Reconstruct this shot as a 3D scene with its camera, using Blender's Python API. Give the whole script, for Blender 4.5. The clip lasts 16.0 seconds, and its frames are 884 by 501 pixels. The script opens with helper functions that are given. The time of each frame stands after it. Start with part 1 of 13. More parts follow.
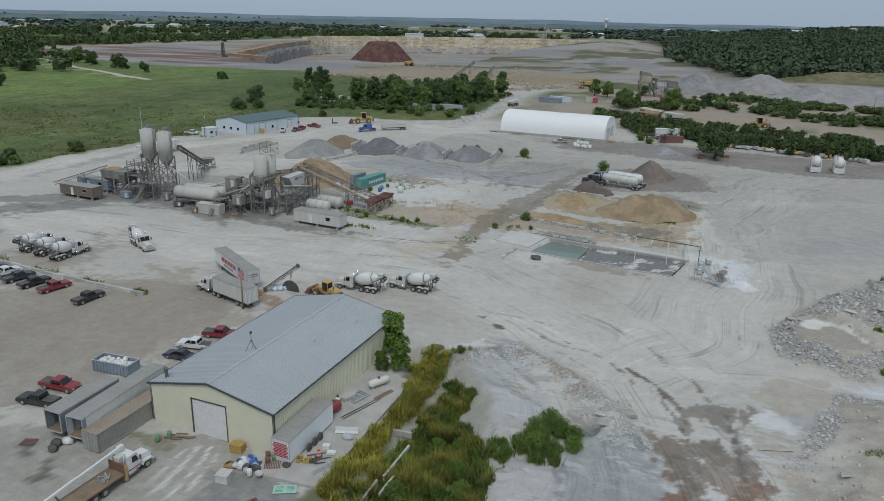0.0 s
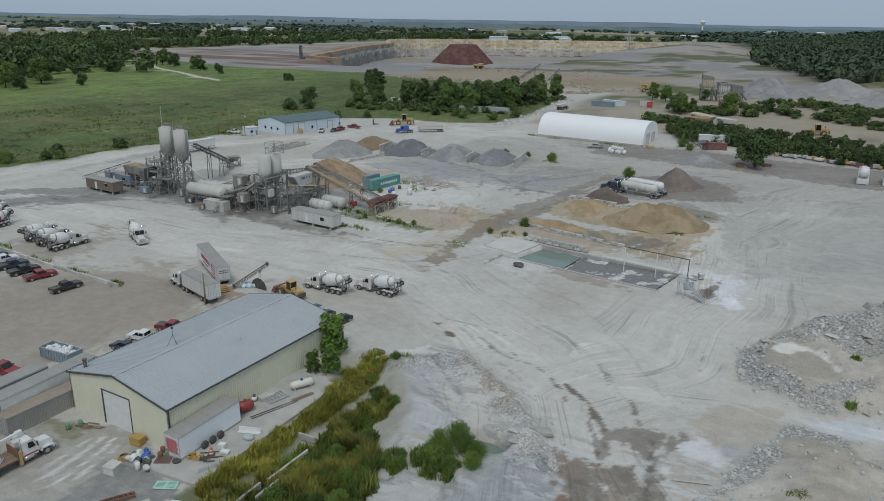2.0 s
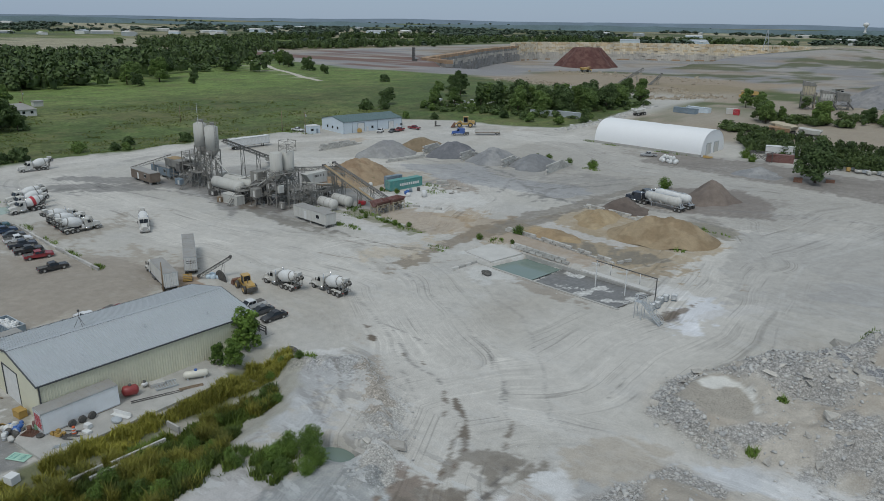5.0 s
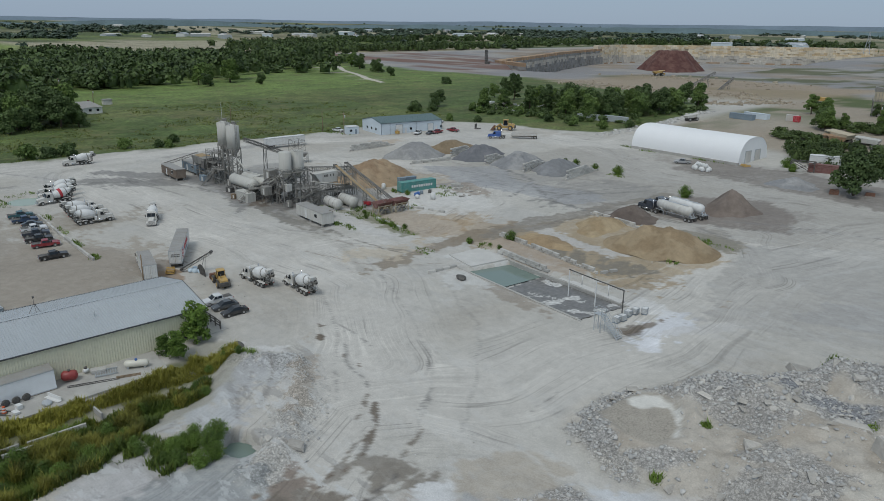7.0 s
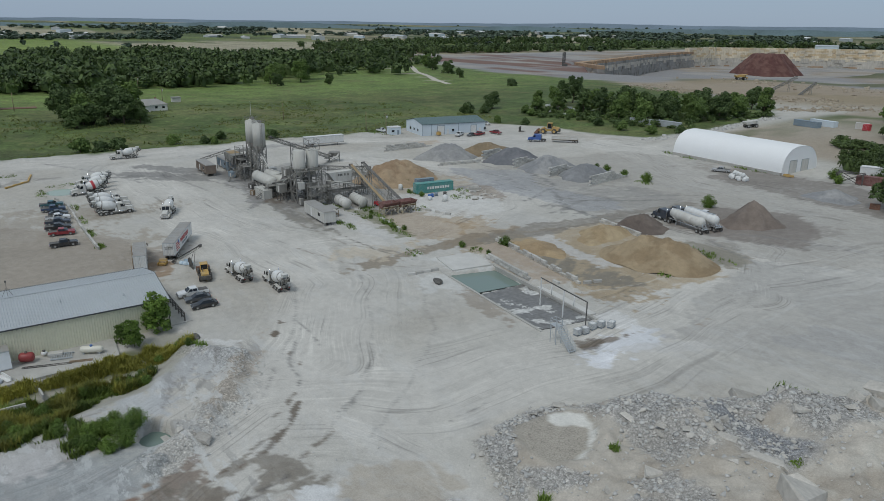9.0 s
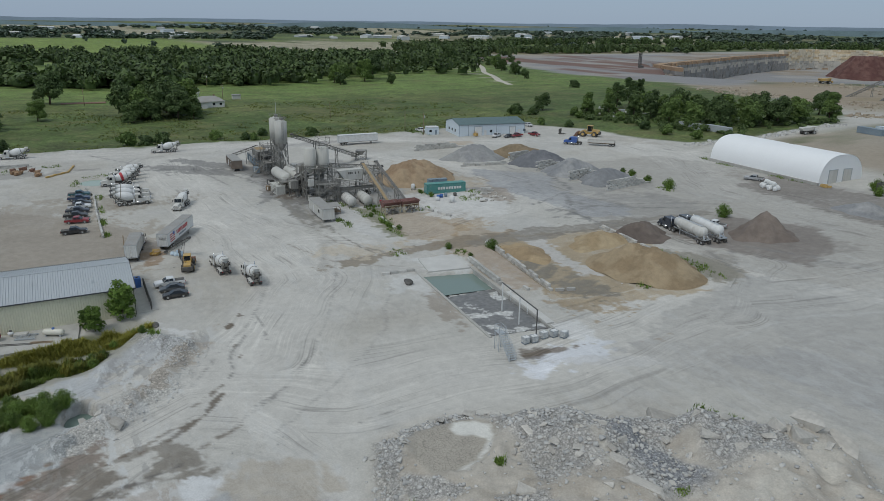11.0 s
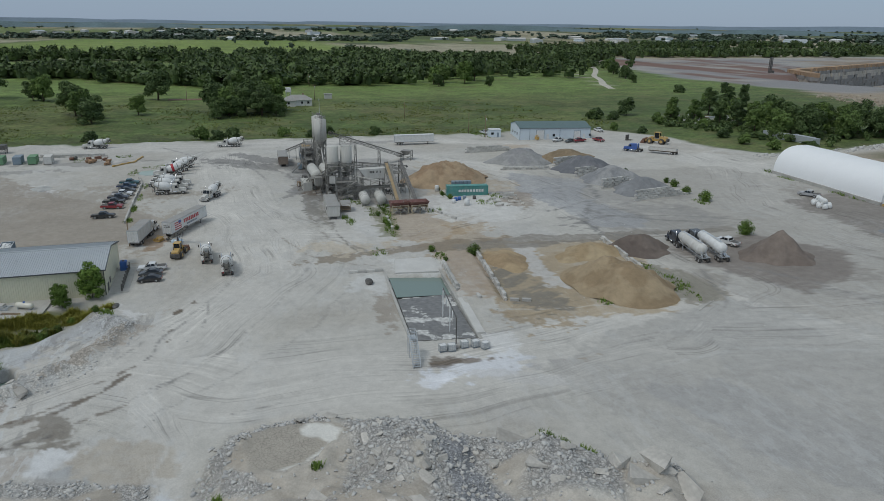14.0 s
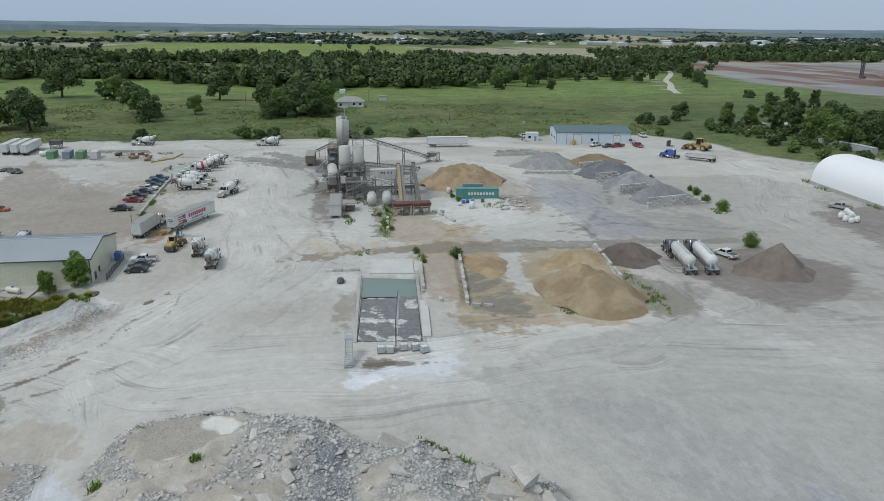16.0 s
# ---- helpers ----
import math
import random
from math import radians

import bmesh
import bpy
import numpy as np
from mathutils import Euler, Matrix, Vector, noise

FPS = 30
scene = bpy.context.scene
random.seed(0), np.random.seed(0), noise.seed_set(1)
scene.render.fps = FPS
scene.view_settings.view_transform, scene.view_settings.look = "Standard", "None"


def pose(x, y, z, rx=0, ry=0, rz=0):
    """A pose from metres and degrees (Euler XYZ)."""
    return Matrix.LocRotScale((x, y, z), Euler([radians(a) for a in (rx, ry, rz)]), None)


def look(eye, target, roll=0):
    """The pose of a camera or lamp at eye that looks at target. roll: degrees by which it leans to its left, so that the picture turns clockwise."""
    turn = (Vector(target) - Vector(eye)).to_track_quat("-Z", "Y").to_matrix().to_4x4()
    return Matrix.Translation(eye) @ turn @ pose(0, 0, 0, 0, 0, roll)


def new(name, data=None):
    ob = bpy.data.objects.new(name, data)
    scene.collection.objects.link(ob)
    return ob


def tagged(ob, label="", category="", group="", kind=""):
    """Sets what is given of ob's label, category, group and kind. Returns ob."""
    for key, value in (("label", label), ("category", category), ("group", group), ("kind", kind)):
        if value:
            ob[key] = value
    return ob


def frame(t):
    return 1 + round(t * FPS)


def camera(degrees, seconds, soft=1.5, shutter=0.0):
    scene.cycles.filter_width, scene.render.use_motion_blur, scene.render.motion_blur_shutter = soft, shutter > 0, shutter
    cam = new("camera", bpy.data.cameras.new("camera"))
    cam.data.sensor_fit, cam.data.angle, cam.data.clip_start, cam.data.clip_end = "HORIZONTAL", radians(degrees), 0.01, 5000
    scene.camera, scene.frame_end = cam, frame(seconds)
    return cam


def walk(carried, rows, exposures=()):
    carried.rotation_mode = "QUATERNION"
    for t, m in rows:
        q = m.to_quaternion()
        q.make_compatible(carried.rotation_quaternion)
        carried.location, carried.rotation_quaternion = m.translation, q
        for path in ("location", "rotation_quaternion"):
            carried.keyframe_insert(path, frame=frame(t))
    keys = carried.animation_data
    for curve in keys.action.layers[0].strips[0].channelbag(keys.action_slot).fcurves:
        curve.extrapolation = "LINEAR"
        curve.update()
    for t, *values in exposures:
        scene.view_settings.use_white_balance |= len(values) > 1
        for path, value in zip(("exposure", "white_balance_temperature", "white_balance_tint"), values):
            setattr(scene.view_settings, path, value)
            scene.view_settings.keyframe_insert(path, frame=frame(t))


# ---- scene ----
cam = camera(63.2, 16.0, soft=0.5)
METRES, EYE, TILT, LEAN, TURN = 1.0, 52.0, 0.0, 0.0, 22.4
ROWS = [
    (0.0, -0.00, 0.02, 0.01, 0.26, -17.87, -1.18),
    (0.5, 5.72, 0.82, -0.02, 2.01, -17.84, -1.12),
    (1.0, 11.45, 1.75, -0.08, 3.80, -17.80, -1.06),
    (1.5, 17.10, 2.80, -0.11, 5.60, -17.79, -1.02),
    (2.0, 22.78, 3.97, -0.09, 7.48, -17.78, -0.97),
    (2.5, 28.41, 5.28, -0.10, 9.35, -17.77, -0.94),
    (3.0, 33.94, 6.70, -0.09, 11.17, -17.77, -0.93),
    (3.5, 39.47, 8.28, -0.07, 12.97, -17.77, -0.89),
    (4.0, 44.87, 10.00, -0.02, 14.78, -17.78, -0.91),
    (6.5, 71.13, 20.85, 0.04, 23.73, -17.63, -0.75),
    (7.0, 76.13, 23.49, 0.07, 25.52, -17.63, -0.75),
    (7.5, 81.04, 26.35, 0.10, 27.31, -17.61, -0.74),
    (8.0, 85.79, 29.32, 0.13, 29.18, -17.58, -0.75),
    (8.5, 90.43, 32.48, 0.14, 31.05, -17.58, -0.74),
    (9.0, 95.00, 35.82, 0.15, 32.96, -17.59, -0.74),
    (11.5, 116.59, 54.29, 0.20, 41.84, -17.62, -0.75),
    (12.0, 120.56, 58.39, 0.18, 43.67, -17.59, -0.72),
    (12.5, 124.36, 62.67, 0.18, 45.77, -17.59, -0.72),
    (13.0, 128.03, 67.12, 0.12, 47.79, -17.59, -0.72),
    (13.5, 131.58, 71.65, 0.07, 49.64, -17.59, -0.70),
    (14.0, 134.99, 76.23, -0.01, 51.29, -17.56, -0.67),
    (14.5, 138.21, 80.95, -0.12, 52.96, -17.53, -0.64),
    (15.0, 141.28, 85.71, -0.27, 54.60, -17.46, -0.59),
    (15.5, 144.16, 90.56, -0.40, 56.43, -17.40, -0.56),
    (16.0, 146.83, 95.47, -0.54, 58.36, -17.34, -0.55),
]
walk(cam, [(t, pose(0, 0, EYE, TILT, LEAN, TURN) @ pose(METRES * x, METRES * y, METRES * z, 90 + pitch, roll, yaw)) for t, x, y, z, yaw, pitch, roll in ROWS],
     exposures=[(0.0, 0.0), (8.0, -0.02), (12.0, -0.05), (14.5, -0.09), (15.0, -0.02), (15.5, 0.09), (16.0, 0.27)])

# ---- sky and sun: high thin cloud, soft sun ----
SUN_EL, SUN_AZ = 55.0, 158.0  # degrees; azimuth from +y towards +x
world = bpy.data.worlds.new("world")
scene.world = world
world.use_nodes = True
wn = world.node_tree
sky = wn.nodes.new("ShaderNodeTexSky")
sky.sky_type = "NISHITA"
sky.sun_disc = False
sky.sun_elevation = radians(SUN_EL)
sky.sun_rotation = radians(SUN_AZ)
sky.altitude = 200
sky.air_density = 1.0
sky.dust_density = 0.4
sky.ozone_density = 4.0
# thin cloud deck over the clear sky: grey-blue at the horizon, whiter overhead
clear = wn.nodes.new("ShaderNodeVectorMath")
clear.operation = "SCALE"
clear.inputs["Scale"].default_value = 0.1
wn.links.new(sky.outputs[0], clear.inputs[0])
wco, wsep, wramp = wn.nodes.new("ShaderNodeTexCoord"), wn.nodes.new("ShaderNodeSeparateXYZ"), wn.nodes.new("ShaderNodeMapRange")
wn.links.new(wco.outputs["Generated"], wsep.inputs[0])
wn.links.new(wsep.outputs["Z"], wramp.inputs[0])
wramp.inputs["From Min"].default_value, wramp.inputs["From Max"].default_value = 0.0, 0.7
deck = wn.nodes.new("ShaderNodeMix")
deck.data_type = "RGBA"
deck.inputs[6].default_value, deck.inputs[7].default_value = (0.255, 0.345, 0.475, 1), (0.475, 0.543, 0.60, 1)
wn.links.new(wramp.outputs[0], deck.inputs[0])
both = wn.nodes.new("ShaderNodeMix")
both.data_type = "RGBA"
both.inputs[0].default_value = 0.86
wn.links.new(clear.outputs[0], both.inputs[6]), wn.links.new(deck.outputs[2], both.inputs[7])
wn.links.new(both.outputs[2], wn.nodes["Background"].inputs[0])
wn.nodes["Background"].inputs[1].default_value = 1.0
lamp = bpy.data.lights.new("sun", "SUN")
lamp.energy, lamp.angle, lamp.color = 1.25, radians(20), (1.0, 0.985, 0.94)
sun = new("sun", lamp)
_e, _a = radians(SUN_EL), radians(SUN_AZ)
sun_from = Vector((math.sin(_a) * math.cos(_e), math.cos(_a) * math.cos(_e), math.sin(_e)))
sun.matrix_world = look(sun_from * 200, (0, 0, 0))


# ---- materials ----
def node_mat(name):
    m = bpy.data.materials.new(name)
    m.use_nodes = True
    nt = m.node_tree
    return m, nt, nt.nodes["Principled BSDF"]


def surf(name, colour, var=0.18, scale=1.5, rough=0.7, metal=0.0, bump=0.15, dust=0.0, streak=False, per_object=0.0, dust_colour=(0.42, 0.39, 0.34)):
    """A painted, stone or metal surface: base colour varied at two scales, dust patches, fine bump."""
    m, nt, bs = node_mat(name)
    N, L = nt.nodes, nt.links
    co = N.new("ShaderNodeTexCoord")
    src = co.outputs["Object"]
    if streak:
        mp = N.new("ShaderNodeMapping")
        mp.inputs["Scale"].default_value = (1, 1, 0.12)
        L.new(src, mp.inputs[0])
        src = mp.outputs[0]
    n1, n2 = N.new("ShaderNodeTexNoise"), N.new("ShaderNodeTexNoise")
    n1.inputs["Scale"].default_value, n1.inputs["Detail"].default_value = scale * 0.35, 5
    n2.inputs["Scale"].default_value, n2.inputs["Detail"].default_value = scale * 5, 4
    L.new(src, n1.inputs["Vector"]), L.new(src, n2.inputs["Vector"])
    mx = N.new("ShaderNodeMath")
    mx.operation = "MULTIPLY_ADD"
    mx.inputs[1].default_value = 0.6
    L.new(n1.outputs[0], mx.inputs[0])
    m2 = N.new("ShaderNodeMath")
    m2.operation = "MULTIPLY"
    m2.inputs[1].default_value = 0.4
    L.new(n2.outputs[0], m2.inputs[0]), L.new(m2.outputs[0], mx.inputs[2])
    ramp = N.new("ShaderNodeMapRange")
    ramp.inputs["From Min"].default_value, ramp.inputs["From Max"].default_value = 0.3, 0.7
    ramp.inputs["To Min"].default_value, ramp.inputs["To Max"].default_value = 1 - var, 1 + var
    L.new(mx.outputs[0], ramp.inputs[0])
    fac = ramp.outputs[0]
    if per_object:
        oi = N.new("ShaderNodeObjectInfo")
        mr = N.new("ShaderNodeMapRange")
        mr.inputs["To Min"].default_value, mr.inputs["To Max"].default_value = 1 - per_object, 1 + per_object
        L.new(oi.outputs["Random"], mr.inputs[0])
        mm = N.new("ShaderNodeMath")
        mm.operation = "MULTIPLY"
        L.new(fac, mm.inputs[0]), L.new(mr.outputs[0], mm.inputs[1])
        fac = mm.outputs[0]
    vm = N.new("ShaderNodeVectorMath")
    vm.operation = "SCALE"
    vm.inputs[0].default_value = colour
    L.new(fac, vm.inputs["Scale"])
    out = vm.outputs[0]
    if dust:
        n3 = N.new("ShaderNodeTexNoise")
        n3.inputs["Scale"].default_value, n3.inputs["Detail"].default_value, n3.inputs["Roughness"].default_value = scale * 0.9, 8, 0.7
        L.new(src, n3.inputs["Vector"])
        r3 = N.new("ShaderNodeMapRange")
        r3.inputs["From Min"].default_value, r3.inputs["From Max"].default_value = 0.42, 0.66
        r3.inputs["To Max"].default_value = dust
        r3.inputs["To Min"].default_value = dust * 0.25
        L.new(n3.outputs[0], r3.inputs[0])
        mc = N.new("ShaderNodeMix")
        mc.data_type = "RGBA"
        L.new(r3.outputs[0], mc.inputs[0]), L.new(out, mc.inputs[6])
        mc.inputs[7].default_value = (*dust_colour, 1)
        out = mc.outputs[2]
    L.new(out, bs.inputs["Base Color"])
    bs.inputs["Roughness"].default_value, bs.inputs["Metallic"].default_value = rough, metal
    if bump:
        bp = N.new("ShaderNodeBump")
        bp.inputs["Strength"].default_value, bp.inputs["Distance"].default_value = bump, 0.05
        L.new(n2.outputs[0], bp.inputs["Height"]), L.new(bp.outputs[0], bs.inputs["Normal"])
    return m


def attr_mat(name, attr, rough=0.9, fine=6.0, var=0.2, bump=0.5, spec=0.3, coarse=0.5, ways=False):
    """Ground-like surface: base colour from the mesh's own soil map, broken up by grain at three scales."""
    m, nt, bs = node_mat(name)
    N, L = nt.nodes, nt.links
    at = N.new("ShaderNodeAttribute")
    at.attribute_name = attr
    co = N.new("ShaderNodeTexCoord")
    tot = None
    for s, w, d in ((fine, 0.45, 6), (fine * 0.14, 0.33, 8), (fine * coarse * 0.04, 0.22, 6)):
        n = N.new("ShaderNodeTexNoise")
        n.inputs["Scale"].default_value, n.inputs["Detail"].default_value, n.inputs["Roughness"].default_value = s, d, 0.65
        L.new(co.outputs["Object"], n.inputs["Vector"])
        mu = N.new("ShaderNodeMath")
        mu.operation = "MULTIPLY_ADD"
        mu.inputs[1].default_value = w
        L.new(n.outputs[0], mu.inputs[0])
        if tot is None:
            mu.inputs[2].default_value = 0
            first = n
        else:
            L.new(tot, mu.inputs[2])
        tot = mu.outputs[0]
    r = N.new("ShaderNodeMapRange")
    r.inputs["From Min"].default_value, r.inputs["From Max"].default_value = 0.34, 0.66
    r.inputs["To Min"].default_value, r.inputs["To Max"].default_value = 1 - var, 1 + var
    L.new(tot, r.inputs[0])
    vm = N.new("ShaderNodeVectorMath")
    vm.operation = "SCALE"
    L.new(at.outputs["Color"], vm.inputs[0]), L.new(r.outputs[0], vm.inputs["Scale"])
    out = vm.outputs[0]
    if ways:
        wa, sp = N.new("ShaderNodeAttribute"), N.new("ShaderNodeSeparateXYZ")
        wa.attribute_name = "wheelway"
        L.new(wa.outputs["Vector"], sp.inputs[0])
        def noise2(fx, fy, off, detail):
            cb, mu, mv = N.new("ShaderNodeCombineXYZ"), N.new("ShaderNodeMath"), N.new("ShaderNodeMath")
            mu.operation = mv.operation = "MULTIPLY"
            mu.inputs[1].default_value, mv.inputs[1].default_value = fx, fy
            L.new(sp.outputs[0], mu.inputs[0]), L.new(sp.outputs[1], mv.inputs[0])
            L.new(mu.outputs[0], cb.inputs[0]), L.new(mv.outputs[0], cb.inputs[1])
            cb.inputs[2].default_value = off
            nz = N.new("ShaderNodeTexNoise")
            nz.inputs["Scale"].default_value, nz.inputs["Detail"].default_value = 1.0, detail
            L.new(cb.outputs[0], nz.inputs["Vector"])
            return nz.outputs[0]

        def ranged(src, a, b, lo, hi):
            g = N.new("ShaderNodeMapRange")
            for k_, v_ in zip(("From Min", "From Max", "To Min", "To Max"), (a, b, lo, hi)):
                g.inputs[k_].default_value = v_
            L.new(src, g.inputs[0])
            return g.outputs[0]

        def calc(op, a, b):
            g = N.new("ShaderNodeMath")
            g.operation = op
            for k_, v_ in enumerate((a, b)):
                if isinstance(v_, (int, float)):
                    g.inputs[k_].default_value = v_
                else:
                    L.new(v_, g.inputs[k_])
            return g.outputs[0]

        def times(col, f):
            g = N.new("ShaderNodeVectorMath")
            g.operation = "SCALE"
            L.new(col, g.inputs[0]), L.new(f, g.inputs["Scale"])
            return g.outputs[0]

        def towards(col, rgb, f):
            g = N.new("ShaderNodeMix")
            g.data_type = "RGBA"
            L.new(f, g.inputs[0]), L.new(col, g.inputs[6])
            g.inputs[7].default_value = (*rgb, 1)
            return g.outputs[2]

        way = sp.outputs[2]
        # broad soft sweeps, then sparse thin tyre lines broken up along their length
        for fx, fy, lo, hi, amt, off in ((0.12, 0.025, 0.4, 0.62, 0.09, 90), (0.4, 0.04, 0.5, 0.72, -0.08, 0), (1.5, 0.06, 0.5, 0.75, 0.06, 40)):
            gap = ranged(noise2(0.07, 0.035, off + 7, 2), 0.42, 0.58, 0.0, amt)
            out = times(out, calc("ADD", calc("MULTIPLY", calc("MULTIPLY", ranged(noise2(fx, fy, off, 4), lo, hi, 0, 1), gap), way), 1.0))
        for fx, off, wid, amt in ((0.55, 140, 0.035, -0.32), (0.7, 210, 0.045, 0.14), (1.3, 310, 0.045, -0.22), (1.0, 410, 0.05, 0.12)):
            line = ranged(calc("ABSOLUTE", calc("SUBTRACT", noise2(fx, 0.012, off, 1), 0.5), 0.0), 0.0, wid, 1.0, 0.0)
            gap = ranged(noise2(0.2, 0.05, off + 5, 3), 0.52, 0.62, 0.0, amt)
            out = times(out, calc("ADD", calc("MULTIPLY", calc("MULTIPLY", line, gap), way), 1.0))
        # rough grass: tussocks and dry patches, shade of hollows put in as darker noise
        lu = N.new("ShaderNodeAttribute")
        lu.attribute_name = "lush"
        for sc_, lo, hi, a_, b_ in ((0.9, 0.36, 0.66, 0.62, 1.42), (0.16, 0.36, 0.64, 0.74, 1.26), (0.035, 0.4, 0.62, 0.84, 1.16)):
            mp, nz = N.new("ShaderNodeMapping"), N.new("ShaderNodeTexNoise")
            mp.inputs["Scale"].default_value = (1.0, 0.6, 1.0)
            nz.inputs["Scale"].default_value, nz.inputs["Detail"].default_value, nz.inputs["Roughness"].default_value = sc_, 7, 0.7
            L.new(co.outputs["Object"], mp.inputs[0]), L.new(mp.outputs[0], nz.inputs["Vector"])
            out = times(out, calc("ADD", calc("MULTIPLY", calc("SUBTRACT", ranged(nz.outputs[0], lo, hi, a_, b_), 1.0), lu.outputs["Fac"]), 1.0))
        mp, nz = N.new("ShaderNodeMapping"), N.new("ShaderNodeTexNoise")
        mp.inputs["Location"].default_value = (31, 17, 0)
        nz.inputs["Scale"].default_value, nz.inputs["Detail"].default_value, nz.inputs["Roughness"].default_value = 0.07, 8, 0.72
        L.new(co.outputs["Object"], mp.inputs[0]), L.new(mp.outputs[0], nz.inputs["Vector"])
        out = towards(out, (0.175, 0.165, 0.075), calc("MULTIPLY", ranged(nz.outputs[0], 0.52, 0.66, 0, 0.6), lu.outputs["Fac"]))
        # broken stone, cracked mud and scraped pale rock where the ground has them
        st, s3 = N.new("ShaderNodeAttribute"), N.new("ShaderNodeSeparateXYZ")
        st.attribute_name = "stony"
        L.new(st.outputs["Vector"], s3.inputs[0])
        for sc_, lo, hi in ((2.6, 0.82, 1.16), (6.0, 0.74, 1.26)):
            vo, sx = N.new("ShaderNodeTexVoronoi"), N.new("ShaderNodeSeparateXYZ")
            vo.inputs["Scale"].default_value = sc_
            L.new(co.outputs["Object"], vo.inputs["Vector"]), L.new(vo.outputs["Color"], sx.inputs[0])
            f = calc("MULTIPLY", ranged(sx.outputs[0], 0, 1, lo, hi), ranged(vo.outputs["Distance"], 0.3, 0.75, 1.05, 0.7))
            out = times(out, calc("ADD", calc("MULTIPLY", calc("SUBTRACT", f, 1.0), s3.outputs[0]), 1.0))
        vo = N.new("ShaderNodeTexVoronoi")
        vo.feature = "DISTANCE_TO_EDGE"
        vo.inputs["Scale"].default_value = 2.3
        L.new(co.outputs["Object"], vo.inputs["Vector"])
        out = times(out, calc("SUBTRACT", 1.0, calc("MULTIPLY", ranged(vo.outputs["Distance"], 0.02, 0.07, 0.34, 0.0), s3.outputs[1])))
        for scl, rot, lo, hi, rgb, amt, rough_ in ((0.42, 0.6, 0.535, 0.565, (0.55, 0.565, 0.565), 0.5, 0.72), (0.3, -0.5, 0.56, 0.585, (0.25, 0.245, 0.235), 0.5, 0.68)):
            mp, nz = N.new("ShaderNodeMapping"), N.new("ShaderNodeTexNoise")
            mp.inputs["Rotation"].default_value, mp.inputs["Scale"].default_value = (0, 0, rot), (0.35, 1.0, 1.0)
            nz.inputs["Scale"].default_value, nz.inputs["Detail"].default_value, nz.inputs["Roughness"].default_value = scl, 7, rough_
            L.new(co.outputs["Object"], mp.inputs[0]), L.new(mp.outputs[0], nz.inputs["Vector"])
            out = towards(out, rgb, calc("MULTIPLY", ranged(nz.outputs[0], lo, hi, 0, amt), s3.outputs[2]))
    L.new(out, bs.inputs["Base Color"])
    rr = N.new("ShaderNodeMapRange")
    rr.inputs["To Min"].default_value, rr.inputs["To Max"].default_value = rough, 0.28
    L.new(at.outputs["Alpha"], rr.inputs[0])
    L.new(rr.outputs[0], bs.inputs["Roughness"])
    bs.inputs["Specular IOR Level"].default_value = spec
    bp = N.new("ShaderNodeBump")
    bp.inputs["Strength"].default_value, bp.inputs["Distance"].default_value = bump, 0.08
    L.new(tot, bp.inputs["Height"]), L.new(bp.outputs[0], bs.inputs["Normal"])
    return m


def leaf_mat(name, colour, var=0.35):
    m, nt, bs = node_mat(name)
    N, L = nt.nodes, nt.links
    ge, oi = N.new("ShaderNodeNewGeometry"), N.new("ShaderNodeObjectInfo")
    ad = N.new("ShaderNodeMath")
    ad.operation = "MULTIPLY_ADD"
    ad.inputs[1].default_value = 0.5
    L.new(oi.outputs["Random"], ad.inputs[0])
    hf = N.new("ShaderNodeMath")
    hf.operation = "MULTIPLY"
    hf.inputs[1].default_value = 0.5
    L.new(ge.outputs["Random Per Island"], hf.inputs[0]), L.new(hf.outputs[0], ad.inputs[2])
    co, nz, pr = N.new("ShaderNodeTexCoord"), N.new("ShaderNodeTexNoise"), N.new("ShaderNodeMapRange")
    nz.inputs["Scale"].default_value, nz.inputs["Detail"].default_value = 0.12, 3
    L.new(co.outputs["Object"], nz.inputs["Vector"]), L.new(nz.outputs[0], pr.inputs[0])
    pr.inputs["From Min"].default_value, pr.inputs["From Max"].default_value = 0.35, 0.65
    pr.inputs["To Min"].default_value, pr.inputs["To Max"].default_value = -0.22, 0.22
    sm = N.new("ShaderNodeMath")
    L.new(ad.outputs[0], sm.inputs[0]), L.new(pr.outputs[0], sm.inputs[1])
    ad = sm
    mc = N.new("ShaderNodeMix")
    mc.data_type = "RGBA"
    c = Vector(colour)
    mc.inputs[6].default_value = (*(c * (1 - var)), 1)
    mc.inputs[7].default_value = (c.x * (1 + var * 1.3), c.y * (1 + var), c.z * (1 + var * 0.4), 1)
    L.new(ad.outputs[0], mc.inputs[0]), L.new(mc.outputs[2], bs.inputs["Base Color"])
    bs.inputs["Roughness"].default_value = 0.6
    bs.inputs["Specular IOR Level"].default_value = 0.25
    return m


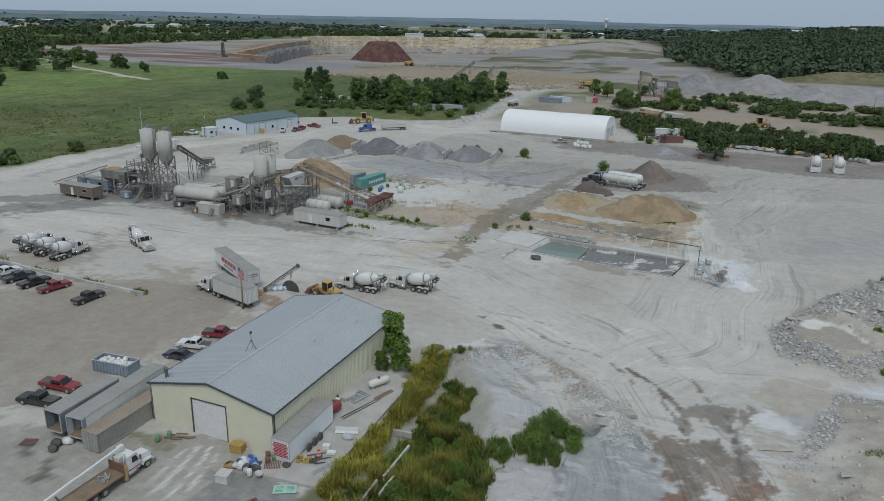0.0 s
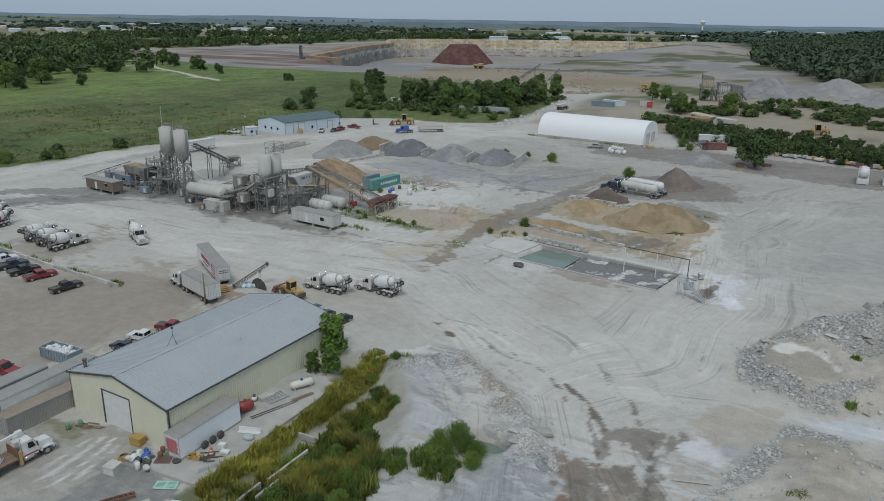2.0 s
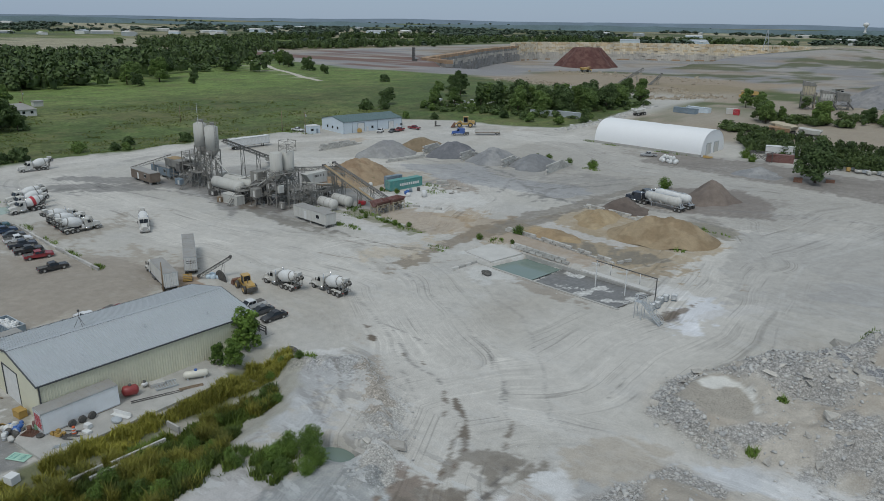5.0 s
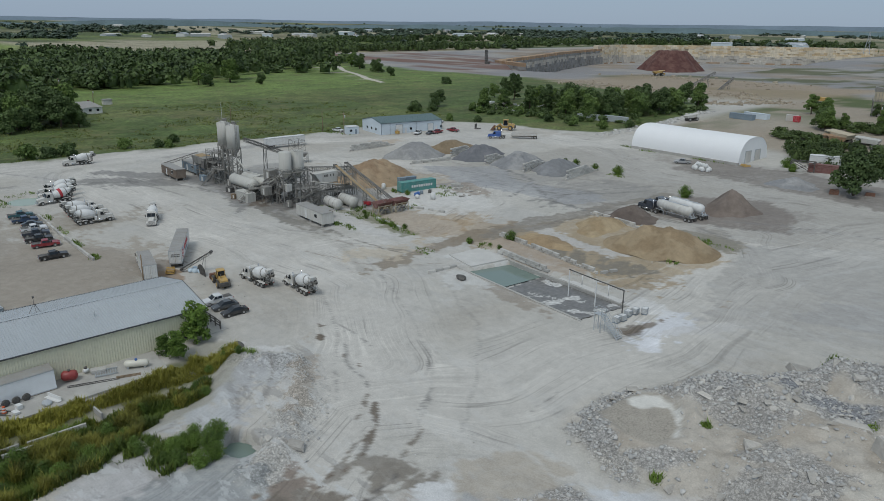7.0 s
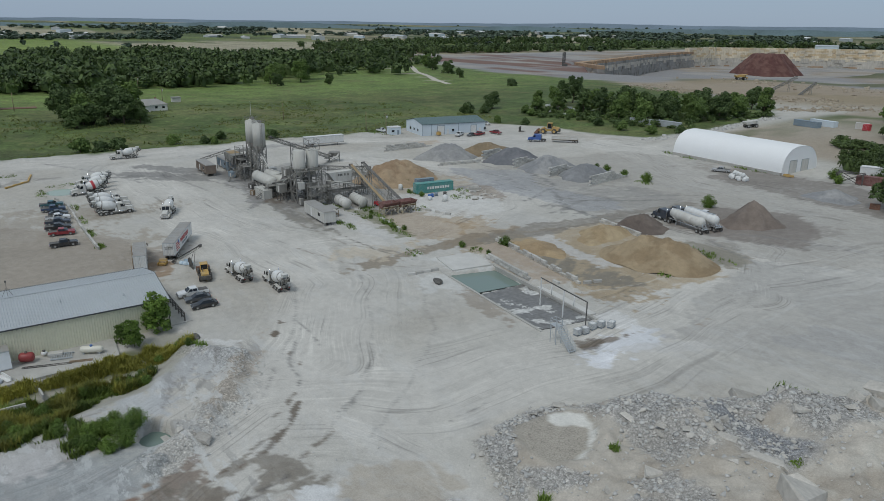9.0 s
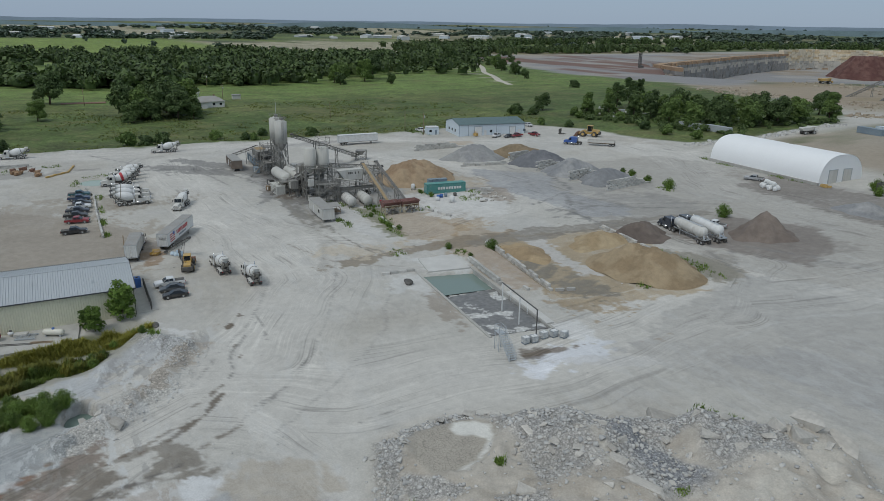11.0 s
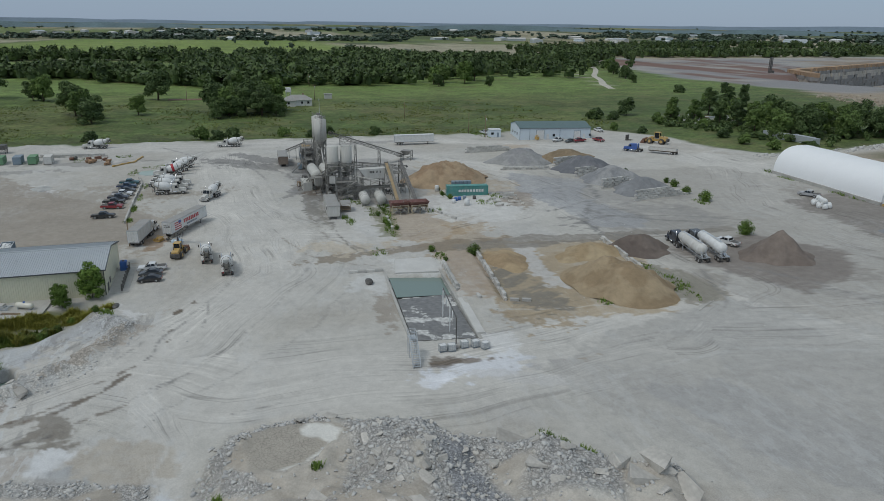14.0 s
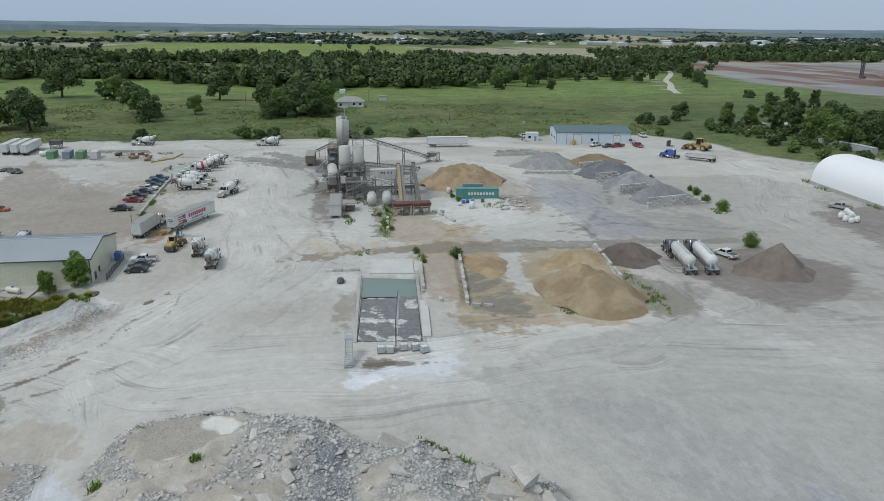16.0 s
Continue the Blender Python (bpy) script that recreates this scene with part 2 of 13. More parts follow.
def stained(name, dark, pale, scale, lo, hi, rough):
    """A floor of two states with a ragged sharp line between: wet and dry, mud and bare concrete."""
    m, nt, bs = node_mat(name)
    N, L = nt.nodes, nt.links
    co = N.new("ShaderNodeTexCoord")
    n1, n2 = N.new("ShaderNodeTexNoise"), N.new("ShaderNodeTexNoise")
    n1.inputs["Scale"].default_value, n1.inputs["Detail"].default_value, n1.inputs["Roughness"].default_value = scale, 8, 0.62
    n2.inputs["Scale"].default_value, n2.inputs["Detail"].default_value = 1.4, 6
    L.new(co.outputs["Object"], n1.inputs["Vector"]), L.new(co.outputs["Object"], n2.inputs["Vector"])
    r1, r2, r3 = N.new("ShaderNodeMapRange"), N.new("ShaderNodeMapRange"), N.new("ShaderNodeMapRange")
    r1.inputs["From Min"].default_value, r1.inputs["From Max"].default_value = lo, hi
    r2.inputs["From Min"].default_value, r2.inputs["From Max"].default_value = 0.3, 0.7
    r2.inputs["To Min"].default_value, r2.inputs["To Max"].default_value = 0.72, 1.28
    r3.inputs["To Min"].default_value, r3.inputs["To Max"].default_value = rough, 0.9
    L.new(n1.outputs[0], r1.inputs[0]), L.new(n2.outputs[0], r2.inputs[0]), L.new(r1.outputs[0], r3.inputs[0])
    mc, sc = N.new("ShaderNodeMix"), N.new("ShaderNodeVectorMath")
    mc.data_type, sc.operation = "RGBA", "SCALE"
    mc.inputs[6].default_value, mc.inputs[7].default_value = (*dark, 1), (*pale, 1)
    L.new(r1.outputs[0], mc.inputs[0]), L.new(mc.outputs[2], sc.inputs[0]), L.new(r2.outputs[0], sc.inputs["Scale"])
    L.new(sc.outputs[0], bs.inputs["Base Color"]), L.new(r3.outputs[0], bs.inputs["Roughness"])
    return m


M = {}
M["ground"] = attr_mat("ground_soil", "soil", fine=5.0, var=0.22, ways=True, bump=0.6)
M["heap"] = attr_mat("heap_soil", "soil", fine=7.0, var=0.25, bump=0.8)
M["concrete"] = surf("concrete", (0.42, 0.41, 0.38), 0.22, 1.2, 0.85, bump=0.3, dust=0.3, dust_colour=(0.30, 0.29, 0.26))
M["block"] = surf("block_concrete", (0.47, 0.46, 0.43), 0.25, 1.5, 0.9, bump=0.4, per_object=0.2)
M["rock"] = surf("limestone", (0.47, 0.447, 0.405), 0.3, 1.3, 0.9, bump=0.6, per_object=0.22)
M["galv"] = surf("galvanised_sheet", (0.47, 0.50, 0.52), 0.05, 0.5, 0.45, 0.25, bump=0.02, dust=0.10, dust_colour=(0.38, 0.38, 0.36))
M["cream"] = surf("cream_wall_sheet", (0.66, 0.65, 0.50), 0.07, 0.8, 0.55, 0.0, bump=0.03, dust=0.15)
M["trim"] = surf("dark_trim", (0.07, 0.075, 0.08), 0.15, 2, 0.5, bump=0.02)
M["white"] = surf("white_paint", (0.72, 0.73, 0.72), 0.06, 1.2, 0.45, bump=0.02, dust=0.35)
M["whitedirty"] = surf("dusty_white_paint", (0.60, 0.60, 0.57), 0.14, 1.4, 0.6, bump=0.05, dust=0.6, streak=True)
M["fabric"] = surf("white_fabric", (0.80, 0.81, 0.81), 0.03, 0.4, 0.6, bump=0.02)
M["greenroof"] = surf("green_roof_sheet", (0.11, 0.17, 0.17), 0.08, 0.4, 0.45, 0.2, bump=0.02)
M["bluewhite"] = surf("pale_blue_wall", (0.60, 0.67, 0.72), 0.05, 0.5, 0.5, bump=0.02)
M["plant"] = surf("dusty_plant_steel", (0.20, 0.20, 0.188), 0.35, 1.0, 0.75, 0.1, bump=0.15, dust=0.45, streak=True, per_object=0.15)
M["dustcream"] = surf("cream_dusted_timber", (0.47, 0.41, 0.29), 0.2, 1.5, 0.85, bump=0.1, dust=0.3)
M["silo"] = surf("silo_steel", (0.50, 0.50, 0.465), 0.14, 0.7, 0.8, 0.0, bump=0.08, dust=0.4, streak=True)
M["darksteel"] = surf("dark_steel", (0.075, 0.075, 0.075), 0.3, 2, 0.6, 0.3, bump=0.1, dust=0.3)
M["rust"] = surf("rusty_steel", (0.17, 0.075, 0.045), 0.4, 2.5, 0.85, 0.1, bump=0.3, dust=0.2)
M["maroon"] = surf("maroon_paint", (0.16, 0.05, 0.045), 0.25, 2, 0.7, bump=0.1, dust=0.3)
M["rubber"] = surf("tyre_rubber", (0.03, 0.03, 0.031), 0.3, 4, 0.85, bump=0.2, dust=0.25)
M["rim"] = surf("wheel_rim", (0.42, 0.43, 0.43), 0.2, 3, 0.45, 0.5, bump=0.02, dust=0.3)
M["chassis"] = surf("chassis_black", (0.045, 0.045, 0.045), 0.3, 2, 0.7, 0.1, bump=0.1, dust=0.35)
M["timber"] = surf("weathered_timber", (0.24, 0.18, 0.12), 0.3, 3, 0.85, bump=0.3)
M["yellow"] = surf("machine_yellow", (0.50, 0.30, 0.05), 0.15, 1.5, 0.55, bump=0.05, dust=0.45)
M["orange"] = surf("orange_plastic", (0.62, 0.11, 0.03), 0.1, 2, 0.5, bump=0.03)
M["blue"] = surf("blue_paint", (0.03, 0.10, 0.35), 0.12, 1.5, 0.4, bump=0.03, dust=0.15)
M["bluetarp"] = surf("blue_plastic", (0.05, 0.14, 0.40), 0.25, 2.5, 0.5, bump=0.2)
M["teal"] = surf("teal_container_paint", (0.05, 0.27, 0.25), 0.14, 1.0, 0.6, bump=0.05, dust=0.3)
M["green"] = surf("green_container_paint", (0.10, 0.26, 0.13), 0.15, 1.0, 0.6, bump=0.05, dust=0.3)
M["slateblue"] = surf("slate_blue_paint", (0.18, 0.25, 0.31), 0.15, 1.0, 0.6, bump=0.05, dust=0.3)
M["brownwall"] = surf("brown_siding", (0.17, 0.13, 0.10), 0.15, 1.0, 0.7, bump=0.05, dust=0.2)
M["roofgrey"] = surf("grey_roof_sheet", (0.33, 0.33, 0.32), 0.14, 0.9, 0.65, 0.1, bump=0.05, dust=0.4, dust_colour=(0.30, 0.26, 0.2))
M["roofbrown"] = surf("rust_stained_roof", (0.30, 0.24, 0.185), 0.25, 0.7, 0.8, 0.0, bump=0.1, dust=0.5, dust_colour=(0.34, 0.32, 0.28))
M["redwhite"] = surf("red_reflective", (0.45, 0.04, 0.05), 0.15, 2, 0.45, bump=0.02)
M["plastic"] = surf("white_plastic", (0.70, 0.71, 0.70), 0.08, 2, 0.4, bump=0.02, dust=0.2)
M["bark"] = surf("bark", (0.10, 0.075, 0.05), 0.3, 4, 0.95, bump=0.6)
M["belt"] = surf("conveyor_belt", (0.06, 0.06, 0.062), 0.25, 2, 0.8, bump=0.1, dust=0.4)
M["sandbelt"] = surf("sandy_belt", (0.32, 0.24, 0.14), 0.25, 2, 0.9, bump=0.2)
M["amber"] = surf("amber_lens", (0.6, 0.25, 0.03), 0.05, 3, 0.3, bump=0)
M["redlens"] = surf("red_lens", (0.4, 0.02, 0.02), 0.05, 3, 0.3, bump=0)
M["chrome"] = surf("chrome", (0.6, 0.6, 0.6), 0.05, 3, 0.2, 0.9, bump=0)
M["tan"] = surf("cardboard_tan", (0.42, 0.27, 0.08), 0.15, 2, 0.8, bump=0.1)
for key, col in (("carred", (0.26, 0.02, 0.03)), ("carblack", (0.018, 0.019, 0.022)), ("carwhite", (0.72, 0.73, 0.73)), ("cargrey", (0.07, 0.08, 0.09)),
                 ("carblue", (0.03, 0.06, 0.12)), ("carteal", (0.03, 0.11, 0.13)), ("cardark", (0.03, 0.04, 0.06)), ("carsilver", (0.38, 0.39, 0.40))):
    M[key] = surf("car_paint_" + key[3:], col, 0.05, 1, 0.25, 0.1, bump=0, dust=0.12)
gm, gnt, gbs = node_mat("vehicle_glass")
gbs.inputs["Base Color"].default_value, gbs.inputs["Roughness"].default_value = (0.012, 0.016, 0.02, 1), 0.06
M["glass"] = gm
wm, wnt, wbs = node_mat("green_water")
_n = wnt.nodes.new("ShaderNodeTexNoise")
_n.inputs["Scale"].default_value = 1.2
_b = wnt.nodes.new("ShaderNodeBump")
_b.inputs["Strength"].default_value, _b.inputs["Distance"].default_value = 0.05, 0.03
wnt.links.new(_n.outputs[0], _b.inputs["Height"]), wnt.links.new(_b.outputs[0], wbs.inputs["Normal"])
wbs.inputs["Base Color"].default_value, wbs.inputs["Roughness"].default_value = (0.17, 0.23, 0.20, 1), 0.07
M["water"] = wm
wm2 = wm.copy()
wm2.name = "pond_water"
wm2.node_tree.nodes["Principled BSDF"].inputs["Base Color"].default_value = (0.33, 0.40, 0.31, 1)
M["pondwater"] = wm2
M["trailerwhite"] = surf("trailer_white", (0.78, 0.81, 0.83), 0.04, 1.2, 0.4, bump=0.01, dust=0.12)
M["icebag"] = surf("clear_ice_bags", (0.55, 0.66, 0.74), 0.15, 3, 0.35, bump=0.2)
M["leaf"] = leaf_mat("leaf_green", (0.115, 0.185, 0.055))
M["leafdark"] = leaf_mat("leaf_dark_green", (0.074, 0.120, 0.045))
M["leafbright"] = leaf_mat("leaf_bright_green", (0.14, 0.225, 0.05))
M["meadowblade"] = leaf_mat("meadow_blades", (0.16, 0.20, 0.065), 0.4)
M["grassblade"] = leaf_mat("tall_grass", (0.235, 0.245, 0.055), 0.55)
M["grassgreen"] = leaf_mat("rank_grass", (0.12, 0.185, 0.04), 0.6)
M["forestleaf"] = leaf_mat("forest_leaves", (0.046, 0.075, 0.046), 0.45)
# bluer than near leaves: some distance haze is put into the colour
M["hazywood"] = leaf_mat("hazy_wood_leaves", (0.072, 0.108, 0.08), 0.35)


# ---- mesh helpers ----
def box(bm, c, s, m=None, taper=(1, 1), bevel=0.0):
    """Box of size s at centre c; taper scales the top; m: a matrix on top."""
    x, y, z = s[0] / 2, s[1] / 2, s[2] / 2
    tx, ty = taper
    co = [(-x, -y, -z), (x, -y, -z), (x, y, -z), (-x, y, -z), (-x * tx, -y * ty, z), (x * tx, -y * ty, z), (x * tx, y * ty, z), (-x * tx, y * ty, z)]
    vs = []
    for p in co:
        v = Vector(p) + Vector(c)
        vs.append(bm.verts.new(m @ v if m is not None else v))
    fs = [bm.faces.new([vs[i] for i in f]) for f in ((3, 2, 1, 0), (4, 5, 6, 7), (0, 1, 5, 4), (1, 2, 6, 5), (2, 3, 7, 6), (3, 0, 4, 7))]
    if bevel:
        es = list({e for f in fs for e in f.edges})
        bmesh.ops.bevel(bm, geom=es, offset=bevel, segments=1, affect="EDGES", clamp_overlap=True)
    return vs


def frame_of(p, q):
    p, q = Vector(p), Vector(q)
    d = q - p
    rot = d.to_track_quat("Z", "Y").to_matrix().to_4x4()
    return Matrix.Translation(p) @ rot, d.length


def cyl(bm, p, q, r, r2=None, n=12, cap=True):
    m, l = frame_of(p, q)
    r2 = r if r2 is None else r2
    a = [bm.verts.new(m @ Vector((r * math.cos(2 * math.pi * i / n), r * math.sin(2 * math.pi * i / n), 0))) for i in range(n)]
    b = [bm.verts.new(m @ Vector((r2 * math.cos(2 * math.pi * i / n), r2 * math.sin(2 * math.pi * i / n), l))) for i in range(n)]
    for i in range(n):
        f = bm.faces.new((a[i], a[(i + 1) % n], b[(i + 1) % n], b[i]))
        f.smooth = True
    if cap:
        bm.faces.new(a[::-1]), bm.faces.new(b)


def lathe(bm, prof, p, q, n=16):
    """Profile [(distance along p-q, radius)] turned round the line from p to q."""
    m, _ = frame_of(p, q)
    rings = []
    for d, r in prof:
        rings.append([bm.verts.new(m @ Vector((r * math.cos(2 * math.pi * i / n), r * math.sin(2 * math.pi * i / n), d))) for i in range(n)])
    for a, b in zip(rings, rings[1:]):
        for i in range(n):
            f = bm.faces.new((a[i], a[(i + 1) % n], b[(i + 1) % n], b[i]))
            f.smooth = True
    bm.faces.new(rings[0][::-1]), bm.faces.new(rings[-1])


def beam(bm, p, q, w, h=None):
    m, l = frame_of(p, q)
    box(bm, (0, 0, l / 2), (w, h or w, l), m)


def prism(bm, pts, y0, y1, top=None):
    """Side outline [(x, z)] swept from y0 to y1; top(x, z) gives the inset of each side."""
    a, b = [], []
    for x, z in pts:
        i = top(x, z) if top else 0
        a.append(bm.verts.new((x, y0 + i, z))), b.append(bm.verts.new((x, y1 - i, z)))
    n = len(pts)
    bm.faces.new(a), bm.faces.new(b[::-1])
    for i in range(n):
        bm.faces.new((a[(i + 1) % n], a[i], b[i], b[(i + 1) % n]))


def truss(bm, p, q, depth, width, n, w=0.08):
    """Lattice girder of four chords with bracing, from p to q, p and q on its top middle line."""
    p, q = Vector(p), Vector(q)
    d = (q - p).normalized()
    side = d.cross(Vector((0, 0, 1))).normalized() * width / 2
    up = side.cross(d).normalized() * -1
    if up.z < 0:
        up = -up
    dn = -up * depth
    L = (q - p).length
    for s in (side, -side):
        beam(bm, p + s, q + s, w), beam(bm, p + s + dn, q + s + dn, w)
        for i in range(n):
            a, b = p + d * L * i / n, p + d * L * (i + 1) / n
            beam(bm, a + s, b + s + dn, w * 0.7) if i % 2 else beam(bm, a + s + dn, b + s, w * 0.7)
            beam(bm, b + s, b + s + dn, w * 0.6)
    for i in range(n + 1):
        a = p + d * L * i / n
        beam(bm, a + side + dn, a - side + dn, w * 0.6)


def mesh_of(bm, name, material):
    bmesh.ops.recalc_face_normals(bm, faces=bm.faces)
    me = bpy.data.meshes.new(name)
    bm.to_mesh(me)
    bm.free()
    if material is not None:
        me.materials.append(material)
    return me


def part(name, bm, material, parent=None, label=""):
    ob = new(name, mesh_of(bm, name, material))
    ob.parent = parent
    if label:
        ob["label"] = label
    return ob


def quick(name, material, parent, *boxes, label="", bevel=0.0):
    bm = bmesh.new()
    for b in boxes:
        box(bm, b[0], b[1], bevel=bevel)
    return part(name, bm, material, parent, label)


# ---- the lie of the land ----
def softclip(v, a, b, s):
    v = a + s * np.logaddexp(0, (v - a) / s)
    return b - s * np.logaddexp(0, (b - v) / s)


def sstep(a, b, v):
    t = np.clip((v - a) / (b - a), 0, 1)
    return t * t * (3 - 2 * t)


def vnoise(x, y, seed=0):
    xi, yi = np.floor(x).astype(np.int64), np.floor(y).astype(np.int64)
    fx, fy = x - xi, y - yi
    fx, fy = fx * fx * (3 - 2 * fx), fy * fy * (3 - 2 * fy)

    def hsh(i, j):
        h = (i * 374761393 + j * 668265263 + seed * 1442695041) & 0xFFFFFFFF
        h = ((h ^ (h >> 13)) * 1274126177) & 0xFFFFFFFF
        return ((h ^ (h >> 16)) & 0xFFFF) / 65535.0
    return (hsh(xi, yi) * (1 - fx) + hsh(xi + 1, yi) * fx) * (1 - fy) + (hsh(xi, yi + 1) * (1 - fx) + hsh(xi + 1, yi + 1) * fx) * fy


def fbm(x, y, scale, seed=0, octaves=4):
    v, a, t = 0.0, 1.0, 0.0
    for o in range(octaves):
        v = v + a * vnoise(x / scale * 2 ** o, y / scale * 2 ** o, seed + o * 17)
        t += a
        a *= 0.55
    return v / t


def poly_sd(x, y, pts):
    """Signed distance to a polygon, positive inside."""
    d = np.full(np.shape(x), 1e9)
    inside = np.zeros(np.shape(x), bool)
    n = len(pts)
    for i in range(n):
        (ax, ay), (bx, by) = pts[i], pts[(i + 1) % n]
        ex, ey = bx - ax, by - ay
        t = np.clip(((x - ax) * ex + (y - ay) * ey) / (ex * ex + ey * ey), 0, 1)
        d = np.minimum(d, np.hypot(x - ax - t * ex, y - ay - t * ey))
        c = ((ay > y) != (by > y)) & (x < (bx - ax) * (y - ay) / ((by - ay) or 1e-9) + ax)
        inside ^= c
    return np.where(inside, d, -d)


def line_d(x, y, pts):
    d = np.full(np.shape(x), 1e9)
    for (ax, ay), (bx, by) in zip(pts, pts[1:]):
        ex, ey = bx - ax, by - ay
        t = np.clip(((x - ax) * ex + (y - ay) * ey) / (ex * ex + ey * ey), 0, 1)
        d = np.minimum(d, np.hypot(x - ax - t * ex, y - ay - t * ey))
    return d


def slope(x, y):
    x, y = softclip(np.asarray(x, float), -340, 30, 15), softclip(np.asarray(y, float), 30, 400, 15)
    return -2.419 - 0.02374 * x + 0.02443 * y + (0.003559 * x * x + 0.012977 * x * y + 0.0040916 * y * y) / 100


BERM = [(16, 115.5), (10, 118.5), (9.6, 131), (14.2, 139.5), (19, 146), (24, 154), (29, 161.5), (35, 169.5), (39, 171), (43, 168), (50, 164), (70, 160), (95, 150), (95, 116), (60, 115), (34, 116), (24, 116)]
CREST = [(13, 119.5), (12, 125), (12.5, 130), (18.5, 133.5), (22.5, 139.5), (25.7, 146), (27.5, 149.5), (31, 157), (36.5, 165)]
MOUND = [(18.5, 109), (15, 99), (11.5, 88), (12, 76), (17, 66), (40, 58), (90, 62), (90, 100), (40, 106), (26, 109.5)]
GRASSPIT = [(-39.3, 54), (-39.3, 84), (-44.5, 91), (-46.5, 96.5), (-41, 99.5), (-36, 97.5), (-30, 91), (-27, 88), (-26, 80), (-22.5, 71), (-21, 50), (-30, 44), (-42, 46)]
MEADOW = [(-216, -900), (-217, 13), (-214, 69), (-213, 126), (-209, 181), (-204, 222), (-206, 262), (-198, 284), (-174, 299), (-142, 301), (-121, 312), (-119, 345),
          (-126, 402), (-150, 440), (-230, 485), (-343, 522), (-480, 505), (-690, 552), (-900, 575), (-2600, 900), (-2600, -900)]
PIT = [(-500, 690), (-560, 715), (-690, 980), (-745, 1130), (-765, 1270), (-632, 1441), (-427, 1600), (-300, 1500), (-330, 1240), (-320, 900), (-300, 760), (-345, 640), (-420, 615)]
GRASS1 = [(-38.6, 50), (-39.7, 62.6), (-39.1, 69.4), (-39.1, 75.4), (-39.4, 83.6), (-41.0, 87.9), (-42.0, 91.6), (-41.4, 98.8), (-37.5, 96.2), (-36.8, 87.3), (-36.5, 81.8), (-37.4, 76.3), (-36.4, 72.2), (-36.8, 66.5), (-37.0, 61.9), (-36.4, 50)]
GRASS2 = [(-36.0, 50), (-35.2, 66.4), (-34.2, 71.1), (-33.8, 75.8), (-34.2, 82.1), (-34.9, 85.7), (-34.6, 89.7), (-31.8, 88.0), (-31.4, 84.2), (-32.0, 82.8), (-28.9, 78.8), (-24.4, 73.7), (-22.9, 70.4), (-22.2, 62), (-22, 48), (-30, 44)]
MUDB = [(13.4, 125.9), (12.9, 123.6), (16.1, 121.9), (19.4, 120.6), (22.6, 121.4), (23.7, 124), (23.2, 127.7), (20.7, 129.8), (19.6, 131.5), (17.3, 133), (14.8, 132.1), (13.2, 128.5)]
PUD = [(13.6, 128.6), (14.8, 131.6), (16.4, 132.6), (18.2, 132.3), (19.9, 131.1), (21.6, 129.8), (23.0, 127.4), (23.9, 125), (23.4, 124), (22.9, 125), (22.3, 127.1), (20.8, 129.1), (19.0, 130.4), (17.6, 129.6), (16.7, 127.6), (15.2, 127.4)]
BASIN = [(-40.8, 151.0), (-38.4, 161.7), (-7.0, 158.8), (-9.3, 148.3)]
SANDY = [(-50, 163.8), (-50, 171.8), (-20, 168.2), (-21, 161)]


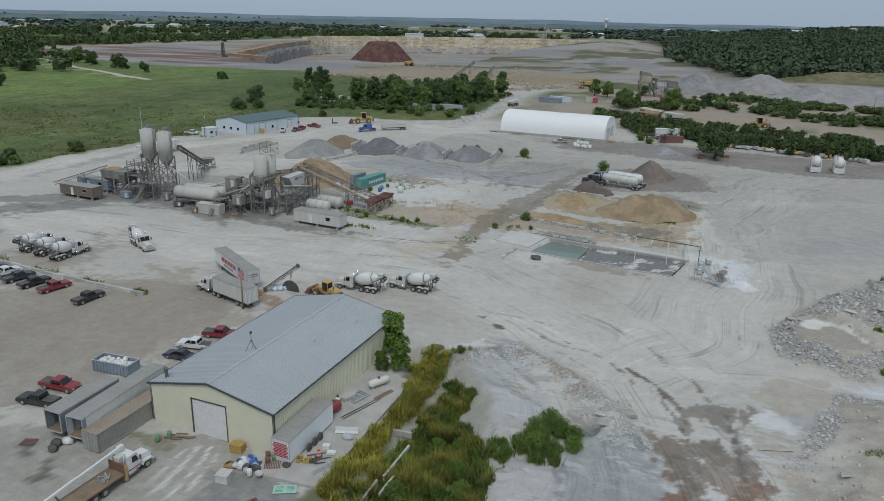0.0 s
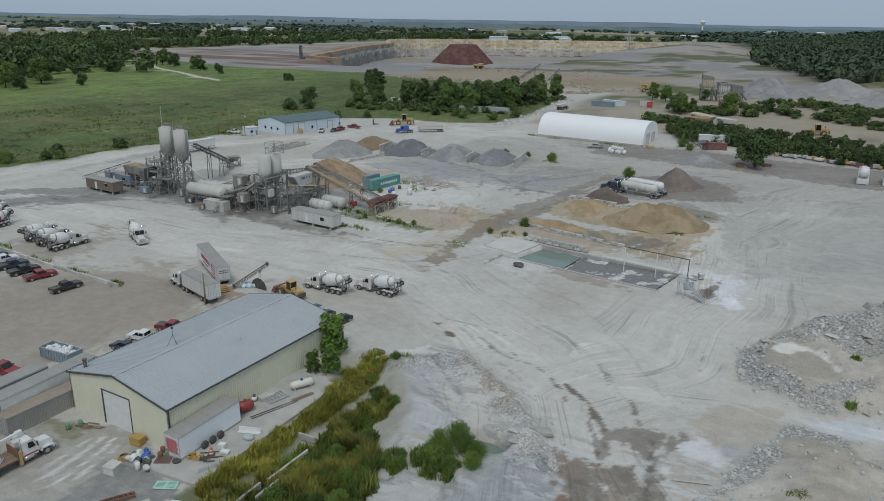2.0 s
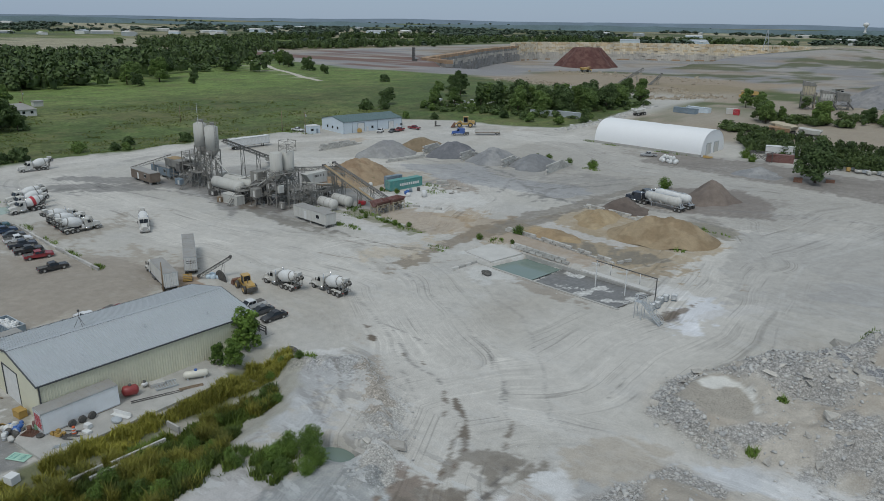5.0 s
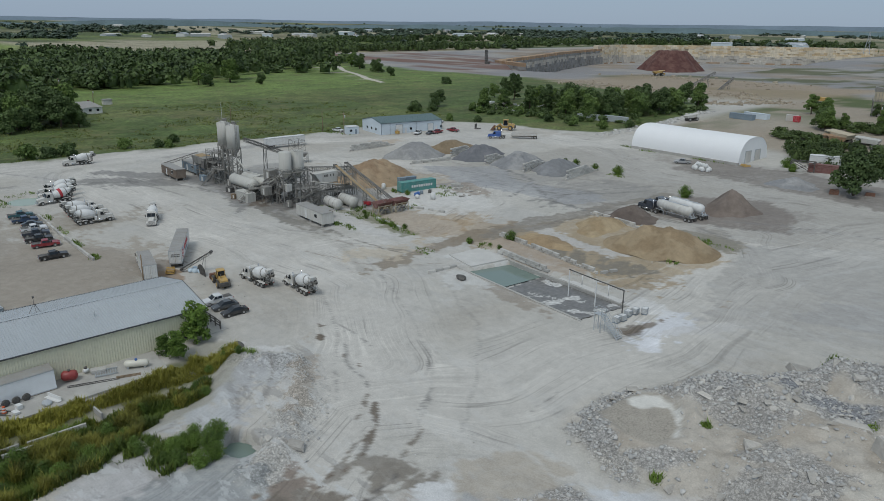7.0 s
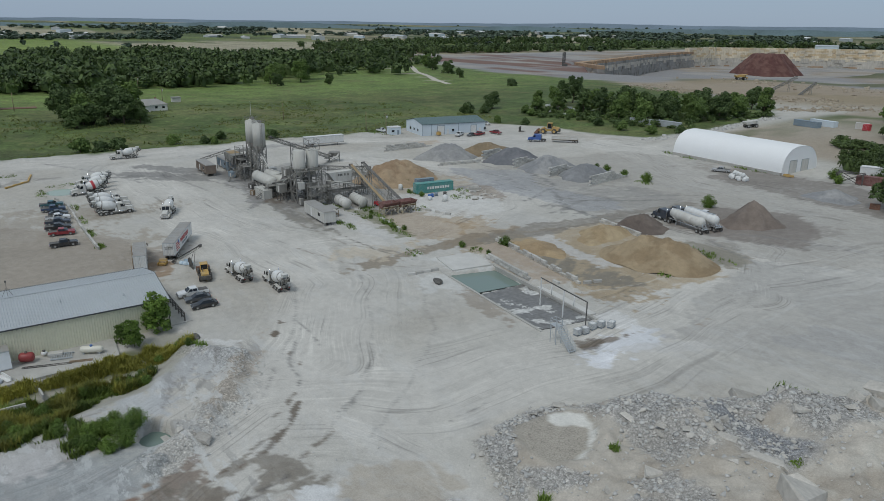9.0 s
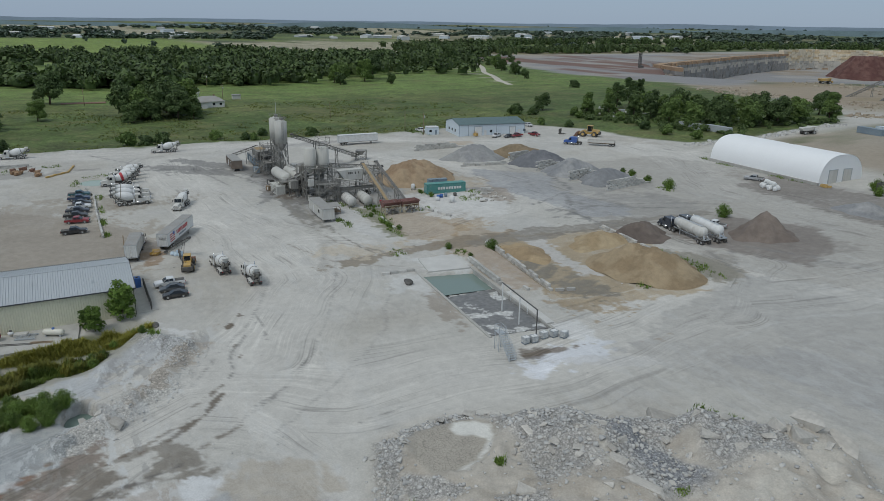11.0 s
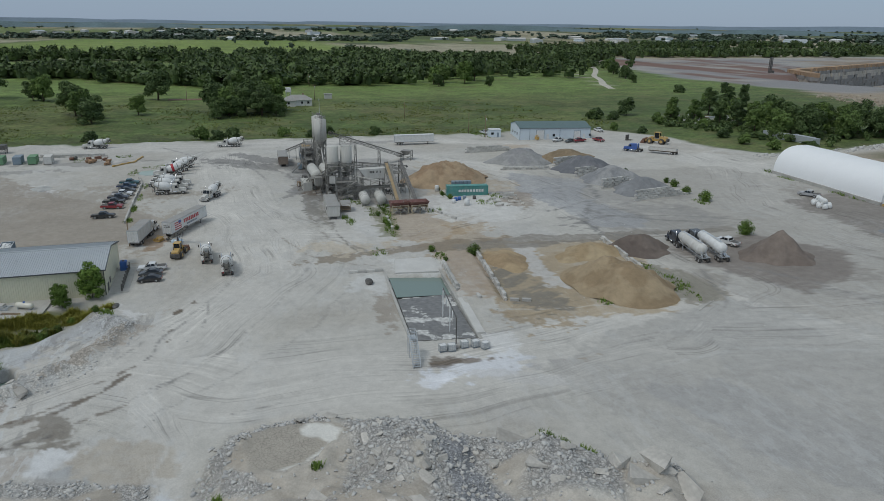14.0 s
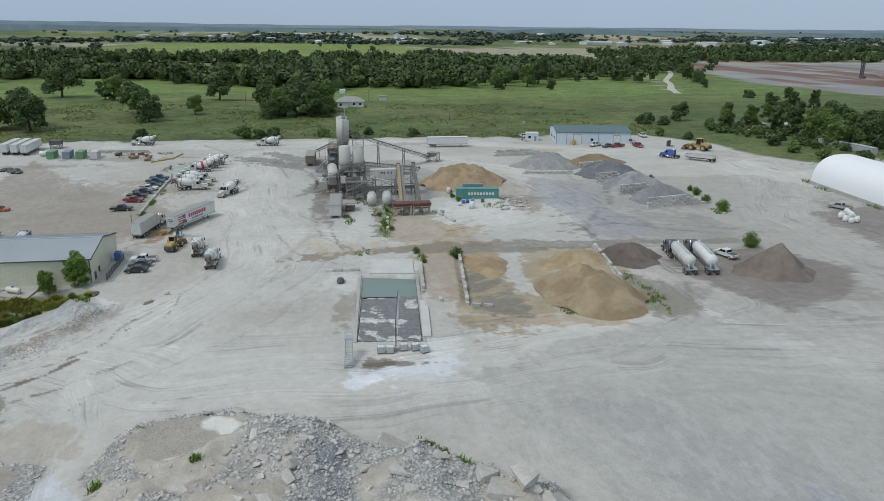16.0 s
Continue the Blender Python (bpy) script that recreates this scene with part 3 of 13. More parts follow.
def ground_z(x, y, fine=True):
    x, y = np.asarray(x, float), np.asarray(y, float)
    z = slope(x, y)
    r = np.hypot(x, y)
    z = z + 33 * sstep(1600, 4800, r) + sstep(500, 1500, r) * (fbm(x, y, 700, 5, 3) - 0.5) * 10
    z = z + 26 * np.exp(-((x - 330) / 420) ** 2 - ((y - 2300) / 600) ** 2) + 14 * np.exp(-((x + 205) / 95) ** 2 - ((y - 1180) / 210) ** 2)
    z = z + 14 * sstep(-60, 260, x) * sstep(620, 1300, y) * (1 - sstep(1500, 2500, y))
    if fine:
        wx, wy = x + (fbm(x, y, 9, 3, 3) - 0.5) * 6, y + (fbm(x, y, 9, 8, 3) - 0.5) * 6
        d = poly_sd(wx, wy, BERM)
        hi = 2.4 + 2.3 * np.maximum(sstep(131, 140, y), sstep(26, 37, x) * sstep(115, 128, y))
        au, av = 0.5 * x + 0.866 * y, 0.866 * x - 0.5 * y
        gully = (fbm(au, av * 0.28, 5.5, 26, 4) - 0.5) * 3.4 * sstep(5, 12, d)
        lumps = (fbm(x, y, 7, 21, 5) - 0.45) * 2.4 * sstep(2, 10, d) + (fbm(x, y, 2.2, 22, 3) - 0.5) * 1.3 * sstep(0, 3, d)
        z = z + sstep(-0.5, 6.5, d) * hi + lumps + gully
        mud = sstep(-1.3, 0.7, poly_sd(x, y, MUDB) + (fbm(x, y, 2, 23, 2) - 0.5))
        z = z * (1 - mud) + 3.25 * mud
        z = z + 0.7 * np.exp(-(line_d(x, y, [(18, 119.4), (14, 120.6), (11.4, 123.5), (11.6, 129), (13, 133.6)]) / 1.0) ** 2) * fbm(x, y, 1.5, 24, 3) * 1.6
        d = poly_sd(wx, wy, MOUND)
        z = z + sstep(-1, 9, d) * 2.2 + (fbm(x, y, 6, 31, 4) - 0.45) * 2.6 * sstep(1, 8, d)
        z = z - 1.3 * sstep(-0.5, 4, poly_sd(x, y, GRASSPIT))
        z = z - 2.9 * np.exp(-(((x + 15.4) / 3.3) ** 2 + ((y - 86.0) / 2.2) ** 2) ** 6)
        led = line_d(x, y, [(-37, 95.5), (-28.5, 102), (-19, 97), (-12, 91), (-8, 84)])
        z = z + 1.5 * np.exp(-(led / 2.0) ** 2) * (0.5 + 1.0 * fbm(x, y, 3, 41, 4)) + 0.5 * np.exp(-(line_d(x, y, [(-34, 93), (-28, 90), (-21, 87.5)]) / 1.4) ** 2) * fbm(x, y, 2, 42, 3)
        z = z - 1.1 * sstep(-0.2, 0.2, poly_sd(x, y, BASIN))
        z = z + 0.7 * sstep(-0.3, 0.6, poly_sd(x, y, SANDY))
        z = z - 0.5 * sstep(0, 2, 6 - np.hypot(x + 161, (y - 96) * 1.1))
        rough = (fbm(x, y, 3.0, 51, 3) - 0.5) * 0.12 + (fbm(x, y, 25, 52, 3) - 0.5) * 0.5
        z = z + rough * (r < 600)
        z = z + 1.1 * np.exp(-(line_d(x, y, [(-217, 20), (-214, 70), (-213, 126), (-209, 180), (-204, 222)]) / 2.0) ** 2) * fbm(x, y, 6, 61, 3)
    wq = (fbm(x, y, 90, 71, 3) - 0.5) * 10
    z = np.where(r > 450, z - 27 * sstep(-24, -9, poly_sd(x + wq, y - wq, PIT)), z)
    return z


def fan(x, y, x0, y0, ang, length, w0, w1):
    """A tongue of broken stone that widens down its slope."""
    ca, sa = math.cos(radians(ang)), math.sin(radians(ang))
    u, v = (x - x0) * ca + (y - y0) * sa, -(x - x0) * sa + (y - y0) * ca
    f = np.clip(u / length, 0, 1)
    return sstep(-0.5, 1.0, u) * sstep(length + 2, length - 2, u) * sstep(1.15, 0.75, np.abs(v) / (w0 + (w1 - w0) * f))


def rubble_zone(x, y):
    """How far the berm's clay is hidden under grey broken stone, 0 to 1."""
    ragged = (fbm(x, y, 3.5, 27, 4) - 0.5) * 7
    north = sstep(131, 135, y)
    k = north * sstep(5.0, 2.5, line_d(x, y, CREST) + ragged)
    k = np.maximum(k, fan(x, y + ragged * 0.5, 25, 142.5, 0, 15, 2.6, 4.6))
    k = np.maximum(k, fan(x, y + ragged * 0.5, 21, 136.5, -12, 12, 3, 4.0) * 0.8)
    k = np.maximum(k, fan(x, y + ragged * 0.5, 29.5, 156.5, -18, 12, 3.2, 5.5))
    k = np.maximum(k, sstep(2.6, 1.4, line_d(x, y, [(11.2, 130), (11, 124), (13, 120), (17, 118.2), (21, 116.8)]) + ragged * 0.5))
    k = np.maximum(k, 0.9 * sstep(1.9, 1.0, line_d(x, y, [(21, 119), (23.5, 119.5), (26.5, 122)]) + ragged * 0.4))
    k = np.maximum(k, 0.9 * sstep(2.0, 1.0, line_d(x, y, [(10.8, 88.8), (15.5, 95.8), (17.3, 105.5), (19, 108.6), (24, 109)]) + ragged * 0.5))
    k = np.maximum(k, 0.75 * sstep(0.57, 0.66, fbm(x, y, 9, 28, 4)) * (x > 24))
    return k * sstep(0.4, -0.4, poly_sd(x, y, MUDB))


def gz(x, y):
    return float(ground_z(np.array([x]), np.array([y]))[0])


def thing(name, x, y, head=0.0, label="", category="", group="", z=None, kind="", level=True):
    """An empty at a thing's base on the ground."""
    ob = new(name)
    ob.empty_display_size = 0.2
    z = gz(x, y) if z is None else z
    m = Matrix.Translation((x, y, z))
    if not level:
        gx, gy = (gz(x + 3, y) - gz(x - 3, y)) / 6, (gz(x, y + 3) - gz(x, y - 3)) / 6
        nrm = Vector((-gx, -gy, 1)).normalized()
        m = m @ Vector((0, 0, 1)).rotation_difference(nrm).to_matrix().to_4x4()
    ob.matrix_basis = m @ Matrix.Rotation(radians(head), 4, "Z")
    return tagged(ob, label, category, group, kind)


# ---- ground sheet ----
def lines(fine_a, fine_b, fine_step, mid_a, mid_b, mid_step, far_a, far_b, far_step):
    v = set(np.round(np.arange(fine_a, fine_b, fine_step), 2)) | set(np.round(np.arange(mid_a, fine_a, mid_step), 2)) | set(np.round(np.arange(fine_b, mid_b, mid_step), 2))
    v |= set(np.arange(far_a, mid_a, far_step)) | set(np.arange(mid_b, far_b, far_step))
    for s, e in ((1, far_b), (-1, far_a)):
        c, st = e, far_step
        while abs(c) < 4950:
            v.add(round(c, 1))
            st *= 1.12
            c += s * st
    return np.array(sorted(v))


def lerp(a, b, t):
    return a + (np.array(b) - a) * t[:, None]


def soil_colours(x, y, z):
    """Base colour of the soil by place: gravel yard, dust, meadow, fields, quarry."""
    n1, n2, n3, n4 = fbm(x, y, 40, 101), fbm(x, y, 9, 102), fbm(x, y, 2.5, 103), fbm(x, y, 260, 104)
    n5 = fbm(x, y, 0.9, 106, 2)
    r = np.hypot(x, y)
    c = np.tile(np.array([0.455, 0.440, 0.402]), (len(x), 1))
    wet = np.zeros(len(x))
    c = c * (0.90 + 0.20 * n1)[:, None]
    c = lerp(c, (0.455, 0.45, 0.435), sstep(0.5, 0.72, n2) * 0.35)
    c = lerp(c, (0.36, 0.33, 0.28), sstep(0.52, 0.75, fbm(x, y, 22, 105)) * 0.4)
    # smooth, pale driven ways
    for k, (pts, wd) in enumerate(HAUL):
        d = line_d(x + (n1 - 0.5) * 8, y + (n1 - 0.5) * 8, pts)
        c = lerp(c, (0.505, 0.488, 0.45), sstep(wd, wd * 0.4, d) * 0.75)
    for px, py, rx, ry, ang, col, amt, wt in STAINS:
        k = np.where(np.hypot(x - px, y - py) < 2.4 * max(rx, ry) + 1)[0]
        ca, sa = math.cos(radians(ang)), math.sin(radians(ang))
        u, v = (x[k] - px) * ca + (y[k] - py) * sa, -(x[k] - px) * sa + (y[k] - py) * ca
        q = np.hypot(u / rx, v / ry) + (n3[k] - 0.5) * 1.5 + (n2[k] - 0.5) * 1.3 + (n5[k] - 0.5) * 0.8
        w = sstep(1.0, 0.86, q) * amt
        c[k] = lerp(c[k], col, w)
        wet[k] = np.maximum(wet[k], w * wt)
    for pts, col, amt, wt in PATCHES:
        p = np.array(pts)
        k = np.where((x > p[:, 0].min() - 6) & (x < p[:, 0].max() + 6) & (y > p[:, 1].min() - 6) & (y < p[:, 1].max() + 6))[0]
        w = sstep(-0.3, 0.3, poly_sd(x[k], y[k], pts) + (n2[k] - 0.5) * 5 + (n3[k] - 0.5) * 4 + (n5[k] - 0.5) * 2) * amt * (0.75 + 0.5 * sstep(0.3, 0.6, n5[k])).clip(0, 1)
        if wt >= 0.3:
            w = w * sstep(0.36, 0.47, fbm((x[k] * 0.5 - y[k] * 0.86) * 0.3, x[k] * 0.86 + y[k] * 0.5, 1.6, 181, 4))
        c[k] = lerp(c[k], col, w)
        wet[k] = np.maximum(wet[k], w * wt)
    for pts, wd, col, amt in MARKS:
        k = np.where(np.hypot(x - pts[0][0], y - pts[0][1]) < 90)[0]
        d = line_d(x[k] + (n2[k] - 0.5) * 2, y[k] + (n2[k] - 0.5) * 2, pts) + (n3[k] - 0.5) * wd * 2.2
        c[k] = lerp(c[k], col, sstep(wd, wd * 0.3, d) * amt * sstep(0.36, 0.52, n5[k] * 0.5 + n3[k] * 0.5))
    # berm and mound: broken rock and clay
    d = np.maximum(poly_sd(x, y, BERM), poly_sd(x, y, MOUND)) + (n2 - 0.5) * 6
    b = sstep(-1.5, 3, d)
    rub = lerp(np.tile(np.array([0.455, 0.42, 0.365]), (len(x), 1)), (0.39, 0.352, 0.298), sstep(0.45, 0.62, fbm(x, y, 8, 110)))
    rub = lerp(rub, (0.50, 0.475, 0.42), sstep(0.55, 0.68, fbm(x, y, 5, 112)) * 0.8)
    rub = lerp(rub, (0.41, 0.405, 0.39), rubble_zone(x, y) * 0.85)
    rub = lerp(rub, (0.27, 0.28, 0.295), fan(x, y + (n3 - 0.5) * 2, 26, 143.4, 2, 14, 1.4, 2.6) * 0.85)
    rub = rub * (0.80 + 0.40 * fbm(x, y, 1.6, 111))[:, None]
    c = c + (rub - c) * b[:, None]
    c = lerp(c, (0.375, 0.345, 0.295), sstep(-0.5, 0.3, poly_sd(x, y, MUDB) + (n3 - 0.5) * 0.8) * 0.97)
    c = lerp(c, (0.64, 0.63, 0.585), sstep(-0.1, 0.35, poly_sd(x, y, PUD) + (n5 - 0.5) * 0.7) * 0.92)
    # grass hollow beside the shed
    g = sstep(-0.6, 0.8, poly_sd(x, y, GRASSPIT) + (n3 - 0.5) * 3)
    c = lerp(c, (0.33, 0.32, 0.27), g * 0.8)
    for gp in (GRASS1, GRASS2):
        c = lerp(c, (0.12, 0.13, 0.055), sstep(-1.3, 0.1, poly_sd(x, y, gp) + (n3 - 0.5) * 2.5) * 0.85)
    # meadow
    m = sstep(-2, 2, poly_sd(x + (n2 - 0.5) * 8, y + (n2 - 0.5) * 8, MEADOW))
    mead = lerp(np.tile(np.array([0.088, 0.128, 0.038]), (len(x), 1)), (0.135, 0.150, 0.055), sstep(0.42, 0.7, fbm(x, y, 70, 120)) * 0.8)
    mead = lerp(mead, (0.062, 0.095, 0.030), sstep(0.5, 0.7, fbm(x, y, 18, 121)) * 0.8)
    mead = lerp(mead, (0.11, 0.11, 0.055), sstep(-8, -1, -np.abs(x + 225)) * 0.4 + sstep(0.55, 0.8, fbm(x, y, 6, 122)) * 0.4)
    # sunlit brightness of the far meadow beyond the cloud shadow, put into colour
    mead = lerp(mead, (0.145, 0.21, 0.056), sstep(-300, -400, x) * sstep(620, 420, y) * 0.85)
    c = c + (mead - c) * m[:, None]
    c = lerp(c, (0.42, 0.38, 0.31), m * sstep(2.2, 1.2, line_d(x, y, [(-389, 394), (-440, 410), (-520, 432), (-640, 470), (-700, 545)])))
    # country beyond: fields and scrub
    far = sstep(430, 560, r) * (1 - m)
    fields = lerp(np.tile(np.array([0.085, 0.108, 0.045]), (len(x), 1)), (0.25, 0.225, 0.135), sstep(0.5, 0.56, n4))
    fields = lerp(fields, (0.13, 0.17, 0.05), sstep(0.57, 0.6, fbm(x, y, 420, 131)))
    fields = lerp(fields, (0.045, 0.07, 0.03), sstep(0.5, 0.6, fbm(x, y, 120, 132)) * 0.6)
    fields = lerp(fields, (0.34, 0.31, 0.22), sstep(0.6, 0.63, fbm(x * 0.5, y, 300, 133)) * 0.9)
    west = sstep(-700, -900, x)
    fm = np.maximum(m * west, sstep(1500, 1700, r) + 0 * x)
    fm = np.maximum(fm, sstep(-800, -860, x))
    c = c + (fields - c) * fm[:, None]
    c = lerp(c, (0.17, 0.24, 0.05), sstep(-30, 30, poly_sd(x, y, [(-815, -60), (-1000, 260), (-1181, 343), (-1747, 289), (-1650, -200), (-1200, -250)])) * 0.9)
    # quarry: pale stone, red clay, dust
    q = sstep(440, 540, r) * (1 - m) * (1 - sstep(1500, 1700, r)) * sstep(-860, -780, x) * (x < 120)
    qc = lerp(np.tile(np.array([0.25, 0.245, 0.243]), (len(x), 1)), (0.27, 0.215, 0.155), sstep(0.48, 0.62, fbm(x, y, 90, 140)) * 0.8)
    qc = lerp(qc, (0.34, 0.32, 0.285), sstep(0.5, 0.6, fbm(x, y, 45, 141)) * 0.7)
    red = sstep(0.47, 0.54, fbm(x * 0.22 + y * 0.1, y, 26, 142)) * sstep(-380, -460, x) * sstep(900, 700, y)
    qc = lerp(qc, (0.165, 0.085, 0.06), red * 0.85)
    qc = lerp(qc, (0.10, 0.11, 0.05), sstep(0.55, 0.62, fbm(x, y, 60, 143)) * sstep(-420, -300, x) * 0.9)
    qc = lerp(qc, (0.315, 0.25, 0.17), sstep(-14, 10, poly_sd(x + (n1 - 0.5) * 60, y + (n1 - 0.5) * 40, [(-330, 500), (-320, 640), (-200, 640), (-110, 600), (-95, 470), (-130, 420), (-200, 480)])) * 0.8)
    c = c + (qc - c) * q[:, None]
    # dusty side yards behind the hangar with strips of scrub
    s = sstep(-118, -105, x) * sstep(312, 325, y) * (1 - sstep(520, 560, y))
    sc = lerp(np.tile(np.array([0.31, 0.265, 0.205]), (len(x), 1)), (0.085, 0.11, 0.035), sstep(0.56, 0.62, fbm(x * 0.6 + y * 0.4, y, 30, 150)))
    sc = lerp(sc, (0.33, 0.295, 0.24), np.exp(-((x + 88) / 34) ** 2 - ((y - 384) / 26) ** 2))
    c = c + (sc - c) * (s * 0.95)[:, None]
    # near-black green ground wherever the forest stands
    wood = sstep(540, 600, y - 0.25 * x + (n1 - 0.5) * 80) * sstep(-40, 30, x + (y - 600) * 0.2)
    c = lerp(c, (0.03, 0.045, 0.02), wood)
    c = c * (0.95 + 0.10 * n3)[:, None]
    return np.clip(c, 0.01, 0.75), np.clip(wet, 0, 1)


HAUL = [([(60, 300), (10, 235), (-3, 190), (3, 150), (-2, 120), (-15, 100), (-2, 80), (10, 40)], 15),
        ([(120, 330), (40, 262), (-20, 262), (-60, 262), (-105, 285), (-150, 290)], 13),
        ([(-150, 290), (-165, 250), (-195, 205), (-203, 150), (-205, 60)], 9),
        ([(-20, 112), (-50, 130), (-75, 130), (-110, 122), (-150, 118), (-185, 120)], 13),
        ([(-75, 130), (-66, 165), (-75, 195), (-95, 212), (-140, 205), (-170, 175)], 8),
        ([(-105, 285), (-110, 340), (-100, 420), (-60, 480)], 7),
        ([(3, 190), (-10, 215), (-60, 215), (-95, 212)], 10),
        ([(-8, 106), (10, 111.5), (26, 112.8), (60, 111)], 4)]
GREYD, BROWN, SAND, CHALK, MUD = (0.20, 0.195, 0.185), (0.22, 0.175, 0.13), (0.375, 0.31, 0.23), (0.62, 0.62, 0.61), (0.13, 0.105, 0.08)
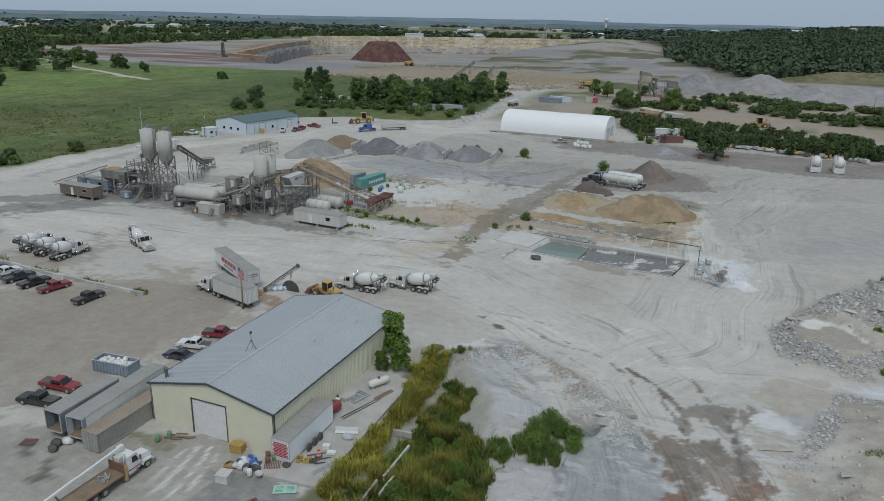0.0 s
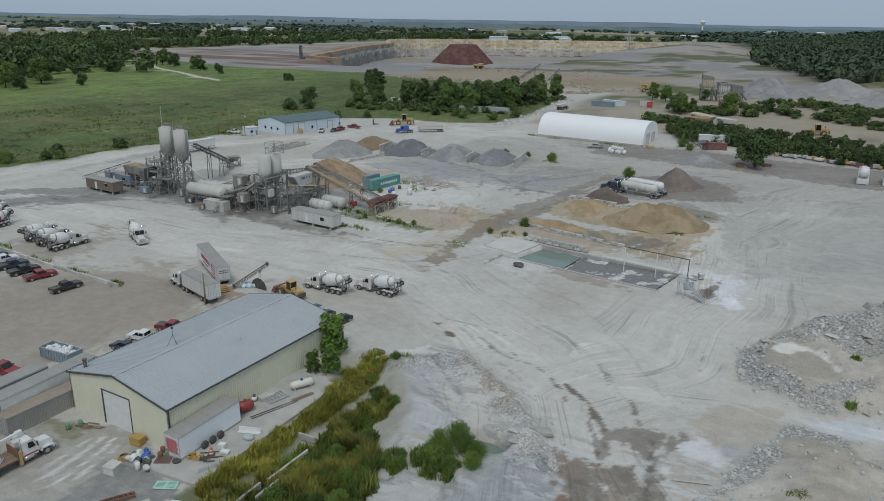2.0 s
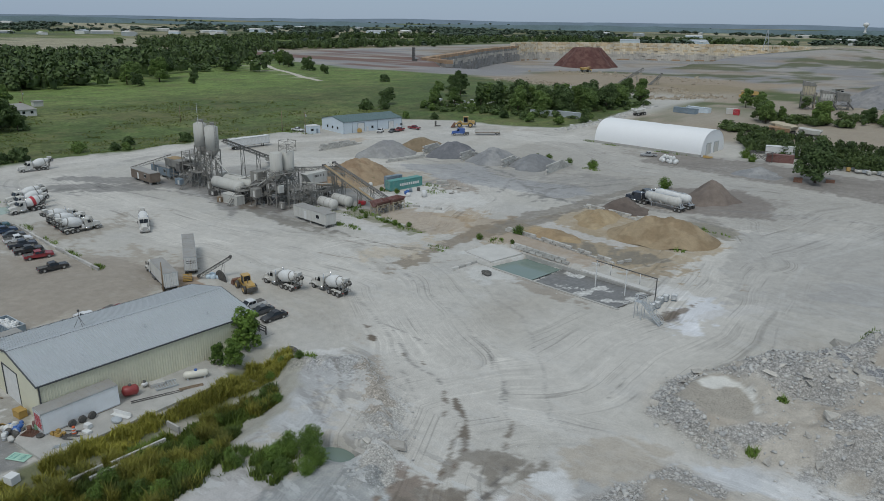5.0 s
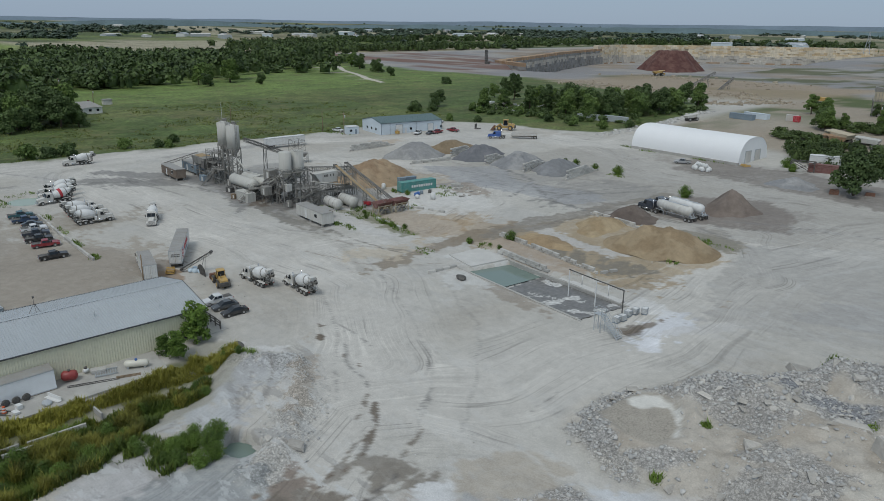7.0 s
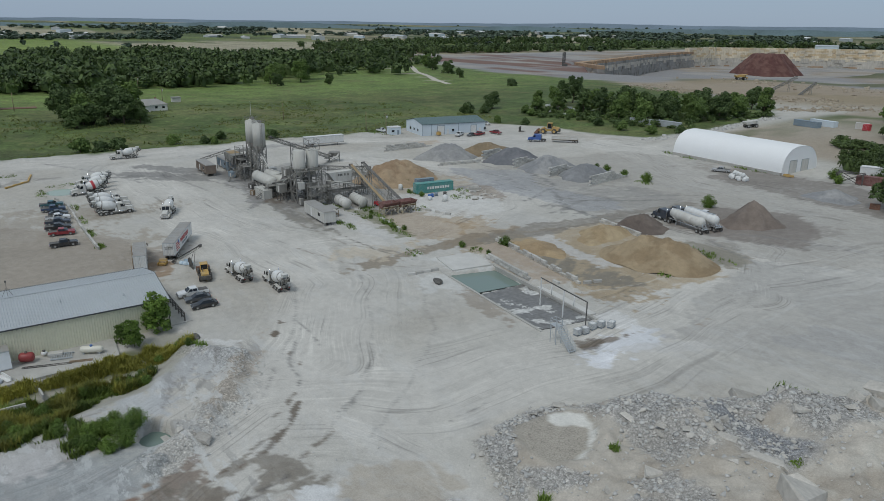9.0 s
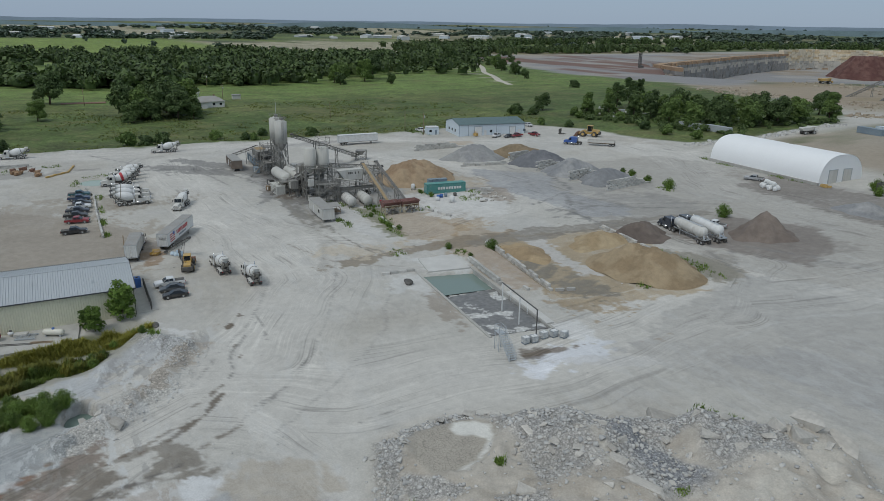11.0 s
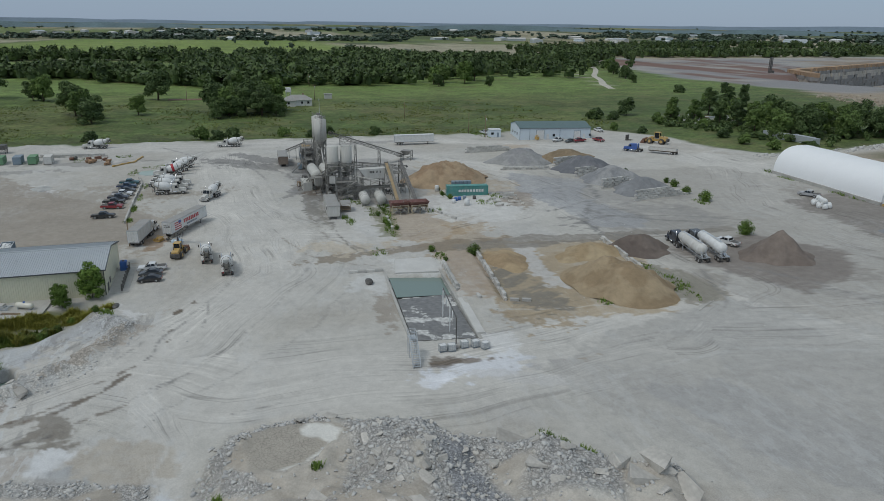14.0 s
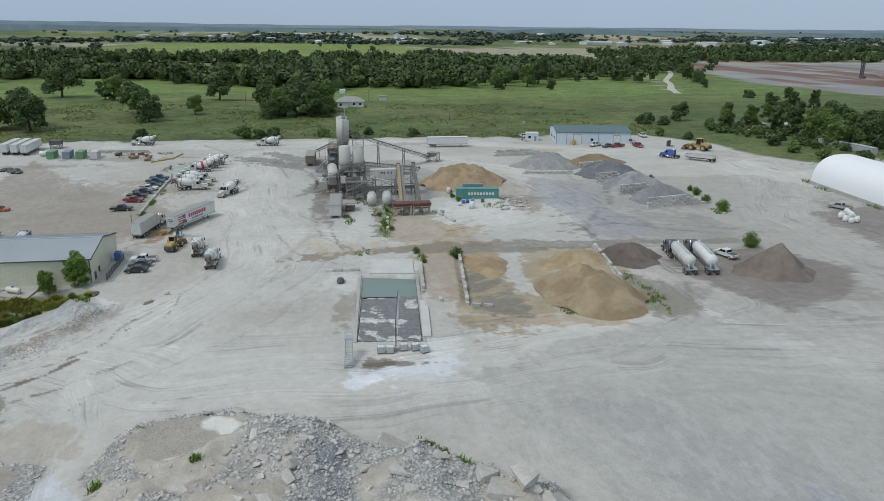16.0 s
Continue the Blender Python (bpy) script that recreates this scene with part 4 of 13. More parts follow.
PATCHES = [
    ([(-120, 216), (-60, 206), (-10, 210), (60, 235), (130, 262), (130, 300), (-20, 290), (-64, 290), (-110, 280)], (0.345, 0.33, 0.30), 0.7, 0),
    ([(6, 163), (30, 172), (60, 180), (130, 200), (130, 262), (60, 235), (20, 214), (-8, 208), (-2, 186)], (0.385, 0.373, 0.345), 0.85, 0),
    ([(16, 174), (40, 183), (90, 202), (90, 211), (40, 200), (18, 186)], (0.32, 0.32, 0.315), 0.5, 0),
    ([(40, 191), (40, 198), (46, 198), (45, 191)], (0.29, 0.305, 0.325), 0.8, 0.05),
    ([(-12.5, 85.0), (-4.3, 84.8), (-1.5, 80.1), (-1.6, 72.2), (-4, 62), (-16, 60), (-16.1, 71.4)], (0.285, 0.30, 0.30), 0.9, 0.03),
    ([(-9, 80), (-5, 82), (-3, 77), (-7, 70), (-9, 73)], (0.30, 0.31, 0.31), 0.6, 0.03),
    ([(0.3, 97.2), (2.5, 100.1), (5.3, 99.8), (7.4, 98.5), (5.4, 95.1), (4.5, 92.6), (2.4, 94.4), (0.7, 94.0)], (0.215, 0.195, 0.165), 0.95, 0.4),
    ([(-5.0, 85.7), (-3.3, 85.2), (1.7, 89.6), (4.9, 90.6), (7.5, 86.4), (7.2, 83.6), (5.1, 83.2), (3.2, 84.1), (1.8, 81.0), (1.2, 70), (-0.8, 70), (-2.1, 79.8), (-4.4, 83.5)], (0.19, 0.165, 0.135), 0.95, 0.4),
    ([(5.7, 83.2), (7.8, 82.1), (8.2, 75), (4.4, 75), (4.8, 80.8)], (0.20, 0.135, 0.10), 0.95, 0.3),
    ([(-3.6, 81.5), (-2.2, 82.4), (-0.8, 78), (-1.5, 73), (-2.8, 74)], (0.21, 0.135, 0.095), 0.9, 0.3),
    ([(7.4, 95.3), (13.9, 94.2), (10.0, 89.9), (8.1, 90.3)], (0.40, 0.365, 0.325), 0.8, 0.05),
    ([(7.8, 97.9), (9.5, 99.2), (12.6, 97.6), (12.2, 95.8), (8.1, 96.7)], (0.58, 0.585, 0.58), 0.95, 0.05),
    ([(8, 104), (11, 112), (17, 112), (17, 106), (12, 100)], (0.40, 0.36, 0.30), 0.75, 0.05),
    ([(-90, 40), (-82.2, 54.9), (-77.3, 56.6), (-68.2, 55.9), (-65.8, 61.4), (-59.6, 62.2), (-54.2, 62.4), (-47.1, 61.5), (-43.4, 60.9), (-40.0, 57.2), (-40, 44), (-70.0, 36)], (0.30, 0.285, 0.25), 0.85, 0.06),
    ([(-77.9, 51.7), (-76.9, 53.2), (-73.0, 50.2), (-74.3, 49.0)], (0.13, 0.12, 0.105), 0.9, 0.3), ([(-70.7, 47.6), (-72.6, 50.8), (-71.5, 52.2), (-67.6, 48.2)], (0.13, 0.12, 0.105), 0.9, 0.3),
    ([(-52.4, 56.7), (-46.8, 60.5), (-42.0, 60.1), (-40.0, 55.2), (-50.0, 48.9)], (0.21, 0.21, 0.205), 0.85, 0.05),
    ([(-67.2, 60.1), (-65.8, 61.4), (-60.4, 59.4), (-59.8, 57.8), (-64.7, 58.0)], (0.19, 0.185, 0.11), 0.7, 0.05),
    ([(-180, 40), (-150, 60), (-130, 76), (-104, 100), (-84, 108), (-78, 92), (-84, 60), (-100, 40)], (0.295, 0.262, 0.22), 0.85, 0),
    ([(-54.1, 175.6), (-47.1, 205.8), (-10.3, 199.6), (-6.7, 195.2), (-9.0, 182.6), (-11.7, 168.5), (-16.5, 166.6)], (0.36, 0.295, 0.205), 0.85, 0),
    ([(-53.4, 165.5), (-51.3, 173.8), (-21.3, 168.8), (-23.4, 162.1)], (0.37, 0.305, 0.24), 0.85, 0),
    ([(-38.3, 171.9), (-36.5, 178.1), (-29.5, 178.2), (-20.8, 180.8), (-12.9, 178.9), (-16.5, 169.6), (-22.8, 169.1)], (0.20, 0.18, 0.145), 0.95, 0.35),
    ([(-51.3, 181.0), (-50.2, 186.4), (-34.9, 184.0), (-21.5, 183.3), (-23.4, 180.0), (-32.5, 179.0), (-39.5, 180.0)], (0.47, 0.46, 0.44), 0.9, 0),
    ([(-31.3, 201.8), (-24.4, 207.1), (-15.9, 208.2), (-9.9, 208.1), (-5.9, 203.5), (-9.6, 198.0)], (0.235, 0.22, 0.18), 0.9, 0.25),
    ([(-49.1, 154.4), (-47.9, 162.0), (-39.0, 161.2), (-40.9, 152.0)], (0.53, 0.53, 0.51), 0.95, 0),
    ([(-125.8, 210.6), (-108.1, 228.7), (-84.2, 217.5), (-59.0, 222.8), (-54.3, 218.1), (-56.6, 207.4), (-80.7, 206.7), (-95.6, 202.2)], (0.30, 0.305, 0.31), 0.8, 0.1),
    ([(-165, 138.7), (-160.9, 174.7), (-133.0, 182.4), (-92.3, 172.9), (-88.1, 163.0), (-86.1, 152.0), (-90.1, 145.6), (-103.7, 139.6), (-125, 141)], (0.30, 0.295, 0.28), 0.75, 0.1),
    ([(-129, 140), (-127, 153), (-110, 157), (-104, 147), (-112, 140)], (0.14, 0.13, 0.12), 0.85, 0.3),
    ([(-162, 141), (-160, 155), (-140, 155), (-138, 146)], (0.19, 0.185, 0.175), 0.8, 0.2),
    ([(-101.1, 174.5), (-106.7, 193.8), (-96.0, 199.6), (-83.1, 193.6), (-80.6, 177.6), (-86.3, 169.1)], (0.50, 0.49, 0.47), 0.85, 0),
    ([(-88.0, 161.3), (-83.1, 172.2), (-67.9, 173.6), (-59.5, 169.1), (-63.5, 158.8)], (0.395, 0.34, 0.275), 0.9, 0),
    ([(-57.1, 166.7), (-55.8, 188.8), (-52.7, 208.0), (-47.7, 238.1), (-44.0, 236.9), (-47.6, 207.0), (-49.7, 169.5)], (0.215, 0.195, 0.165), 0.8, 0.2),
    ([(-35.8, 213.7), (-41.5, 222.9), (-38, 240), (-22, 247), (-10, 240), (-4.4, 222.8), (-16.1, 217.4)], (0.20, 0.175, 0.155), 0.85, 0.25),
    ([(-185, 120), (-172, 128), (-160, 139), (-140, 144), (-128, 141), (-112, 135), (-114, 139), (-130, 147), (-160, 147), (-176, 134), (-188, 125)], (0.215, 0.21, 0.20), 0.85, 0.2),
    ([(-100, 142), (-92, 141), (-72, 139), (-52, 132), (-52, 134), (-72, 142), (-92, 145)], (0.30, 0.285, 0.255), 0.4, 0.05),
    ([(-62, 268), (-30, 262), (4, 258), (30, 254), (60, 262), (60, 280), (20, 282), (-30, 286), (-64, 286)], (0.215, 0.195, 0.175), 0.85, 0.1),
    ([(-8, 206), (12, 222), (36, 248), (70, 262), (120, 262), (120, 225), (60, 205), (25, 190), (0, 190)], (0.38, 0.372, 0.35), 0.6, 0),
]
PATCHES += [
    ([(-121, 140.5), (-117.5, 146), (-110, 145), (-98, 143.4), (-89, 144), (-82.5, 145.2), (-83, 143.2), (-89.5, 141.8), (-98, 140.4), (-110, 140)], (0.20, 0.19, 0.17), 0.9, 0.3),
    ([(-132, 142), (-131, 150), (-118, 149), (-114, 144), (-120, 141)], (0.135, 0.11, 0.085), 0.9, 0.35),
    ([(-88, 150), (-100, 151), (-104, 158), (-92, 162), (-80, 160), (-70, 158), (-68, 154), (-78, 150)], (0.52, 0.51, 0.485), 0.8, 0),
    ([(-96, 157), (-92, 163), (-84, 161.8), (-75, 160), (-67, 158.6), (-68, 156.6), (-78, 156.5), (-88, 156)], (0.165, 0.165, 0.085), 0.75, 0),
    ([(-90, 174), (-100, 180), (-98, 196), (-86, 200), (-72, 190), (-70, 180), (-78, 172)], (0.56, 0.55, 0.52), 0.8, 0),
    ([(-92, 196), (-100, 200), (-96, 206), (-84, 203), (-80, 197)], (0.27, 0.225, 0.18), 0.75, 0),
]
WETM = (0.215, 0.195, 0.165)
MARKS = [([(-33, 101), (-27, 97), (-21, 92)], 0.6, (0.25, 0.24, 0.225), 0.8), ([(-31, 96), (-26, 91.5), (-20, 88.5)], 0.5, (0.26, 0.25, 0.24), 0.8), ([(-35, 104), (-30, 104.5), (-22, 101)], 0.6, (0.27, 0.255, 0.23), 0.7), ([(-29, 86), (-25, 80), (-24, 74)], 0.5, (0.27, 0.26, 0.24), 0.7), ([(-55.6, 62.0), (-54.4, 51.5)], 0.5, CHALK, 0.9), ([(-57.2, 61.0), (-56.2, 52.0)], 0.45, CHALK, 0.85), ([(-58.8, 59.6), (-57.4, 53.0)], 0.4, CHALK, 0.7), ([(-54.2, 61), (-53.2, 54)], 0.5, CHALK, 0.8), ([(3, 98), (5.4, 91), (6.6, 82)], 0.5, (0.13, 0.12, 0.11), 0.9), ([(-2, 93), (-1.2, 88)], 0.8, (0.16, 0.12, 0.09), 0.8),
         ([(-9.2, 100.2), (-13.8, 105.3)], 0.5, MUD, 0.8), ([(-3.0, 93.6), (-6.4, 99.2)], 0.5, MUD, 0.8), ([(0.8, 99.2), (-1.9, 104.8)], 0.45, MUD, 0.75), ([(-5.6, 108.6), (-9.2, 113.4)], 0.35, GREYD, 0.75),
         ([(-11.8, 114.5), (-17, 119)], 0.4, GREYD, 0.8), ([(-26, 114.6), (-31, 115.2), (-39, 116.2)], 0.3, GREYD, 0.7), ([(4.9, 119), (4.6, 126)], 0.3, GREYD, 0.7), ([(-18.2, 107.4), (-22.6, 108.8), (-34, 115)], 0.4, GREYD, 0.7),
         ([(19, 110), (9, 111.8)], 0.5, (0.52, 0.52, 0.5), 0.6), ([(21, 112.2), (12.5, 113.2)], 0.5, (0.52, 0.52, 0.5), 0.6), ([(-0.8, 88.6), (-2.8, 93.8)], 0.5, MUD, 0.8),
         ([(-14, 100), (-28, 110), (-40, 117), (-52, 122)], 0.3, GREYD, 0.5), ([(-2, 104), (-12, 116), (-28, 126), (-46, 134), (-62, 140)], 0.35, GREYD, 0.45), ([(2, 108), (-6, 120), (-20, 134), (-40, 143)], 0.3, GREYD, 0.4),
         ([(-47, 150), (-52, 142), (-60, 136), (-74, 132)], 0.5, (0.24, 0.21, 0.17), 0.6), ([(-58, 150), (-70, 143), (-88, 141), (-112, 142), (-130, 147)], 0.8, (0.24, 0.22, 0.19), 0.7), ([(-56, 150), (-70, 145.5), (-90, 144), (-112, 146)], 0.6, (0.26, 0.24, 0.2), 0.6),
         ([(-10, 208), (-24, 213), (-44, 212), (-58, 204)], 0.8, GREYD, 0.6), ([(-4, 204), (-20, 217), (-44, 218), (-70, 212)], 0.6, GREYD, 0.5), ([(-62, 200), (-66, 215), (-60, 232), (-50, 246)], 0.9, GREYD, 0.55), ([(-68, 202), (-72, 216), (-66, 236)], 0.8, GREYD, 0.5),
         ([(-20, 160), (-14, 175), (-10, 200)], 0.5, (0.5, 0.49, 0.46), 0.5), ([(5, 170), (2, 190), (10, 215), (30, 240)], 0.9, (0.32, 0.31, 0.29), 0.4), ([(12, 172), (10, 195), (20, 220)], 0.8, (0.5, 0.5, 0.48), 0.4), ([(18, 178), (18, 200), (30, 225)], 0.8, (0.33, 0.32, 0.3), 0.4)]
DRAINS = [([(-112, 232), (-96, 226), (-84, 221), (-74, 213), (-64, 207), (-52, 205)], 1.3, (0.17, 0.17, 0.165), 0.85), ([(-84, 221), (-78, 210), (-76, 202)], 0.9, (0.19, 0.19, 0.185), 0.8), ([(-74, 213), (-66, 216), (-58, 226), (-52, 236)], 0.9, (0.18, 0.175, 0.165), 0.8),
          ([(-128, 224), (-112, 222), (-98, 216), (-84, 212)], 0.7, (0.21, 0.21, 0.205), 0.7), ([(-82.6, 145.6), (-76, 145.2), (-70, 146), (-62, 147), (-55.9, 148)], 0.55, (0.19, 0.18, 0.16), 0.85), ([(-152, 146), (-138, 143), (-124, 141)], 1.2, (0.2, 0.19, 0.18), 0.8),
          ([(-174, 126), (-160, 133), (-146, 139), (-132, 142)], 1.4, (0.22, 0.21, 0.2), 0.8), ([(-182, 118), (-170, 124), (-158, 128), (-140, 132)], 0.9, (0.25, 0.24, 0.23), 0.7), ([(-205, 96), (-190, 106), (-176, 112), (-160, 118)], 0.9, (0.26, 0.25, 0.24), 0.7),
          ([(-50, 183), (-49, 196), (-46, 214), (-44, 236)], 1.0, (0.2, 0.18, 0.155), 0.7), ([(-20, 222), (-8, 228), (6, 232), (24, 236)], 0.8, (0.22, 0.21, 0.2), 0.7), ([(-38, 214), (-20, 216), (-6, 222), (2, 230)], 0.6, (0.24, 0.225, 0.21), 0.7)]
MARKS += DRAINS
STAINS = [
    (-55, 172, 26, 12, -5, SAND, 0.75, 0), (-74, 163, 13, 9, 20, SAND, 0.6, 0), (-30, 178, 22, 10, -5, (0.32, 0.25, 0.16), 0.8, 0),
    (-110, 185, 25, 18, 0, SAND, 0.55, 0), (-56, 160, 24, 3.2, 92, (0.23, 0.19, 0.14), 0.8, 0.2), (-85, 225, 22, 9, 60, (0.25, 0.25, 0.25), 0.8, 0.2),
    (-58, 222, 17, 8, 70, GREYD, 0.7, 0.35), (-24, 232, 14, 11, 20, (0.19, 0.165, 0.145), 0.85, 0.25), (-40, 208, 9, 7, 0, (0.2, 0.17, 0.15), 0.7, 0),
    (-16, 208, 12, 5, -30, (0.24, 0.215, 0.17), 0.75, 0.1), (-30, 177, 14, 5.5, 175, (0.205, 0.185, 0.145), 0.8, 0.25), (-88, 190, 6, 8, 0, CHALK, 0.6, 0),
    (2.6, 154.0, 3.8, 7.5, 0, (0.60, 0.615, 0.64), 0.85, 0), (4.6, 149.0, 1.8, 3.6, 20, (0.66, 0.67, 0.69), 0.7, 0), (0.2, 152.5, 1.0, 5.5, -8, (0.20, 0.165, 0.13), 0.85, 0.1), (-4, 161.5, 4, 3, 0, CHALK, 0.6, 0), (0, 151, 2.5, 3, 0, MUD, 0.7, 0), (-45, 158.5, 5.5, 4, 90, (0.52, 0.52, 0.5), 0.9, 0),
    (-24, 147, 9, 2.2, 175, BROWN, 0.5, 0), (-38, 146.5, 6, 4, 0, (0.55, 0.55, 0.53), 0.7, 0), (-62, 147, 10, 5, 70, (0.48, 0.42, 0.33), 0.7, 0),
    (0.5, 96, 4.6, 1.7, 20, WETM, 0.85, 0.3), (3.6, 95.5, 2.4, 1.3, 50, WETM, 0.8, 0.3), (-1.6, 92, 1.0, 2.2, 10, WETM, 0.75, 0.2), (-2.6, 84.5, 1.6, 3.0, 15, (0.19, 0.14, 0.105), 0.75, 0.3),
    (1.2, 87.5, 3.0, 1.3, 30, WETM, 0.8, 0.3), (3.2, 82, 1.8, 3.2, 20, (0.175, 0.12, 0.09), 0.7, 0.3), (0.2, 79.5, 2.4, 1.4, 0, (0.2, 0.145, 0.11), 0.7, 0.2), (-6, 88, 1.4, 0.7, -50, (0.19, 0.135, 0.1), 0.7, 0.2), (5, 88.5, 1.2, 2.4, 0, WETM, 0.6, 0.2),
    (9.7, 97.0, 2.3, 1.3, 35, CHALK, 0.9, 0), (26, 112.4, 8, 2.6, 32, (0.52, 0.54, 0.56), 0.8, 0), (33, 114.5, 5, 2, 20, CHALK, 0.6, 0), (14.3, 100.5, 2.4, 5, -15, (0.33, 0.34, 0.345), 0.7, 0),
    (-29.5, 99, 3.4, 6.0, 15, (0.40, 0.41, 0.41), 0.75, 0), (-22, 88.5, 4.5, 3.5, 20, (0.43, 0.44, 0.45), 0.8, 0), (-27, 79, 2.2, 5.5, -25, (0.40, 0.405, 0.40), 0.7, 0), (-19, 72, 4, 6, 0, (0.40, 0.405, 0.405), 0.7, 0),
    (-66, 170, 4, 8, 0, (0.33, 0.25, 0.16), 0.7, 0), (-34, 200, 9, 5, 20, (0.36, 0.28, 0.18), 0.7, 0), (-68, 228, 6, 13, -40, (0.2, 0.2, 0.2), 0.7, 0.3), (-26, 233, 3.4, 2.2, 20, (0.25, 0.245, 0.25), 0.9, 0.9), (-3, 228, 9, 1.6, 50, GREYD, 0.6, 0.2),
    (-74, 215, 8, 2, 60, GREYD, 0.7, 0.3), (-64, 238, 9, 2.4, 20, GREYD, 0.65, 0.2), (-128, 170, 18, 5, 40, GREYD, 0.6, 0.2), (-112, 158, 12, 3, 20, GREYD, 0.6, 0.2), (-196, 176, 3, 26, 0, (0.27, 0.265, 0.255), 0.5, 0),
    (-34, 110.2, 1.3, 0.8, -20, MUD, 0.95, 0.1), (-38.5, 113, 0.9, 0.6, 0, MUD, 0.8, 0), (-26, 109.5, 1.2, 0.35, -30, MUD, 0.8, 0), (-22, 109.5, 1.4, 0.35, -25, MUD, 0.8, 0),
    (-9.6, 103.3, 3.2, 0.5, -35, MUD, 0.85, 0), (-4.2, 98, 2.8, 0.6, -52, MUD, 0.85, 0), (-16.5, 107, 2.8, 0.25, -33, GREYD, 0.8, 0), (-7, 110, 2.5, 0.2, -60, GREYD, 0.6, 0),
    (-30, 92, 5, 9, 30, (0.39, 0.395, 0.395), 0.85, 0), (-24, 86, 6, 5, 20, (0.42, 0.43, 0.43), 0.8, 0), (-36, 102, 6, 1.6, 30, CHALK, 0.6, 0), (-22, 99, 12, 2.5, -38, (0.40, 0.35, 0.29), 0.7, 0),
    (-8, 74, 8, 6, 0, (0.46, 0.46, 0.46), 0.7, 0.2), (-14, 72, 6, 7, 0, (0.44, 0.43, 0.42), 0.7, 0), (8, 92, 3, 1.4, 20, CHALK, 0.7, 0), (14, 86, 6, 3, -20, (0.40, 0.32, 0.25), 0.6, 0),
    (-98, 82, 24, 20, 20, (0.32, 0.28, 0.225), 0.65, 0), (-130, 80, 30, 12, 90, (0.31, 0.275, 0.225), 0.6, 0), (-88, 103, 6, 2.2, 60, MUD, 0.6, 0), (-80, 103, 5, 2.5, 0, (0.25, 0.16, 0.09), 0.7, 0),
    (-160, 132, 18, 4, 60, GREYD, 0.75, 0.2), (-172, 122, 14, 3, 55, GREYD, 0.75, 0.2), (-150, 149, 12, 5, 30, GREYD, 0.7, 0.2), (-104, 143, 18, 2.2, 172, (0.26, 0.24, 0.21), 0.4, 0.1),
    (-120, 146, 6, 4, 0, (0.12, 0.10, 0.08), 0.8, 0.3), (-142, 64, 8, 5, 30, CHALK, 0.6, 0), (-180, 75, 20, 4, 90, GREYD, 0.5, 0), (-170, 50, 20, 3, 90, GREYD, 0.5, 0),
    (-60, 277, 20, 6, -4, (0.23, 0.205, 0.18), 0.7, 0), (-20, 275, 14, 8, 0, GREYD, 0.6, 0), (25, 268, 25, 8, 0, (0.22, 0.2, 0.18), 0.7, 0), (-145, 292, 20, 8, 20, (0.36, 0.33, 0.28), 0.5, 0),
    (-170, 232, 6, 6, 0, (0.40, 0.30, 0.2), 0.5, 0), (40, 205, 25, 5, 70, (0.45, 0.44, 0.42), 0.5, 0), (16, 180, 16, 3, 55, (0.30, 0.29, 0.28), 0.5, 0), (8, 160, 14, 1.5, 60, (0.50, 0.49, 0.47), 0.6, 0),
]


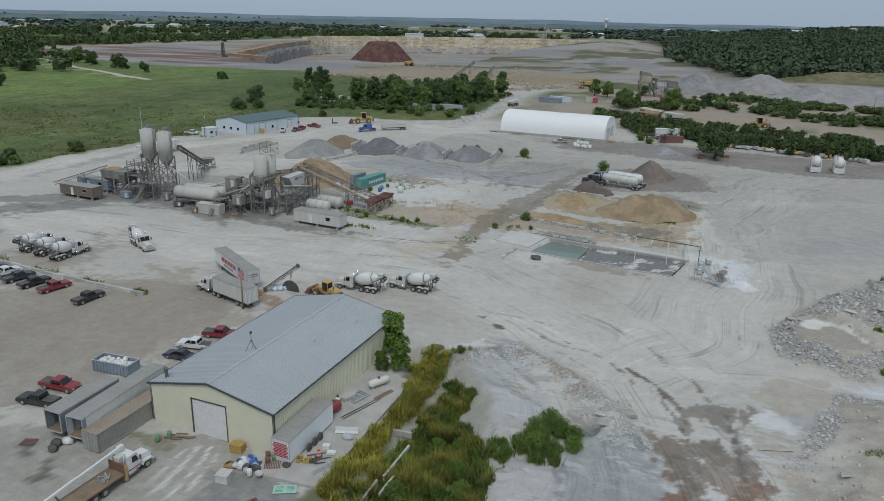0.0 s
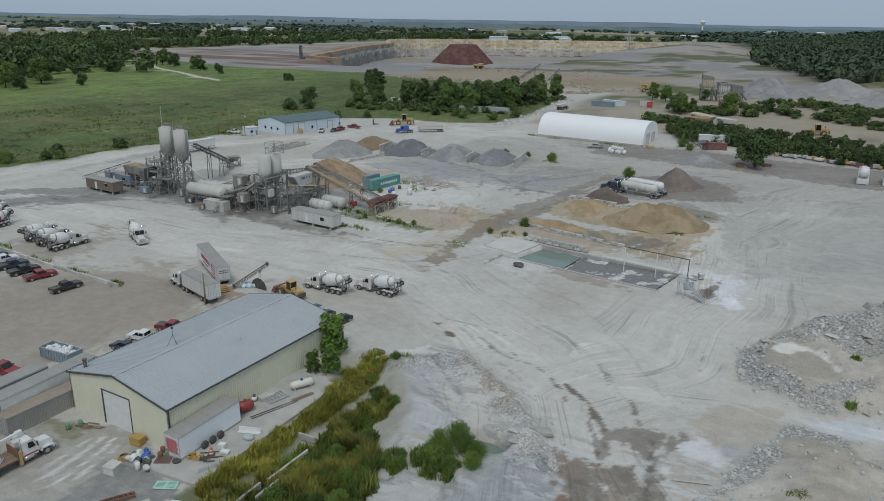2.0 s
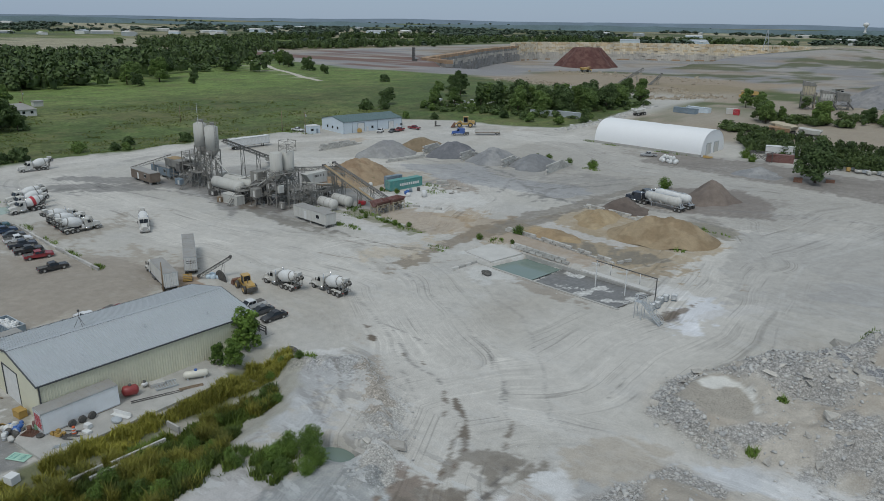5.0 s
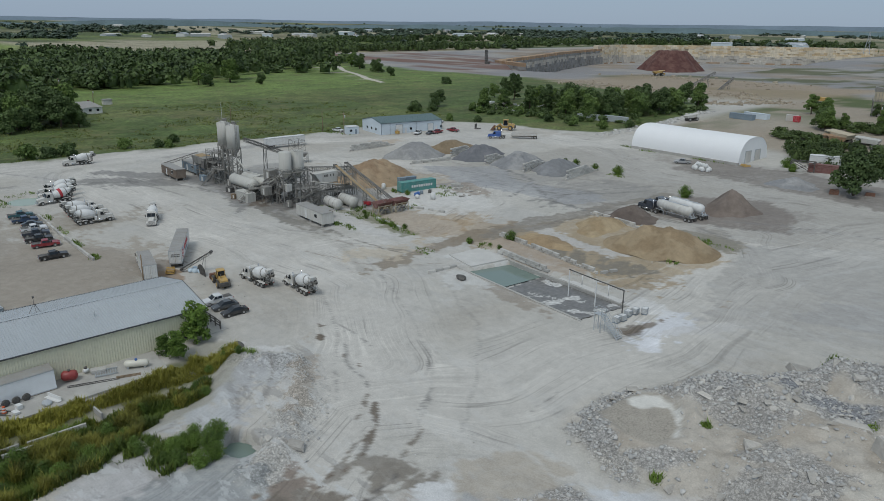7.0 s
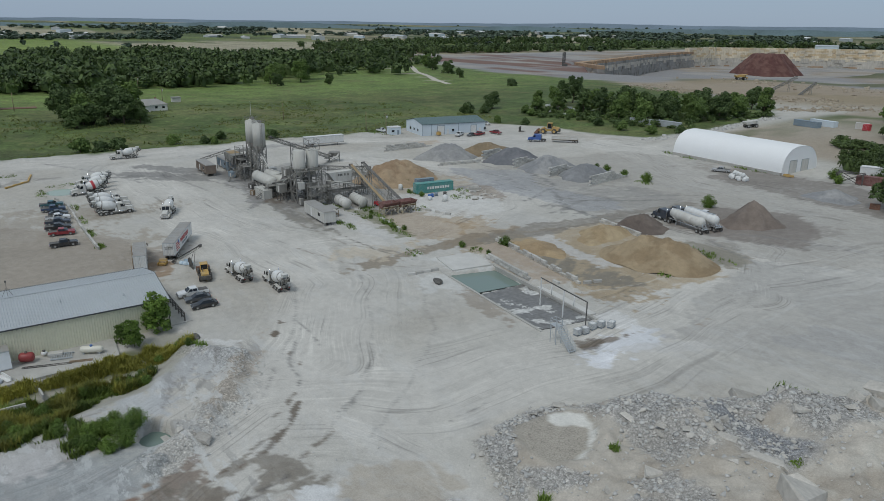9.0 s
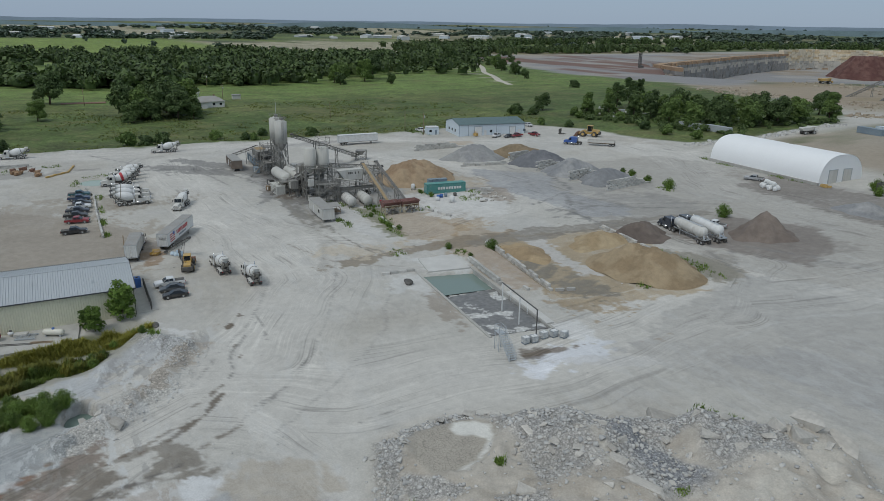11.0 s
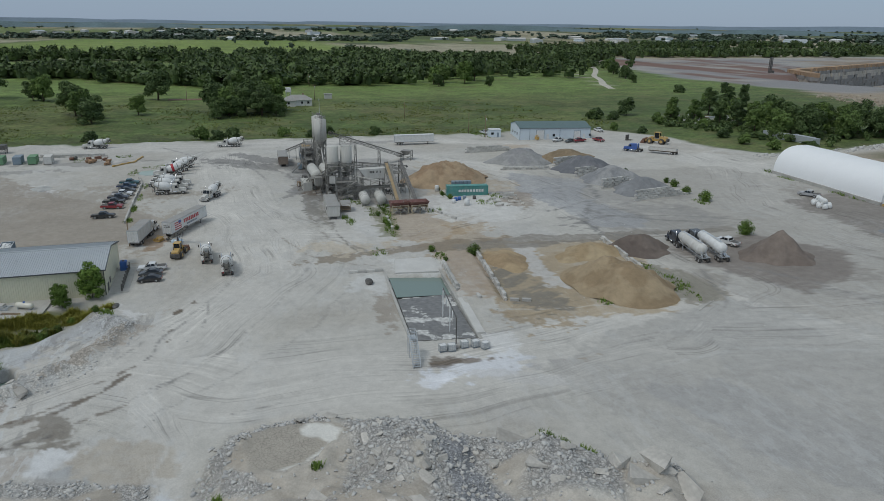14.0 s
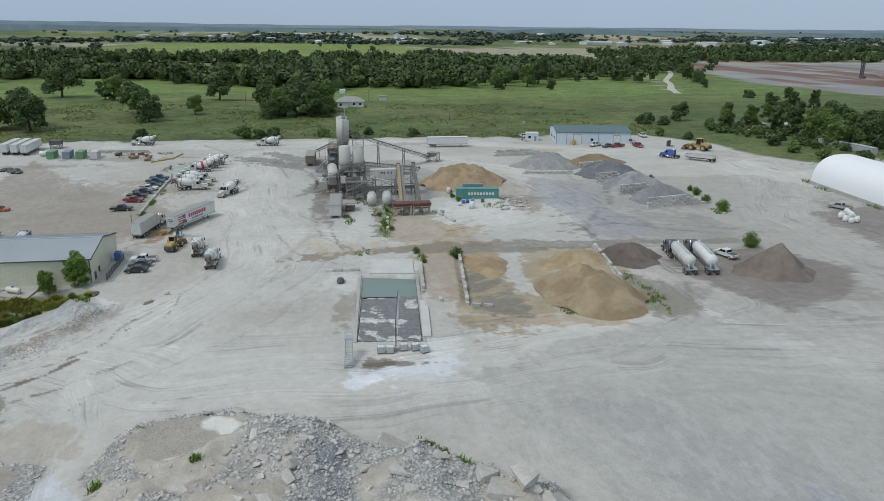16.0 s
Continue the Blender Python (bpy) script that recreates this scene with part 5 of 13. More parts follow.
def build_ground():
    xs = lines(-100, 48, 0.42, -220, 70, 1.1, -850, 250, 11)
    ys = lines(56, 212, 0.42, 20, 312, 1.1, -250, 1650, 11)
    nx, ny = len(xs), len(ys)
    X, Y = np.meshgrid(xs, ys)
    X, Y = X.ravel(), Y.ravel()
    Z = ground_z(X, Y)
    me = bpy.data.meshes.new("ground")
    idx = np.arange(nx * ny).reshape(ny, nx)
    quads = np.stack([idx[:-1, :-1], idx[:-1, 1:], idx[1:, 1:], idx[1:, :-1]], -1).reshape(-1, 4)
    me.vertices.add(nx * ny)
    me.vertices.foreach_set("co", np.stack([X, Y, Z], 1).astype(np.float32).ravel())
    me.loops.add(quads.size)
    me.loops.foreach_set("vertex_index", quads.ravel().astype(np.int32))
    me.polygons.add(len(quads))
    me.polygons.foreach_set("loop_start", (np.arange(len(quads)) * 4).astype(np.int32))
    me.polygons.foreach_set("use_smooth", np.ones(len(quads), bool))
    me.update(calc_edges=True)
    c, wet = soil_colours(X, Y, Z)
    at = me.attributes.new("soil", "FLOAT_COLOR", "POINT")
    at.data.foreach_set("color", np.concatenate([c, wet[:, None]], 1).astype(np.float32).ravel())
    # across- and along-road coordinates, for wheel marks
    best, fu, fv, fw = np.full(len(X), 9.0), np.zeros(len(X)), np.zeros(len(X)), np.zeros(len(X))
    wob = (fbm(X, Y, 30, 107, 3) - 0.5) * 10
    for pts, wd in HAUL:
        acc = 0.0
        for (ax, ay), (bx, by) in zip(pts, pts[1:]):
            ex, ey = bx - ax, by - ay
            l = math.hypot(ex, ey)
            t = np.clip(((X - ax) * ex + (Y - ay) * ey) / l ** 2, 0, 1)
            d = np.hypot(X - ax - t * ex, Y - ay - t * ey)
            near = d / wd < best
            sgn = np.where((X - ax) * ey - (Y - ay) * ex > 0, 1, -1)
            best = np.where(near, d / wd, best)
            fu, fv = np.where(near, d * sgn + wob, fu), np.where(near, acc + t * l, fv)
            acc += l
    fw = sstep(1.5, 0.5, best) * sstep(3, -1, np.maximum(poly_sd(X, Y, BERM), poly_sd(X, Y, MOUND))) * sstep(3, 0, poly_sd(X, Y, MEADOW)) * (np.hypot(X, Y) < 460)
    fl_ = me.attributes.new("wheelway", "FLOAT_VECTOR", "POINT")
    fl_.data.foreach_set("vector", np.stack([fu, fv, fw], 1).astype(np.float32).ravel())
    n1, n2 = fbm(X, Y, 5, 161, 4), fbm(X, Y, 14, 162, 3)
    heaped = np.maximum(poly_sd(X, Y, BERM), poly_sd(X, Y, MOUND))
    mudsd = poly_sd(X, Y, MUDB)
    stone = sstep(-1.5, 0.5, heaped + (n1 - 0.5) * 5) * (0.12 + 0.88 * rubble_zone(X, Y)) * sstep(0.8, -0.4, mudsd)
    stone = np.maximum(stone, 0.8 * sstep(3.4, 1.4, line_d(X, Y, [(-37, 95.5), (-28.5, 102), (-19, 97), (-12, 91), (-8, 84)]) + (n1 - 0.5) * 5))
    ledge = sstep(-2, 3, poly_sd(X, Y, [(-36, 107), (-37, 98), (-31, 86), (-27, 76), (-27, 60), (8, 60), (18, 80), (14, 97), (2, 99), (-8, 92), (-16, 97), (-26, 104)]) + (n2 - 0.5) * 14) * (1 - sstep(-1, 0.5, poly_sd(X, Y, GRASSPIT)))
    right = sstep(-4, 5, poly_sd(X, Y, [(8, 158), (26, 166), (50, 180), (120, 196), (120, 240), (50, 225), (18, 195)]) + (n2 - 0.5) * 16) * 0.35
    flake = np.maximum(np.maximum(ledge, right), sstep(-1, 2, poly_sd(X, Y, [(16, 108), (24, 108), (38, 114), (40, 121), (30, 118), (20, 113)])))
    flake = np.maximum(flake, 0.28 * sstep(0.5, 0.62, fbm(X, Y, 28, 163, 3)) * (heaped < 0) * (np.hypot(X, Y) < 330) * sstep(2, -2, poly_sd(X, Y, MEADOW)) * (1 - sstep(-1, 0.5, poly_sd(X, Y, GRASSPIT))))
    crack = sstep(-0.3, 0.6, mudsd) * sstep(0.1, -0.4, poly_sd(X, Y, PUD))
    sa_ = me.attributes.new("stony", "FLOAT_VECTOR", "POINT")
    sa_.data.foreach_set("vector", np.stack([stone, crack, flake * (np.hypot(X, Y) < 400) * (1 - 0.85 * sstep(0.04, 0.2, wet))], 1).astype(np.float32).ravel())
    lush = sstep(-1, 3, poly_sd(X, Y, MEADOW)) + sstep(1400, 1700, np.hypot(X, Y))
    la = me.attributes.new("lush", "FLOAT", "POINT")
    la.data.foreach_set("value", np.clip(lush, 0, 1).astype(np.float32))
    me.materials.append(M["ground"])
    return tagged(new("ground", me), "pale dusty limestone gravel yard with meadow around", "ground", kind="structure")


build_ground()


# ---- heaps of sand and stone ----
def heap(name, cx, cy, rx, ry, ang, h, colour, colour2, label, group="", power=1.15, seed=1, ridge=0.0, n=84, rough=0.35, flat=0.0):
    """A loose heap: conical with a worn crown, uneven foot and gullies; its own mesh on the ground."""
    rs = np.random.RandomState(seed)
    verts, cols = [], []
    rings, segs = n // 2, n
    base = gz(cx, cy)
    ca, sa = math.cos(radians(ang)), math.sin(radians(ang))
    lump = [1 + 0.10 * math.sin(2 * t * math.pi / segs * 3 + seed) + 0.06 * math.sin(2 * t * math.pi / segs * 7 + seed * 2) for t in range(segs)]
    px, py, pz = [], [], []
    for i in range(rings + 1):
        f = i / rings
        for t in range(segs):
            a = 2 * math.pi * t / segs
            u, v = math.cos(a) * f * lump[t] * rx, math.sin(a) * f * lump[t] * ry
            fr = math.hypot(max(0, abs(u) - ridge * rx * (1 - f)) / rx, v / ry) if ridge else f
            hz = h * max(0.0, 1 - fr) ** power if fr > 0.12 else h * ((1 - 0.12) ** power + 0.6 * (0.12 - fr) * 0.5)
            if flat:
                hz = min(h, h * (1 - fr) / (1 - flat))
            px.append(cx + u * ca - v * sa), py.append(cy + u * sa + v * ca), pz.append(hz)
    px, py, pz = np.array(px), np.array(py), np.array(pz)
    g = ground_z(px, py)
    nz = (fbm(px, py, 3.0, seed, 4) - 0.5) * rough * h * np.minimum(1, pz / (0.3 * h))
    z = np.where(pz <= 0.001, g - 0.7, g + pz + nz - 0.12)
    me = bpy.data.meshes.new(name)
    faces = []
    for i in range(rings):
        for t in range(segs):
            a, b = i * segs + t, i * segs + (t + 1) % segs
            faces.append((a, b, b + segs, a + segs) if i else (a, b + segs, a + segs))
    me.from_pydata(list(zip(px.tolist(), py.tolist(), z.tolist())), [], faces)
    for p in me.polygons:
        p.use_smooth = True
    w = sstep(0.42, 0.6, fbm(px, py, 4, seed + 5, 4))
    c = np.array(colour) + (np.array(colour2) - np.array(colour)) * w[:, None]
    c = c * (0.85 + 0.3 * fbm(px, py, 1.2, seed + 9, 3))[:, None]
    at = me.attributes.new("soil", "FLOAT_COLOR", "POINT")
    at.data.foreach_set("color", np.concatenate([c, np.zeros((len(c), 1))], 1).astype(np.float32).ravel())
    me.materials.append(M["heap"])
    return tagged(new(name, me), label, "heap", group)


SANDC, SANDD, DKBR, DKBR2, GRV, GRV2 = (0.335, 0.262, 0.168), (0.26, 0.195, 0.12), (0.135, 0.11, 0.095), (0.17, 0.14, 0.12), (0.24, 0.245, 0.25), (0.30, 0.30, 0.295)
heap("sand_mound", -20.5, 192.5, 13.5, 9.8, 90 - 75, 5.6, SANDC, SANDD, "large tan sand heap with weeds at its foot", "material heaps", seed=3, ridge=0.3)
heap("sand_mound", -40, 196.5, 9.5, 6, 100, 2.6, (0.38, 0.30, 0.19), (0.33, 0.25, 0.15), "low pale sand heap against a block wall", "material heaps", seed=4)
heap("sand_mound", -42, 177, 8.5, 5.2, 5, 1.5, (0.37, 0.28, 0.17), (0.31, 0.23, 0.14), "low sand spread inside a block bay", "material heaps", seed=8)
heap("gravel_mound", -38.5, 207.2, 7.8, 6.2, 60, 4.4, DKBR, DKBR2, "dark brown gravel heap", "material heaps", seed=5)
heap("gravel_mound", -24.6, 232.6, 8.4, 7.4, 100, 6.0, DKBR2, (0.20, 0.165, 0.14), "dark brown gravel heap with a wet foot", "material heaps", seed=6)
heap("sand_mound", -121, 187, 15, 13, 100, 6.8, (0.34, 0.255, 0.165), (0.27, 0.19, 0.12), "big tan sand heap behind the teal container", "material heaps", seed=7, ridge=0.25)
heap("gravel_mound", -141, 221, 12, 9, 70, 5.0, (0.30, 0.30, 0.29), (0.25, 0.25, 0.25), "pale grey gravel heap in a block bay", "material heaps", seed=11, flat=0.22, rough=0.25)
heap("gravel_mound", -140, 238, 12, 8, 80, 3.6, (0.22, 0.17, 0.11), (0.26, 0.2, 0.13), "brown soil heap in a block bay", "material heaps", seed=12, flat=0.22, rough=0.25)
heap("gravel_mound", -122, 236, 10.5, 8.2, 80, 4.6, (0.15, 0.155, 0.165), (0.19, 0.19, 0.2), "dark blue-grey gravel heap in a block bay", "material heaps", seed=13, flat=0.22, rough=0.25)
heap("gravel_mound", -104, 236.5, 10, 8.0, 80, 4.3, GRV2, GRV, "grey gravel heap in a block bay", "material heaps", seed=14, flat=0.22, rough=0.25)
heap("gravel_mound", -87.5, 238, 9.5, 7.8, 85, 4.0, GRV, (0.21, 0.215, 0.22), "grey gravel heap in a block bay", "material heaps", seed=15, flat=0.22, rough=0.25)
heap("gravel_mound", -24, 270, 8, 6, 0, 2.8, GRV, GRV2, "low grey gravel heap near scrap frames", "material heaps", seed=16)
heap("clay_mound", -582, 1135, 50, 50, 0, 31, (0.105, 0.048, 0.042), (0.15, 0.08, 0.066), "red clay mound on the quarry floor", "material heaps", seed=17, rough=0.08, flat=0.42, n=72)
heap("gravel_mound", -27, 470, 24, 20, 0, 13, (0.22, 0.22, 0.225), (0.28, 0.275, 0.27), "tall grey stone stockpile under a conveyor", "material heaps", seed=18, rough=0.15)
heap("gravel_mound", 8, 488, 26, 20, 0, 11, (0.28, 0.275, 0.27), (0.32, 0.31, 0.3), "grey stone stockpile beyond the conveyors", "material heaps", seed=19, rough=0.15)
heap("gravel_mound", 48, 436, 44, 20, 4, 9, (0.27, 0.265, 0.26), (0.31, 0.305, 0.3), "long grey stone stockpile", "material heaps", seed=20, ridge=0.5, rough=0.12)
heap("spoil_mound", 95, 600, 90, 26, 8, 8, (0.2, 0.17, 0.11), (0.11, 0.12, 0.05), "grassed spoil bank beside the stockpile", "material heaps", seed=21, ridge=0.6, rough=0.2)


# ---- metal shed ----
def ribbed(bm, p, u, v, n, nrm, rib=0.05, share=0.35):
    """Ribbed sheet: corner p, ribs counted along u, running along v."""
    p, u, v, nrm = Vector(p), Vector(u), Vector(v), Vector(nrm)
    prev = None
    for i in range(n):
        for f, h in ((0, 0), (1 - share, 0), (1 - share * 0.75, rib), (1 - share * 0.25, rib)):
            a = p + u * ((i + f) / n) + nrm * h
            cur = (bm.verts.new(a), bm.verts.new(a + v))
            if prev:
                bm.faces.new((prev[0], cur[0], cur[1], prev[1]))
            prev = cur
    a = p + u
    cur = (bm.verts.new(a), bm.verts.new(a + v))
    bm.faces.new((prev[0], cur[0], cur[1], prev[1]))


def gable_wall(bm, w, z0, ze, za, y, t):
    prism_pts = [(-w, z0), (w, z0), (w, ze), (0, za), (-w, ze)]
    a = [bm.verts.new((x, y, z)) for x, z in prism_pts]
    b = [bm.verts.new((x, y + t, z)) for x, z in prism_pts]
    bm.faces.new(a), bm.faces.new(b[::-1])
    for i in range(5):
        bm.faces.new((a[i], a[(i + 1) % 5], b[(i + 1) % 5], b[i]))


def metal_shed():
    W, L, E, A = 9.6, 33.4, 5.6, 7.55  # half width, length, eave and ridge heights
    s = thing("metal_shed", -57.2, 63.3, 0, "long pale yellow metal shed with ribbed grey roof", "building", z=0.42)
    for x, nm in ((-W, -1), (W, 1)):
        bm = bmesh.new()
        box(bm, (x - nm * 0.1, L / 2, E / 2 - 0.6), (0.12, L, E + 1.2))
        ribbed(bm, (x, 0, -1.2), (0, L, 0), (0, 0, E + 1.2), 84, (nm, 0, 0), 0.045, 0.4)
        part("side_wall", bm, M["cream"], s, "pale yellow ribbed sheet wall")
    bm = bmesh.new()
    # front gable built round the roller door opening
    d0, d1, dh = -2.85, 2.45, 4.85
    for x0, x1 in ((-W, d0), (d1, W)):
        n = 18 if x0 < 0 else 20
        za = lambda x: E + (A - E) * (1 - abs(x) / W)
        pts = [x0, x1] if x0 * x1 > 0 else [x0, 0, x1]
        a = [bm.verts.new((x, 0, -1.0)) for x in (x0, x1)] + [bm.verts.new((x, 0, za(x))) for x in (x1, x0)]
        b = [bm.verts.new((v.co.x, 0.15, v.co.z)) for v in a]
        bm.faces.new(a), bm.faces.new(b[::-1])
        for i in range(4):
            bm.faces.new((a[i], a[(i + 1) % 4], b[(i + 1) % 4], b[i]))
    a = [bm.verts.new(p) for p in ((d0, 0, dh), (d1, 0, dh), (d1, 0, E + (A - E) * (1 - d1 / W)), (0, 0, A), (d0, 0, E + (A - E) * (1 + d0 / W)))]
    b = [bm.verts.new((v.co.x, 0.15, v.co.z)) for v in a]
    bm.faces.new(a), bm.faces.new(b[::-1])
    for i in range(5):
        bm.faces.new((a[i], a[(i + 1) % 5], b[(i + 1) % 5], b[i]))
    part("front_wall", bm, M["cream"], s, "pale yellow gable wall")
    bm = bmesh.new()
    gable_wall(bm, W, -1.2, E, A, L - 0.15, 0.15)
    part("rear_wall", bm, M["cream"], s, "pale yellow gable wall")
    door = quick("roller_door", M["white"], s, (((d0 + d1) / 2, 0.1, 2.3), (d1 - d0 - 0.06, 0.05, 5.1)), label="white roller door, closed")
    for k in range(12):
        quick("slat", M["white"], door, (((d0 + d1) / 2, 0.06, 0.1 + k * 0.4), (d1 - d0 - 0.06, 0.05, 0.385)))
    quick("door_frame", M["trim"], s, ((d0 - 0.06, -0.03, 2.2), (0.14, 0.12, 5.3)), ((d1 + 0.06, -0.03, 2.2), (0.1, 0.12, 5.3)), (((d0 + d1) / 2, -0.03, dh + 0.05), (d1 - d0 + 0.3, 0.12, 0.12)))
    ang = math.atan2(A - E, W)
    for sg in (-1, 1):
        bm = bmesh.new()
        top = Vector((0, -0.25, A + 0.06))
        down = Vector((sg * (W + 0.25), 0, -(A - E) * (W + 0.25) / W))
        nrm = Vector((sg * math.sin(ang), 0, math.cos(ang)))
        ribbed(bm, top, (0, L + 0.5, 0), down, 84, nrm, 0.11, 0.36)
        ribbed(bm, top - nrm * 0.12, (0, L + 0.5, 0), down, 1, nrm, 0.0, 0.1)
        part("roof_slope", bm, M["galv"], s, "ribbed galvanised roof sheets")
        bm = bmesh.new()
        for y in (-0.28, L + 0.28):
            beam(bm, top + Vector((0, y + 0.25 - 0.0, 0.0)) * 1 - Vector((0, 0.0, 0)), top + Vector((0, y + 0.25, 0)) + down, 0.1, 0.26)
        e = top + down
        beam(bm, (e.x, -0.3, e.z), (e.x, L + 0.3, e.z), 0.16, 0.2)
        part("eave_trim", bm, M["trim"], s, "dark edge trim and gutter")
    bm = bmesh.new()
    box(bm, (0, L / 2, A + 0.1), (0.5, L + 0.5, 0.06))
    part("ridge_cap", bm, M["galv"], s)
    for x, y in ((W + 0.08, 0.1), (W + 0.08, L - 0.1), (-W - 0.08, 0.1)):
        bm = bmesh.new()
        beam(bm, (x, y, -0.8), (x, y, E), 0.12)
        part("corner_trim", bm, M["trim"], s, "dark corner trim")
    w = quick("window", M["glass"], s, ((W + 0.07, L - 3.2, 1.7), (0.06, 1.9, 1.0)), label="dark window in the side wall")
    quick("window_frame", M["trim"], w, ((W + 0.09, L - 3.2, 2.24), (0.08, 2.1, 0.1)), ((W + 0.09, L - 3.2, 1.16), (0.08, 2.1, 0.1)), ((W + 0.09, L - 4.2, 1.7), (0.08, 0.1, 1.1)), ((W + 0.09, L - 2.2, 1.7), (0.08, 0.1, 1.1)))
    quick("window", M["glass"], s, ((4.5, L + 0.07, 1.9), (1.0, 0.06, 1.1)), label="small window in the rear gable")
    quick("door", M["trim"], s, ((7.3, L + 0.07, 1.2), (1.1, 0.06, 2.1)), label="dark door in the rear gable")
    bm = bmesh.new()
    cyl(bm, (-W + 1.6, 1.4, E), (-W + 1.6, 1.4, E + 1.5), 0.22, n=10)
    cyl(bm, (-W + 1.6, 1.4, E + 1.5), (-W + 1.6, 1.4, E + 1.7), 0.32, n=10)
    part("flue", bm, M["chassis"], s, "black flue pipe")
    for x, y, h in ((4.5, 17.5, 1.0), (6.2, 27, 0.8)):
        bm = bmesh.new()
        zt = A - (A - E) * x / W
        cyl(bm, (x, y, zt), (x, y, zt + h), 0.08, n=8)
        cyl(bm, (x, y, zt - 0.02), (x, y, zt + 0.12), 0.2, 0.12, n=8)
        part("roof_vent", bm, M["galv"], s)
    bm = bmesh.new()
    c = Vector((-1.2, 10.5, A - 0.15))
    for k in range(3):
        a = 2.1 * k
        beam(bm, c + Vector((math.cos(a) * 0.9, math.sin(a) * 0.9, -0.1)), c + Vector((0, 0, 1.6)), 0.05)
    beam(bm, c + Vector((0, 0, 1.4)), c + Vector((0, 0, 2.7)), 0.05)
    box(bm, c + Vector((0, 0, 2.6)), (0.25, 0.25, 0.3))
    part("antenna_mast", bm, M["darksteel"], s, "thin antenna tripod on the ridge")


metal_shed()


# ---- fabric hangar ----
def hangar():
    L, W, Hh = 44.0, 9.2, 8.6
    s = thing("fabric_hangar", -70.5, 296.5, -3.5, "white fabric arch hangar with two end doors", "building")
    n = 26
    prof = []
    for i in range(n + 1):
        a = math.pi * i / n
        c, sn = math.cos(a), math.sin(a)
        prof.append((W * (abs(c) ** 0.8) * (1 if c > 0 else -1), Hh * sn ** 0.8 if sn > 1e-6 else 0))
    for k in (0, 1):
        bm = bmesh.new()
        cols = []
        for j in range(9):
            x = -L / 2 + L * (k * 8 + j) / 16
            bulge = 1 + 0.012 * math.sin(j * math.pi)
            pinch = 0.985 if (j == 8 and k == 0) or (j == 0 and k == 1) else 1.0
            cols.append([bm.verts.new((x, y * bulge * pinch, z * pinch - (0.6 if z < 0.01 else 0))) for y, z in prof])
        for a, b in zip(cols, cols[1:]):
            for i in range(n):
                f = bm.faces.new((a[i], a[i + 1], b[i + 1], b[i]))
                f.smooth = True
        part("fabric_cover", bm, M["fabric"], s, "taut white fabric roof")
    for sg in (-1, 1):
        bm = bmesh.new()
        a = [bm.verts.new((sg * (L / 2 - 0.1), y, z - (0.6 if z < 0.01 else 0))) for y, z in prof]
        b = [bm.verts.new((sg * (L / 2 - 0.3), v.co.y, v.co.z)) for v in a]
        bm.faces.new(a), bm.faces.new(b[::-1])
        part("end_wall", bm, M["fabric"], s, "white end wall")
        for y in (-3.6, 2.6):
            d = quick("end_door", M["whitedirty"], s, ((sg * (L / 2 - 0.05), y, 2.0), (0.12, 3.4, 4.2)), label="grey-white roller door")
            quick("door_frame", M["galv"], d, ((sg * (L / 2), y - 1.8, 2.0), (0.14, 0.15, 4.4)), ((sg * (L / 2), y + 1.8, 2.0), (0.14, 0.15, 4.4)), ((sg * (L / 2), y, 4.2), (0.14, 3.8, 0.15)))
    bm = bmesh.new()
    for y in (-W, W):
        box(bm, (0, y, 0.1), (L, 0.8, 1.0))
    part("footing", bm, M["concrete"], s, "concrete footing blocks")


hangar()


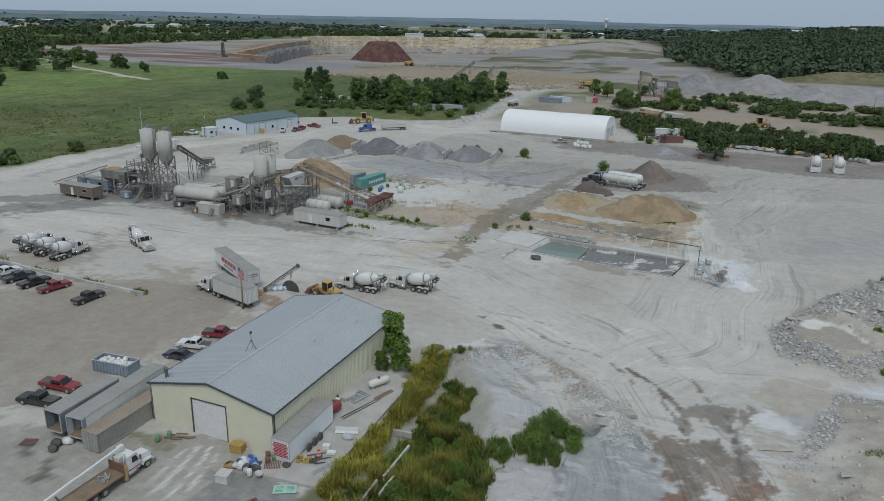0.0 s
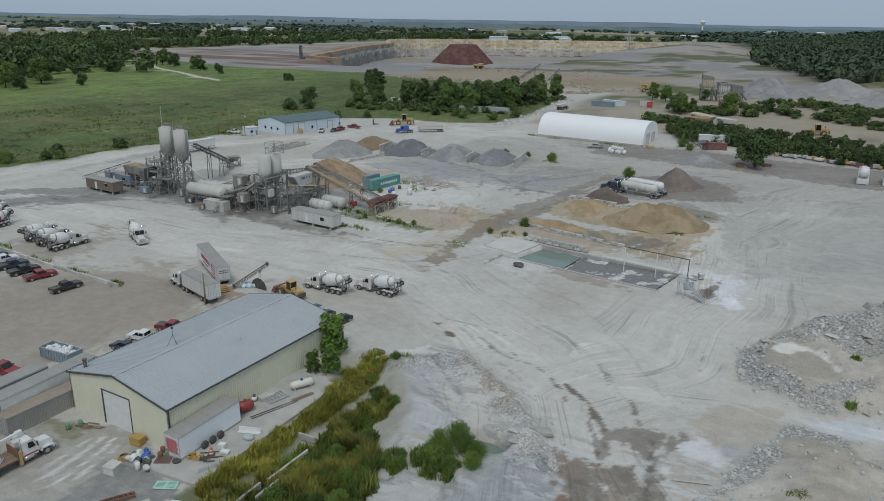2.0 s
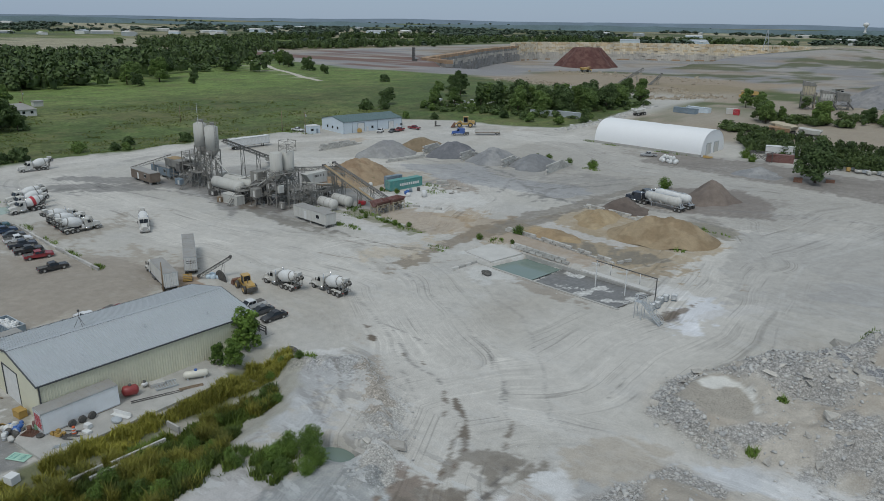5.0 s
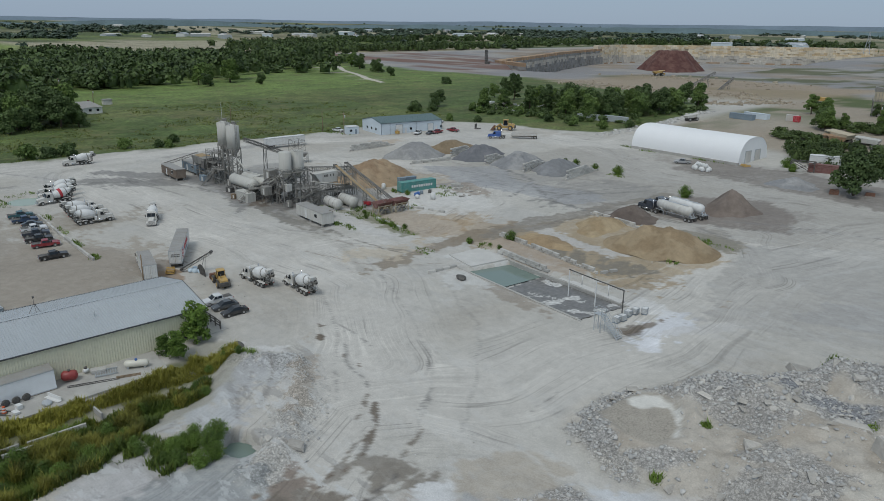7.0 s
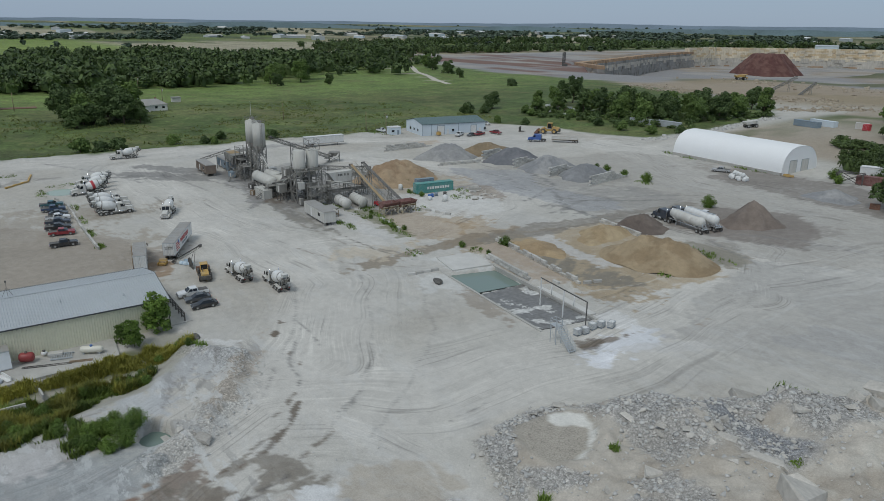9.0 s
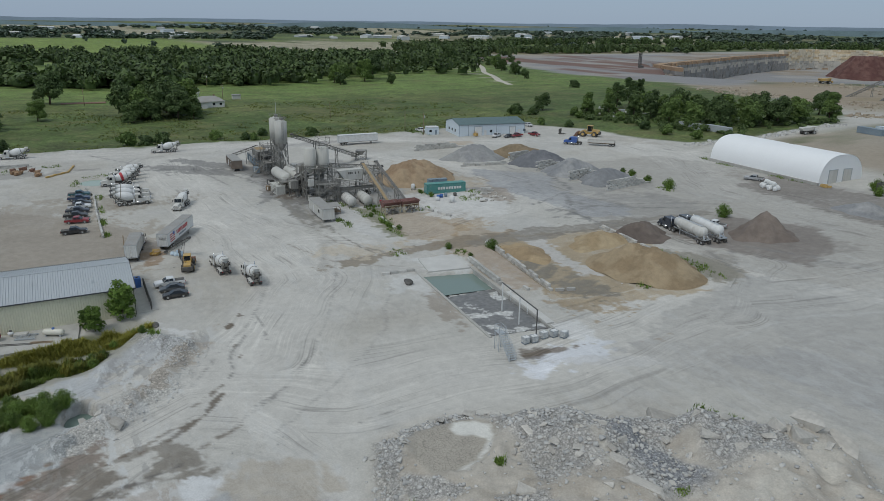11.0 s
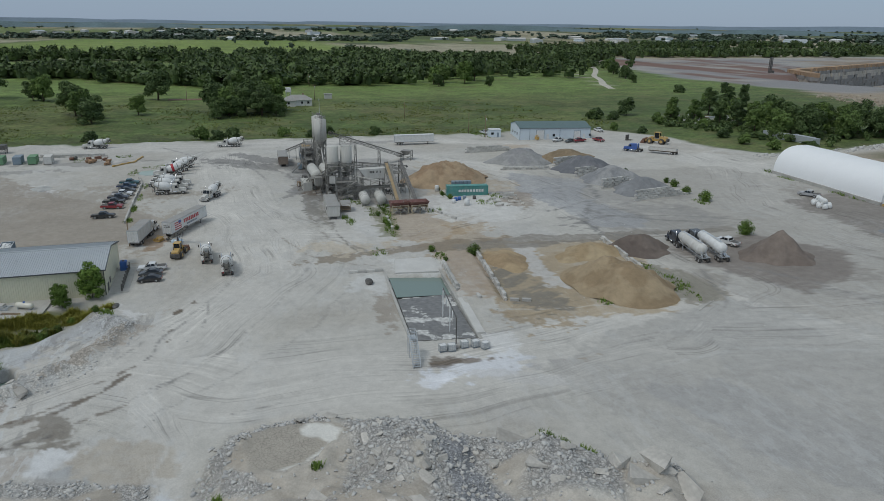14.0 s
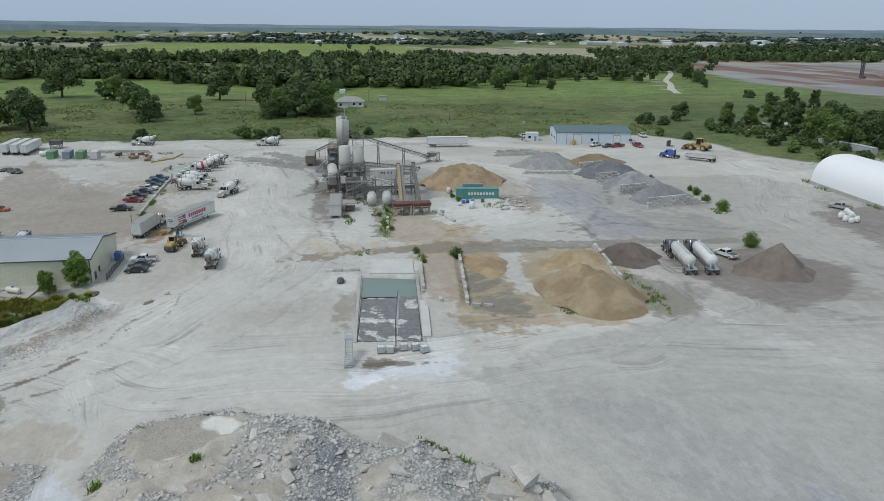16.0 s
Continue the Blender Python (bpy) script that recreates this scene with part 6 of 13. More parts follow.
# ---- office and workshop with green roof ----
def workshop():
    L, W, E, A = 30.5, 17.5, 4.6, 6.3
    s = thing("workshop_building", -190.2, 254.6, 81, "pale blue metal workshop with green roof", "building")
    bm = bmesh.new()
    for y in (-W / 2, W / 2):
        sg = -1 if y < 0 else 1
        box(bm, (0, y, E / 2 - 0.8), (L, 0.15, E + 1.6))
        for i in range(60):
            box(bm, (-L / 2 + L * (i + 0.5) / 60, y + sg * 0.09, E / 2), (0.12, 0.05, E))
    for x in (-L / 2, L / 2):
        a = [bm.verts.new((x + dx, y, z)) for dx in (0,) for y, z in ((-W / 2, -1.6), (W / 2, -1.6), (W / 2, E), (0, A), (-W / 2, E))]
        b = [bm.verts.new((v.co.x * 0.99, v.co.y, v.co.z)) for v in a]
        bm.faces.new(a), bm.faces.new(b[::-1])
        for i in range(5):
            bm.faces.new((a[i], a[(i + 1) % 5], b[(i + 1) % 5], b[i]))
    part("wall", bm, M["bluewhite"], s, "pale blue ribbed walls")
    for sg in (-1, 1):
        bm = bmesh.new()
        ang = math.atan2(A - E, W / 2)
        top = Vector((-L / 2 - 0.3, 0, A + 0.08))
        ribbed(bm, top, (L + 0.6, 0, 0), (0, sg * (W / 2 + 0.4), -(A - E) * 1.05), 40, (0, sg * math.sin(ang), math.cos(ang)), 0.06, 0.3)
        ribbed(bm, top - Vector((0, 0, 0.12)), (L + 0.6, 0, 0), (0, sg * (W / 2 + 0.4), -(A - E) * 1.05), 1, (0, 0, 1), 0.0, 0.3)
        part("roof_slope", bm, M["greenroof"], s, "green ribbed roof")
    y = -W / 2 - 0.1
    for x, w, h in ((-6.5, 3.4, 3.8), (9.5, 2.8, 3.4)):
        d = quick("roller_door", M["white"], s, ((x, y - 0.02, h / 2 - 0.2), (w, 0.1, h)), label="white roller door, closed")
        quick("door_frame", M["slateblue"], d, ((x - w / 2, y - 0.05, h / 2), (0.15, 0.1, h)), ((x + w / 2, y - 0.05, h / 2), (0.15, 0.1, h)), ((x, y - 0.05, h), (w, 0.1, 0.15)))
    for x in (-3.2, 12.6):
        quick("door", M["white"], s, ((x, y - 0.03, 1.0), (1.0, 0.08, 2.1)), label="white door")
        quick("window", M["glass"], s, ((x + 2.6, y - 0.03, 1.6), (1.0, 0.08, 1.0)), label="small dark window")
    for yy in (-4, 0, 4):
        quick("window", M["glass"], s, ((-L / 2 - 0.05, yy, 1.7), (0.1, 1.0, 1.0)), label="small dark window")
    for x in (-L / 2, -11, 2, L / 2):
        bm = bmesh.new()
        beam(bm, (x, -W / 2 - 0.14, -0.5), (x, -W / 2 - 0.14, E), 0.12)
        part("downpipe", bm, M["slateblue"], s)
    annex = thing("site_cabin", -196.5, 231.5, 81, "small white site cabin beside the workshop", "cabin")
    quick("wall", M["bluewhite"], annex, ((0, 0, 1.4), (5.0, 4.2, 3.4)))
    quick("roof", M["white"], annex, ((0, 0, 3.2), (5.3, 4.5, 0.2)))
    quick("door", M["slateblue"], annex, ((1.2, -2.12, 1.0), (0.9, 0.06, 2.0)))
    quick("window", M["glass"], annex, ((-1.2, -2.12, 1.6), (1.2, 0.06, 0.9)))


workshop()


# ---- wheels and vehicles: x forward, z up, origin on the ground ----
def wheel(parent, x, y, r, w=0.28, rim=None, name="wheel", dual=False):
    sg = 1 if y > 0 else -1
    bm = bmesh.new()
    wd = w * (2.0 if dual else 1.0)
    cyl_y(bm, x, y, r, r, wd, 16)
    t = part(name, bm, M["rubber"], parent)
    bm = bmesh.new()
    cyl_y(bm, x, y + sg * 0.02, r, r * 0.56, wd, 10)
    part("rim", bm, rim or M["rim"], t)
    return t


def cyl_y(bm, x, y, z, r, w, n):
    cyl(bm, (x, y - w / 2, z), (x, y + w / 2, z), r, n=n)


def pickup(x, y, head, paint, label, cover=False, crew=True, white_load=False, name="pickup_truck"):
    s = thing(name, x, y, head, label, "pickup truck", "pickup trucks", level=False)
    W = 0.98
    bm = bmesh.new()
    ins = lambda a, z: 0.0 if z < 0.95 else 0.06
    prism(bm, [(-2.9, 0.55), (-2.9, 1.0), (-2.85, 1.08), (-0.95, 1.08), (-0.95, 0.5)], -W, W, ins)
    prism(bm, [(-0.95, 0.45), (-0.95, 1.1), (1.25, 1.12), (2.55, 1.04), (2.85, 0.9), (2.9, 0.5), (2.6, 0.42)], -W, W, ins)
    b = part("body", bm, paint, s)
    bm = bmesh.new()
    x0, x1 = (-0.9, 1.25) if crew else (-0.9, 1.05)
    prism(bm, [(x0, 1.08), (x0 + 0.12, 1.72), (x1 - 0.75, 1.78), (x1, 1.1)], -W + 0.02, W - 0.02, lambda a, z: 0.0 if z < 1.3 else 0.17)
    part("cab", bm, paint, s)
    bm = bmesh.new()
    g = 0.035
    v = [(x1 - 0.02 + g, -0.78, 1.16), (x1 - 0.02 + g, 0.78, 1.16), (x1 - 0.71, 0.7, 1.7), (x1 - 0.71, -0.7, 1.7)]
    bm.faces.new([bm.verts.new(Vector(p) + Vector((0.02, 0, 0.02))) for p in v])
    v = [(x0 + 0.0 - g, 0.75, 1.2), (x0 - g, -0.75, 1.2), (x0 + 0.09 - g, -0.68, 1.66), (x0 + 0.09 - g, 0.68, 1.66)]
    bm.faces.new([bm.verts.new(p) for p in v])
    for sg in (-1, 1):
        for a, c in ((x0 + 0.2, x0 + 0.95), (x0 + 1.05, x1 - 0.3)):
            v = [(a, sg * (W - 0.045 + g), 1.2), (c + 0.1, sg * (W - 0.045 + g), 1.2), (c - (0.28 if c > x0 + 1 else 0), sg * (W - 0.16 + g), 1.66), (a + 0.05, sg * (W - 0.16 + g), 1.66)]
            bm.faces.new([bm.verts.new(p) for p in v])
    part("glazing", bm, M["glass"], s)
    quick("bed", M["plastic"] if white_load else M["chassis"], s, ((-1.92, 0, 1.085 + (0.05 if cover else 0.0)), (1.75, 1.66, 0.03)), label="dark bed liner" if not white_load else "white load")
    quick("bumper", M["chrome"], s, ((2.93, 0, 0.55), (0.14, 1.9, 0.22)))
    quick("bumper", M["chrome"], s, ((-2.95, 0, 0.6), (0.14, 1.9, 0.2)))
    quick("grille", M["chassis"], s, ((2.88, 0, 0.82), (0.06, 1.2, 0.2)))
    for sg in (-1, 1):
        quick("headlight", M["chrome"], s, ((2.85, sg * 0.78, 0.84), (0.08, 0.3, 0.18)))
        quick("tail_light", M["redlens"], s, ((-2.9, sg * 0.88, 0.85), (0.06, 0.14, 0.3)))
        quick("mirror", M["chassis"], s, ((x1 - 0.25, sg * 1.1, 1.25), (0.12, 0.2, 0.2)))
        for wx in (-1.85, 1.85):
            wheel(s, wx, sg * 0.84, 0.4, 0.28)
    return s


def sedan(x, y, head, paint, label):
    s = thing("parked_car", x, y, head, label, "car", "parked cars", level=False)
    W = 0.9
    bm = bmesh.new()
    prism(bm, [(-2.35, 0.35), (-2.4, 0.8), (-2.2, 0.92), (-1.5, 0.95), (1.0, 0.93), (2.1, 0.78), (2.35, 0.6), (2.35, 0.32)], -W, W, lambda a, z: 0.0 if z < 0.7 else 0.07)
    part("body", bm, paint, s)
    bm = bmesh.new()
    prism(bm, [(-1.85, 0.93), (-1.0, 1.40), (0.15, 1.43), (1.1, 0.92)], -W + 0.08, W - 0.08, lambda a, z: 0.0 if z < 1.1 else 0.16)
    part("glazing", bm, M["glass"], s)
    bm = bmesh.new()
    prism(bm, [(-1.05, 1.40), (-0.95, 1.45), (0.1, 1.47), (0.2, 1.42)], -0.66, 0.66)
    part("roof", bm, paint, s)
    for sg in (-1, 1):
        quick("headlight", M["chrome"], s, ((2.28, sg * 0.68, 0.66), (0.12, 0.3, 0.14)))
        quick("tail_light", M["redlens"], s, ((-2.38, sg * 0.7, 0.75), (0.08, 0.3, 0.14)))
        for wx in (-1.4, 1.4):
            wheel(s, wx, sg * 0.8, 0.33, 0.22)
    return s


def truck_cab(s, x0, paint, sleeper=False):
    """Conventional bonneted lorry cab, bumper at x0."""
    bm = bmesh.new()
    prism(bm, [(x0 - 2.1, 0.9), (x0 - 2.1, 1.95), (x0 - 0.25, 1.72), (x0 - 0.02, 1.5), (x0, 0.7), (x0 - 0.4, 0.65)], -0.78, 0.78, lambda a, z: 0.0 if z < 1.4 else 0.16)
    part("bonnet", bm, paint, s)
    bm = bmesh.new()
    xe = x0 - 3.9 if not sleeper else x0 - 5.4
    prism(bm, [(xe, 0.85), (xe, 2.95), (x0 - 2.55, 3.0), (x0 - 2.1, 1.9), (x0 - 2.1, 0.85)], -1.12, 1.12, lambda a, z: 0.0 if z < 2.2 else 0.07)
    part("cab", bm, paint, s)
    bm = bmesh.new()
    for y0, y1 in ((-0.95, -0.04), (0.04, 0.95)):
        v = [(x0 - 2.08, y0, 2.0), (x0 - 2.08, y1, 2.0), (x0 - 2.44, y1, 2.84), (x0 - 2.44, y0, 2.84)]
        bm.faces.new([bm.verts.new(Vector(p) + Vector((0.03, 0, 0.02))) for p in v])
    for sg in (-1, 1):
        v = [(x0 - 2.3, sg * 1.14, 1.95), (x0 - 3.2, sg * 1.14, 1.95), (x0 - 3.2, sg * 1.08, 2.7), (x0 - 2.6, sg * 1.08, 2.7)]
        bm.faces.new([bm.verts.new(p) for p in v])
    part("glazing", bm, M["glass"], s)
    quick("grille", M["chrome"], s, ((x0 + 0.01, 0, 1.15), (0.06, 0.9, 0.75)))
    quick("bumper", M["chrome"], s, ((x0 + 0.1, 0, 0.6), (0.2, 2.3, 0.32)))
    for sg in (-1, 1):
        bm = bmesh.new()
        prism(bm, [(x0 - 1.75, 0.75), (x0 - 1.55, 1.15), (x0 - 0.6, 1.18), (x0 - 0.15, 0.95), (x0 - 0.1, 0.6), (x0 - 0.35, 0.85), (x0 - 0.6, 1.05), (x0 - 1.5, 1.05)], sg * 0.95 - 0.24, sg * 0.95 + 0.24)
        part("fender", bm, paint, s)
    for sg in (-1, 1):
        wheel(s, x0 - 1.05, sg * 1.0, 0.52, 0.3)
        quick("headlight", M["chrome"], s, ((x0 - 0.05, sg * 0.62, 1.1), (0.1, 0.25, 0.25)))
        quick("mirror", M["chassis"], s, ((x0 - 2.2, sg * 1.35, 2.3), (0.1, 0.22, 0.6)))
        bm = bmesh.new()
        cyl(bm, (xe - 0.12, sg * 0.95, 0.9), (xe - 0.12, sg * 0.95, 3.6), 0.09, n=8)
        part("exhaust_pipe", bm, M["chrome"], s)
        bm = bmesh.new()
        cyl(bm, (x0 - 3.9, sg * 0.95, 0.75), (x0 - 2.5, sg * 0.95, 0.75), 0.3, n=10)
        part("fuel_tank", bm, M["chrome"], s)
    return xe


def mixer_truck(x, y, head, label, band=False, name="mixer_truck"):
    s = thing(name, x, y, head, label, "concrete mixer", "concrete mixer trucks", level=False)
    truck_cab(s, 4.6, M["whitedirty"])
    bm = bmesh.new()
    for sg in (-1, 1):
        box(bm, (-0.3, sg * 0.42, 0.95), (8.6, 0.12, 0.28))
    for xx in (-4, -2.5, -1, 0.5):
        box(bm, (xx, 0, 0.95), (0.12, 0.8, 0.22))
    part("chassis", bm, M["chassis"], s)
    bm = bmesh.new()
    lathe(bm, [(0, 0.35), (0.25, 0.75), (1.4, 1.2), (2.6, 1.25), (3.8, 0.95), (5.1, 0.5), (5.3, 0.5)], (0.6, 0, 1.95), (-4.4, 0, 3.15), 20)
    drum = part("drum", bm, M["white"], s, "white mixing drum")
    bm = bmesh.new()
    lathe(bm, [(0, 0.97), (0.12, 1.02), (0.24, 0.985)], (-2.95, 0, 2.8), (-3.19, 0, 2.858), 20)
    part("roller_ring", bm, M["plant"], drum)
    if band:
        bm = bmesh.new()
        lathe(bm, [(0, 1.245), (0.05, 1.265), (0.75, 1.29), (0.8, 1.26)], (-1.1, 0, 2.358), (-1.9, 0, 2.55), 20)
        part("painted_band", bm, M["redwhite"], drum, "red painted band round the drum")
    bm = bmesh.new()
    for sg in (-1, 1):
        beam(bm, (-3.6, sg * 0.7, 1.0), (-3.3, sg * 0.5, 2.4), 0.14)
        beam(bm, (-4.4, sg * 0.6, 1.0), (-4.3, sg * 0.45, 3.2), 0.12)
        beam(bm, (-4.3, sg * 0.55, 3.2), (-3.4, sg * 0.55, 2.3), 0.1)
    beam(bm, (-3.6, -0.75, 1.05), (-3.6, 0.75, 1.05), 0.16)
    beam(bm, (-4.4, -0.65, 1.05), (-4.4, 0.65, 1.05), 0.14)
    beam(bm, (-4.4, 0, 1.05), (-3.6, 0, 1.05), 0.14)
    part("rear_cradle", bm, M["plant"], s)
    bm = bmesh.new()
    for sg in (-1, 1):
        beam(bm, (0.9, sg * 0.5, 1.0), (0.8, sg * 0.3, 1.95), 0.16)
    box(bm, (0.95, 0, 1.7), (0.35, 0.9, 1.0))
    part("front_cradle", bm, M["plant"], s)
    bm = bmesh.new()
    box(bm, (-4.75, 0, 3.65), (0.9, 0.95, 0.7), taper=(1.3, 1.25))
    part("charge_hopper", bm, M["whitedirty"], s)
    bm = bmesh.new()
    m = Matrix.Translation((-5.0, 0, 2.35)) @ Matrix.Rotation(radians(42), 4, "Y")
    for yy, rz in ((-0.3, 0.5), (0.3, -0.5), (0, 0)):
        box(bm, (-0.35, yy, 0.12 if yy else 0), (1.9, 0.08 if yy else 0.6, 0.28 if yy else 0.06), m)
    part("chute", bm, M["plant"], s, "grey steel chute")
    bm = bmesh.new()
    box(bm, (0.25, -0.95, 1.3), (0.6, 0.45, 0.9), bevel=0.06)
    part("water_tank", bm, M["white"], s)
    bm = bmesh.new()
    for yy in (-0.95, -0.55):
        beam(bm, (-4.9, yy, 0.9), (-4.9, yy, 3.5), 0.05)
    for k in range(8):
        beam(bm, (-4.9, -0.95, 1.1 + k * 0.3), (-4.9, -0.55, 1.1 + k * 0.3), 0.04)
    part("ladder", bm, M["plant"], s)
    for sg in (-1, 1):
        for wx in (-1.0, -2.3, -3.55):
            wheel(s, wx, sg * 0.92, 0.52, 0.26, dual=True)
        bm = bmesh.new()
        for wx in (-2.3, -3.55):
            prism(bm, [(wx - 0.62, 0.95), (wx - 0.45, 1.2), (wx + 0.45, 1.2), (wx + 0.62, 0.95), (wx + 0.5, 0.95), (wx + 0.4, 1.12), (wx - 0.4, 1.12), (wx - 0.5, 0.95)], sg * 0.95 - 0.3, sg * 0.95 + 0.3)
        part("mudguard", bm, M["whitedirty"], s)
        quick("tail_light", M["redlens"], s, ((-4.75, sg * 0.8, 1.0), (0.06, 0.25, 0.14)))
        w_ = wheel(s, -5.3, sg * 0.5, 0.45, 0.24, name="raised_wheel")
        w_.location.z = 2.4
    for sg in (-1, 1):
        bm = bmesh.new()
        beam(bm, (-4.2, sg * 0.4, 1.6), (-5.3, sg * 0.5, 2.9), 0.12)
        part("booster_arm", bm, M["plant"], s)
    return s


def tractor(x, y, head, paint, label, sleeper=False):
    s = thing("semi_tractor", x, y, head, label, "lorry tractor", "lorry tractors", level=False)
    xe = truck_cab(s, 3.4, paint, sleeper)
    bm = bmesh.new()
    for sg in (-1, 1):
        box(bm, (-0.4, sg * 0.42, 0.92), (7.0, 0.12, 0.28))
    box(bm, (-2.6, 0, 1.12), (1.3, 1.0, 0.14))
    part("chassis", bm, M["chassis"], s)
    for sg in (-1, 1):
        for wx in (-1.9, -3.2):
            wheel(s, wx, sg * 0.92, 0.52, 0.26, dual=True)
    return s


def box_trailer(x, y, head, L, label, roof="roofgrey", side="whitedirty", tall=2.75, floor=1.2, wheels=True, open_rear=False, front="white", name="box_trailer", flag=False, rear="white", ribs=True, W=2.55, z=None, group="box trailers"):
    """Van trailer, nose towards +x, rear doors at -x."""
    s = thing(name, x, y, head, label, "trailer", group, level=False, z=z)
    t = 0.08
    zc = floor + tall / 2
    for sg in (-1, 1):
        bm = bmesh.new()
        if ribs:
            ribbed(bm, (-L / 2, sg * (W / 2 - 0.02), floor), (L, 0, 0), (0, 0, tall), int(L / 0.6), (0, sg, 0), 0.03, 0.12)
        else:
            box(bm, (0, sg * (W / 2 - t / 2), zc), (L, t, tall))
        part("side_panel", bm, M[side], s)
        quick("side_rail", M["galv"], s, ((0, sg * (W / 2 + 0.012), floor + 0.06), (L, 0.05, 0.16)), ((0, sg * (W / 2 + 0.012), floor + tall - 0.06), (L, 0.05, 0.12)))
    quick("roof", M[roof], s, ((0, 0, floor + tall + 0.02), (L, W, 0.05)), *[((-L / 2 + 0.6 + k * 1.2, 0, floor + tall + 0.05), (0.05, W - 0.1, 0.03)) for k in range(int(L / 1.2))])
    quick("floor", M["timber"], s, ((0, 0, floor - 0.05), (L, W - 0.02, 0.12)))
    quick("nose_panel", M[front], s, ((L / 2 - t / 2, 0, zc), (t, W - 0.2, tall)))
    if open_rear:
        for sg in (-1, 1):
            bm = bmesh.new()
            m = Matrix.Translation((-L / 2, sg * W / 2, zc)) @ Matrix.Rotation(sg * radians(-8), 4, "Z")
            box(bm, (0.62, sg * 0.06, 0), (1.22, 0.05, tall - 0.1), m)
            part("rear_door", bm, M["slateblue"], s, "rear door swung open along the side")
    else:
        for sg in (-1, 1):
            d = quick("rear_door", M[rear], s, ((-L / 2 - 0.01, sg * W / 4, zc), (0.06, W / 2 - 0.04, tall - 0.1)), label="closed rear door")
            quick("lock_bar", M["galv"], d, ((-L / 2 - 0.06, sg * 0.3, zc), (0.04, 0.04, tall - 0.1)), ((-L / 2 - 0.06, sg * 0.9, zc), (0.04, 0.04, tall - 0.1)))
    quick("rear_frame", M["galv"], s, ((-L / 2, W / 2 - 0.05, zc), (0.1, 0.1, tall)), ((-L / 2, -W / 2 + 0.05, zc), (0.1, 0.1, tall)), ((-L / 2, 0, floor + tall - 0.04), (0.1, W, 0.1)), ((-L / 2, 0, floor - 0.08), (0.12, W, 0.16)))
    if wheels:
        quick("bogie", M["chassis"], s, ((-L / 2 + 2.2, 0, 0.9), (3.2, 1.0, 0.35)), ((0, 0.5, floor - 0.18), (L - 1, 0.1, 0.14)), ((0, -0.5, floor - 0.18), (L - 1, 0.1, 0.14)))
        for sg in (-1, 1):
            for wx in (1.6, 2.85):
                wheel(s, -L / 2 + wx, sg * 0.95, 0.5, 0.26, dual=True)
            quick("landing_leg", M["chassis"], s, ((L / 2 - 2.6, sg * 0.8, floor / 2), (0.16, 0.16, floor)), ((L / 2 - 2.6, sg * 0.8, 0.03), (0.35, 0.3, 0.06)))
    return s


def container(x, y, head, L, mat, label, name="shipping_container", roof=None, h=2.6, W=2.44, group="containers"):
    s = thing(name, x, y, head, label, "container", group)
    for sg in (-1, 1):
        bm = bmesh.new()
        ribbed(bm, (-L / 2, sg * W / 2, 0.15), (L, 0, 0), (0, 0, h - 0.3), int(L / 0.3), (0, -sg, 0), 0.05, 0.5)
        part("side_wall", bm, mat, s, "corrugated steel wall")
        quick("side_rail", mat, s, ((0, sg * W / 2, 0.08), (L, 0.12, 0.18)), ((0, sg * W / 2, h - 0.08), (L, 0.12, 0.14)))
        for xx in (-L / 2 + 0.05, L / 2 - 0.05):
            quick("corner_post", mat, s, ((xx, sg * (W / 2 - 0.02), h / 2), (0.16, 0.16, h)))
    quick("end_wall", mat, s, ((L / 2 - 0.05, 0, h / 2), (0.08, W - 0.06, h - 0.1)))
    quick("floor", M["timber"], s, ((0, 0, 0.12), (L - 0.1, W - 0.1, 0.1)))
    bm = bmesh.new()
    ribbed(bm, (-L / 2, -W / 2, h - 0.02), (L, 0, 0), (0, W, 0), int(L / 0.4), (0, 0, 1), 0.03, 0.5)
    box(bm, (0, 0, h - 0.08), (L, W, 0.06))
    part("roof", bm, roof or mat, s)
    for sg in (-1, 1):
        d = quick("door", mat, s, ((-L / 2 - 0.02, sg * W / 4, h / 2), (0.06, W / 2 - 0.06, h - 0.25)))
        quick("lock_bar", M["galv"], d, ((-L / 2 - 0.07, sg * 0.25, h / 2), (0.03, 0.04, h - 0.3)), ((-L / 2 - 0.07, sg * 0.8, h / 2), (0.03, 0.04, h - 0.3)))
    return s


# ---- vehicles in the yard ----
for x, y, hd in ((-64.4, 114.9, 184), (-55.3, 119.3, 180)):
    mixer_truck(x, y, hd, "white concrete mixer truck with dusty chassis standing in the yard")
for k, (x, y, hd) in enumerate(((-127.8, 103.6, 90), (-132.8, 104.0, 91), (-137.6, 104.4, 92))):
    mixer_truck(x, y, hd, "white concrete mixer truck parked in a row")
mixer_truck(-153.8, 101.5, -84, "white concrete mixer truck with a red drum band", band=True)
mixer_truck(-159.0, 103.3, -86, "white concrete mixer truck parked beside the green pond")
mixer_truck(-164.2, 104.5, -84, "white concrete mixer truck parked beside the green pond")
mixer_truck(-119.2, 115.2, -26, "white concrete mixer truck driving out across the yard")
mixer_truck(-201.2, 121.5, -94, "white concrete mixer truck on the haul road")
mixer_truck(-208.5, 71.5, -93, "white concrete mixer truck on the haul road")

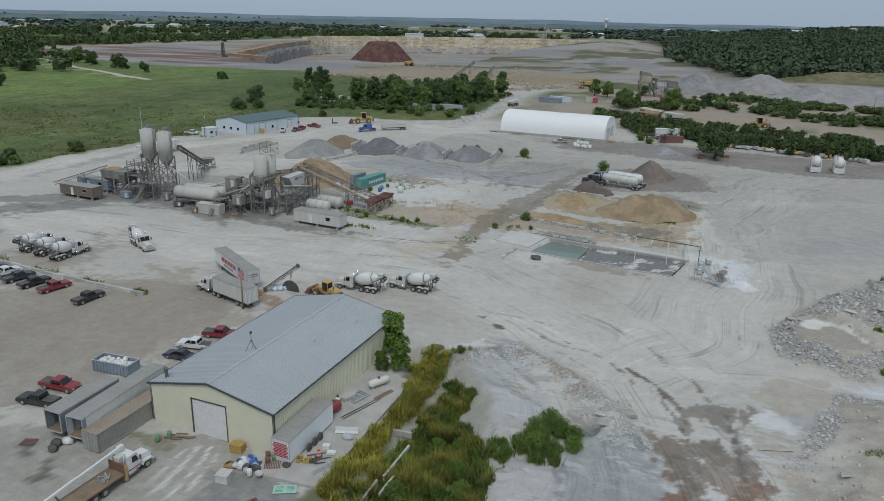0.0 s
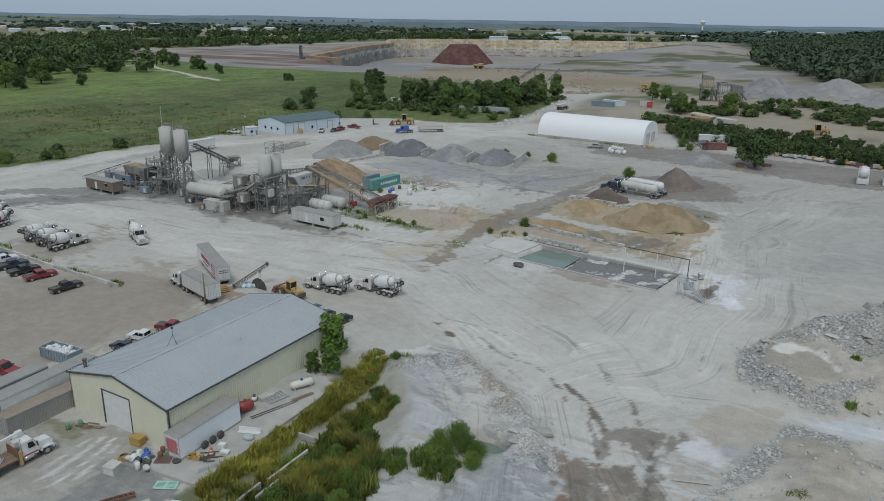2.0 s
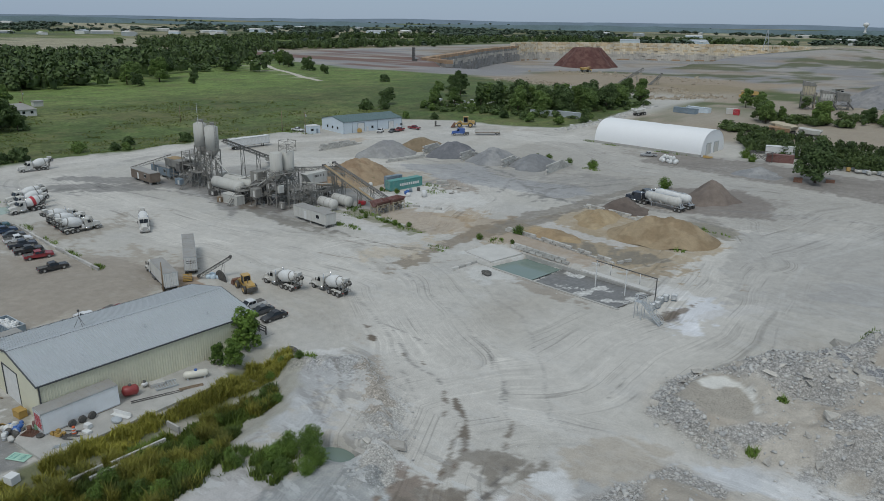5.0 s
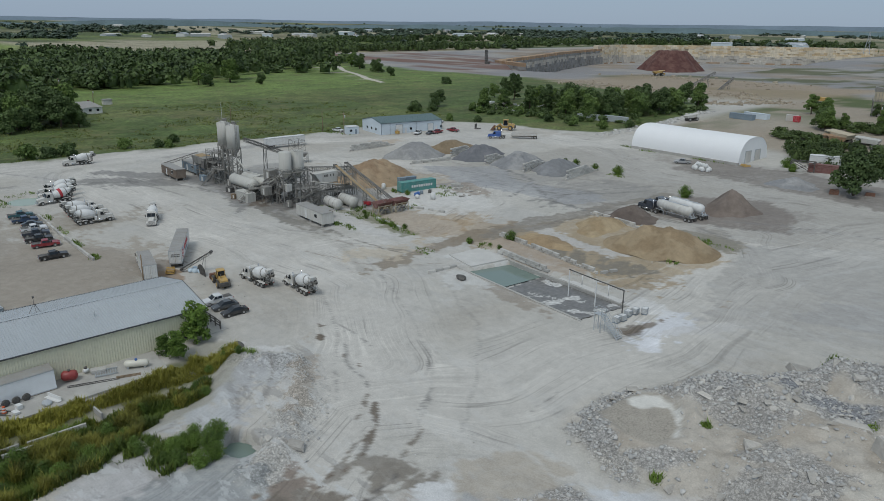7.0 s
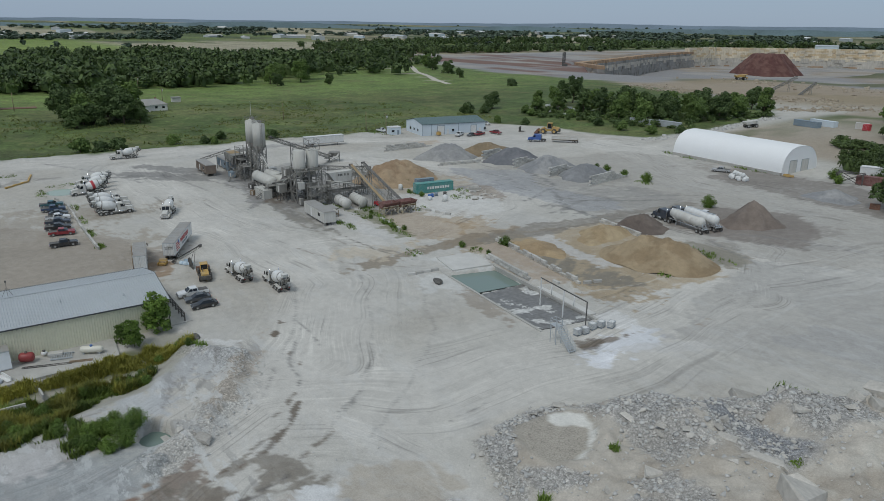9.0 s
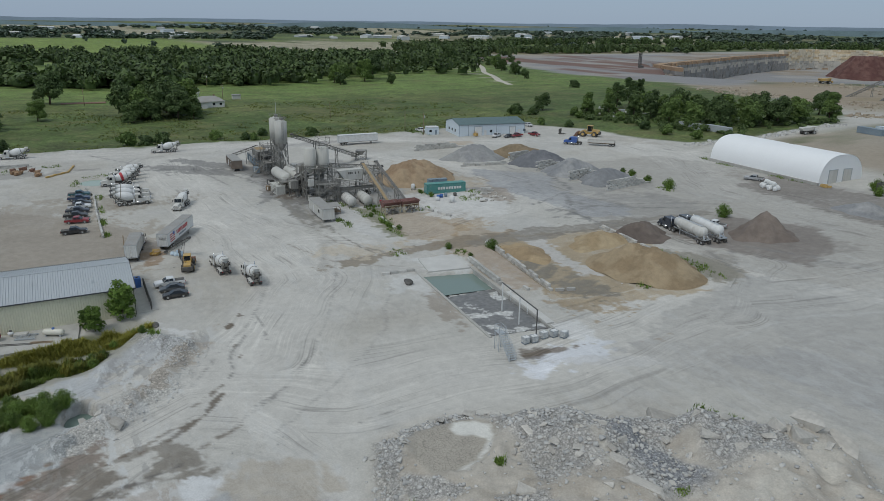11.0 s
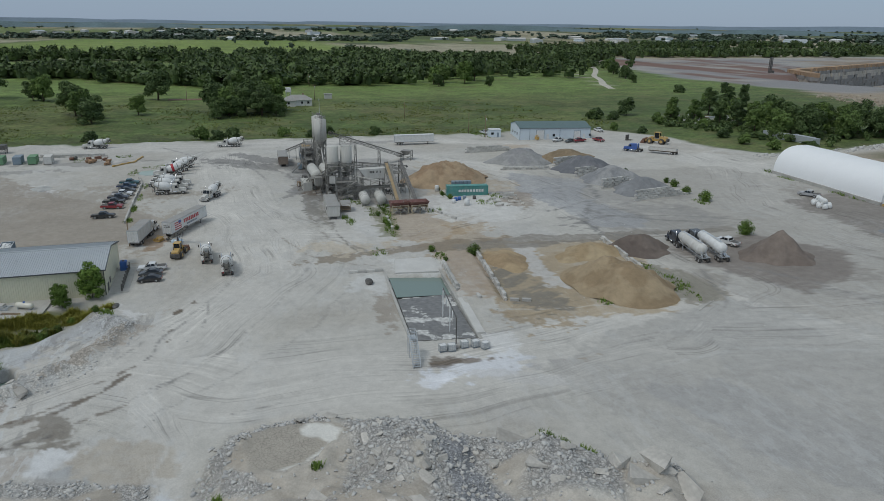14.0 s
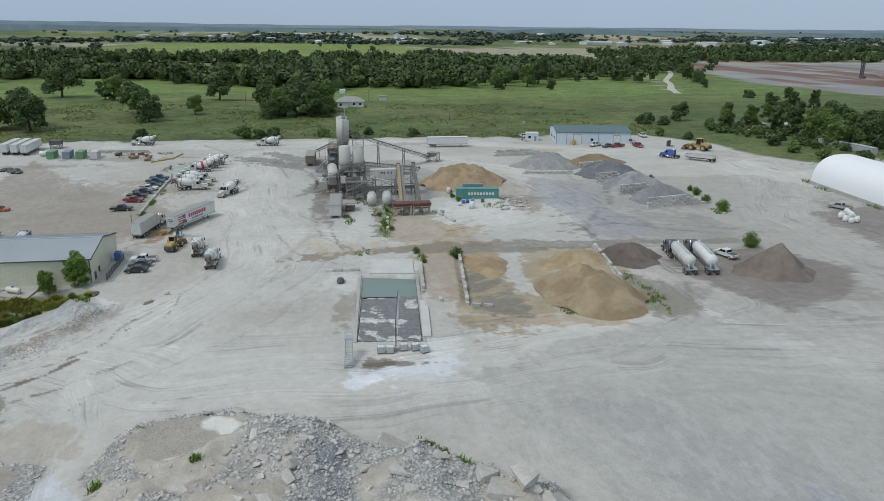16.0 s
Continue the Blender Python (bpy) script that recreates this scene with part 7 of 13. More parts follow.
pickup(-105.6, 88.2, 84, M["carblack"], "black crew-cab pickup parked alone", cover=False)
pickup(-115.3, 89.2, 78, M["carred"], "dark red pickup in a parked row")
pickup(-120.3, 89.0, 80, M["carblack"], "black pickup in a parked row")
pickup(-125.2, 89.6, 80, M["cardark"], "dark blue pickup in a parked row")
pickup(-129.4, 90.2, 82, M["carwhite"], "white pickup in a parked row")
sedan(-134.0, 91.0, 80, M["cargrey"], "dark grey car in a parked row")
pickup(-138.6, 90.4, 84, M["carblue"], "dark blue pickup in a parked row")
pickup(-143.8, 90.6, 84, M["carteal"], "teal pickup in a parked row")
pickup(-84.2, 63.7, 8, M["carred"], "red pickup beside the trailers")
pickup(-83.4, 59.6, 190, M["carblack"], "black pickup beside the trailers", cover=True)
pickup(-76.0, 82.0, 191, M["carwhite"], "white crew-cab pickup behind the shed")
pickup(-74.9, 87.0, 16, M["carred"], "dark red pickup with black bed cover", cover=True)
sedan(-75.9, 78.2, 186, M["cardark"], "dark blue sedan behind the shed")
pickup(-59.5, 104.0, -92, M["carwhite"], "white pickup by the shed's rear gable")
sedan(-56.3, 104.0, -95, M["cargrey"], "grey sedan by the shed's rear gable")
sedan(-52.6, 104.1, -95, M["carblack"], "black sedan by the shed's rear gable")
pickup(-34.9, 227.8, -165, M["carwhite"], "white pickup beside the tank trailers")
pickup(-64.5, 276.9, 205, M["carsilver"], "grey flatbed pickup in front of the hangar")
pickup(-176.2, 252.2, -60, M["carwhite"], "white pickup by the workshop")
sedan(-172.8, 256.0, -70, M["cargrey"], "grey car by the workshop")
pickup(-172.2, 259.8, -80, M["carred"], "red pickup by the workshop")
pickup(-171.0, 268.0, 10, M["carred"], "dark red pickup by the workshop")
pickup(-194.5, 280.5, 0, M["carwhite"], "white pickup behind the workshop")
pickup(-204.5, 230.0, 10, M["carwhite"], "white pickup behind the site cabin")

# trailers
box_trailer(-89.2, 109.6, 151, 16.0, "long white box trailer with red and white striped flag", roof="roofgrey", side="white", flag=True)
box_trailer(-81.8, 99.7, 167, 9.6, "short white box trailer coupled to a white tractor", roof="roofgrey", side="whitedirty")
tractor(-88.4, 101.3, 167, M["whitedirty"], "white day-cab tractor under a short trailer")
box_trailer(-187.6, 193.6, 84, 16.2, "white box trailer parked at the meadow's edge", roof="white", side="white")
box_trailer(-46.0, 67.3, 90, 10.0, "old white box trailer beside the shed", roof="roofgrey", side="trailerwhite", ribs=False, floor=0.5, tall=3.0, wheels=False)
box_trailer(-74.7, 59.5, 92, 9.8, "old grey box trailer with open rear", roof="roofgrey", side="roofgrey", open_rear=True)
box_trailer(-71.4, 62.3, 93.5, 15.2, "old white box trailer with open rear doors", roof="roofgrey", side="white", ribs=False, open_rear=True)
container(-68.4, 60.6, 90, 12.2, M["roofgrey"], "grey container with rust-stained roof", roof=M["roofbrown"])
container(-100.4, 187.5, 83, 12.2, M["teal"], "teal shipping container with white lettering bars", h=2.9)


# ---- plant: silos, bins, conveyors ----
def rail_ring(bm, x0, x1, y0, y1, z, h=1.05, w=0.05, step=1.2):
    cs = [(x0, y0), (x1, y0), (x1, y1), (x0, y1)]
    for (ax, ay), (bx, by) in zip(cs, cs[1:] + cs[:1]):
        for hh in (h, h * 0.5):
            beam(bm, (ax, ay, z + hh), (bx, by, z + hh), w)
        n = max(1, int(math.hypot(bx - ax, by - ay) / step))
        for i in range(n):
            x, y = ax + (bx - ax) * i / n, ay + (by - ay) * i / n
            beam(bm, (x, y, z), (x, y, z + h), w)


def braced_tower(bm, x0, x1, y0, y1, z0, z1, n, w=0.22):
    cs = [(x0, y0), (x1, y0), (x1, y1), (x0, y1)]
    for x, y in cs:
        beam(bm, (x, y, z0), (x, y, z1), w)
    for (ax, ay), (bx, by) in zip(cs, cs[1:] + cs[:1]):
        for i in range(n):
            a, b = z0 + (z1 - z0) * i / n, z0 + (z1 - z0) * (i + 1) / n
            beam(bm, (ax, ay, b), (bx, by, b), w * 0.7)
            beam(bm, (ax, ay, a), (bx, by, b), w * 0.5)
            if i % 2 == 0:
                beam(bm, (bx, by, a), (ax, ay, b), w * 0.5)


def cement_silo(x, y, r, zb, zt, label):
    g = gz(x, y)
    s = thing("cement_silo", x, y, 0, label, "silo", "cement silos")
    zb, zt = zb - g, zt - g
    bm = bmesh.new()
    lathe(bm, [(0, r), (zt - zb, r), (zt - zb + 0.5, r * 0.35), (zt - zb + 0.55, 0.1)], (0, 0, zb), (0, 0, zt), 28)
    part("tank", bm, M["silo"], s, "dusty grey cylindrical tank")
    bm = bmesh.new()
    lathe(bm, [(0, 0.25), (2.6, r - 0.02)], (0, 0, zb - 2.6), (0, 0, zb), 24)
    part("cone", bm, M["plant"], s, "steel discharge cone")
    bm = bmesh.new()
    q = r * 0.78
    braced_tower(bm, -q, q, -q, q, -0.4, zb + 0.3, 4, 0.24)
    part("leg_frame", bm, M["plant"], s, "braced steel leg frame")
    bm = bmesh.new()
    rail_ring(bm, -q, q, -q, q, zt + 0.3)
    part("top_rail", bm, M["plant"], s)
    bm = bmesh.new()
    for dy in (-0.25, 0.25):
        beam(bm, (r + 0.15, dy, 0.5), (r + 0.15, dy, zt + 1.2), 0.06)
    for i in range(int((zt - 0.5) / 0.45)):
        beam(bm, (r + 0.15, -0.25, 0.7 + i * 0.45), (r + 0.15, 0.25, 0.7 + i * 0.45), 0.04)
    part("ladder", bm, M["plant"], s)
    bm = bmesh.new()
    box(bm, (0.2, 0.3, zt + 0.75), (1.1, 1.0, 1.0), bevel=0.05)
    part("dust_filter", bm, M["plant"], s)
    bm = bmesh.new()
    cyl(bm, (-r - 0.12, 0.4, 0.6), (-r - 0.12, 0.4, zt + 0.6), 0.08, n=8)
    part("fill_pipe", bm, M["galv"], s)
    bm = bmesh.new()
    for sx in (-q, q):
        for sy in (-q, q):
            box(bm, (sx, sy, 0.15), (0.7, 0.7, 0.9))
    part("footing", bm, M["concrete"], s)
    return s


cement_silo(-149.2, 150.4, 1.95, 14.9, 21.7, "tall grey cement silo on a braced steel frame")
cement_silo(-143.6, 150.6, 1.95, 14.4, 21.3, "grey cement silo on a braced steel frame")
bm = bmesh.new()
cyl(bm, (0, 0, 0), (0, 0, 24), 0.09, 0.04, 8)
part("mast", bm, M["galv"], thing("antenna_mast", -152.0, 151.5, 0, "thin steel antenna mast beside the silos", "mast"))


def aggregate_bin():
    s = thing("aggregate_bin", -158.2, 147.5, 0, "raised grey aggregate bin on steel legs", "hopper")
    bm = bmesh.new()
    for k in (-1, 1):
        box(bm, (k * 2.1, 0, 5.6), (4.1, 4.2, 2.2), taper=(1.12, 1.1))
        box(bm, (k * 2.1, 0, 3.7), (1.2, 1.2, 1.7), taper=(3.3, 3.2))
    part("bin_box", bm, M["plant"], s, "welded steel bin")
    bm = bmesh.new()
    braced_tower(bm, -4.2, 4.2, -2.0, 2.0, -0.4, 5.0, 2, 0.22)
    braced_tower(bm, -0.1, 0.1, -2.0, 2.0, -0.4, 5.0, 2, 0.18)
    part("leg_frame", bm, M["plant"], s)
    bm = bmesh.new()
    box(bm, (-1.6, 0, 7.0), (4.4, 3.6, 0.5), taper=(0.4, 0.3))
    part("stone_fill", bm, M["sandbelt"], s, "stone heaped in the bin")
    quick("side_flap", M["belt"], s, ((4.55, 0, 5.3), (0.08, 4.0, 2.6)), ((3.4, -2.3, 4.7), (2.2, 0.08, 2.4)), label="dark rubber flap")
    bm = bmesh.new()
    truss(bm, (-5, 1.0, 2.4), (13, 2.5, 3.2), 0.7, 0.9, 10)
    box(bm, (4, 1.7, 2.85), (18, 0.8, 0.08))
    part("weigh_belt", bm, M["plant"], s, "belt conveyor under the bin")
    s2 = thing("feed_conveyor", -176, 141, 0, "short inclined feed conveyor behind the bin", "conveyor", "conveyors")
    bm = bmesh.new()
    truss(bm, (0, 0, 2.2), (14, 6, 7.2), 0.7, 0.9, 9)
    beam(bm, (3, 1.3, -0.3), (3, 1.3, 3.0), 0.18), beam(bm, (8, 3.4, -0.3), (8, 3.4, 4.6), 0.18)
    part("frame", bm, M["plant"], s2)
    bm = bmesh.new()
    beam(bm, (0, 0, 2.3), (14, 6, 7.3), 0.8, 0.08)
    part("belt", bm, M["belt"], s2)


aggregate_bin()


def conveyor(p, q, name, label, belt="belt", width=1.0, depth=0.9, n=14, legs=(), walkway=False, w=0.1):
    """Truss conveyor between two world points; legs are shares of its length."""
    p, q = Vector(p), Vector(q)
    s = thing(name, p.x, p.y, 0, label, "conveyor", "conveyors", z=0)
    o = Vector((p.x, p.y, 0))
    bm = bmesh.new()
    truss(bm, p - o, q - o, depth, width, n, w)
    part("truss_frame", bm, M["plant"], s, "dusty lattice frame")
    bm = bmesh.new()
    m, l = frame_of(p - o, q - o)
    d = (q - p).normalized()
    side = d.cross(Vector((0, 0, 1))).normalized()
    up = side.cross(d).normalized()
    a = [p - o + side * k * width * 0.42 + up * (0.12 if k else 0.04) for k in (-1, -0.0, 1)]
    vs = [[bm.verts.new(v + up * hh) for v in a] + [bm.verts.new(v + (q - p) + up * hh) for v in a] for hh in (0.06, 0.0)]
    for i in (0, 1):
        bm.faces.new((vs[0][i], vs[0][i + 1], vs[0][i + 4], vs[0][i + 3]))
        bm.faces.new((vs[1][i], vs[1][i + 1], vs[1][i + 4], vs[1][i + 3]))
    part("belt", bm, M[belt], s)
    bm = bmesh.new()
    for e in (p, q):
        c = e - o
        cyl(bm, c - side * width * 0.55, c + side * width * 0.55, 0.3, n=12)
    part("pulley", bm, M["darksteel"], s)
    for f in legs:
        c = p + (q - p) * f
        g = gz(c.x, c.y) - 0.3
        bm = bmesh.new()
        for k in (-1, 1):
            beam(bm, c - o + side * k * width * 0.5, Vector((c.x, c.y, g)) - o + side * k * width * 0.75, 0.16)
        hgt = c.z - depth - g
        if hgt > 2:
            beam(bm, Vector((c.x, c.y, g + hgt * 0.15)) - o + side * width * 0.7, c - o - side * width * 0.5 - Vector((0, 0, depth)), 0.09)
            beam(bm, Vector((c.x, c.y, g + hgt * 0.15)) - o - side * width * 0.7, c - o + side * width * 0.5 - Vector((0, 0, depth)), 0.09)
        part("support_leg", bm, M["plant"], s)
    if walkway:
        bm = bmesh.new()
        c = p - o + side * (width * 0.5 + 0.45)
        beam(bm, c - up * 0.4, c + (q - p) - up * 0.4, 0.7, 0.06)
        for hh in (0.3, 0.7):
            beam(bm, c + side * 0.35 + up * hh, c + side * 0.35 + (q - p) + up * hh, 0.05)
        for i in range(n):
            t = (q - p) * (i / n)
            beam(bm, c + side * 0.35 + t - up * 0.4, c + side * 0.35 + t + up * 0.7, 0.05)
        part("walkway", bm, M["plant"], s)
    return s


conveyor((-156.5, 181.5, 6.4), (-141.2, 153.4, 17.4), "belt_conveyor", "long grey inclined belt conveyor to the silo top", n=18, legs=(0.35, 0.68), walkway=True)
conveyor((-85.0, 163.9, 4.6), (-111.0, 165.6, 12.4), "belt_conveyor", "inclined conveyor carrying tan sand from a hopper", belt="sandbelt", n=18, legs=(0.4, 0.85), walkway=True)
conveyor((-84.4, 169.0, 4.6), (-112.0, 170.2, 12.4), "belt_conveyor", "inclined conveyor with dark belt from a hopper", n=18, legs=(0.4, 0.85))
conveyor((-111.5, 172.0, 11.0), (-112.0, 155.5, 12.8), "belt_conveyor", "cross conveyor into the twin bins", n=14, legs=(0.15, 0.5, 0.8))


def feed_hopper(x, y, label, rim):
    s = thing("feed_hopper", x, y, 92, label, "hopper", "feed hoppers")
    for nm, pts in (("side_plate", ((-2.6, 1.5), (2.6, 1.5), (2.2, 0.5), (-2.2, 0.5))), ("side_plate", ((-2.6, -1.5), (2.6, -1.5), (2.2, -0.5), (-2.2, -0.5)))):
        bm = bmesh.new()
        zs = (3.3, 3.3, 1.9, 1.9)
        a = [bm.verts.new((px, py, z)) for (px, py), z in zip(pts, zs)]
        b = [bm.verts.new((px, py + (0.1 if py > 0 else -0.1), z)) for (px, py), z in zip(pts, zs)]
        bm.faces.new(a), bm.faces.new(b[::-1])
        for i in range(4):
            bm.faces.new((a[i], b[i], b[(i + 1) % 4], a[(i + 1) % 4]))
        part(nm, bm, rim, s, "maroon sloping steel plate")
    for sg in (-1, 1):
        bm = bmesh.new()
        prism(bm, [(-1.5, 3.3), (1.5, 3.3), (0.5, 1.9), (-0.5, 1.9)], sg * 2.4 - 0.06, sg * 2.4 + 0.06)
        o = part("end_plate", bm, rim, s)
        o.matrix_basis = Matrix.Rotation(radians(90), 4, "Z")
    quick("feeder_tray", M["sandbelt"], s, ((0, 0, 1.75), (4.6, 1.2, 0.25)), label="sand-covered feeder tray")
    for sx in (-2.2, 0, 2.2):
        for sy in (-1.3, 1.3):
            bm = bmesh.new()
            beam(bm, (sx, sy, -0.4), (sx, sy * 0.9, 2.5), 0.2)
            part("leg", bm, M["dustcream"], s)
    bm = bmesh.new()
    for sy in (-1.3, 1.3):
        beam(bm, (-2.2, sy, 0.2), (0, sy, 2.2), 0.12), beam(bm, (2.2, sy, 0.2), (0, sy, 2.2), 0.12)
        beam(bm, (-2.3, sy, 2.3), (2.3, sy, 2.3), 0.16)
    for sx in (-2.2, 2.2):
        beam(bm, (sx, -1.3, 0.2), (sx, 1.3, 2.2), 0.12), beam(bm, (sx, 1.3, 0.2), (sx, -1.3, 2.2), 0.12)
    part("brace", bm, M["dustcream"], s, "cream dusted bracing")


feed_hopper(-86.8, 164.0, "feed hopper with maroon plates on a cream timber frame", M["maroon"])
feed_hopper(-86.2, 169.2, "feed hopper with maroon plates on a cream timber frame", M["maroon"])


def feed_box():
    s = thing("loading_hopper", -157.5, 183.2, 60, "grey loading hopper at the long conveyor's foot", "hopper", "feed hoppers")
    bm = bmesh.new()
    box(bm, (0, 0, 2.6), (1.2, 2.2, 1.5), taper=(3.0, 1.6))
    part("hopper_box", bm, M["plant"], s)
    bm = bmesh.new()
    braced_tower(bm, -1.8, 1.8, -1.6, 1.6, -0.3, 3.2, 2, 0.16)
    part("leg_frame", bm, M["plant"], s)
    bm = bmesh.new()
    rail_ring(bm, -3.4, -1.9, -1.6, 1.6, 1.2)
    box(bm, (-2.65, 0, 1.2), (1.5, 3.2, 0.08))
    part("platform", bm, M["plant"], s)


feed_box()


def twin_bins():
    s = thing("batching_tower", -112.2, 152.0, 0, "batching tower with twin grey bins on a braced frame", "batching plant")
    g = gz(-112.2, 152.0)
    zc, zt = 12.4 - g, 17.6 - g
    for y in (-1.95, 1.95):
        bm = bmesh.new()
        lathe(bm, [(0, 0.5), (1.9, 1.68), (2.0, 1.7), (zt - zc + 1.9, 1.7), (zt - zc + 2.1, 1.2)], (0, y, zc - 1.9), (0, y, zt), 22)
        part("bin_tank", bm, M["silo"], s, "dusty cylindrical bin")
    bm = bmesh.new()
    braced_tower(bm, -2.0, 2.0, -3.9, 3.9, -0.4, zc + 0.4, 3, 0.24)
    braced_tower(bm, -2.0, 2.0, -0.1, 0.1, -0.4, zc + 0.4, 3, 0.2)
    part("leg_frame", bm, M["plant"], s)
    bm = bmesh.new()
    braced_tower(bm, -1.7, 1.7, 0.4, 3.6, zt, zt + 3.0, 2, 0.1)
    rail_ring(bm, -2.2, 2.2, -3.9, 3.9, zc - 0.2)
    box(bm, (2.3, 0, zc - 0.25), (0.9, 8.2, 0.08))
    part("cage", bm, M["plant"], s, "open steel cage over the bin")
    bm = bmesh.new()
    box(bm, (0, 0, 4.6), (2.6, 5.0, 1.0), bevel=0.05)
    box(bm, (0, 0, 3.5), (1.0, 2.5, 1.3), taper=(2.2, 1.8))
    part("weigh_hopper", bm, M["plant"], s)
    quick("control_box", M["whitedirty"], s, ((2.3, -2.6, 5.0), (0.8, 1.6, 2.0)))
    # drum mixer beside the tower
    d = thing("drum_mixer", -119.8, 149.2, 0, "large steel drum mixer on a wheeled frame", "drum mixer")
    bm = bmesh.new()
    lathe(bm, [(0, 0.9), (0.3, 1.0), (1.4, 1.75), (3.3, 1.75), (4.6, 1.05), (4.9, 1.05)], (-2.4, 0, 4.4), (2.5, 0, 3.8), 22)
    drum = part("drum", bm, M["darksteel"], d, "dark stained mixing drum")
    bm = bmesh.new()
    for t in (1.7, 3.0):
        lathe(bm, [(0, 1.74), (0.02, 1.9), (0.25, 1.9), (0.27, 1.74)], Vector((-2.4, 0, 4.4)) + Vector((t, 0, -0.12 * t)), Vector((2.5, 0, 3.8)) + Vector((t, 0, -0.12 * t)), 22)
    part("ring", bm, M["darksteel"], drum, "dark drive ring")
    bm = bmesh.new()
    braced_tower(bm, -2.5, 2.5, -1.7, 1.7, -0.4, 2.4, 1, 0.22)
    rail_ring(bm, 2.2, 4.4, -2.2, 1.2, 2.5)
    box(bm, (3.3, -0.5, 2.45), (2.2, 3.4, 0.1))
    for k in range(9):
        box(bm, (3.2 + k * 0.28, -2.6, 2.3 - k * 0.26), (0.26, 0.8, 0.05))
    part("frame", bm, M["plant"], d)
    bm = bmesh.new()
    box(bm, (3.0, 0.2, 1.6), (1.4, 1.4, 1.8), taper=(1.6, 1.5))
    part("discharge_hood", bm, M["darksteel"], d, "dark stained discharge hood")
    bm = bmesh.new()
    cyl(bm, (2.0, 1.8, 6.5), (6.5, 0.2, 4.2), 0.3, n=10)
    cyl(bm, (-1.0, 2.0, 6.2), (2.0, 1.8, 6.5), 0.3, n=10)
    part("dust_pipe", bm, M["plant"], d)
    for k, y in enumerate((146.6, 150.4)):
        t = thing("horizontal_silo", -130.5, y, 1, "long horizontal cement tank on a wheeled frame", "tank", "horizontal tanks")
        bm = bmesh.new()
        lathe(bm, [(0, 0.4), (0.5, 1.35), (0.9, 1.6), (13.0, 1.6), (13.4, 1.35), (13.9, 0.4)], (-7, 0, 3.5), (7, 0, 3.5), 22)
        part("tank", bm, M["silo"], t)
        bm = bmesh.new()
        for sg in (-0.8, 0.8):
            box(bm, (0, sg, 1.7), (14, 0.2, 0.4))
        for xx in (-6, -3, 2, 5.5):
            box(bm, (xx, 0, 1.8), (0.25, 2.4, 0.9))
            for sg in (-0.8, 0.8):
                beam(bm, (xx, sg, -0.3), (xx, sg, 1.6), 0.18)
        part("frame", bm, M["plant"], t)
        for sg in (-1, 1):
            for wx in (4.0, 5.3):
                wheel(t, wx, sg * 1.1, 0.5, 0.3)
    c = container(-123.5, 143.3, 2, 7.0, M["silo"], "dusty grey corrugated container under the tanks", h=2.6)


twin_bins()


def plant_platform(x, y, head, L, W, z, label, stair=True):
    s = thing("access_platform", x, y, head, label, "platform", "plant platforms")
    bm = bmesh.new()
    box(bm, (0, 0, z), (L, W, 0.08))
    part("deck", bm, M["plant"], s)
    bm = bmesh.new()
    rail_ring(bm, -L / 2, L / 2, -W / 2, W / 2, z)
    part("guard_rail", bm, M["plant"], s)
    bm = bmesh.new()
    braced_tower(bm, -L / 2 + 0.1, L / 2 - 0.1, -W / 2 + 0.1, W / 2 - 0.1, -0.4, z, 2, 0.14)
    part("leg_frame", bm, M["plant"], s)
    if stair:
        bm = bmesh.new()
        n = int(z / 0.24)
        for k in range(n):
            box(bm, (L / 2 + 0.13 + k * 0.24, 0, z - 0.2 - k * 0.24), (0.25, 0.8, 0.04))
        for sy in (-0.42, 0.42):
            beam(bm, (L / 2, sy, z - 0.05), (L / 2 + n * 0.24, sy, 0.0), 0.06, 0.2)
            beam(bm, (L / 2, sy, z + 1.0), (L / 2 + n * 0.24, sy, 1.0), 0.05)
        part("stair", bm, M["plant"], s)
    return s


plant_platform(-121.8, 145.6, -90, 3.4, 2.4, 3.4, "steel access platform with a stair beside the mixing drum")
plant_platform(-116.0, 156.8, 0, 3.0, 5.0, 6.2, "raised steel walkway platform behind the batching tower")
plant_platform(-147.0, 146.6, -90, 2.2, 5.0, 4.6, "steel platform with a stair below the cement silos")
plant_platform(-105.6, 156.4, 90, 2.4, 2.6, 4.2, "steel platform beside the transfer hopper")
plant_platform(-156.5, 153.2, 90, 2.4, 6.0, 3.6, "steel platform under the aggregate bin", False)


def plant_box(name, x, y, head, size, z, mat, label, cat):
    s = thing(name, x, y, head, label, cat)
    bm = bmesh.new()
    box(bm, (0, 0, z + size[2] / 2), size, bevel=0.04)
    body = part("housing", bm, M[mat], s)
    quick("door", M["whitedirty"], body, ((size[0] * 0.2, -size[1] / 2 - 0.03, z + size[2] * 0.45), (size[0] * 0.3, 0.06, size[2] * 0.7)))
    bm = bmesh.new()
    for sx in (-1, 1):
        for sy in (-1, 1):
            beam(bm, (sx * size[0] * 0.42, sy * size[1] * 0.42, -0.3), (sx * size[0] * 0.42, sy * size[1] * 0.42, z + 0.05), 0.14)
    part("leg", bm, M["darksteel"], s)


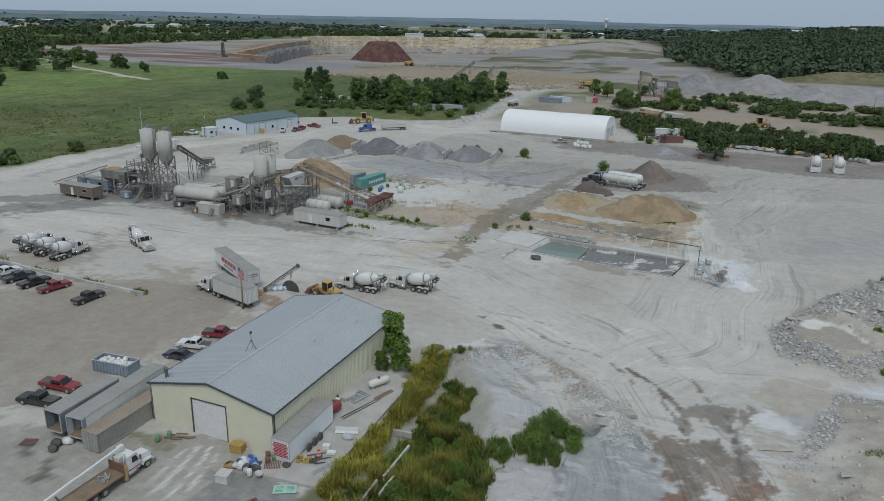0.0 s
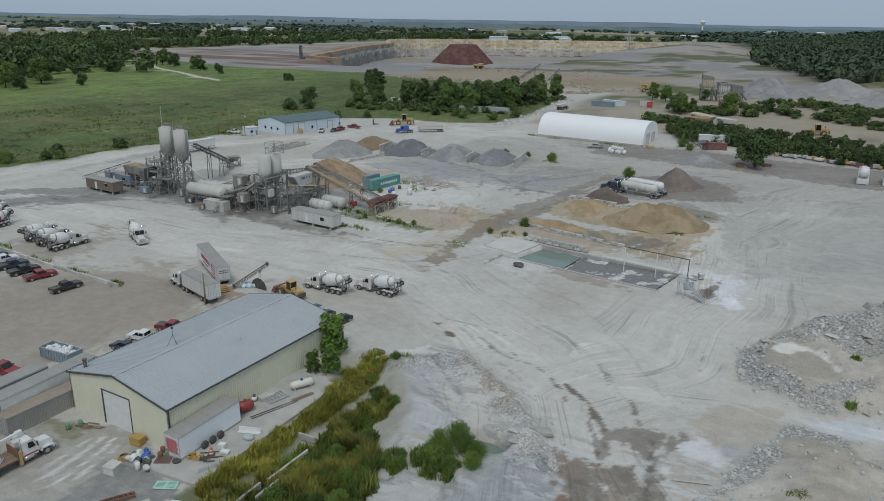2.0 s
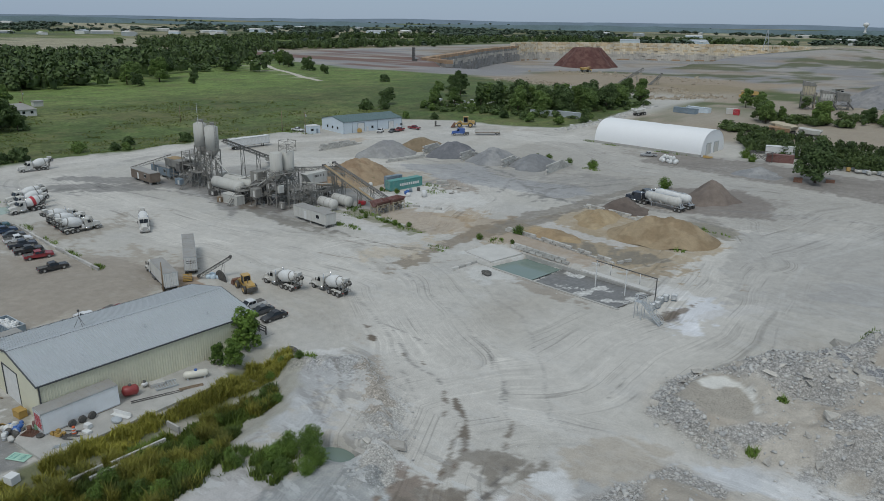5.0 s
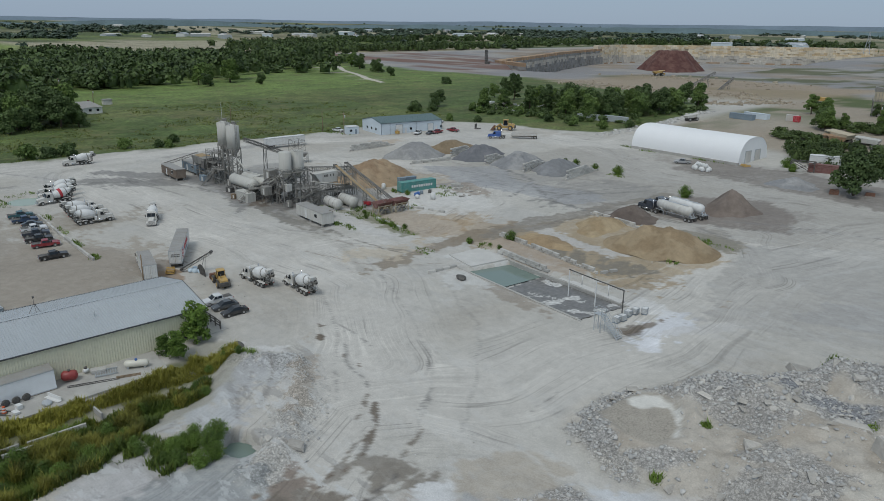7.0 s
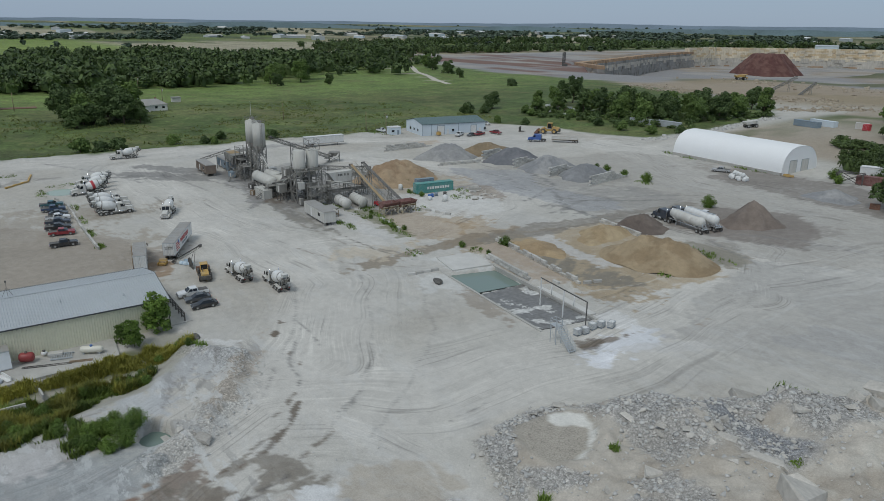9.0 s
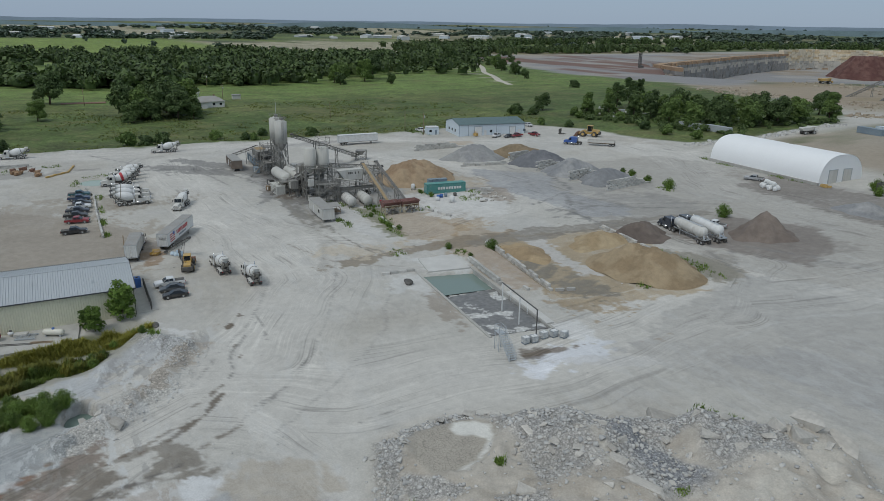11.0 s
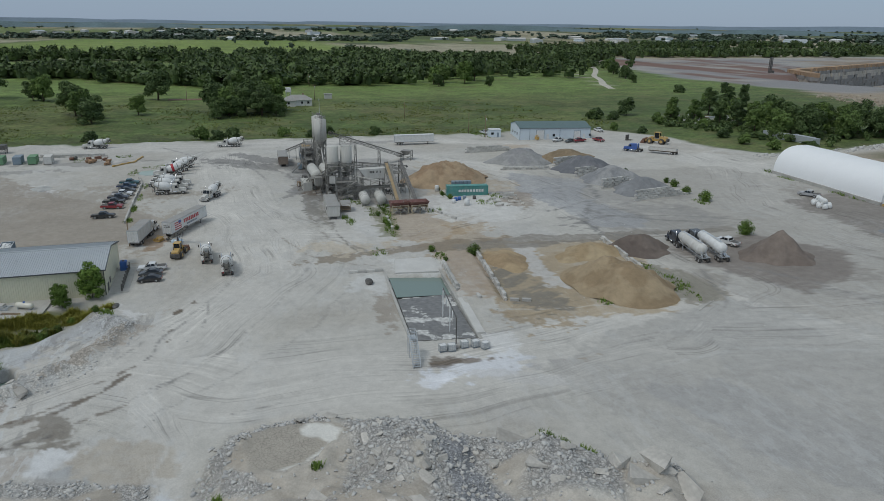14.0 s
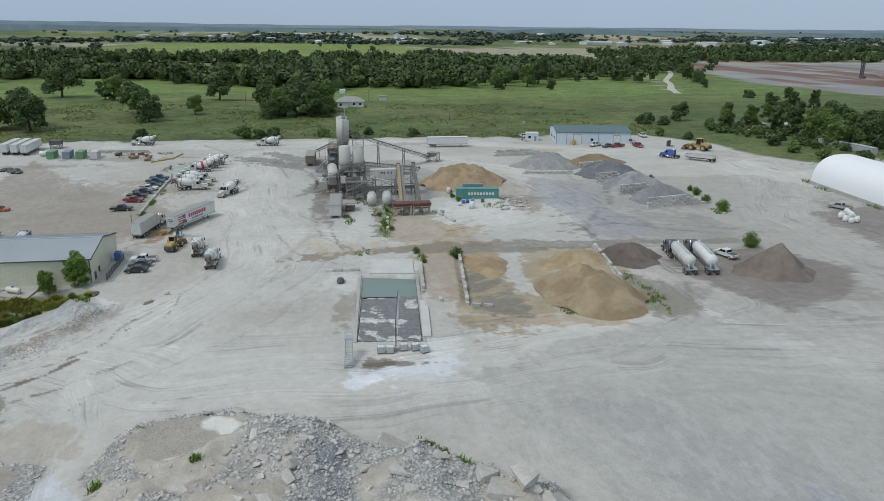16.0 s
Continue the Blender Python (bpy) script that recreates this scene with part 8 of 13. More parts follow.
plant_box("control_cabin", -116.6, 146.2, 0, (2.6, 2.2, 2.4), 2.4, "plant", "small dusty grey control cabin on legs", "cabin")
plant_box("switch_cabinet", -141.5, 147.4, 0, (1.6, 1.0, 2.0), 0.2, "plant", "grey switch cabinet below the silos", "cabinet")
plant_box("switch_cabinet", -108.2, 148.4, 0, (1.4, 0.9, 1.8), 0.2, "plant", "grey switch cabinet by the batching tower", "cabinet")
plant_box("dust_collector", -119.0, 154.8, 0, (3.0, 2.4, 3.2), 4.4, "silo", "boxy dust collector on a steel stand", "dust collector")
plant_box("compressor", -134.5, 144.0, 10, (2.4, 1.3, 1.4), 0.15, "darksteel", "dark compressor unit on skids", "compressor")
plant_box("generator", -152.8, 144.2, 0, (3.0, 1.4, 1.8), 0.15, "slateblue", "blue-grey generator box on skids", "generator")
for x0, y0, z0, x1, y1, z1, r_ in ((-143.6, 150.6, 9.4, -135.5, 150.2, 5.6, 0.2), (-135.5, 150.2, 5.6, -126, 151.5, 5.4, 0.2), (-119.5, 154.8, 8.0, -113, 153.6, 14.0, 0.26), (-117, 147, 5.6, -112.6, 150.2, 9.6, 0.16), (-149.2, 150.4, 9.8, -156.4, 149, 8.0, 0.2), (-110, 156.6, 6.0, -106.0, 164, 5.0, 0.18)):
    g_ = gz(x0, y0)
    s_ = thing("transfer_pipe", x0, y0, 0, "dusty steel transfer pipe between plant units", "pipe", "plant pipes")
    bm = bmesh.new()
    p_, q_ = Vector((0, 0, z0 - 0.4)), Vector((x1 - x0, y1 - y0, z1 - 0.4))
    cyl(bm, p_, q_, r_, n=10)
    part("tube", bm, M["silo"], s_)
    bm = bmesh.new()
    m_ = p_.lerp(q_, 0.5)
    beam(bm, (m_.x, m_.y, -0.4), m_, 0.12)
    beam(bm, (p_.x * 0.8 + q_.x * 0.2, p_.y * 0.8 + q_.y * 0.2, -0.4), p_.lerp(q_, 0.2), 0.12)
    part("support", bm, M["plant"], s_)


def sign_hopper():
    s = thing("transfer_hopper", -110.0, 161.0, 90, "white sloping transfer hopper with a dark emblem bar", "hopper")
    g = gz(-110, 161)
    a, b = 8.2 - g, 11.3 - g
    bm = bmesh.new()
    prism(bm, [(-3.8, b - 0.2), (-1.6, a), (3.6, a), (3.9, b)], -1.3, 1.3)
    part("hopper_body", bm, M["whitedirty"], s)
    for k in range(7):
        if k not in (3, 5):
            quick("emblem_bar", M["darksteel"], s, ((-0.6 + k * 0.5, -1.33, (a + b) / 2 + 0.5), (0.34, 0.04, 0.62)), label="dark emblem bar")
    bm = bmesh.new()
    braced_tower(bm, -3.2, 3.6, -1.3, 1.3, -0.4, a, 2, 0.2)
    braced_tower(bm, 3.6, 9.5, -1.3, 1.3, -0.4, a + 1.4, 2, 0.18)
    part("leg_frame", bm, M["plant"], s)
    quick("chassis_beam", M["plant"], s, ((2, -1.0, 2.2), (16, 0.25, 0.5)), ((2, 1.0, 2.2), (16, 0.25, 0.5)))
    bm = bmesh.new()
    rail_ring(bm, 3.8, 9.4, -1.9, 1.9, a + 1.4)
    box(bm, (6.6, 0, a + 1.4), (5.8, 3.9, 0.08))
    part("platform", bm, M["plant"], s)
    for sg in (-1, 1):
        for wx in (4.5, 5.8):
            wheel(s, wx, sg * 1.2, 0.5, 0.3)


sign_hopper()


def screw_conveyor(p, q, r, label, mat="silo"):
    """A closed tube with flanges and a motor at its upper end."""
    p, q = Vector(p), Vector(q)
    s = thing("screw_conveyor", p.x, p.y, 0, label, "screw conveyor", "screw conveyors", z=0)
    o = Vector((p.x, p.y, 0))
    bm = bmesh.new()
    cyl(bm, p - o, q - o, r, n=12)
    tube = part("tube", bm, M[mat], s)
    d = (q - p).normalized()
    for k in range(1, 5):
        c = p + (q - p) * (k / 5) - o
        bm = bmesh.new()
        cyl(bm, c - d * 0.06, c + d * 0.06, r * 1.35, n=12)
        part("flange", bm, M["plant"], tube)
    bm = bmesh.new()
    cyl(bm, q - o, q - o + d * 0.9, r * 0.75, n=10)
    part("motor", bm, M["darksteel"], s)
    bm = bmesh.new()
    c = p + (q - p) * 0.12
    beam(bm, c - o, Vector((c.x, c.y, gz(c.x, c.y) - 0.2)) - o, 0.14)
    part("stand", bm, M["plant"], s)
    return s


screw_conveyor((-146.4, 150.5, 9.0), (-156.0, 148.6, 10.8), 0.22, "grey screw conveyor from a silo to the aggregate bin")
screw_conveyor((-136.0, 148.4, 5.6), (-119.5, 151.2, 11.2), 0.24, "grey screw conveyor rising to the batching tower")
screw_conveyor((-124.0, 146.4, 6.6), (-113.4, 149.6, 10.2), 0.3, "bent grey duct over the mixing drum", "plant")


def gantry(x, y, head, L, W, zs, label):
    """An open frame of posts and beams with decks, handrails and stair flights."""
    s = thing("steel_gantry", x, y, head, label, "steel frame", "steel gantries")
    top = zs[-1]
    for sx in (-L / 2, 0, L / 2):
        for sy in (-W / 2, W / 2):
            bm = bmesh.new()
            beam(bm, (sx, sy, -0.4), (sx, sy, top + 1.1), 0.2)
            part("post", bm, M["plant"], s)
    for k, z in enumerate(zs):
        quick("deck", M["plant"], s, ((0, 0, z), (L, W, 0.08)))
        bm = bmesh.new()
        rail_ring(bm, -L / 2, L / 2, -W / 2, W / 2, z, w=0.06)
        part("handrail", bm, M["plant"], s)
        z0 = zs[k - 1] if k else 0
        for sy in (-W / 2, W / 2):
            for sx in (-L / 2, L / 2):
                bm = bmesh.new()
                beam(bm, (sx, sy, z0), (0, sy, z), 0.1)
                part("brace", bm, M["plant"], s)
        bm = bmesh.new()
        for i in range(9):
            box(bm, (-L / 2 + 0.4 + i * (L - 0.8) / 9, -W / 2 - 0.5, z0 + (z - z0) * (i + 1) / 9), (0.3, 0.8, 0.05))
        for sy in (-0.9, -0.1):
            beam(bm, (-L / 2, -W / 2 + sy, z0), (L / 2 - 0.2, -W / 2 + sy, z), 0.06, 0.16)
            beam(bm, (-L / 2, -W / 2 + sy, z0 + 1), (L / 2 - 0.2, -W / 2 + sy, z + 1), 0.05)
        part("stair_flight", bm, M["plant"], s)


gantry(-116.5, 151.6, 0, 5.0, 5.6, (3.2, 6.2), "dusty steel gantry with stairs round the mixing drum")
gantry(-151.0, 148.6, 90, 5.4, 4.4, (3.0, 6.0, 9.0), "dusty steel gantry between the silos and aggregate bin")
gantry(-106.0, 153.0, 90, 6.0, 2.4, (2.8, 5.2), "dusty steel gantry beside the batching tower")
plant_box("batch_hopper", -121.4, 150.6, 0, (3.4, 3.0, 3.0), 5.2, "plant", "dark steel batch hopper over the drum", "hopper")
plant_box("control_cabin", -148.2, 156.0, 0, (2.6, 2.4, 2.5), 0.3, "whitedirty", "small pale cabin behind the silos", "cabin")
plant_box("cable_drum", -127.0, 141.4, 20, (1.4, 0.8, 1.4), 0.1, "timber", "timber cable drum beside the tanks", "cable drum")


def mobile_office(x, y, head, L, wall, label, roof="roofgrey", W=3.2, h=2.7, lift=0.7):
    s = thing("mobile_office", x, y, head, label, "site office", "site offices")
    bm = bmesh.new()
    box(bm, (0, 0, lift + h / 2), (L, W, h))
    for i in range(int(L / 0.3)):
        for sg in (-1, 1):
            box(bm, (-L / 2 + 0.15 + i * 0.3, sg * (W / 2 + 0.01), lift + h / 2), (0.04, 0.02, h - 0.1))
    part("wall", bm, wall, s)
    bm = bmesh.new()
    box(bm, (0, 0, lift + h + 0.1), (L + 0.2, W + 0.2, 0.2), taper=(0.99, 0.85))
    part("roof", bm, M[roof], s)
    for xx, yy, w in ((L / 2 + 0.02, 0.0, 0), (-L / 4, -W / 2 - 0.03, 1), (L / 4, -W / 2 - 0.03, 1), (-L / 4, W / 2 + 0.03, 1)):
        win = quick("window", M["glass"], s, ((xx, yy, lift + 1.6), (1.2 if w else 0.05, 0.05 if w else 1.1, 0.9)))
        quick("window_frame", M["white"], win, ((xx, yy, lift + 2.1), (1.3 if w else 0.08, 0.08 if w else 1.2, 0.07)), ((xx, yy, lift + 1.12), (1.3 if w else 0.08, 0.08 if w else 1.2, 0.07)))
    quick("door", M["white"], s, ((L / 8, W / 2 + 0.03, lift + 1.05), (0.9, 0.06, 2.05)))
    bm = bmesh.new()
    for xx in (-L / 2 + 1, 0, L / 2 - 1):
        for sg in (-1, 1):
            box(bm, (xx, sg * 1.1, lift / 2 - 0.15), (0.5, 0.5, lift + 0.3))
    part("support_pier", bm, M["block"], s)
    bm = bmesh.new()
    box(bm, (-L / 2 + 1.6, 0, 0.55), (1.6, 1.8, 0.2))
    part("axle", bm, M["chassis"], s)
    return s


mobile_office(-92.8, 146.7, 177, 13.5, M["whitedirty"], "white ribbed site office trailer on blocks")
mobile_office(-163.8, 139.3, 178, 12.5, M["brownwall"], "brown site office trailer with pale roof")
mobile_office(-166.5, 147.2, 178, 12.0, M["slateblue"], "slate-blue site trailer with pale roof")
dk = thing("timber_deck", -93.5, 150.6, 177, "weathered deck with steps beside the site office", "deck")
quick("deck_board", M["timber"], dk, *[((-1.5 + k * 0.32, 0, 0.75), (0.28, 2.6, 0.06)) for k in range(14)])
bm = bmesh.new()
for xx in (-1.5, 2.6):
    for yy in (-1.2, 1.2):
        beam(bm, (xx, yy, -0.2), (xx, yy, 1.8), 0.1)
for yy in (-1.2, 1.2):
    beam(bm, (-1.5, yy, 1.75), (2.6, yy, 1.75), 0.08)
part("rail", bm, M["timber"], dk)
quick("awning", M["roofgrey"], dk, ((0.5, 0, 2.4), (4.6, 2.8, 0.08)))

for x, y, L, r, lab in ((-99.6, 156.9, 7.0, 1.35, "white horizontal steel tank on cradles"), (-98.6, 161.2, 7.6, 1.4, "grey horizontal steel tank on cradles")):
    t = thing("storage_tank", x, y, 176, lab, "tank", "storage tanks")
    bm = bmesh.new()
    lathe(bm, [(0, 0.3), (0.25, r * 0.8), (0.6, r), (L - 0.6, r), (L - 0.25, r * 0.8), (L, 0.3)], (-L / 2, 0, r + 0.35), (L / 2, 0, r + 0.35), 22)
    part("tank", bm, M["whitedirty"] if r < 1.38 else M["silo"], t)
    quick("cradle", M["concrete"], t, ((-L / 3, 0, 0.35), (0.4, 2.0, 0.9)), ((L / 3, 0, 0.35), (0.4, 2.0, 0.9)))
    bm = bmesh.new()
    for k in (-0.3, 0.0, 0.3):
        lathe(bm, [(0, r + 0.01), (0.03, r + 0.04), (0.12, r + 0.01)], (L * k, 0, r + 0.35), (L * k + 1, 0, r + 0.35), 22)
    part("band", bm, M["plant"], t)

# lettering bars on the teal container and the ice trailer's flag
tc = bpy.data.objects["shipping_container.001"] if "shipping_container.001" in bpy.data.objects else None
if tc is not None:
    quick("lettering_bar", M["white"], tc, *[((-2.4 + k * 0.85, -1.29, 1.45), (0.6, 0.03, 0.75)) for k in range(9)], label="white lettering bars")
ft = bpy.data.objects["box_trailer"]
for k in range(7):
    quick("flag_stripe", M["redwhite"] if k % 2 == 0 else M["white"], ft, ((-5.2 + 0.1 * (k % 2), 1.295, 1.75 + k * 0.26), (2.8, 0.03, 0.25)), ((-5.2 + 0.1 * (k % 2), -1.295, 1.75 + k * 0.26), (2.8, 0.03, 0.25)))
quick("flag_field", M["blue"], ft, ((-4.4, 1.30, 3.3), (1.1, 0.03, 0.6)), ((-4.4, -1.30, 3.3), (1.1, 0.03, 0.6)))
quick("lettering_bar", M["redwhite"], ft, *[((-2.4 + k * 0.78, sg * 1.295, 2.9), (0.5, 0.03, 0.9)) for k in range(9) for sg in (-1, 1)], label="red lettering bars")
quick("lettering_bar", M["slateblue"], ft, *[((-1.2 + k * 0.5, sg * 1.295, 1.9), (0.36, 0.03, 0.4)) for k in range(9) for sg in (-1, 1)], label="small blue lettering bars")
quick("lettering_bar", M["darksteel"], ft, *[((-8.05, -0.9 + k * 0.2, 3.1), (0.03, 0.14, 0.22)) for k in range(9)], *[((-8.05, -0.9 + k * 0.2, 2.7), (0.03, 0.14, 0.22)) for k in range(9)], label="dark lettering bars")
wt = bpy.data.objects["box_trailer.003"]
quick("rear_panel", M["redwhite"], wt, *[((-5.06, 0, 1.2 + k * 0.22), (0.03, 2.2 - 0.2 * (k % 3), 0.13)) for k in range(9)], label="faded red striped rear panel")


# ---- block walls ----
_blk = {}


def block_wall(pts, courses, label, step=False, L=1.75, h=0.62, w=0.62, name="block_wall", mat="block", seed=0, drop=0.0):
    x0, y0 = pts[0]
    s = thing(name, x0, y0, 0, label, "block wall", "block walls", z=0)
    key = (L, h, w, mat)
    if key not in _blk:
        bm = bmesh.new()
        box(bm, (0, 0, 0), (L - 0.05, w, h - 0.02), bevel=0.05)
        _blk[key] = mesh_of(bm, "block", M[mat])
    rs = random.Random(seed + int(abs(x0) * 10))
    for (ax, ay), (bx, by) in zip(pts, pts[1:]):
        d = math.hypot(bx - ax, by - ay)
        n = max(1, round(d / L))
        ang = math.atan2(by - ay, bx - ax)
        for c in range(courses):
            off = 0.5 if c % 2 else 0.0
            cnt = n - (c if step else 0) - (1 if c % 2 else 0)
            for i in range(max(0, cnt)):
                if c == courses - 1 and rs.random() < drop:
                    continue
                f = (i + 0.5 + off) / n
                x, y = ax + (bx - ax) * f, ay + (by - ay) * f
                ob = new("block", _blk[key])
                ob.parent = s
                ob.matrix_basis = Matrix.Translation((x - x0 + rs.uniform(-0.05, 0.05), y - y0 + rs.uniform(-0.05, 0.05), gz(x, y) + 0.26 + c * h)) @ Matrix.Rotation(ang + rs.uniform(-0.03, 0.03), 4, "Z")
    return s


block_wall([(-52.3, 173.0), (-20.6, 169.0)], 2, "low retaining wall of pale concrete blocks", drop=0.2)
block_wall([(-43.5, 163.3), (-27.5, 161.8)], 2, "block wall along the settling pool", seed=2)
block_wall([(-44.5, 143.5), (-43.6, 150.5)], 1, "row of concrete blocks by the settling pool", seed=3)
block_wall([(-29.2, 151.0), (-28.6, 155.0)], 1, "blocks dividing pool and wash floor", seed=4)
block_wall([(-28.4, 156.6), (-28.0, 160.5)], 1, "blocks dividing pool and wash floor", seed=5)
block_wall([(-48.0, 203.2), (-25.4, 200.6)], 2, "block wall behind the sand heap", seed=6, drop=0.2)
block_wall([(-20.4, 169.5), (-18.8, 173.5)], 1, "loose blocks at the wall's end", seed=7)
block_wall([(-23.2, 164.2), (-21.6, 164.2)], 1, "single loose concrete block", seed=8)
block_wall([(-129.8, 209.1), (-126.7, 226.7)], 2, "grey block bay wall", seed=9)
block_wall([(-111.8, 228.0), (-113.0, 242.0)], 5, "grey block bay wall", seed=10, step=True)
block_wall([(-93.9, 228.0), (-96.1, 244.0)], 5, "grey block bay wall", seed=11, step=True)
block_wall([(-76.9, 229.1), (-79.1, 248.0)], 5, "grey block bay wall", seed=12, step=True)
block_wall([(-130.5, 229.0), (-131.5, 245.0)], 5, "grey block bay wall", seed=13, step=True)
block_wall([(-163.4, 207.4), (-162.7, 228.5)], 4, "long grey block wall at the road", seed=14, step=True)
block_wall([(-192.5, 54.5), (-192.0, 78.0)], 2, "long low block wall by the haul road", seed=15)
block_wall([(-85.5, 173.6), (-76.0, 176.5)], 1, "loose blocks beyond the hoppers", seed=16, drop=0.3)
block_wall([(-84.0, 160.0), (-73.0, 159.0)], 1, "row of blocks by the feed ramp", seed=17, drop=0.25)
block_wall([(-96.0, 196.5), (-94.0, 200.5)], 2, "stack of loose concrete blocks", seed=18, drop=0.3)
block_wall([(-93.0, 192.0), (-92.5, 197.5)], 1, "stack of loose concrete blocks", seed=19, drop=0.3)

# barrier row in front of the parked pickups
block_wall([(-98.5, 94.2), (-121.0, 94.0), (-142.4, 94.3), (-152.0, 92.6)], 1, "row of low concrete barriers with weeds", L=3.0, h=0.8, w=0.5, name="barrier_row", seed=20)


# ---- wash-out basin ----
def wash_basin():
    s = thing("wash_basin", -25, 155, 0, "concrete wash-out basin with pool and wet floor", "basin", kind="structure", z=0)
    o = Vector((25, -155, 0))

    def quad(bm, cs, t=0.2):
        top = [bm.verts.new(Vector((x, y, z)) + o) for x, y, z in cs]
        bot = [bm.verts.new(Vector((x, y, z - t)) + o) for x, y, z in cs]
        bm.faces.new(top), bm.faces.new(bot[::-1])
        for i in range(4):
            bm.faces.new((top[i], bot[i], bot[(i + 1) % 4], top[(i + 1) % 4]))
    fz = lambda x, y: float(slope(x, y)) - 0.62 + 0.5 * float(sstep(-30, -9, x))
    bm = bmesh.new()
    quad(bm, [(-29.2, 150.2, fz(-29, 150)), (-28.2, 160.6, fz(-29, 160)), (-7.2, 158.7, fz(-7, 158)), (-9.4, 148.4, fz(-9, 148))])
    part("wash_floor", bm, M["wetfloor"], s, "wet dark grey concrete floor")
    bm = bmesh.new()
    quad(bm, [(-41.5, 151.1, fz(-35, 155)), (-39.0, 161.6, fz(-35, 155)), (-28.6, 160.6, fz(-35, 155)), (-29.6, 150.2, fz(-35, 155))], 0.05)
    part("pool_water", bm, M["water"], s, "still green water")
    bm = bmesh.new()
    quad(bm, [(-50.4, 154.6, float(slope(-50, 155)) + 0.1), (-48.6, 162.3, float(slope(-49, 162)) + 0.1), (-38.8, 161.5, fz(-38, 161) - 0.15), (-40.9, 151.6, fz(-40, 152) - 0.15)], 0.25)
    part("ramp", bm, M["concrete"], s, "pale concrete ramp into the pool")
    bm = bmesh.new()
    for a, b, w in (((-43.5, 150.6), (-8.5, 147.9), 0.5), ((-41, 162.1), (-6.4, 159.1), 0.6),):
        for i in range(12):
            p, q = Vector(a).lerp(Vector(b), i / 12), Vector(a).lerp(Vector(b), (i + 1) / 12)
            zp, zq = float(slope(*p)), float(slope(*q))
            m = Matrix.Translation(Vector(((p.x + q.x) / 2, (p.y + q.y) / 2, (zp + zq) / 2 - 0.4)) + o) @ Matrix.Rotation(math.atan2(q.y - p.y, q.x - p.x), 4, "Z")
            box(bm, (0, 0, 0), ((q - p).length + 0.02, w, 1.0), m)
    part("kerb", bm, M["concrete"], s, "worn concrete kerb")
    bm = bmesh.new()
    for k in range(7):
        m = Matrix.Translation(Vector((-25.5 + k * 2.6, 159.0 - k * 0.22, float(slope(-20, 158)) - 0.58)) + o)
        box(bm, (0, 0, 0), (2.6, 1.5, 0.14), m @ Matrix.Rotation(-0.09, 4, "Z"))
    part("slab_strip", bm, M["concrete"], s, "pale concrete strip")


M["wetfloor"] = stained("wet_concrete", (0.165, 0.16, 0.15), (0.50, 0.50, 0.48), 0.2, 0.595, 0.612, 0.32)
wash_basin()


def wash_frame():
    s = thing("wash_frame", -11, 155, 0, "tall pipe wash frame over the basin", "pipe frame", z=0)
    o = Vector((-11, 155, 0))
    pts = [(-17.8, 155.9), (-11.0, 155.1), (-4.5, 154.2)]
    for i, (x, y) in enumerate(pts):
        bm = bmesh.new()
        g = gz(x, y) - 0.2
        beam(bm, Vector((x, y, g)) - o, Vector((x, y, 7.45)) - o, 0.16)
        part("post", bm, M["darksteel"] if i == 2 else M["plastic"], s)
        bm = bmesh.new()
        box(bm, Vector((x, y, g + 0.55)) - o, (1.2, 1.0, 0.5))
        part("base_block", bm, M["block"], s)
    bm = bmesh.new()
    beam(bm, Vector((-18.0, 155.95, 7.5)) - o, Vector((-4.4, 154.2, 7.5)) - o, 0.16)
    part("top_pipe", bm, M["darksteel"], s)
    bm = bmesh.new()
    for x in (-14.5, -8.0):
        cyl(bm, Vector((x, 155.95 + (-18 - x) * 0.129, 5.4)) - o, Vector((x, 155.95 + (-18 - x) * 0.129, 7.4)) - o, 0.09, n=8)
    part("drop_pipe", bm, M["plastic"], s, "white hanging hose")


wash_frame()


def ibc(x, y, head):
    s = thing("ibc_tote", x, y, head, "white plastic tote in a wire cage on a pallet", "tote tank", "tote tanks")
    bm = bmesh.new()
    box(bm, (0, 0, 0.68), (0.95, 1.1, 0.98), bevel=0.08)
    cyl(bm, (0, 0, 1.15), (0, 0, 1.24), 0.14, n=10)
    part("bottle", bm, M["plastic"], s)
    bm = bmesh.new()
    for z in (0.25, 0.5, 0.75, 1.0, 1.18):
        for sg in (-1, 1):
            beam(bm, (-0.5, sg * 0.58, z), (0.5, sg * 0.58, z), 0.035)
            beam(bm, (sg * 0.5, -0.58, z), (sg * 0.5, 0.58, z), 0.035)
    for k in (-0.5, -0.25, 0, 0.25, 0.5):
        for sg in (-1, 1):
            beam(bm, (k, sg * 0.58, 0.15), (k, sg * 0.58, 1.2), 0.035)
            beam(bm, (sg * 0.5, k * 1.16, 0.15), (sg * 0.5, k * 1.16, 1.2), 0.035)
    part("cage", bm, M["galv"], s)
    quick("pallet", M["slateblue"], s, ((0, 0, 0.12), (1.0, 1.2, 0.06)), ((0, -0.5, 0.05), (1.0, 0.1, 0.1)), ((0, 0.5, 0.05), (1.0, 0.1, 0.1)), ((0, 0, 0.05), (1.0, 0.1, 0.1)))


for x, y, h in ((-3.9, 151.8, 5), (-3.6, 153.2, -4), (-4.0, 155.4, 3), (-3.7, 157.2, 8), (-2.6, 158.5, 20)):
    ibc(x, y, h)


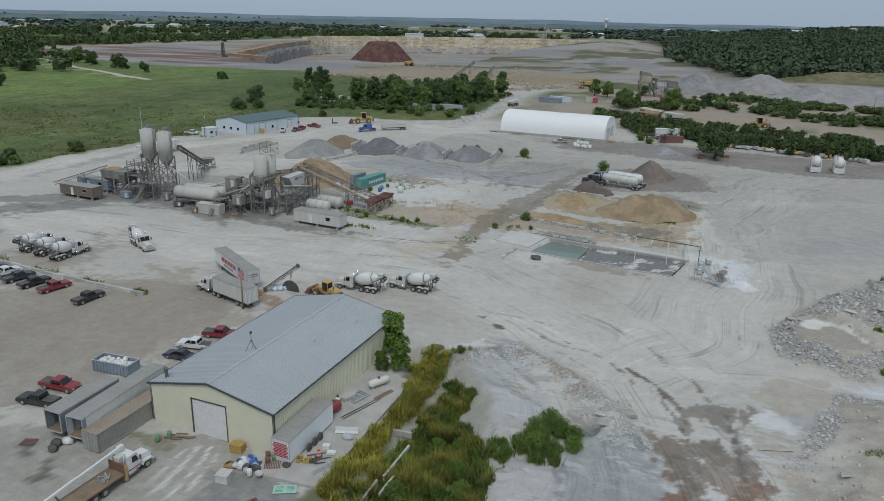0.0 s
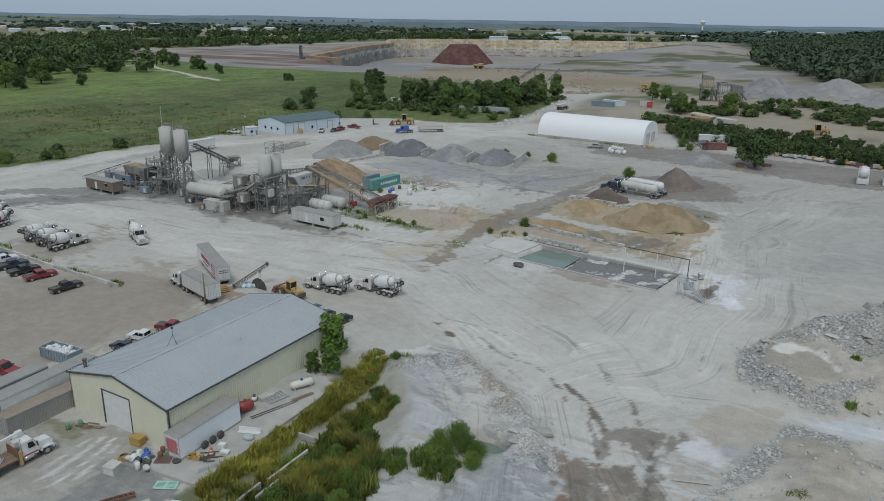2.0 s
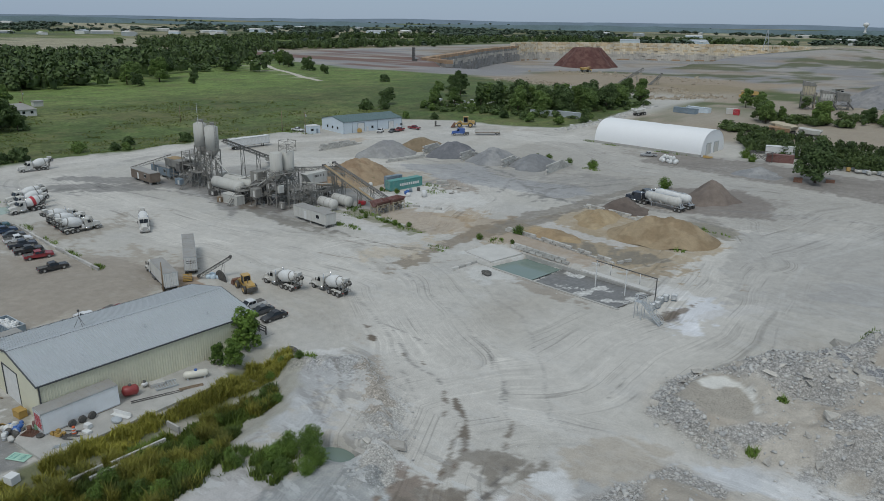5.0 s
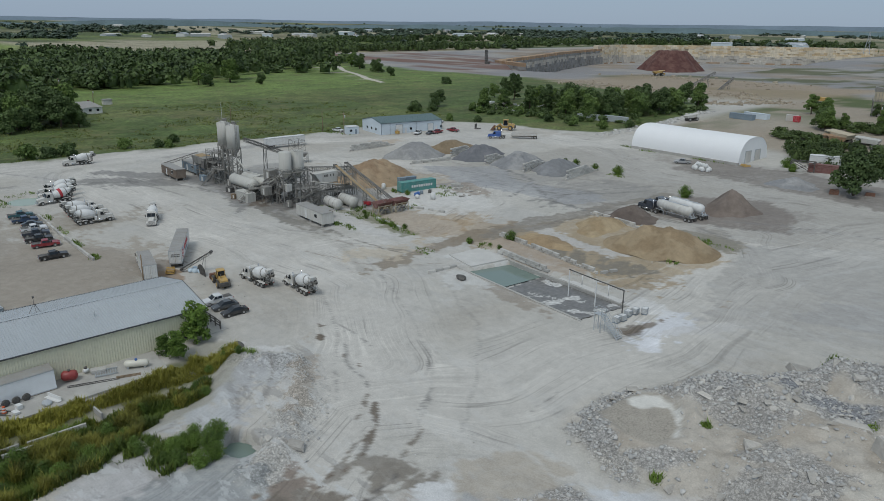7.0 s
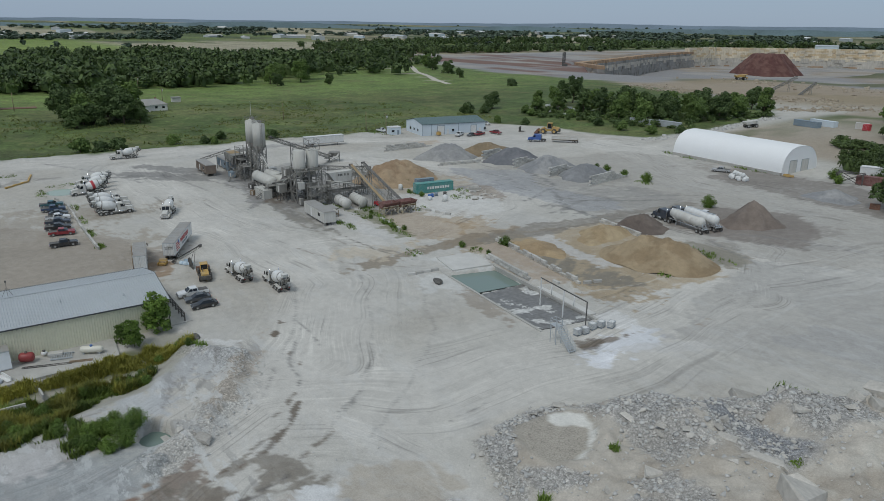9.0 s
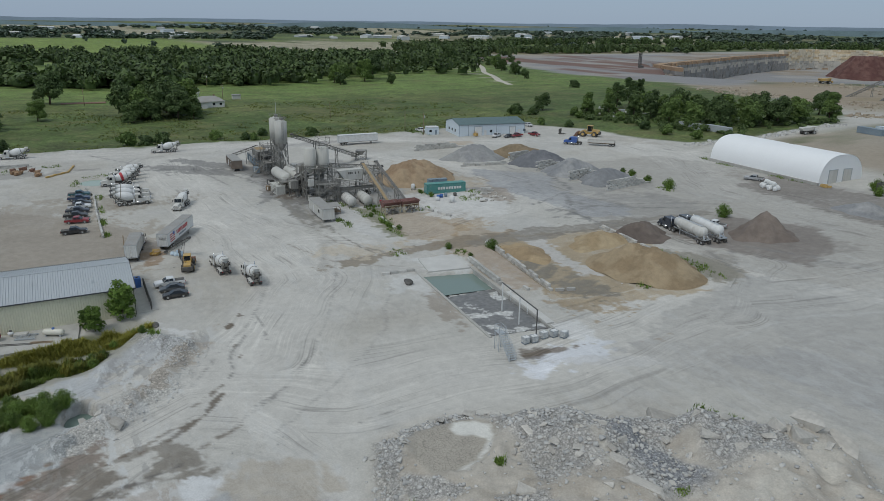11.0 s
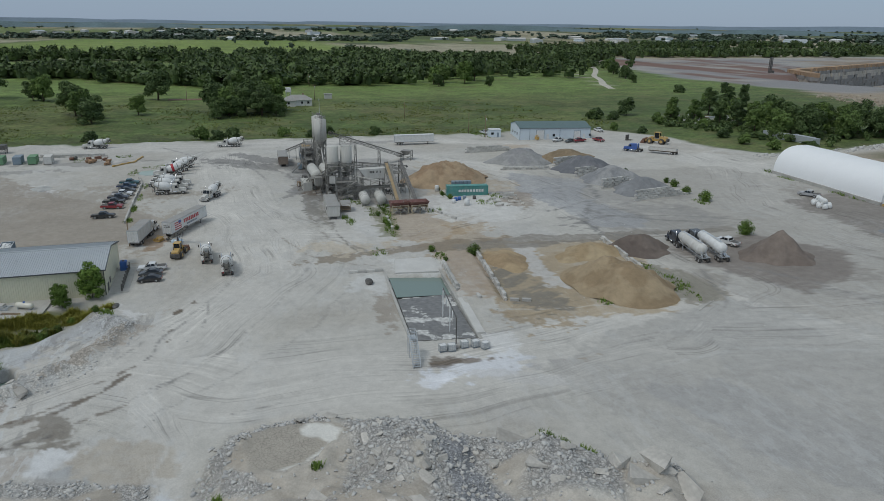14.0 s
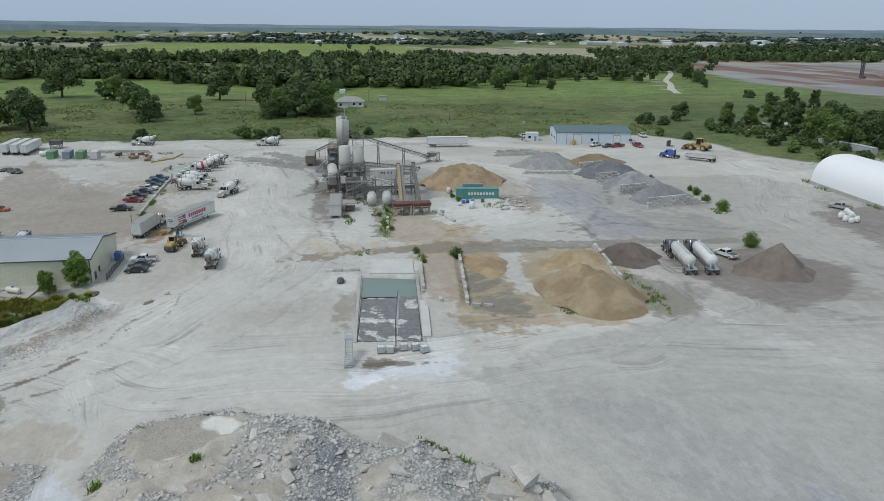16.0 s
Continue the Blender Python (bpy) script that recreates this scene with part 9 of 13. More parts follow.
def access_stair():
    s = thing("access_stair", 0.4, 146.5, 176, "galvanised steel access stair with handrails", "stair")
    for i in range(12):
        quick("step", M["galv"], s, ((0.2 + i * 0.3, 0, 0.22 + i * 0.26), (0.3, 1.1, 0.04)))
    bm = bmesh.new()
    for sg in (-0.58, 0.58):
        beam(bm, (0, sg, 0), (3.8, sg, 3.3), 0.06, 0.22)
    part("stringer", bm, M["galv"], s)
    bm = bmesh.new()
    for sg in (-0.58, 0.58):
        for hh in (0.55, 1.05):
            beam(bm, (0, sg, hh), (3.7, sg, 3.2 + hh), 0.05)
        for i in range(6):
            beam(bm, (i * 0.74, sg, i * 0.65), (i * 0.74, sg, i * 0.65 + 1.05), 0.05)
    rail_ring(bm, 3.6, 5.2, -0.58, 0.58, 3.25)
    part("handrail", bm, M["galv"], s)
    quick("platform", M["galv"], s, ((4.4, 0, 3.2), (1.7, 1.2, 0.06)))
    bm = bmesh.new()
    for xx in (3.7, 5.1):
        for sg in (-0.55, 0.55):
            beam(bm, (xx, sg, -0.3), (xx, sg, 3.2), 0.09)
    beam(bm, (3.7, 0.55, 0.2), (5.1, 0.55, 3.0), 0.05), beam(bm, (5.1, -0.55, 0.2), (3.7, -0.55, 3.0), 0.05)
    part("leg_frame", bm, M["galv"], s)


access_stair()


# pale concrete slabs round the settling pool
def flat_slab(name, pts, top, label):
    bm = bmesh.new()
    a = [bm.verts.new((x, y, float(slope(x, y)) + top)) for x, y in pts]
    b = [bm.verts.new((x, y, float(slope(x, y)) - 0.9)) for x, y in pts]
    n = len(pts)
    bm.faces.new(a), bm.faces.new(b[::-1])
    for i in range(n):
        bm.faces.new((a[i], b[i], b[(i + 1) % n], a[(i + 1) % n]))
    return tagged(part(name, bm, M["paleslab"]), label, "slab", kind="structure")


M["paleslab"] = surf("pale_concrete", (0.54, 0.535, 0.51), 0.12, 0.9, 0.85, bump=0.15, dust=0.2)
flat_slab("pool_ramp", [(-49.6, 154.2), (-48.4, 162.2), (-39.2, 161.4), (-41.2, 152.6)], 0.28, "pale concrete ramp beyond the settling pool")
flat_slab("wash_edge", [(-24, 160.6), (-23.8, 162.0), (-8.0, 160.4), (-8.2, 159.0)], 0.3, "pale concrete edge along the wash floor")


# ---- trees, bushes, grass ----
def pydata(name, verts, faces, material):
    me = bpy.data.meshes.new(name)
    me.vertices.add(len(verts))
    me.vertices.foreach_set("co", np.asarray(verts, np.float32).ravel())
    k = faces.shape[1]
    me.loops.add(faces.size)
    me.loops.foreach_set("vertex_index", faces.astype(np.int32).ravel())
    me.polygons.add(len(faces))
    me.polygons.foreach_set("loop_start", (np.arange(len(faces)) * k).astype(np.int32))
    me.update(calc_edges=True)
    me.materials.append(material)
    return me


def leaf_quads(centres, normals, size, rs, aspect=0.7):
    """One leaf spray per centre: a bent quad facing roughly along its normal."""
    n = len(centres)
    r = rs.normal(size=(n, 3))
    nrm = normals + r * 0.55
    nrm /= np.linalg.norm(nrm, axis=1)[:, None]
    t = np.cross(nrm, rs.normal(size=(n, 3)))
    t /= np.linalg.norm(t, axis=1)[:, None]
    b = np.cross(nrm, t)
    s = (size * rs.uniform(0.55, 1.35, n))[:, None]
    p = np.stack([centres - t * s * aspect - b * s * 0.2, centres - b * s + nrm * s * 0.15, centres + t * s * aspect - b * s * 0.1, centres + b * s], 1)
    return p.reshape(-1, 3), np.arange(n * 4).reshape(n, 4)


def crown_points(rs, lobes, count):
    """Points near the surface of overlapping lobes, thinned to leave gaps."""
    out, nor = [], []
    w = np.array([l[3] * l[3] for l in lobes])
    pick = rs.choice(len(lobes), count, p=w / w.sum())
    for k in range(len(lobes)):
        m = (pick == k).sum()
        d = rs.normal(size=(m, 3))
        d /= np.linalg.norm(d, axis=1)[:, None]
        d[:, 2] = np.where(d[:, 2] < -0.5, -d[:, 2], d[:, 2])
        cx, cy, cz, r = lobes[k]
        rad = r * (0.42 + 0.72 * rs.rand(m) ** 0.7)[:, None]
        out.append(np.array([cx, cy, cz]) + d * rad * np.array([1, 1, 0.82])), nor.append(d)
    return np.concatenate(out), np.concatenate(nor)


TREE = {}
M["leafsap"] = leaf_mat("leaf_fresh_green", (0.105, 0.185, 0.04), 0.5)
M["hedgeleaf"] = leaf_mat("hedge_leaves", (0.062, 0.10, 0.036), 0.5)
M["woodleaf"] = leaf_mat("wood_leaves", (0.074, 0.12, 0.045), 0.5)


def tree_kind(key, h, spread, seed, leaf, count, lobes_n, trunk=0.25, low=0.25, leafsize=0.45):
    """Trunk, limbs and crown meshes of one kind of tree, base at the origin."""
    rs = np.random.RandomState(seed)
    lobes = [(0, 0, h * 0.68, spread * 0.6), (0, 0, h * 0.42, spread * 0.66)]
    for i in range(lobes_n):
        a, f = rs.rand() * 6.283, rs.uniform(0.35, 0.75)
        z = h * (low + 0.06 + (0.86 - low) * (i + rs.rand()) / lobes_n)
        f *= 1.15 - 0.75 * max(0.0, z / h - 0.45)
        lobes.append((math.cos(a) * spread * f, math.sin(a) * spread * f, z, spread * rs.uniform(0.22, 0.42)))
    bm = bmesh.new()
    cyl(bm, (0, 0, -0.4), (0.05 * h * rs.uniform(-1, 1), 0, h * 0.35), trunk, trunk * 0.7, 8)
    cyl(bm, (0, 0, h * 0.33), (0.03 * h, 0.02 * h, h * 0.75), trunk * 0.68, trunk * 0.25, 7)
    for cx, cy, cz, r in lobes[1:8]:
        cyl(bm, (0, 0, h * rs.uniform(0.25, 0.45)), (cx * 0.9, cy * 0.9, cz), trunk * 0.4, trunk * 0.1, 5)
    tm = mesh_of(bm, "trunk", M["bark"])
    c, nn = crown_points(rs, lobes, count)
    v, f = leaf_quads(c, nn, leafsize, rs)
    TREE[key] = (tm, pydata("crown", v, f, M[leaf]))


tree_kind("oak", 10, 5.0, 1, "leafdark", 5200, 20, 0.35, 0.12, 0.33)
tree_kind("oak2", 9, 4.4, 2, "leaf", 5000, 19, 0.3, 0.1, 0.32)
tree_kind("tall", 12, 3.4, 3, "leafdark", 4600, 20, 0.28, 0.06, 0.31)
tree_kind("tall2", 11, 3.8, 4, "leaf", 4600, 19, 0.28, 0.06, 0.31)
tree_kind("round", 7, 3.6, 5, "leafdark", 4200, 16, 0.25, 0.05, 0.28)
def shrub_kind(key, h, spread, seed, leaf, stems, per, leafsize):
    """Feathery bush: leaning stems from one foot, leaves scattered along them."""
    rs = np.random.RandomState(seed)
    bm = bmesh.new()
    cen, nor = [], []
    for i in range(stems):
        a, u = i * 2.4 + rs.rand(), math.sqrt((i + 0.5) / stems)
        tip = np.array([math.cos(a) * spread * u, math.sin(a) * spread * u, h * (1 - 0.55 * u * u) * rs.uniform(0.8, 1.05)])
        mid = np.array([tip[0] * 0.35, tip[1] * 0.35, tip[2] * 0.55])
        cyl(bm, (0, 0, -0.1), tuple(mid), 0.015 * h, 0.01 * h, 5)
        cyl(bm, tuple(mid), tuple(tip), 0.01 * h, 0.003 * h, 4)
        t = (0.06 + 0.94 * rs.rand(per)) [:, None]
        p = 2 * t * (1 - t) * mid + t * t * tip
        off = rs.normal(size=(per, 3)) * (0.06 + 0.12 * (1 - t)) * h * 0.9
        cen.append(p + off), nor.append(off / (np.linalg.norm(off, axis=1)[:, None] + 1e-6) + np.array([0, 0, 0.7]))
    tm = mesh_of(bm, "stems", M["bark"])
    c = np.concatenate(cen)
    c[:, 2] = np.maximum(c[:, 2], 0.05)
    v, f = leaf_quads(c, np.concatenate(nor), leafsize, rs, 0.5)
    TREE[key] = (tm, pydata("crown", v, f, M[leaf]))


tree_kind("sapling", 5, 1.7, 6, "leafsap", 3400, 22, 0.06, -0.02, 0.16)
shrub_kind("shrub", 2.2, 1.45, 7, "leafsap", 30, 130, 0.085)
tree_kind("bush", 3.2, 2.8, 8, "leafdark", 2000, 12, 0.08, -0.04, 0.3)
tree_kind("scrub", 3.6, 2.6, 9, "leaf", 2000, 12, 0.1, -0.04, 0.3)


def tree(kind, x, y, s=1.0, label="", name="tree", sz=None, group=""):
    t = thing(name, x, y, (x * 37 + y * 91) % 360, label or "broad green tree with uneven crown", "tree" if name == "tree" else "bush", group or ("trees" if name == "tree" else "bushes"))
    for nm, me in zip(("trunk", "crown"), TREE[kind]):
        o = new(nm, me)
        o.parent = t
    t.scale = (s, s, sz or s)
    return t


tree("sapling", -46.7, 94.3, 1.4, "bright green sapling against the shed wall")
tree("sapling", -45.7, 88.3, 0.72, "bright green sapling against the shed wall")
tree("sapling", -43.2, 89.6, 0.95, "bright green sapling against the shed wall")
for x, y, s in ((-47.4, 171.7, 1.25), (-53, 163.6, 0.7), (-44, 164.2, 0.5), (-70.3, 247.2, 1.5), (-79.6, 247.5, 1.1), (-89.2, 249.8, 1.1), (-94.3, 250.5, 0.8), (-111.2, 246, 0.8), (-40.1, 236.7, 1.6), (-36, 293, 1.6), (-32, 288, 1.3), (-86, 158, 0.6), (-76, 158.5, 0.7), (-72.5, 160, 0.6)):
    tree("shrub", x, y, s, "small bright green shrub", "shrub")
for x, y, s in ((-18.4, 84.2, 1.3), (-16.6, 82.6, 1.35), (-19.6, 81.8, 1.15), (-14.6, 82.2, 1.1), (-14.2, 80.2, 1.0), (-20.0, 77.2, 0.7), (-21.6, 75.4, 0.8), (-17.8, 77.0, 0.7)):
    tree("shrub", x, y, s, "bushy green shrub by the small pool", "shrub")
for x, y, s in ((30.2, 154.6, 0.55), (31.0, 156.0, 0.5), (30.4, 157.4, 0.42)):
    tree("shrub", x, y, s, "low bright weed clump on the rubble crest", "shrub")
for x, y, s in ((-112, 185.6, 0.8), (-108, 181, 0.5), (-97.5, 181.5, 0.7), (-103, 180.5, 0.6), (-120, 180, 0.5), (-79, 158.8, 0.45), (-74.5, 158.6, 0.4), (-90, 160.4, 0.5)):
    tree("shrub", x, y, s, "small bright green shrub among plant clutter", "shrub")
for x, y, s in ((-30, 62, 0.9), (-28, 58, 1.0), (-27, 66, 0.9), (-29, 70, 0.8), (-25.5, 61, 0.9), (-31.5, 64, 1.1), (-26.5, 71, 1.0), (-30.5, 74.5, 0.9), (-28, 76, 0.8), (-33, 80, 0.7), (-24.5, 67, 1.0), (-32.8, 69, 0.8), (-33.4, 85, 0.6), (-39, 95.5, 0.7), (-37.5, 92, 0.6), (-31, 88.5, 0.7), (-36, 96.5, 0.6)):
    tree("shrub", x, y, s, "low green shrub in rank grass", "shrub")
tree("round", -240, 320.6, 1.25, "round dark green tree in the meadow")
tree("oak", -7.2, 269.5, 1.18, "large dark green tree at the yard's edge")
for k, x, y, s in (("tall", -226, 360, 1.0), ("oak2", -196, 352, 1.0), ("oak", -178, 357, 1.1), ("oak2", -154, 362, 1.1), ("oak", -143, 372, 1.1), ("tall", -232, 374, 1.1), ("tall2", -214, 330, 0.85), ("tall2", -206, 338, 0.8), ("tall", -190, 340, 0.95), ("tall", -182, 344, 1.0), ("tall2", -172, 350, 0.9), ("oak2", -166, 340, 0.95), ("oak", -158, 352, 1.0),
                   ("oak2", -151, 340, 1.0), ("oak", -145, 350, 1.05), ("oak2", -138, 362, 1.0), ("oak", -136, 376, 1.0), ("oak2", -134, 388, 1.0), ("tall2", -132, 407, 1.0), ("oak2", -150, 372, 1.0), ("oak", -163, 374, 0.9),
                   ("oak2", -175, 366, 0.9), ("tall2", -188, 356, 0.8), ("tall", -266, 413, 0.8), ("oak2", -250, 376, 0.7), ("oak", -151, 426, 0.9)):
    tree(k, x, y, s * 1.25, "green tree in a belt beside the quarry road")
for k, x, y, s in (("bush", -238, 302, 1.3), ("bush", -233, 298, 1.3), ("bush", -228, 306, 1.1), ("scrub", -214, 322, 1.1), ("scrub", -205, 318, 0.9), ("bush", -171, 329, 1.2), ("bush", -160, 320, 1.0), ("scrub", -143, 317, 1.1), ("bush", -150, 322, 0.9),
                   ("scrub", -188, 330, 1.0), ("bush", -343, 421, 1.4), ("bush", -224, 67, 1.1), ("scrub", -219, 110, 1.4), ("bush", -218, 123, 1.3), ("bush", -217.5, 117, 1.1), ("scrub", -220, 144, 1.0), ("bush", -216, 155, 0.8), ("bush", -215, 183, 1.0),
                   ("scrub", -213, 158, 0.8), ("bush", -223, 164, 0.9), ("scrub", -196, 289, 0.9), ("bush", -184, 296, 0.8), ("scrub", -128, 318, 1.0), ("bush", -122, 330, 0.9)):
    tree(k, x, y, s, "low dark green bush at the meadow's edge", "bush")
for k, x, y, s in (("oak", -292, 51, 1.05), ("oak2", -282, 55, 1.0), ("round", -270, 61, 1.1), ("oak2", -292, 79, 0.7), ("oak", -350, 84, 1.1), ("oak", -290, 117, 1.1), ("oak2", -284, 122, 1.0), ("oak", -286, 130, 1.1), ("round", -282, 126, 1.0),
                   ("oak", -294, 138, 1.15), ("oak2", -300, 145, 1.2), ("oak2", -304, 136, 1.1), ("round", -290, 146, 0.9), ("oak", -365, -8, 1.4), ("oak2", -346, 26, 1.0), ("oak", -246, 16, 1.15), ("oak2", -249, 0, 1.1), ("round", -350, 20, 0.9),
                   ("round", -479, 458, 1.0), ("oak2", -546, 479, 1.0), ("round", -427, 434, 0.7), ("round", -518, 468, 1.1), ("round", -465, 450, 0.9), ("oak", -578, 444, 1.4), ("tall2", -442, 273, 0.9), ("oak2", -448, 300, 1.2),
                   ("oak", -470, 315, 1.3), ("oak", -484, 250, 1.2), ("oak2", -455, 285, 1.0), ("round", -420, 310, 0.7), ("round", -425, 272, 0.8), ("oak2", -291, 128, 0.95), ("oak", -280, 138, 0.9), ("round", -276, 118, 0.9), ("round", -279, 145, 0.7), ("oak2", -300, 122, 1.0), ("oak", -258, 8, 1.1), ("round", -284, 60, 0.8)):
    tree(k, x, y, s * 1.5, "broad dark green tree in the meadow")
for k, x, y, s in (("tall2", -80, 421, 0.9), ("oak2", -72, 417, 0.9), ("oak2", -54, 370, 1.0), ("oak", -58, 376, 0.9), ("oak2", -33, 376, 1.1), ("round", -54, 430, 0.8), ("round", -18, 392, 0.9), ("scrub", -12, 390, 1.2), ("tall2", -50, 380, 0.6)):
    tree(k, x, y, s, "green tree among the side yards")

def stuff_wood(name, pts, sizes, label, leaf="hazywood", leaves=46, seed=0):
    """Far trees, past counting: crowns of leaf sprays over an uneven core, in one mesh."""
    rs = np.random.RandomState(seed)
    n = len(pts)
    V, F = [], []
    base = 0
    kinds = []
    for k in range(7):
        lob = [(0, 0, 0.62, 0.42)] + [(rs.uniform(-0.38, 0.38), rs.uniform(-0.38, 0.38), rs.uniform(0.32, 0.8), rs.uniform(0.2, 0.32)) for _ in range(5)]
        c, nn = crown_points(rs, lob, leaves)
        v, f = leaf_quads(c, nn, 1.15 / math.sqrt(leaves), rs, 0.9)
        core = np.array([(0, 0, 0.98), (0.34, 0.05, 0.62), (-0.1, 0.33, 0.66), (-0.33, -0.08, 0.58), (0.08, -0.34, 0.64), (0.22, 0.2, 0.2), (-0.24, 0.18, 0.15), (-0.15, -0.25, 0.2), (0.25, -0.16, 0.15)]) * rs.uniform(0.85, 1.1, (9, 1))
        cf = np.array([(0, 1, 2, 2), (0, 2, 3, 3), (0, 3, 4, 4), (0, 4, 1, 1), (1, 5, 2, 2), (2, 5, 6, 6), (2, 6, 3, 3), (3, 6, 7, 7), (3, 7, 4, 4), (4, 7, 8, 8), (4, 8, 1, 1), (1, 8, 5, 5)])
        quads = np.array([(0, 1, 2), (0, 2, 3), (0, 3, 4), (0, 4, 1), (1, 5, 2), (2, 5, 6), (2, 6, 3), (3, 6, 7), (3, 7, 4), (4, 7, 8), (4, 8, 1), (1, 8, 5)])
        tri = np.concatenate([f[:, [0, 1, 2]], f[:, [0, 2, 3]], quads + len(v)])
        kinds.append((np.concatenate([v, core]), tri))
    pick = rs.randint(0, 7, n)
    ang = rs.rand(n) * 6.283
    z = ground_z(pts[:, 0], pts[:, 1], False)
    for k, (v, tri) in enumerate(kinds):
        idx = np.where(pick == k)[0]
        if not len(idx):
            continue
        ca, sa = np.cos(ang[idx]), np.sin(ang[idx])
        w, h = sizes[idx, 0], sizes[idx, 1]
        X = (v[None, :, 0] * ca[:, None] - v[None, :, 1] * sa[:, None]) * w[:, None] + pts[idx, 0][:, None]
        Y = (v[None, :, 0] * sa[:, None] + v[None, :, 1] * ca[:, None]) * w[:, None] + pts[idx, 1][:, None]
        Z = v[None, :, 2] * h[:, None] + z[idx][:, None] - 0.05 * h[:, None]
        V.append(np.stack([X, Y, Z], -1).reshape(-1, 3))
        F.append((tri[None] + (np.arange(len(idx)) * len(v))[:, None, None] + base).reshape(-1, 3))
        base += len(idx) * len(v)
    me = pydata(name, np.concatenate(V), np.concatenate(F), M[leaf])
    return tagged(new(name, me), label, "woodland", kind="stuff")


def scatter(seed, n, fx, keep):
    rs = np.random.RandomState(seed)
    p = fx(rs, n)
    return p[keep(p[:, 0], p[:, 1], rs)]


def along(pts, n, width, seed):
    rs = np.random.RandomState(seed)
    seg = np.array(pts, float)
    d = np.r_[0, np.cumsum(np.hypot(*np.diff(seg, axis=0).T))]
    t = rs.rand(n) * d[-1]
    x, y = np.interp(t, d, seg[:, 0]), np.interp(t, d, seg[:, 1])
    return np.stack([x + rs.normal(0, width, n), y + rs.normal(0, width, n)], 1)


_r = np.random.RandomState(7)
# hedges and undergrowth round the yard
_h = np.concatenate([along([(-46, 318), (-36, 306), (-23, 299), (-4, 293), (17, 287), (46, 284), (110, 276)], 330, 2.6, 61), along([(-40, 318), (-6, 309), (40, 300), (110, 290)], 200, 4.5, 62)])
_h[:, 1] += 4
_h = _h[~((_h[:, 0] > -38) & (_h[:, 0] < -17) & (_h[:, 1] < 297))]
stuff_wood("hedge_scrub", _h, np.stack([_r.uniform(2.4, 5.0, len(_h)), _r.uniform(2.0, 5.6, len(_h))], 1), "continuous dark green hedge along the yard's far edge", "hedgeleaf", 300, 21)
_h = np.concatenate([along([(-30, 398), (3, 380), (31, 366), (60, 356), (120, 345)], 150, 5, 63), along([(-12, 428), (20, 402), (60, 390), (120, 380)], 160, 5, 64), along([(-66, 350), (-40, 338), (-22, 330)], 40, 2.5, 65), along([(-60, 384), (-20, 372)], 40, 3, 66)])
stuff_wood("bank_scrub", _h, np.stack([_r.uniform(3, 6.5, len(_h)), _r.uniform(1.6, 4.2, len(_h))], 1), "green scrub on the banks of the side yards", "hedgeleaf", 240, 22)
_h = np.concatenate([along([(-214, 335), (-190, 345), (-165, 352), (-145, 358), (-136, 380), (-134, 404)], 120, 6, 67), along([(-205, 320), (-178, 330), (-150, 334), (-132, 345)], 45, 4, 68)])
stuff_wood("undergrowth", _h, np.stack([_r.uniform(2.5, 5.5, len(_h)), _r.uniform(1.4, 3.6, len(_h))], 1), "dense green undergrowth below the tree belt", "woodleaf", 150, 23)
belts = [along([(-540, -60), (-524, 7), (-493, 50), (-466, 85), (-450, 110), (-440, 135), (-467, 167), (-460, 200), (-470, 248)], 230, 11, 1),
         along([(-520, 120), (-560, 200), (-560, 300), (-590, 400)], 420, 42, 2), along([(-640, 180), (-690, 330), (-640, 420)], 380, 45, 12),
         along([(-780, -250), (-780, 74), (-790, 191), (-820, 274), (-760, 340)], 330, 10, 3), along([(-600, 311), (-610, 400), (-614, 470)], 90, 16, 4),
         along([(-480, -300), (-540, -60)], 120, 20, 5), along([(-640, 470), (-720, 520), (-860, 640), (-880, 870), (-850, 1040)], 260, 22, 6),
         along([(-900, 560), (-1100, 700), (-1250, 980), (-1150, 1400)], 320, 30, 8), along([(-880, 1040), (-960, 1346), (-820, 1640), (-600, 1760), (-420, 1720)], 300, 25, 9)]
p = np.concatenate(belts)
s = np.stack([_r.uniform(7, 19, len(p)), _r.uniform(6, 17, len(p))], 1)
stuff_wood("tree_belt", p, s, "belts of dark green trees around the meadows", "woodleaf", 150, 1)
# lone field trees and hedges further out
p = np.concatenate([scatter(20 + k, 1400, lambda rs, n: np.stack([rs.uniform(-3200, -850, n), rs.uniform(-1500, 3200, n)], 1),
                            lambda x, y, rs: (fbm(x * 0.5, y * 1.6, 300, 300 + k, 3) > 0.63) & (rs.rand(len(x)) < 0.8)) for k in range(3)])
s = np.stack([_r.uniform(9, 18, len(p)), _r.uniform(6, 11, len(p))], 1)
stuff_wood("far_field_trees", p, s, "scattered dark trees and hedges across distant fields", "hazywood", 34, 2)
# forest on the rising ground
p = scatter(31, 5600, lambda rs, n: np.stack([rs.uniform(-160, 900, n), 560 + 1500 * rs.rand(n) ** 1.4], 1),
            lambda x, y, rs: (y > 585 + 0.25 * np.abs(x) - np.minimum(x, 0) * 3.2) & (x > -60 - (y - 600) * 0.11))
s = np.stack([_r.uniform(9, 18, len(p)), _r.uniform(8, 15, len(p))], 1)
stuff_wood("forest", p, s, "dense dark forest on rising ground", "forestleaf", 110, 3)
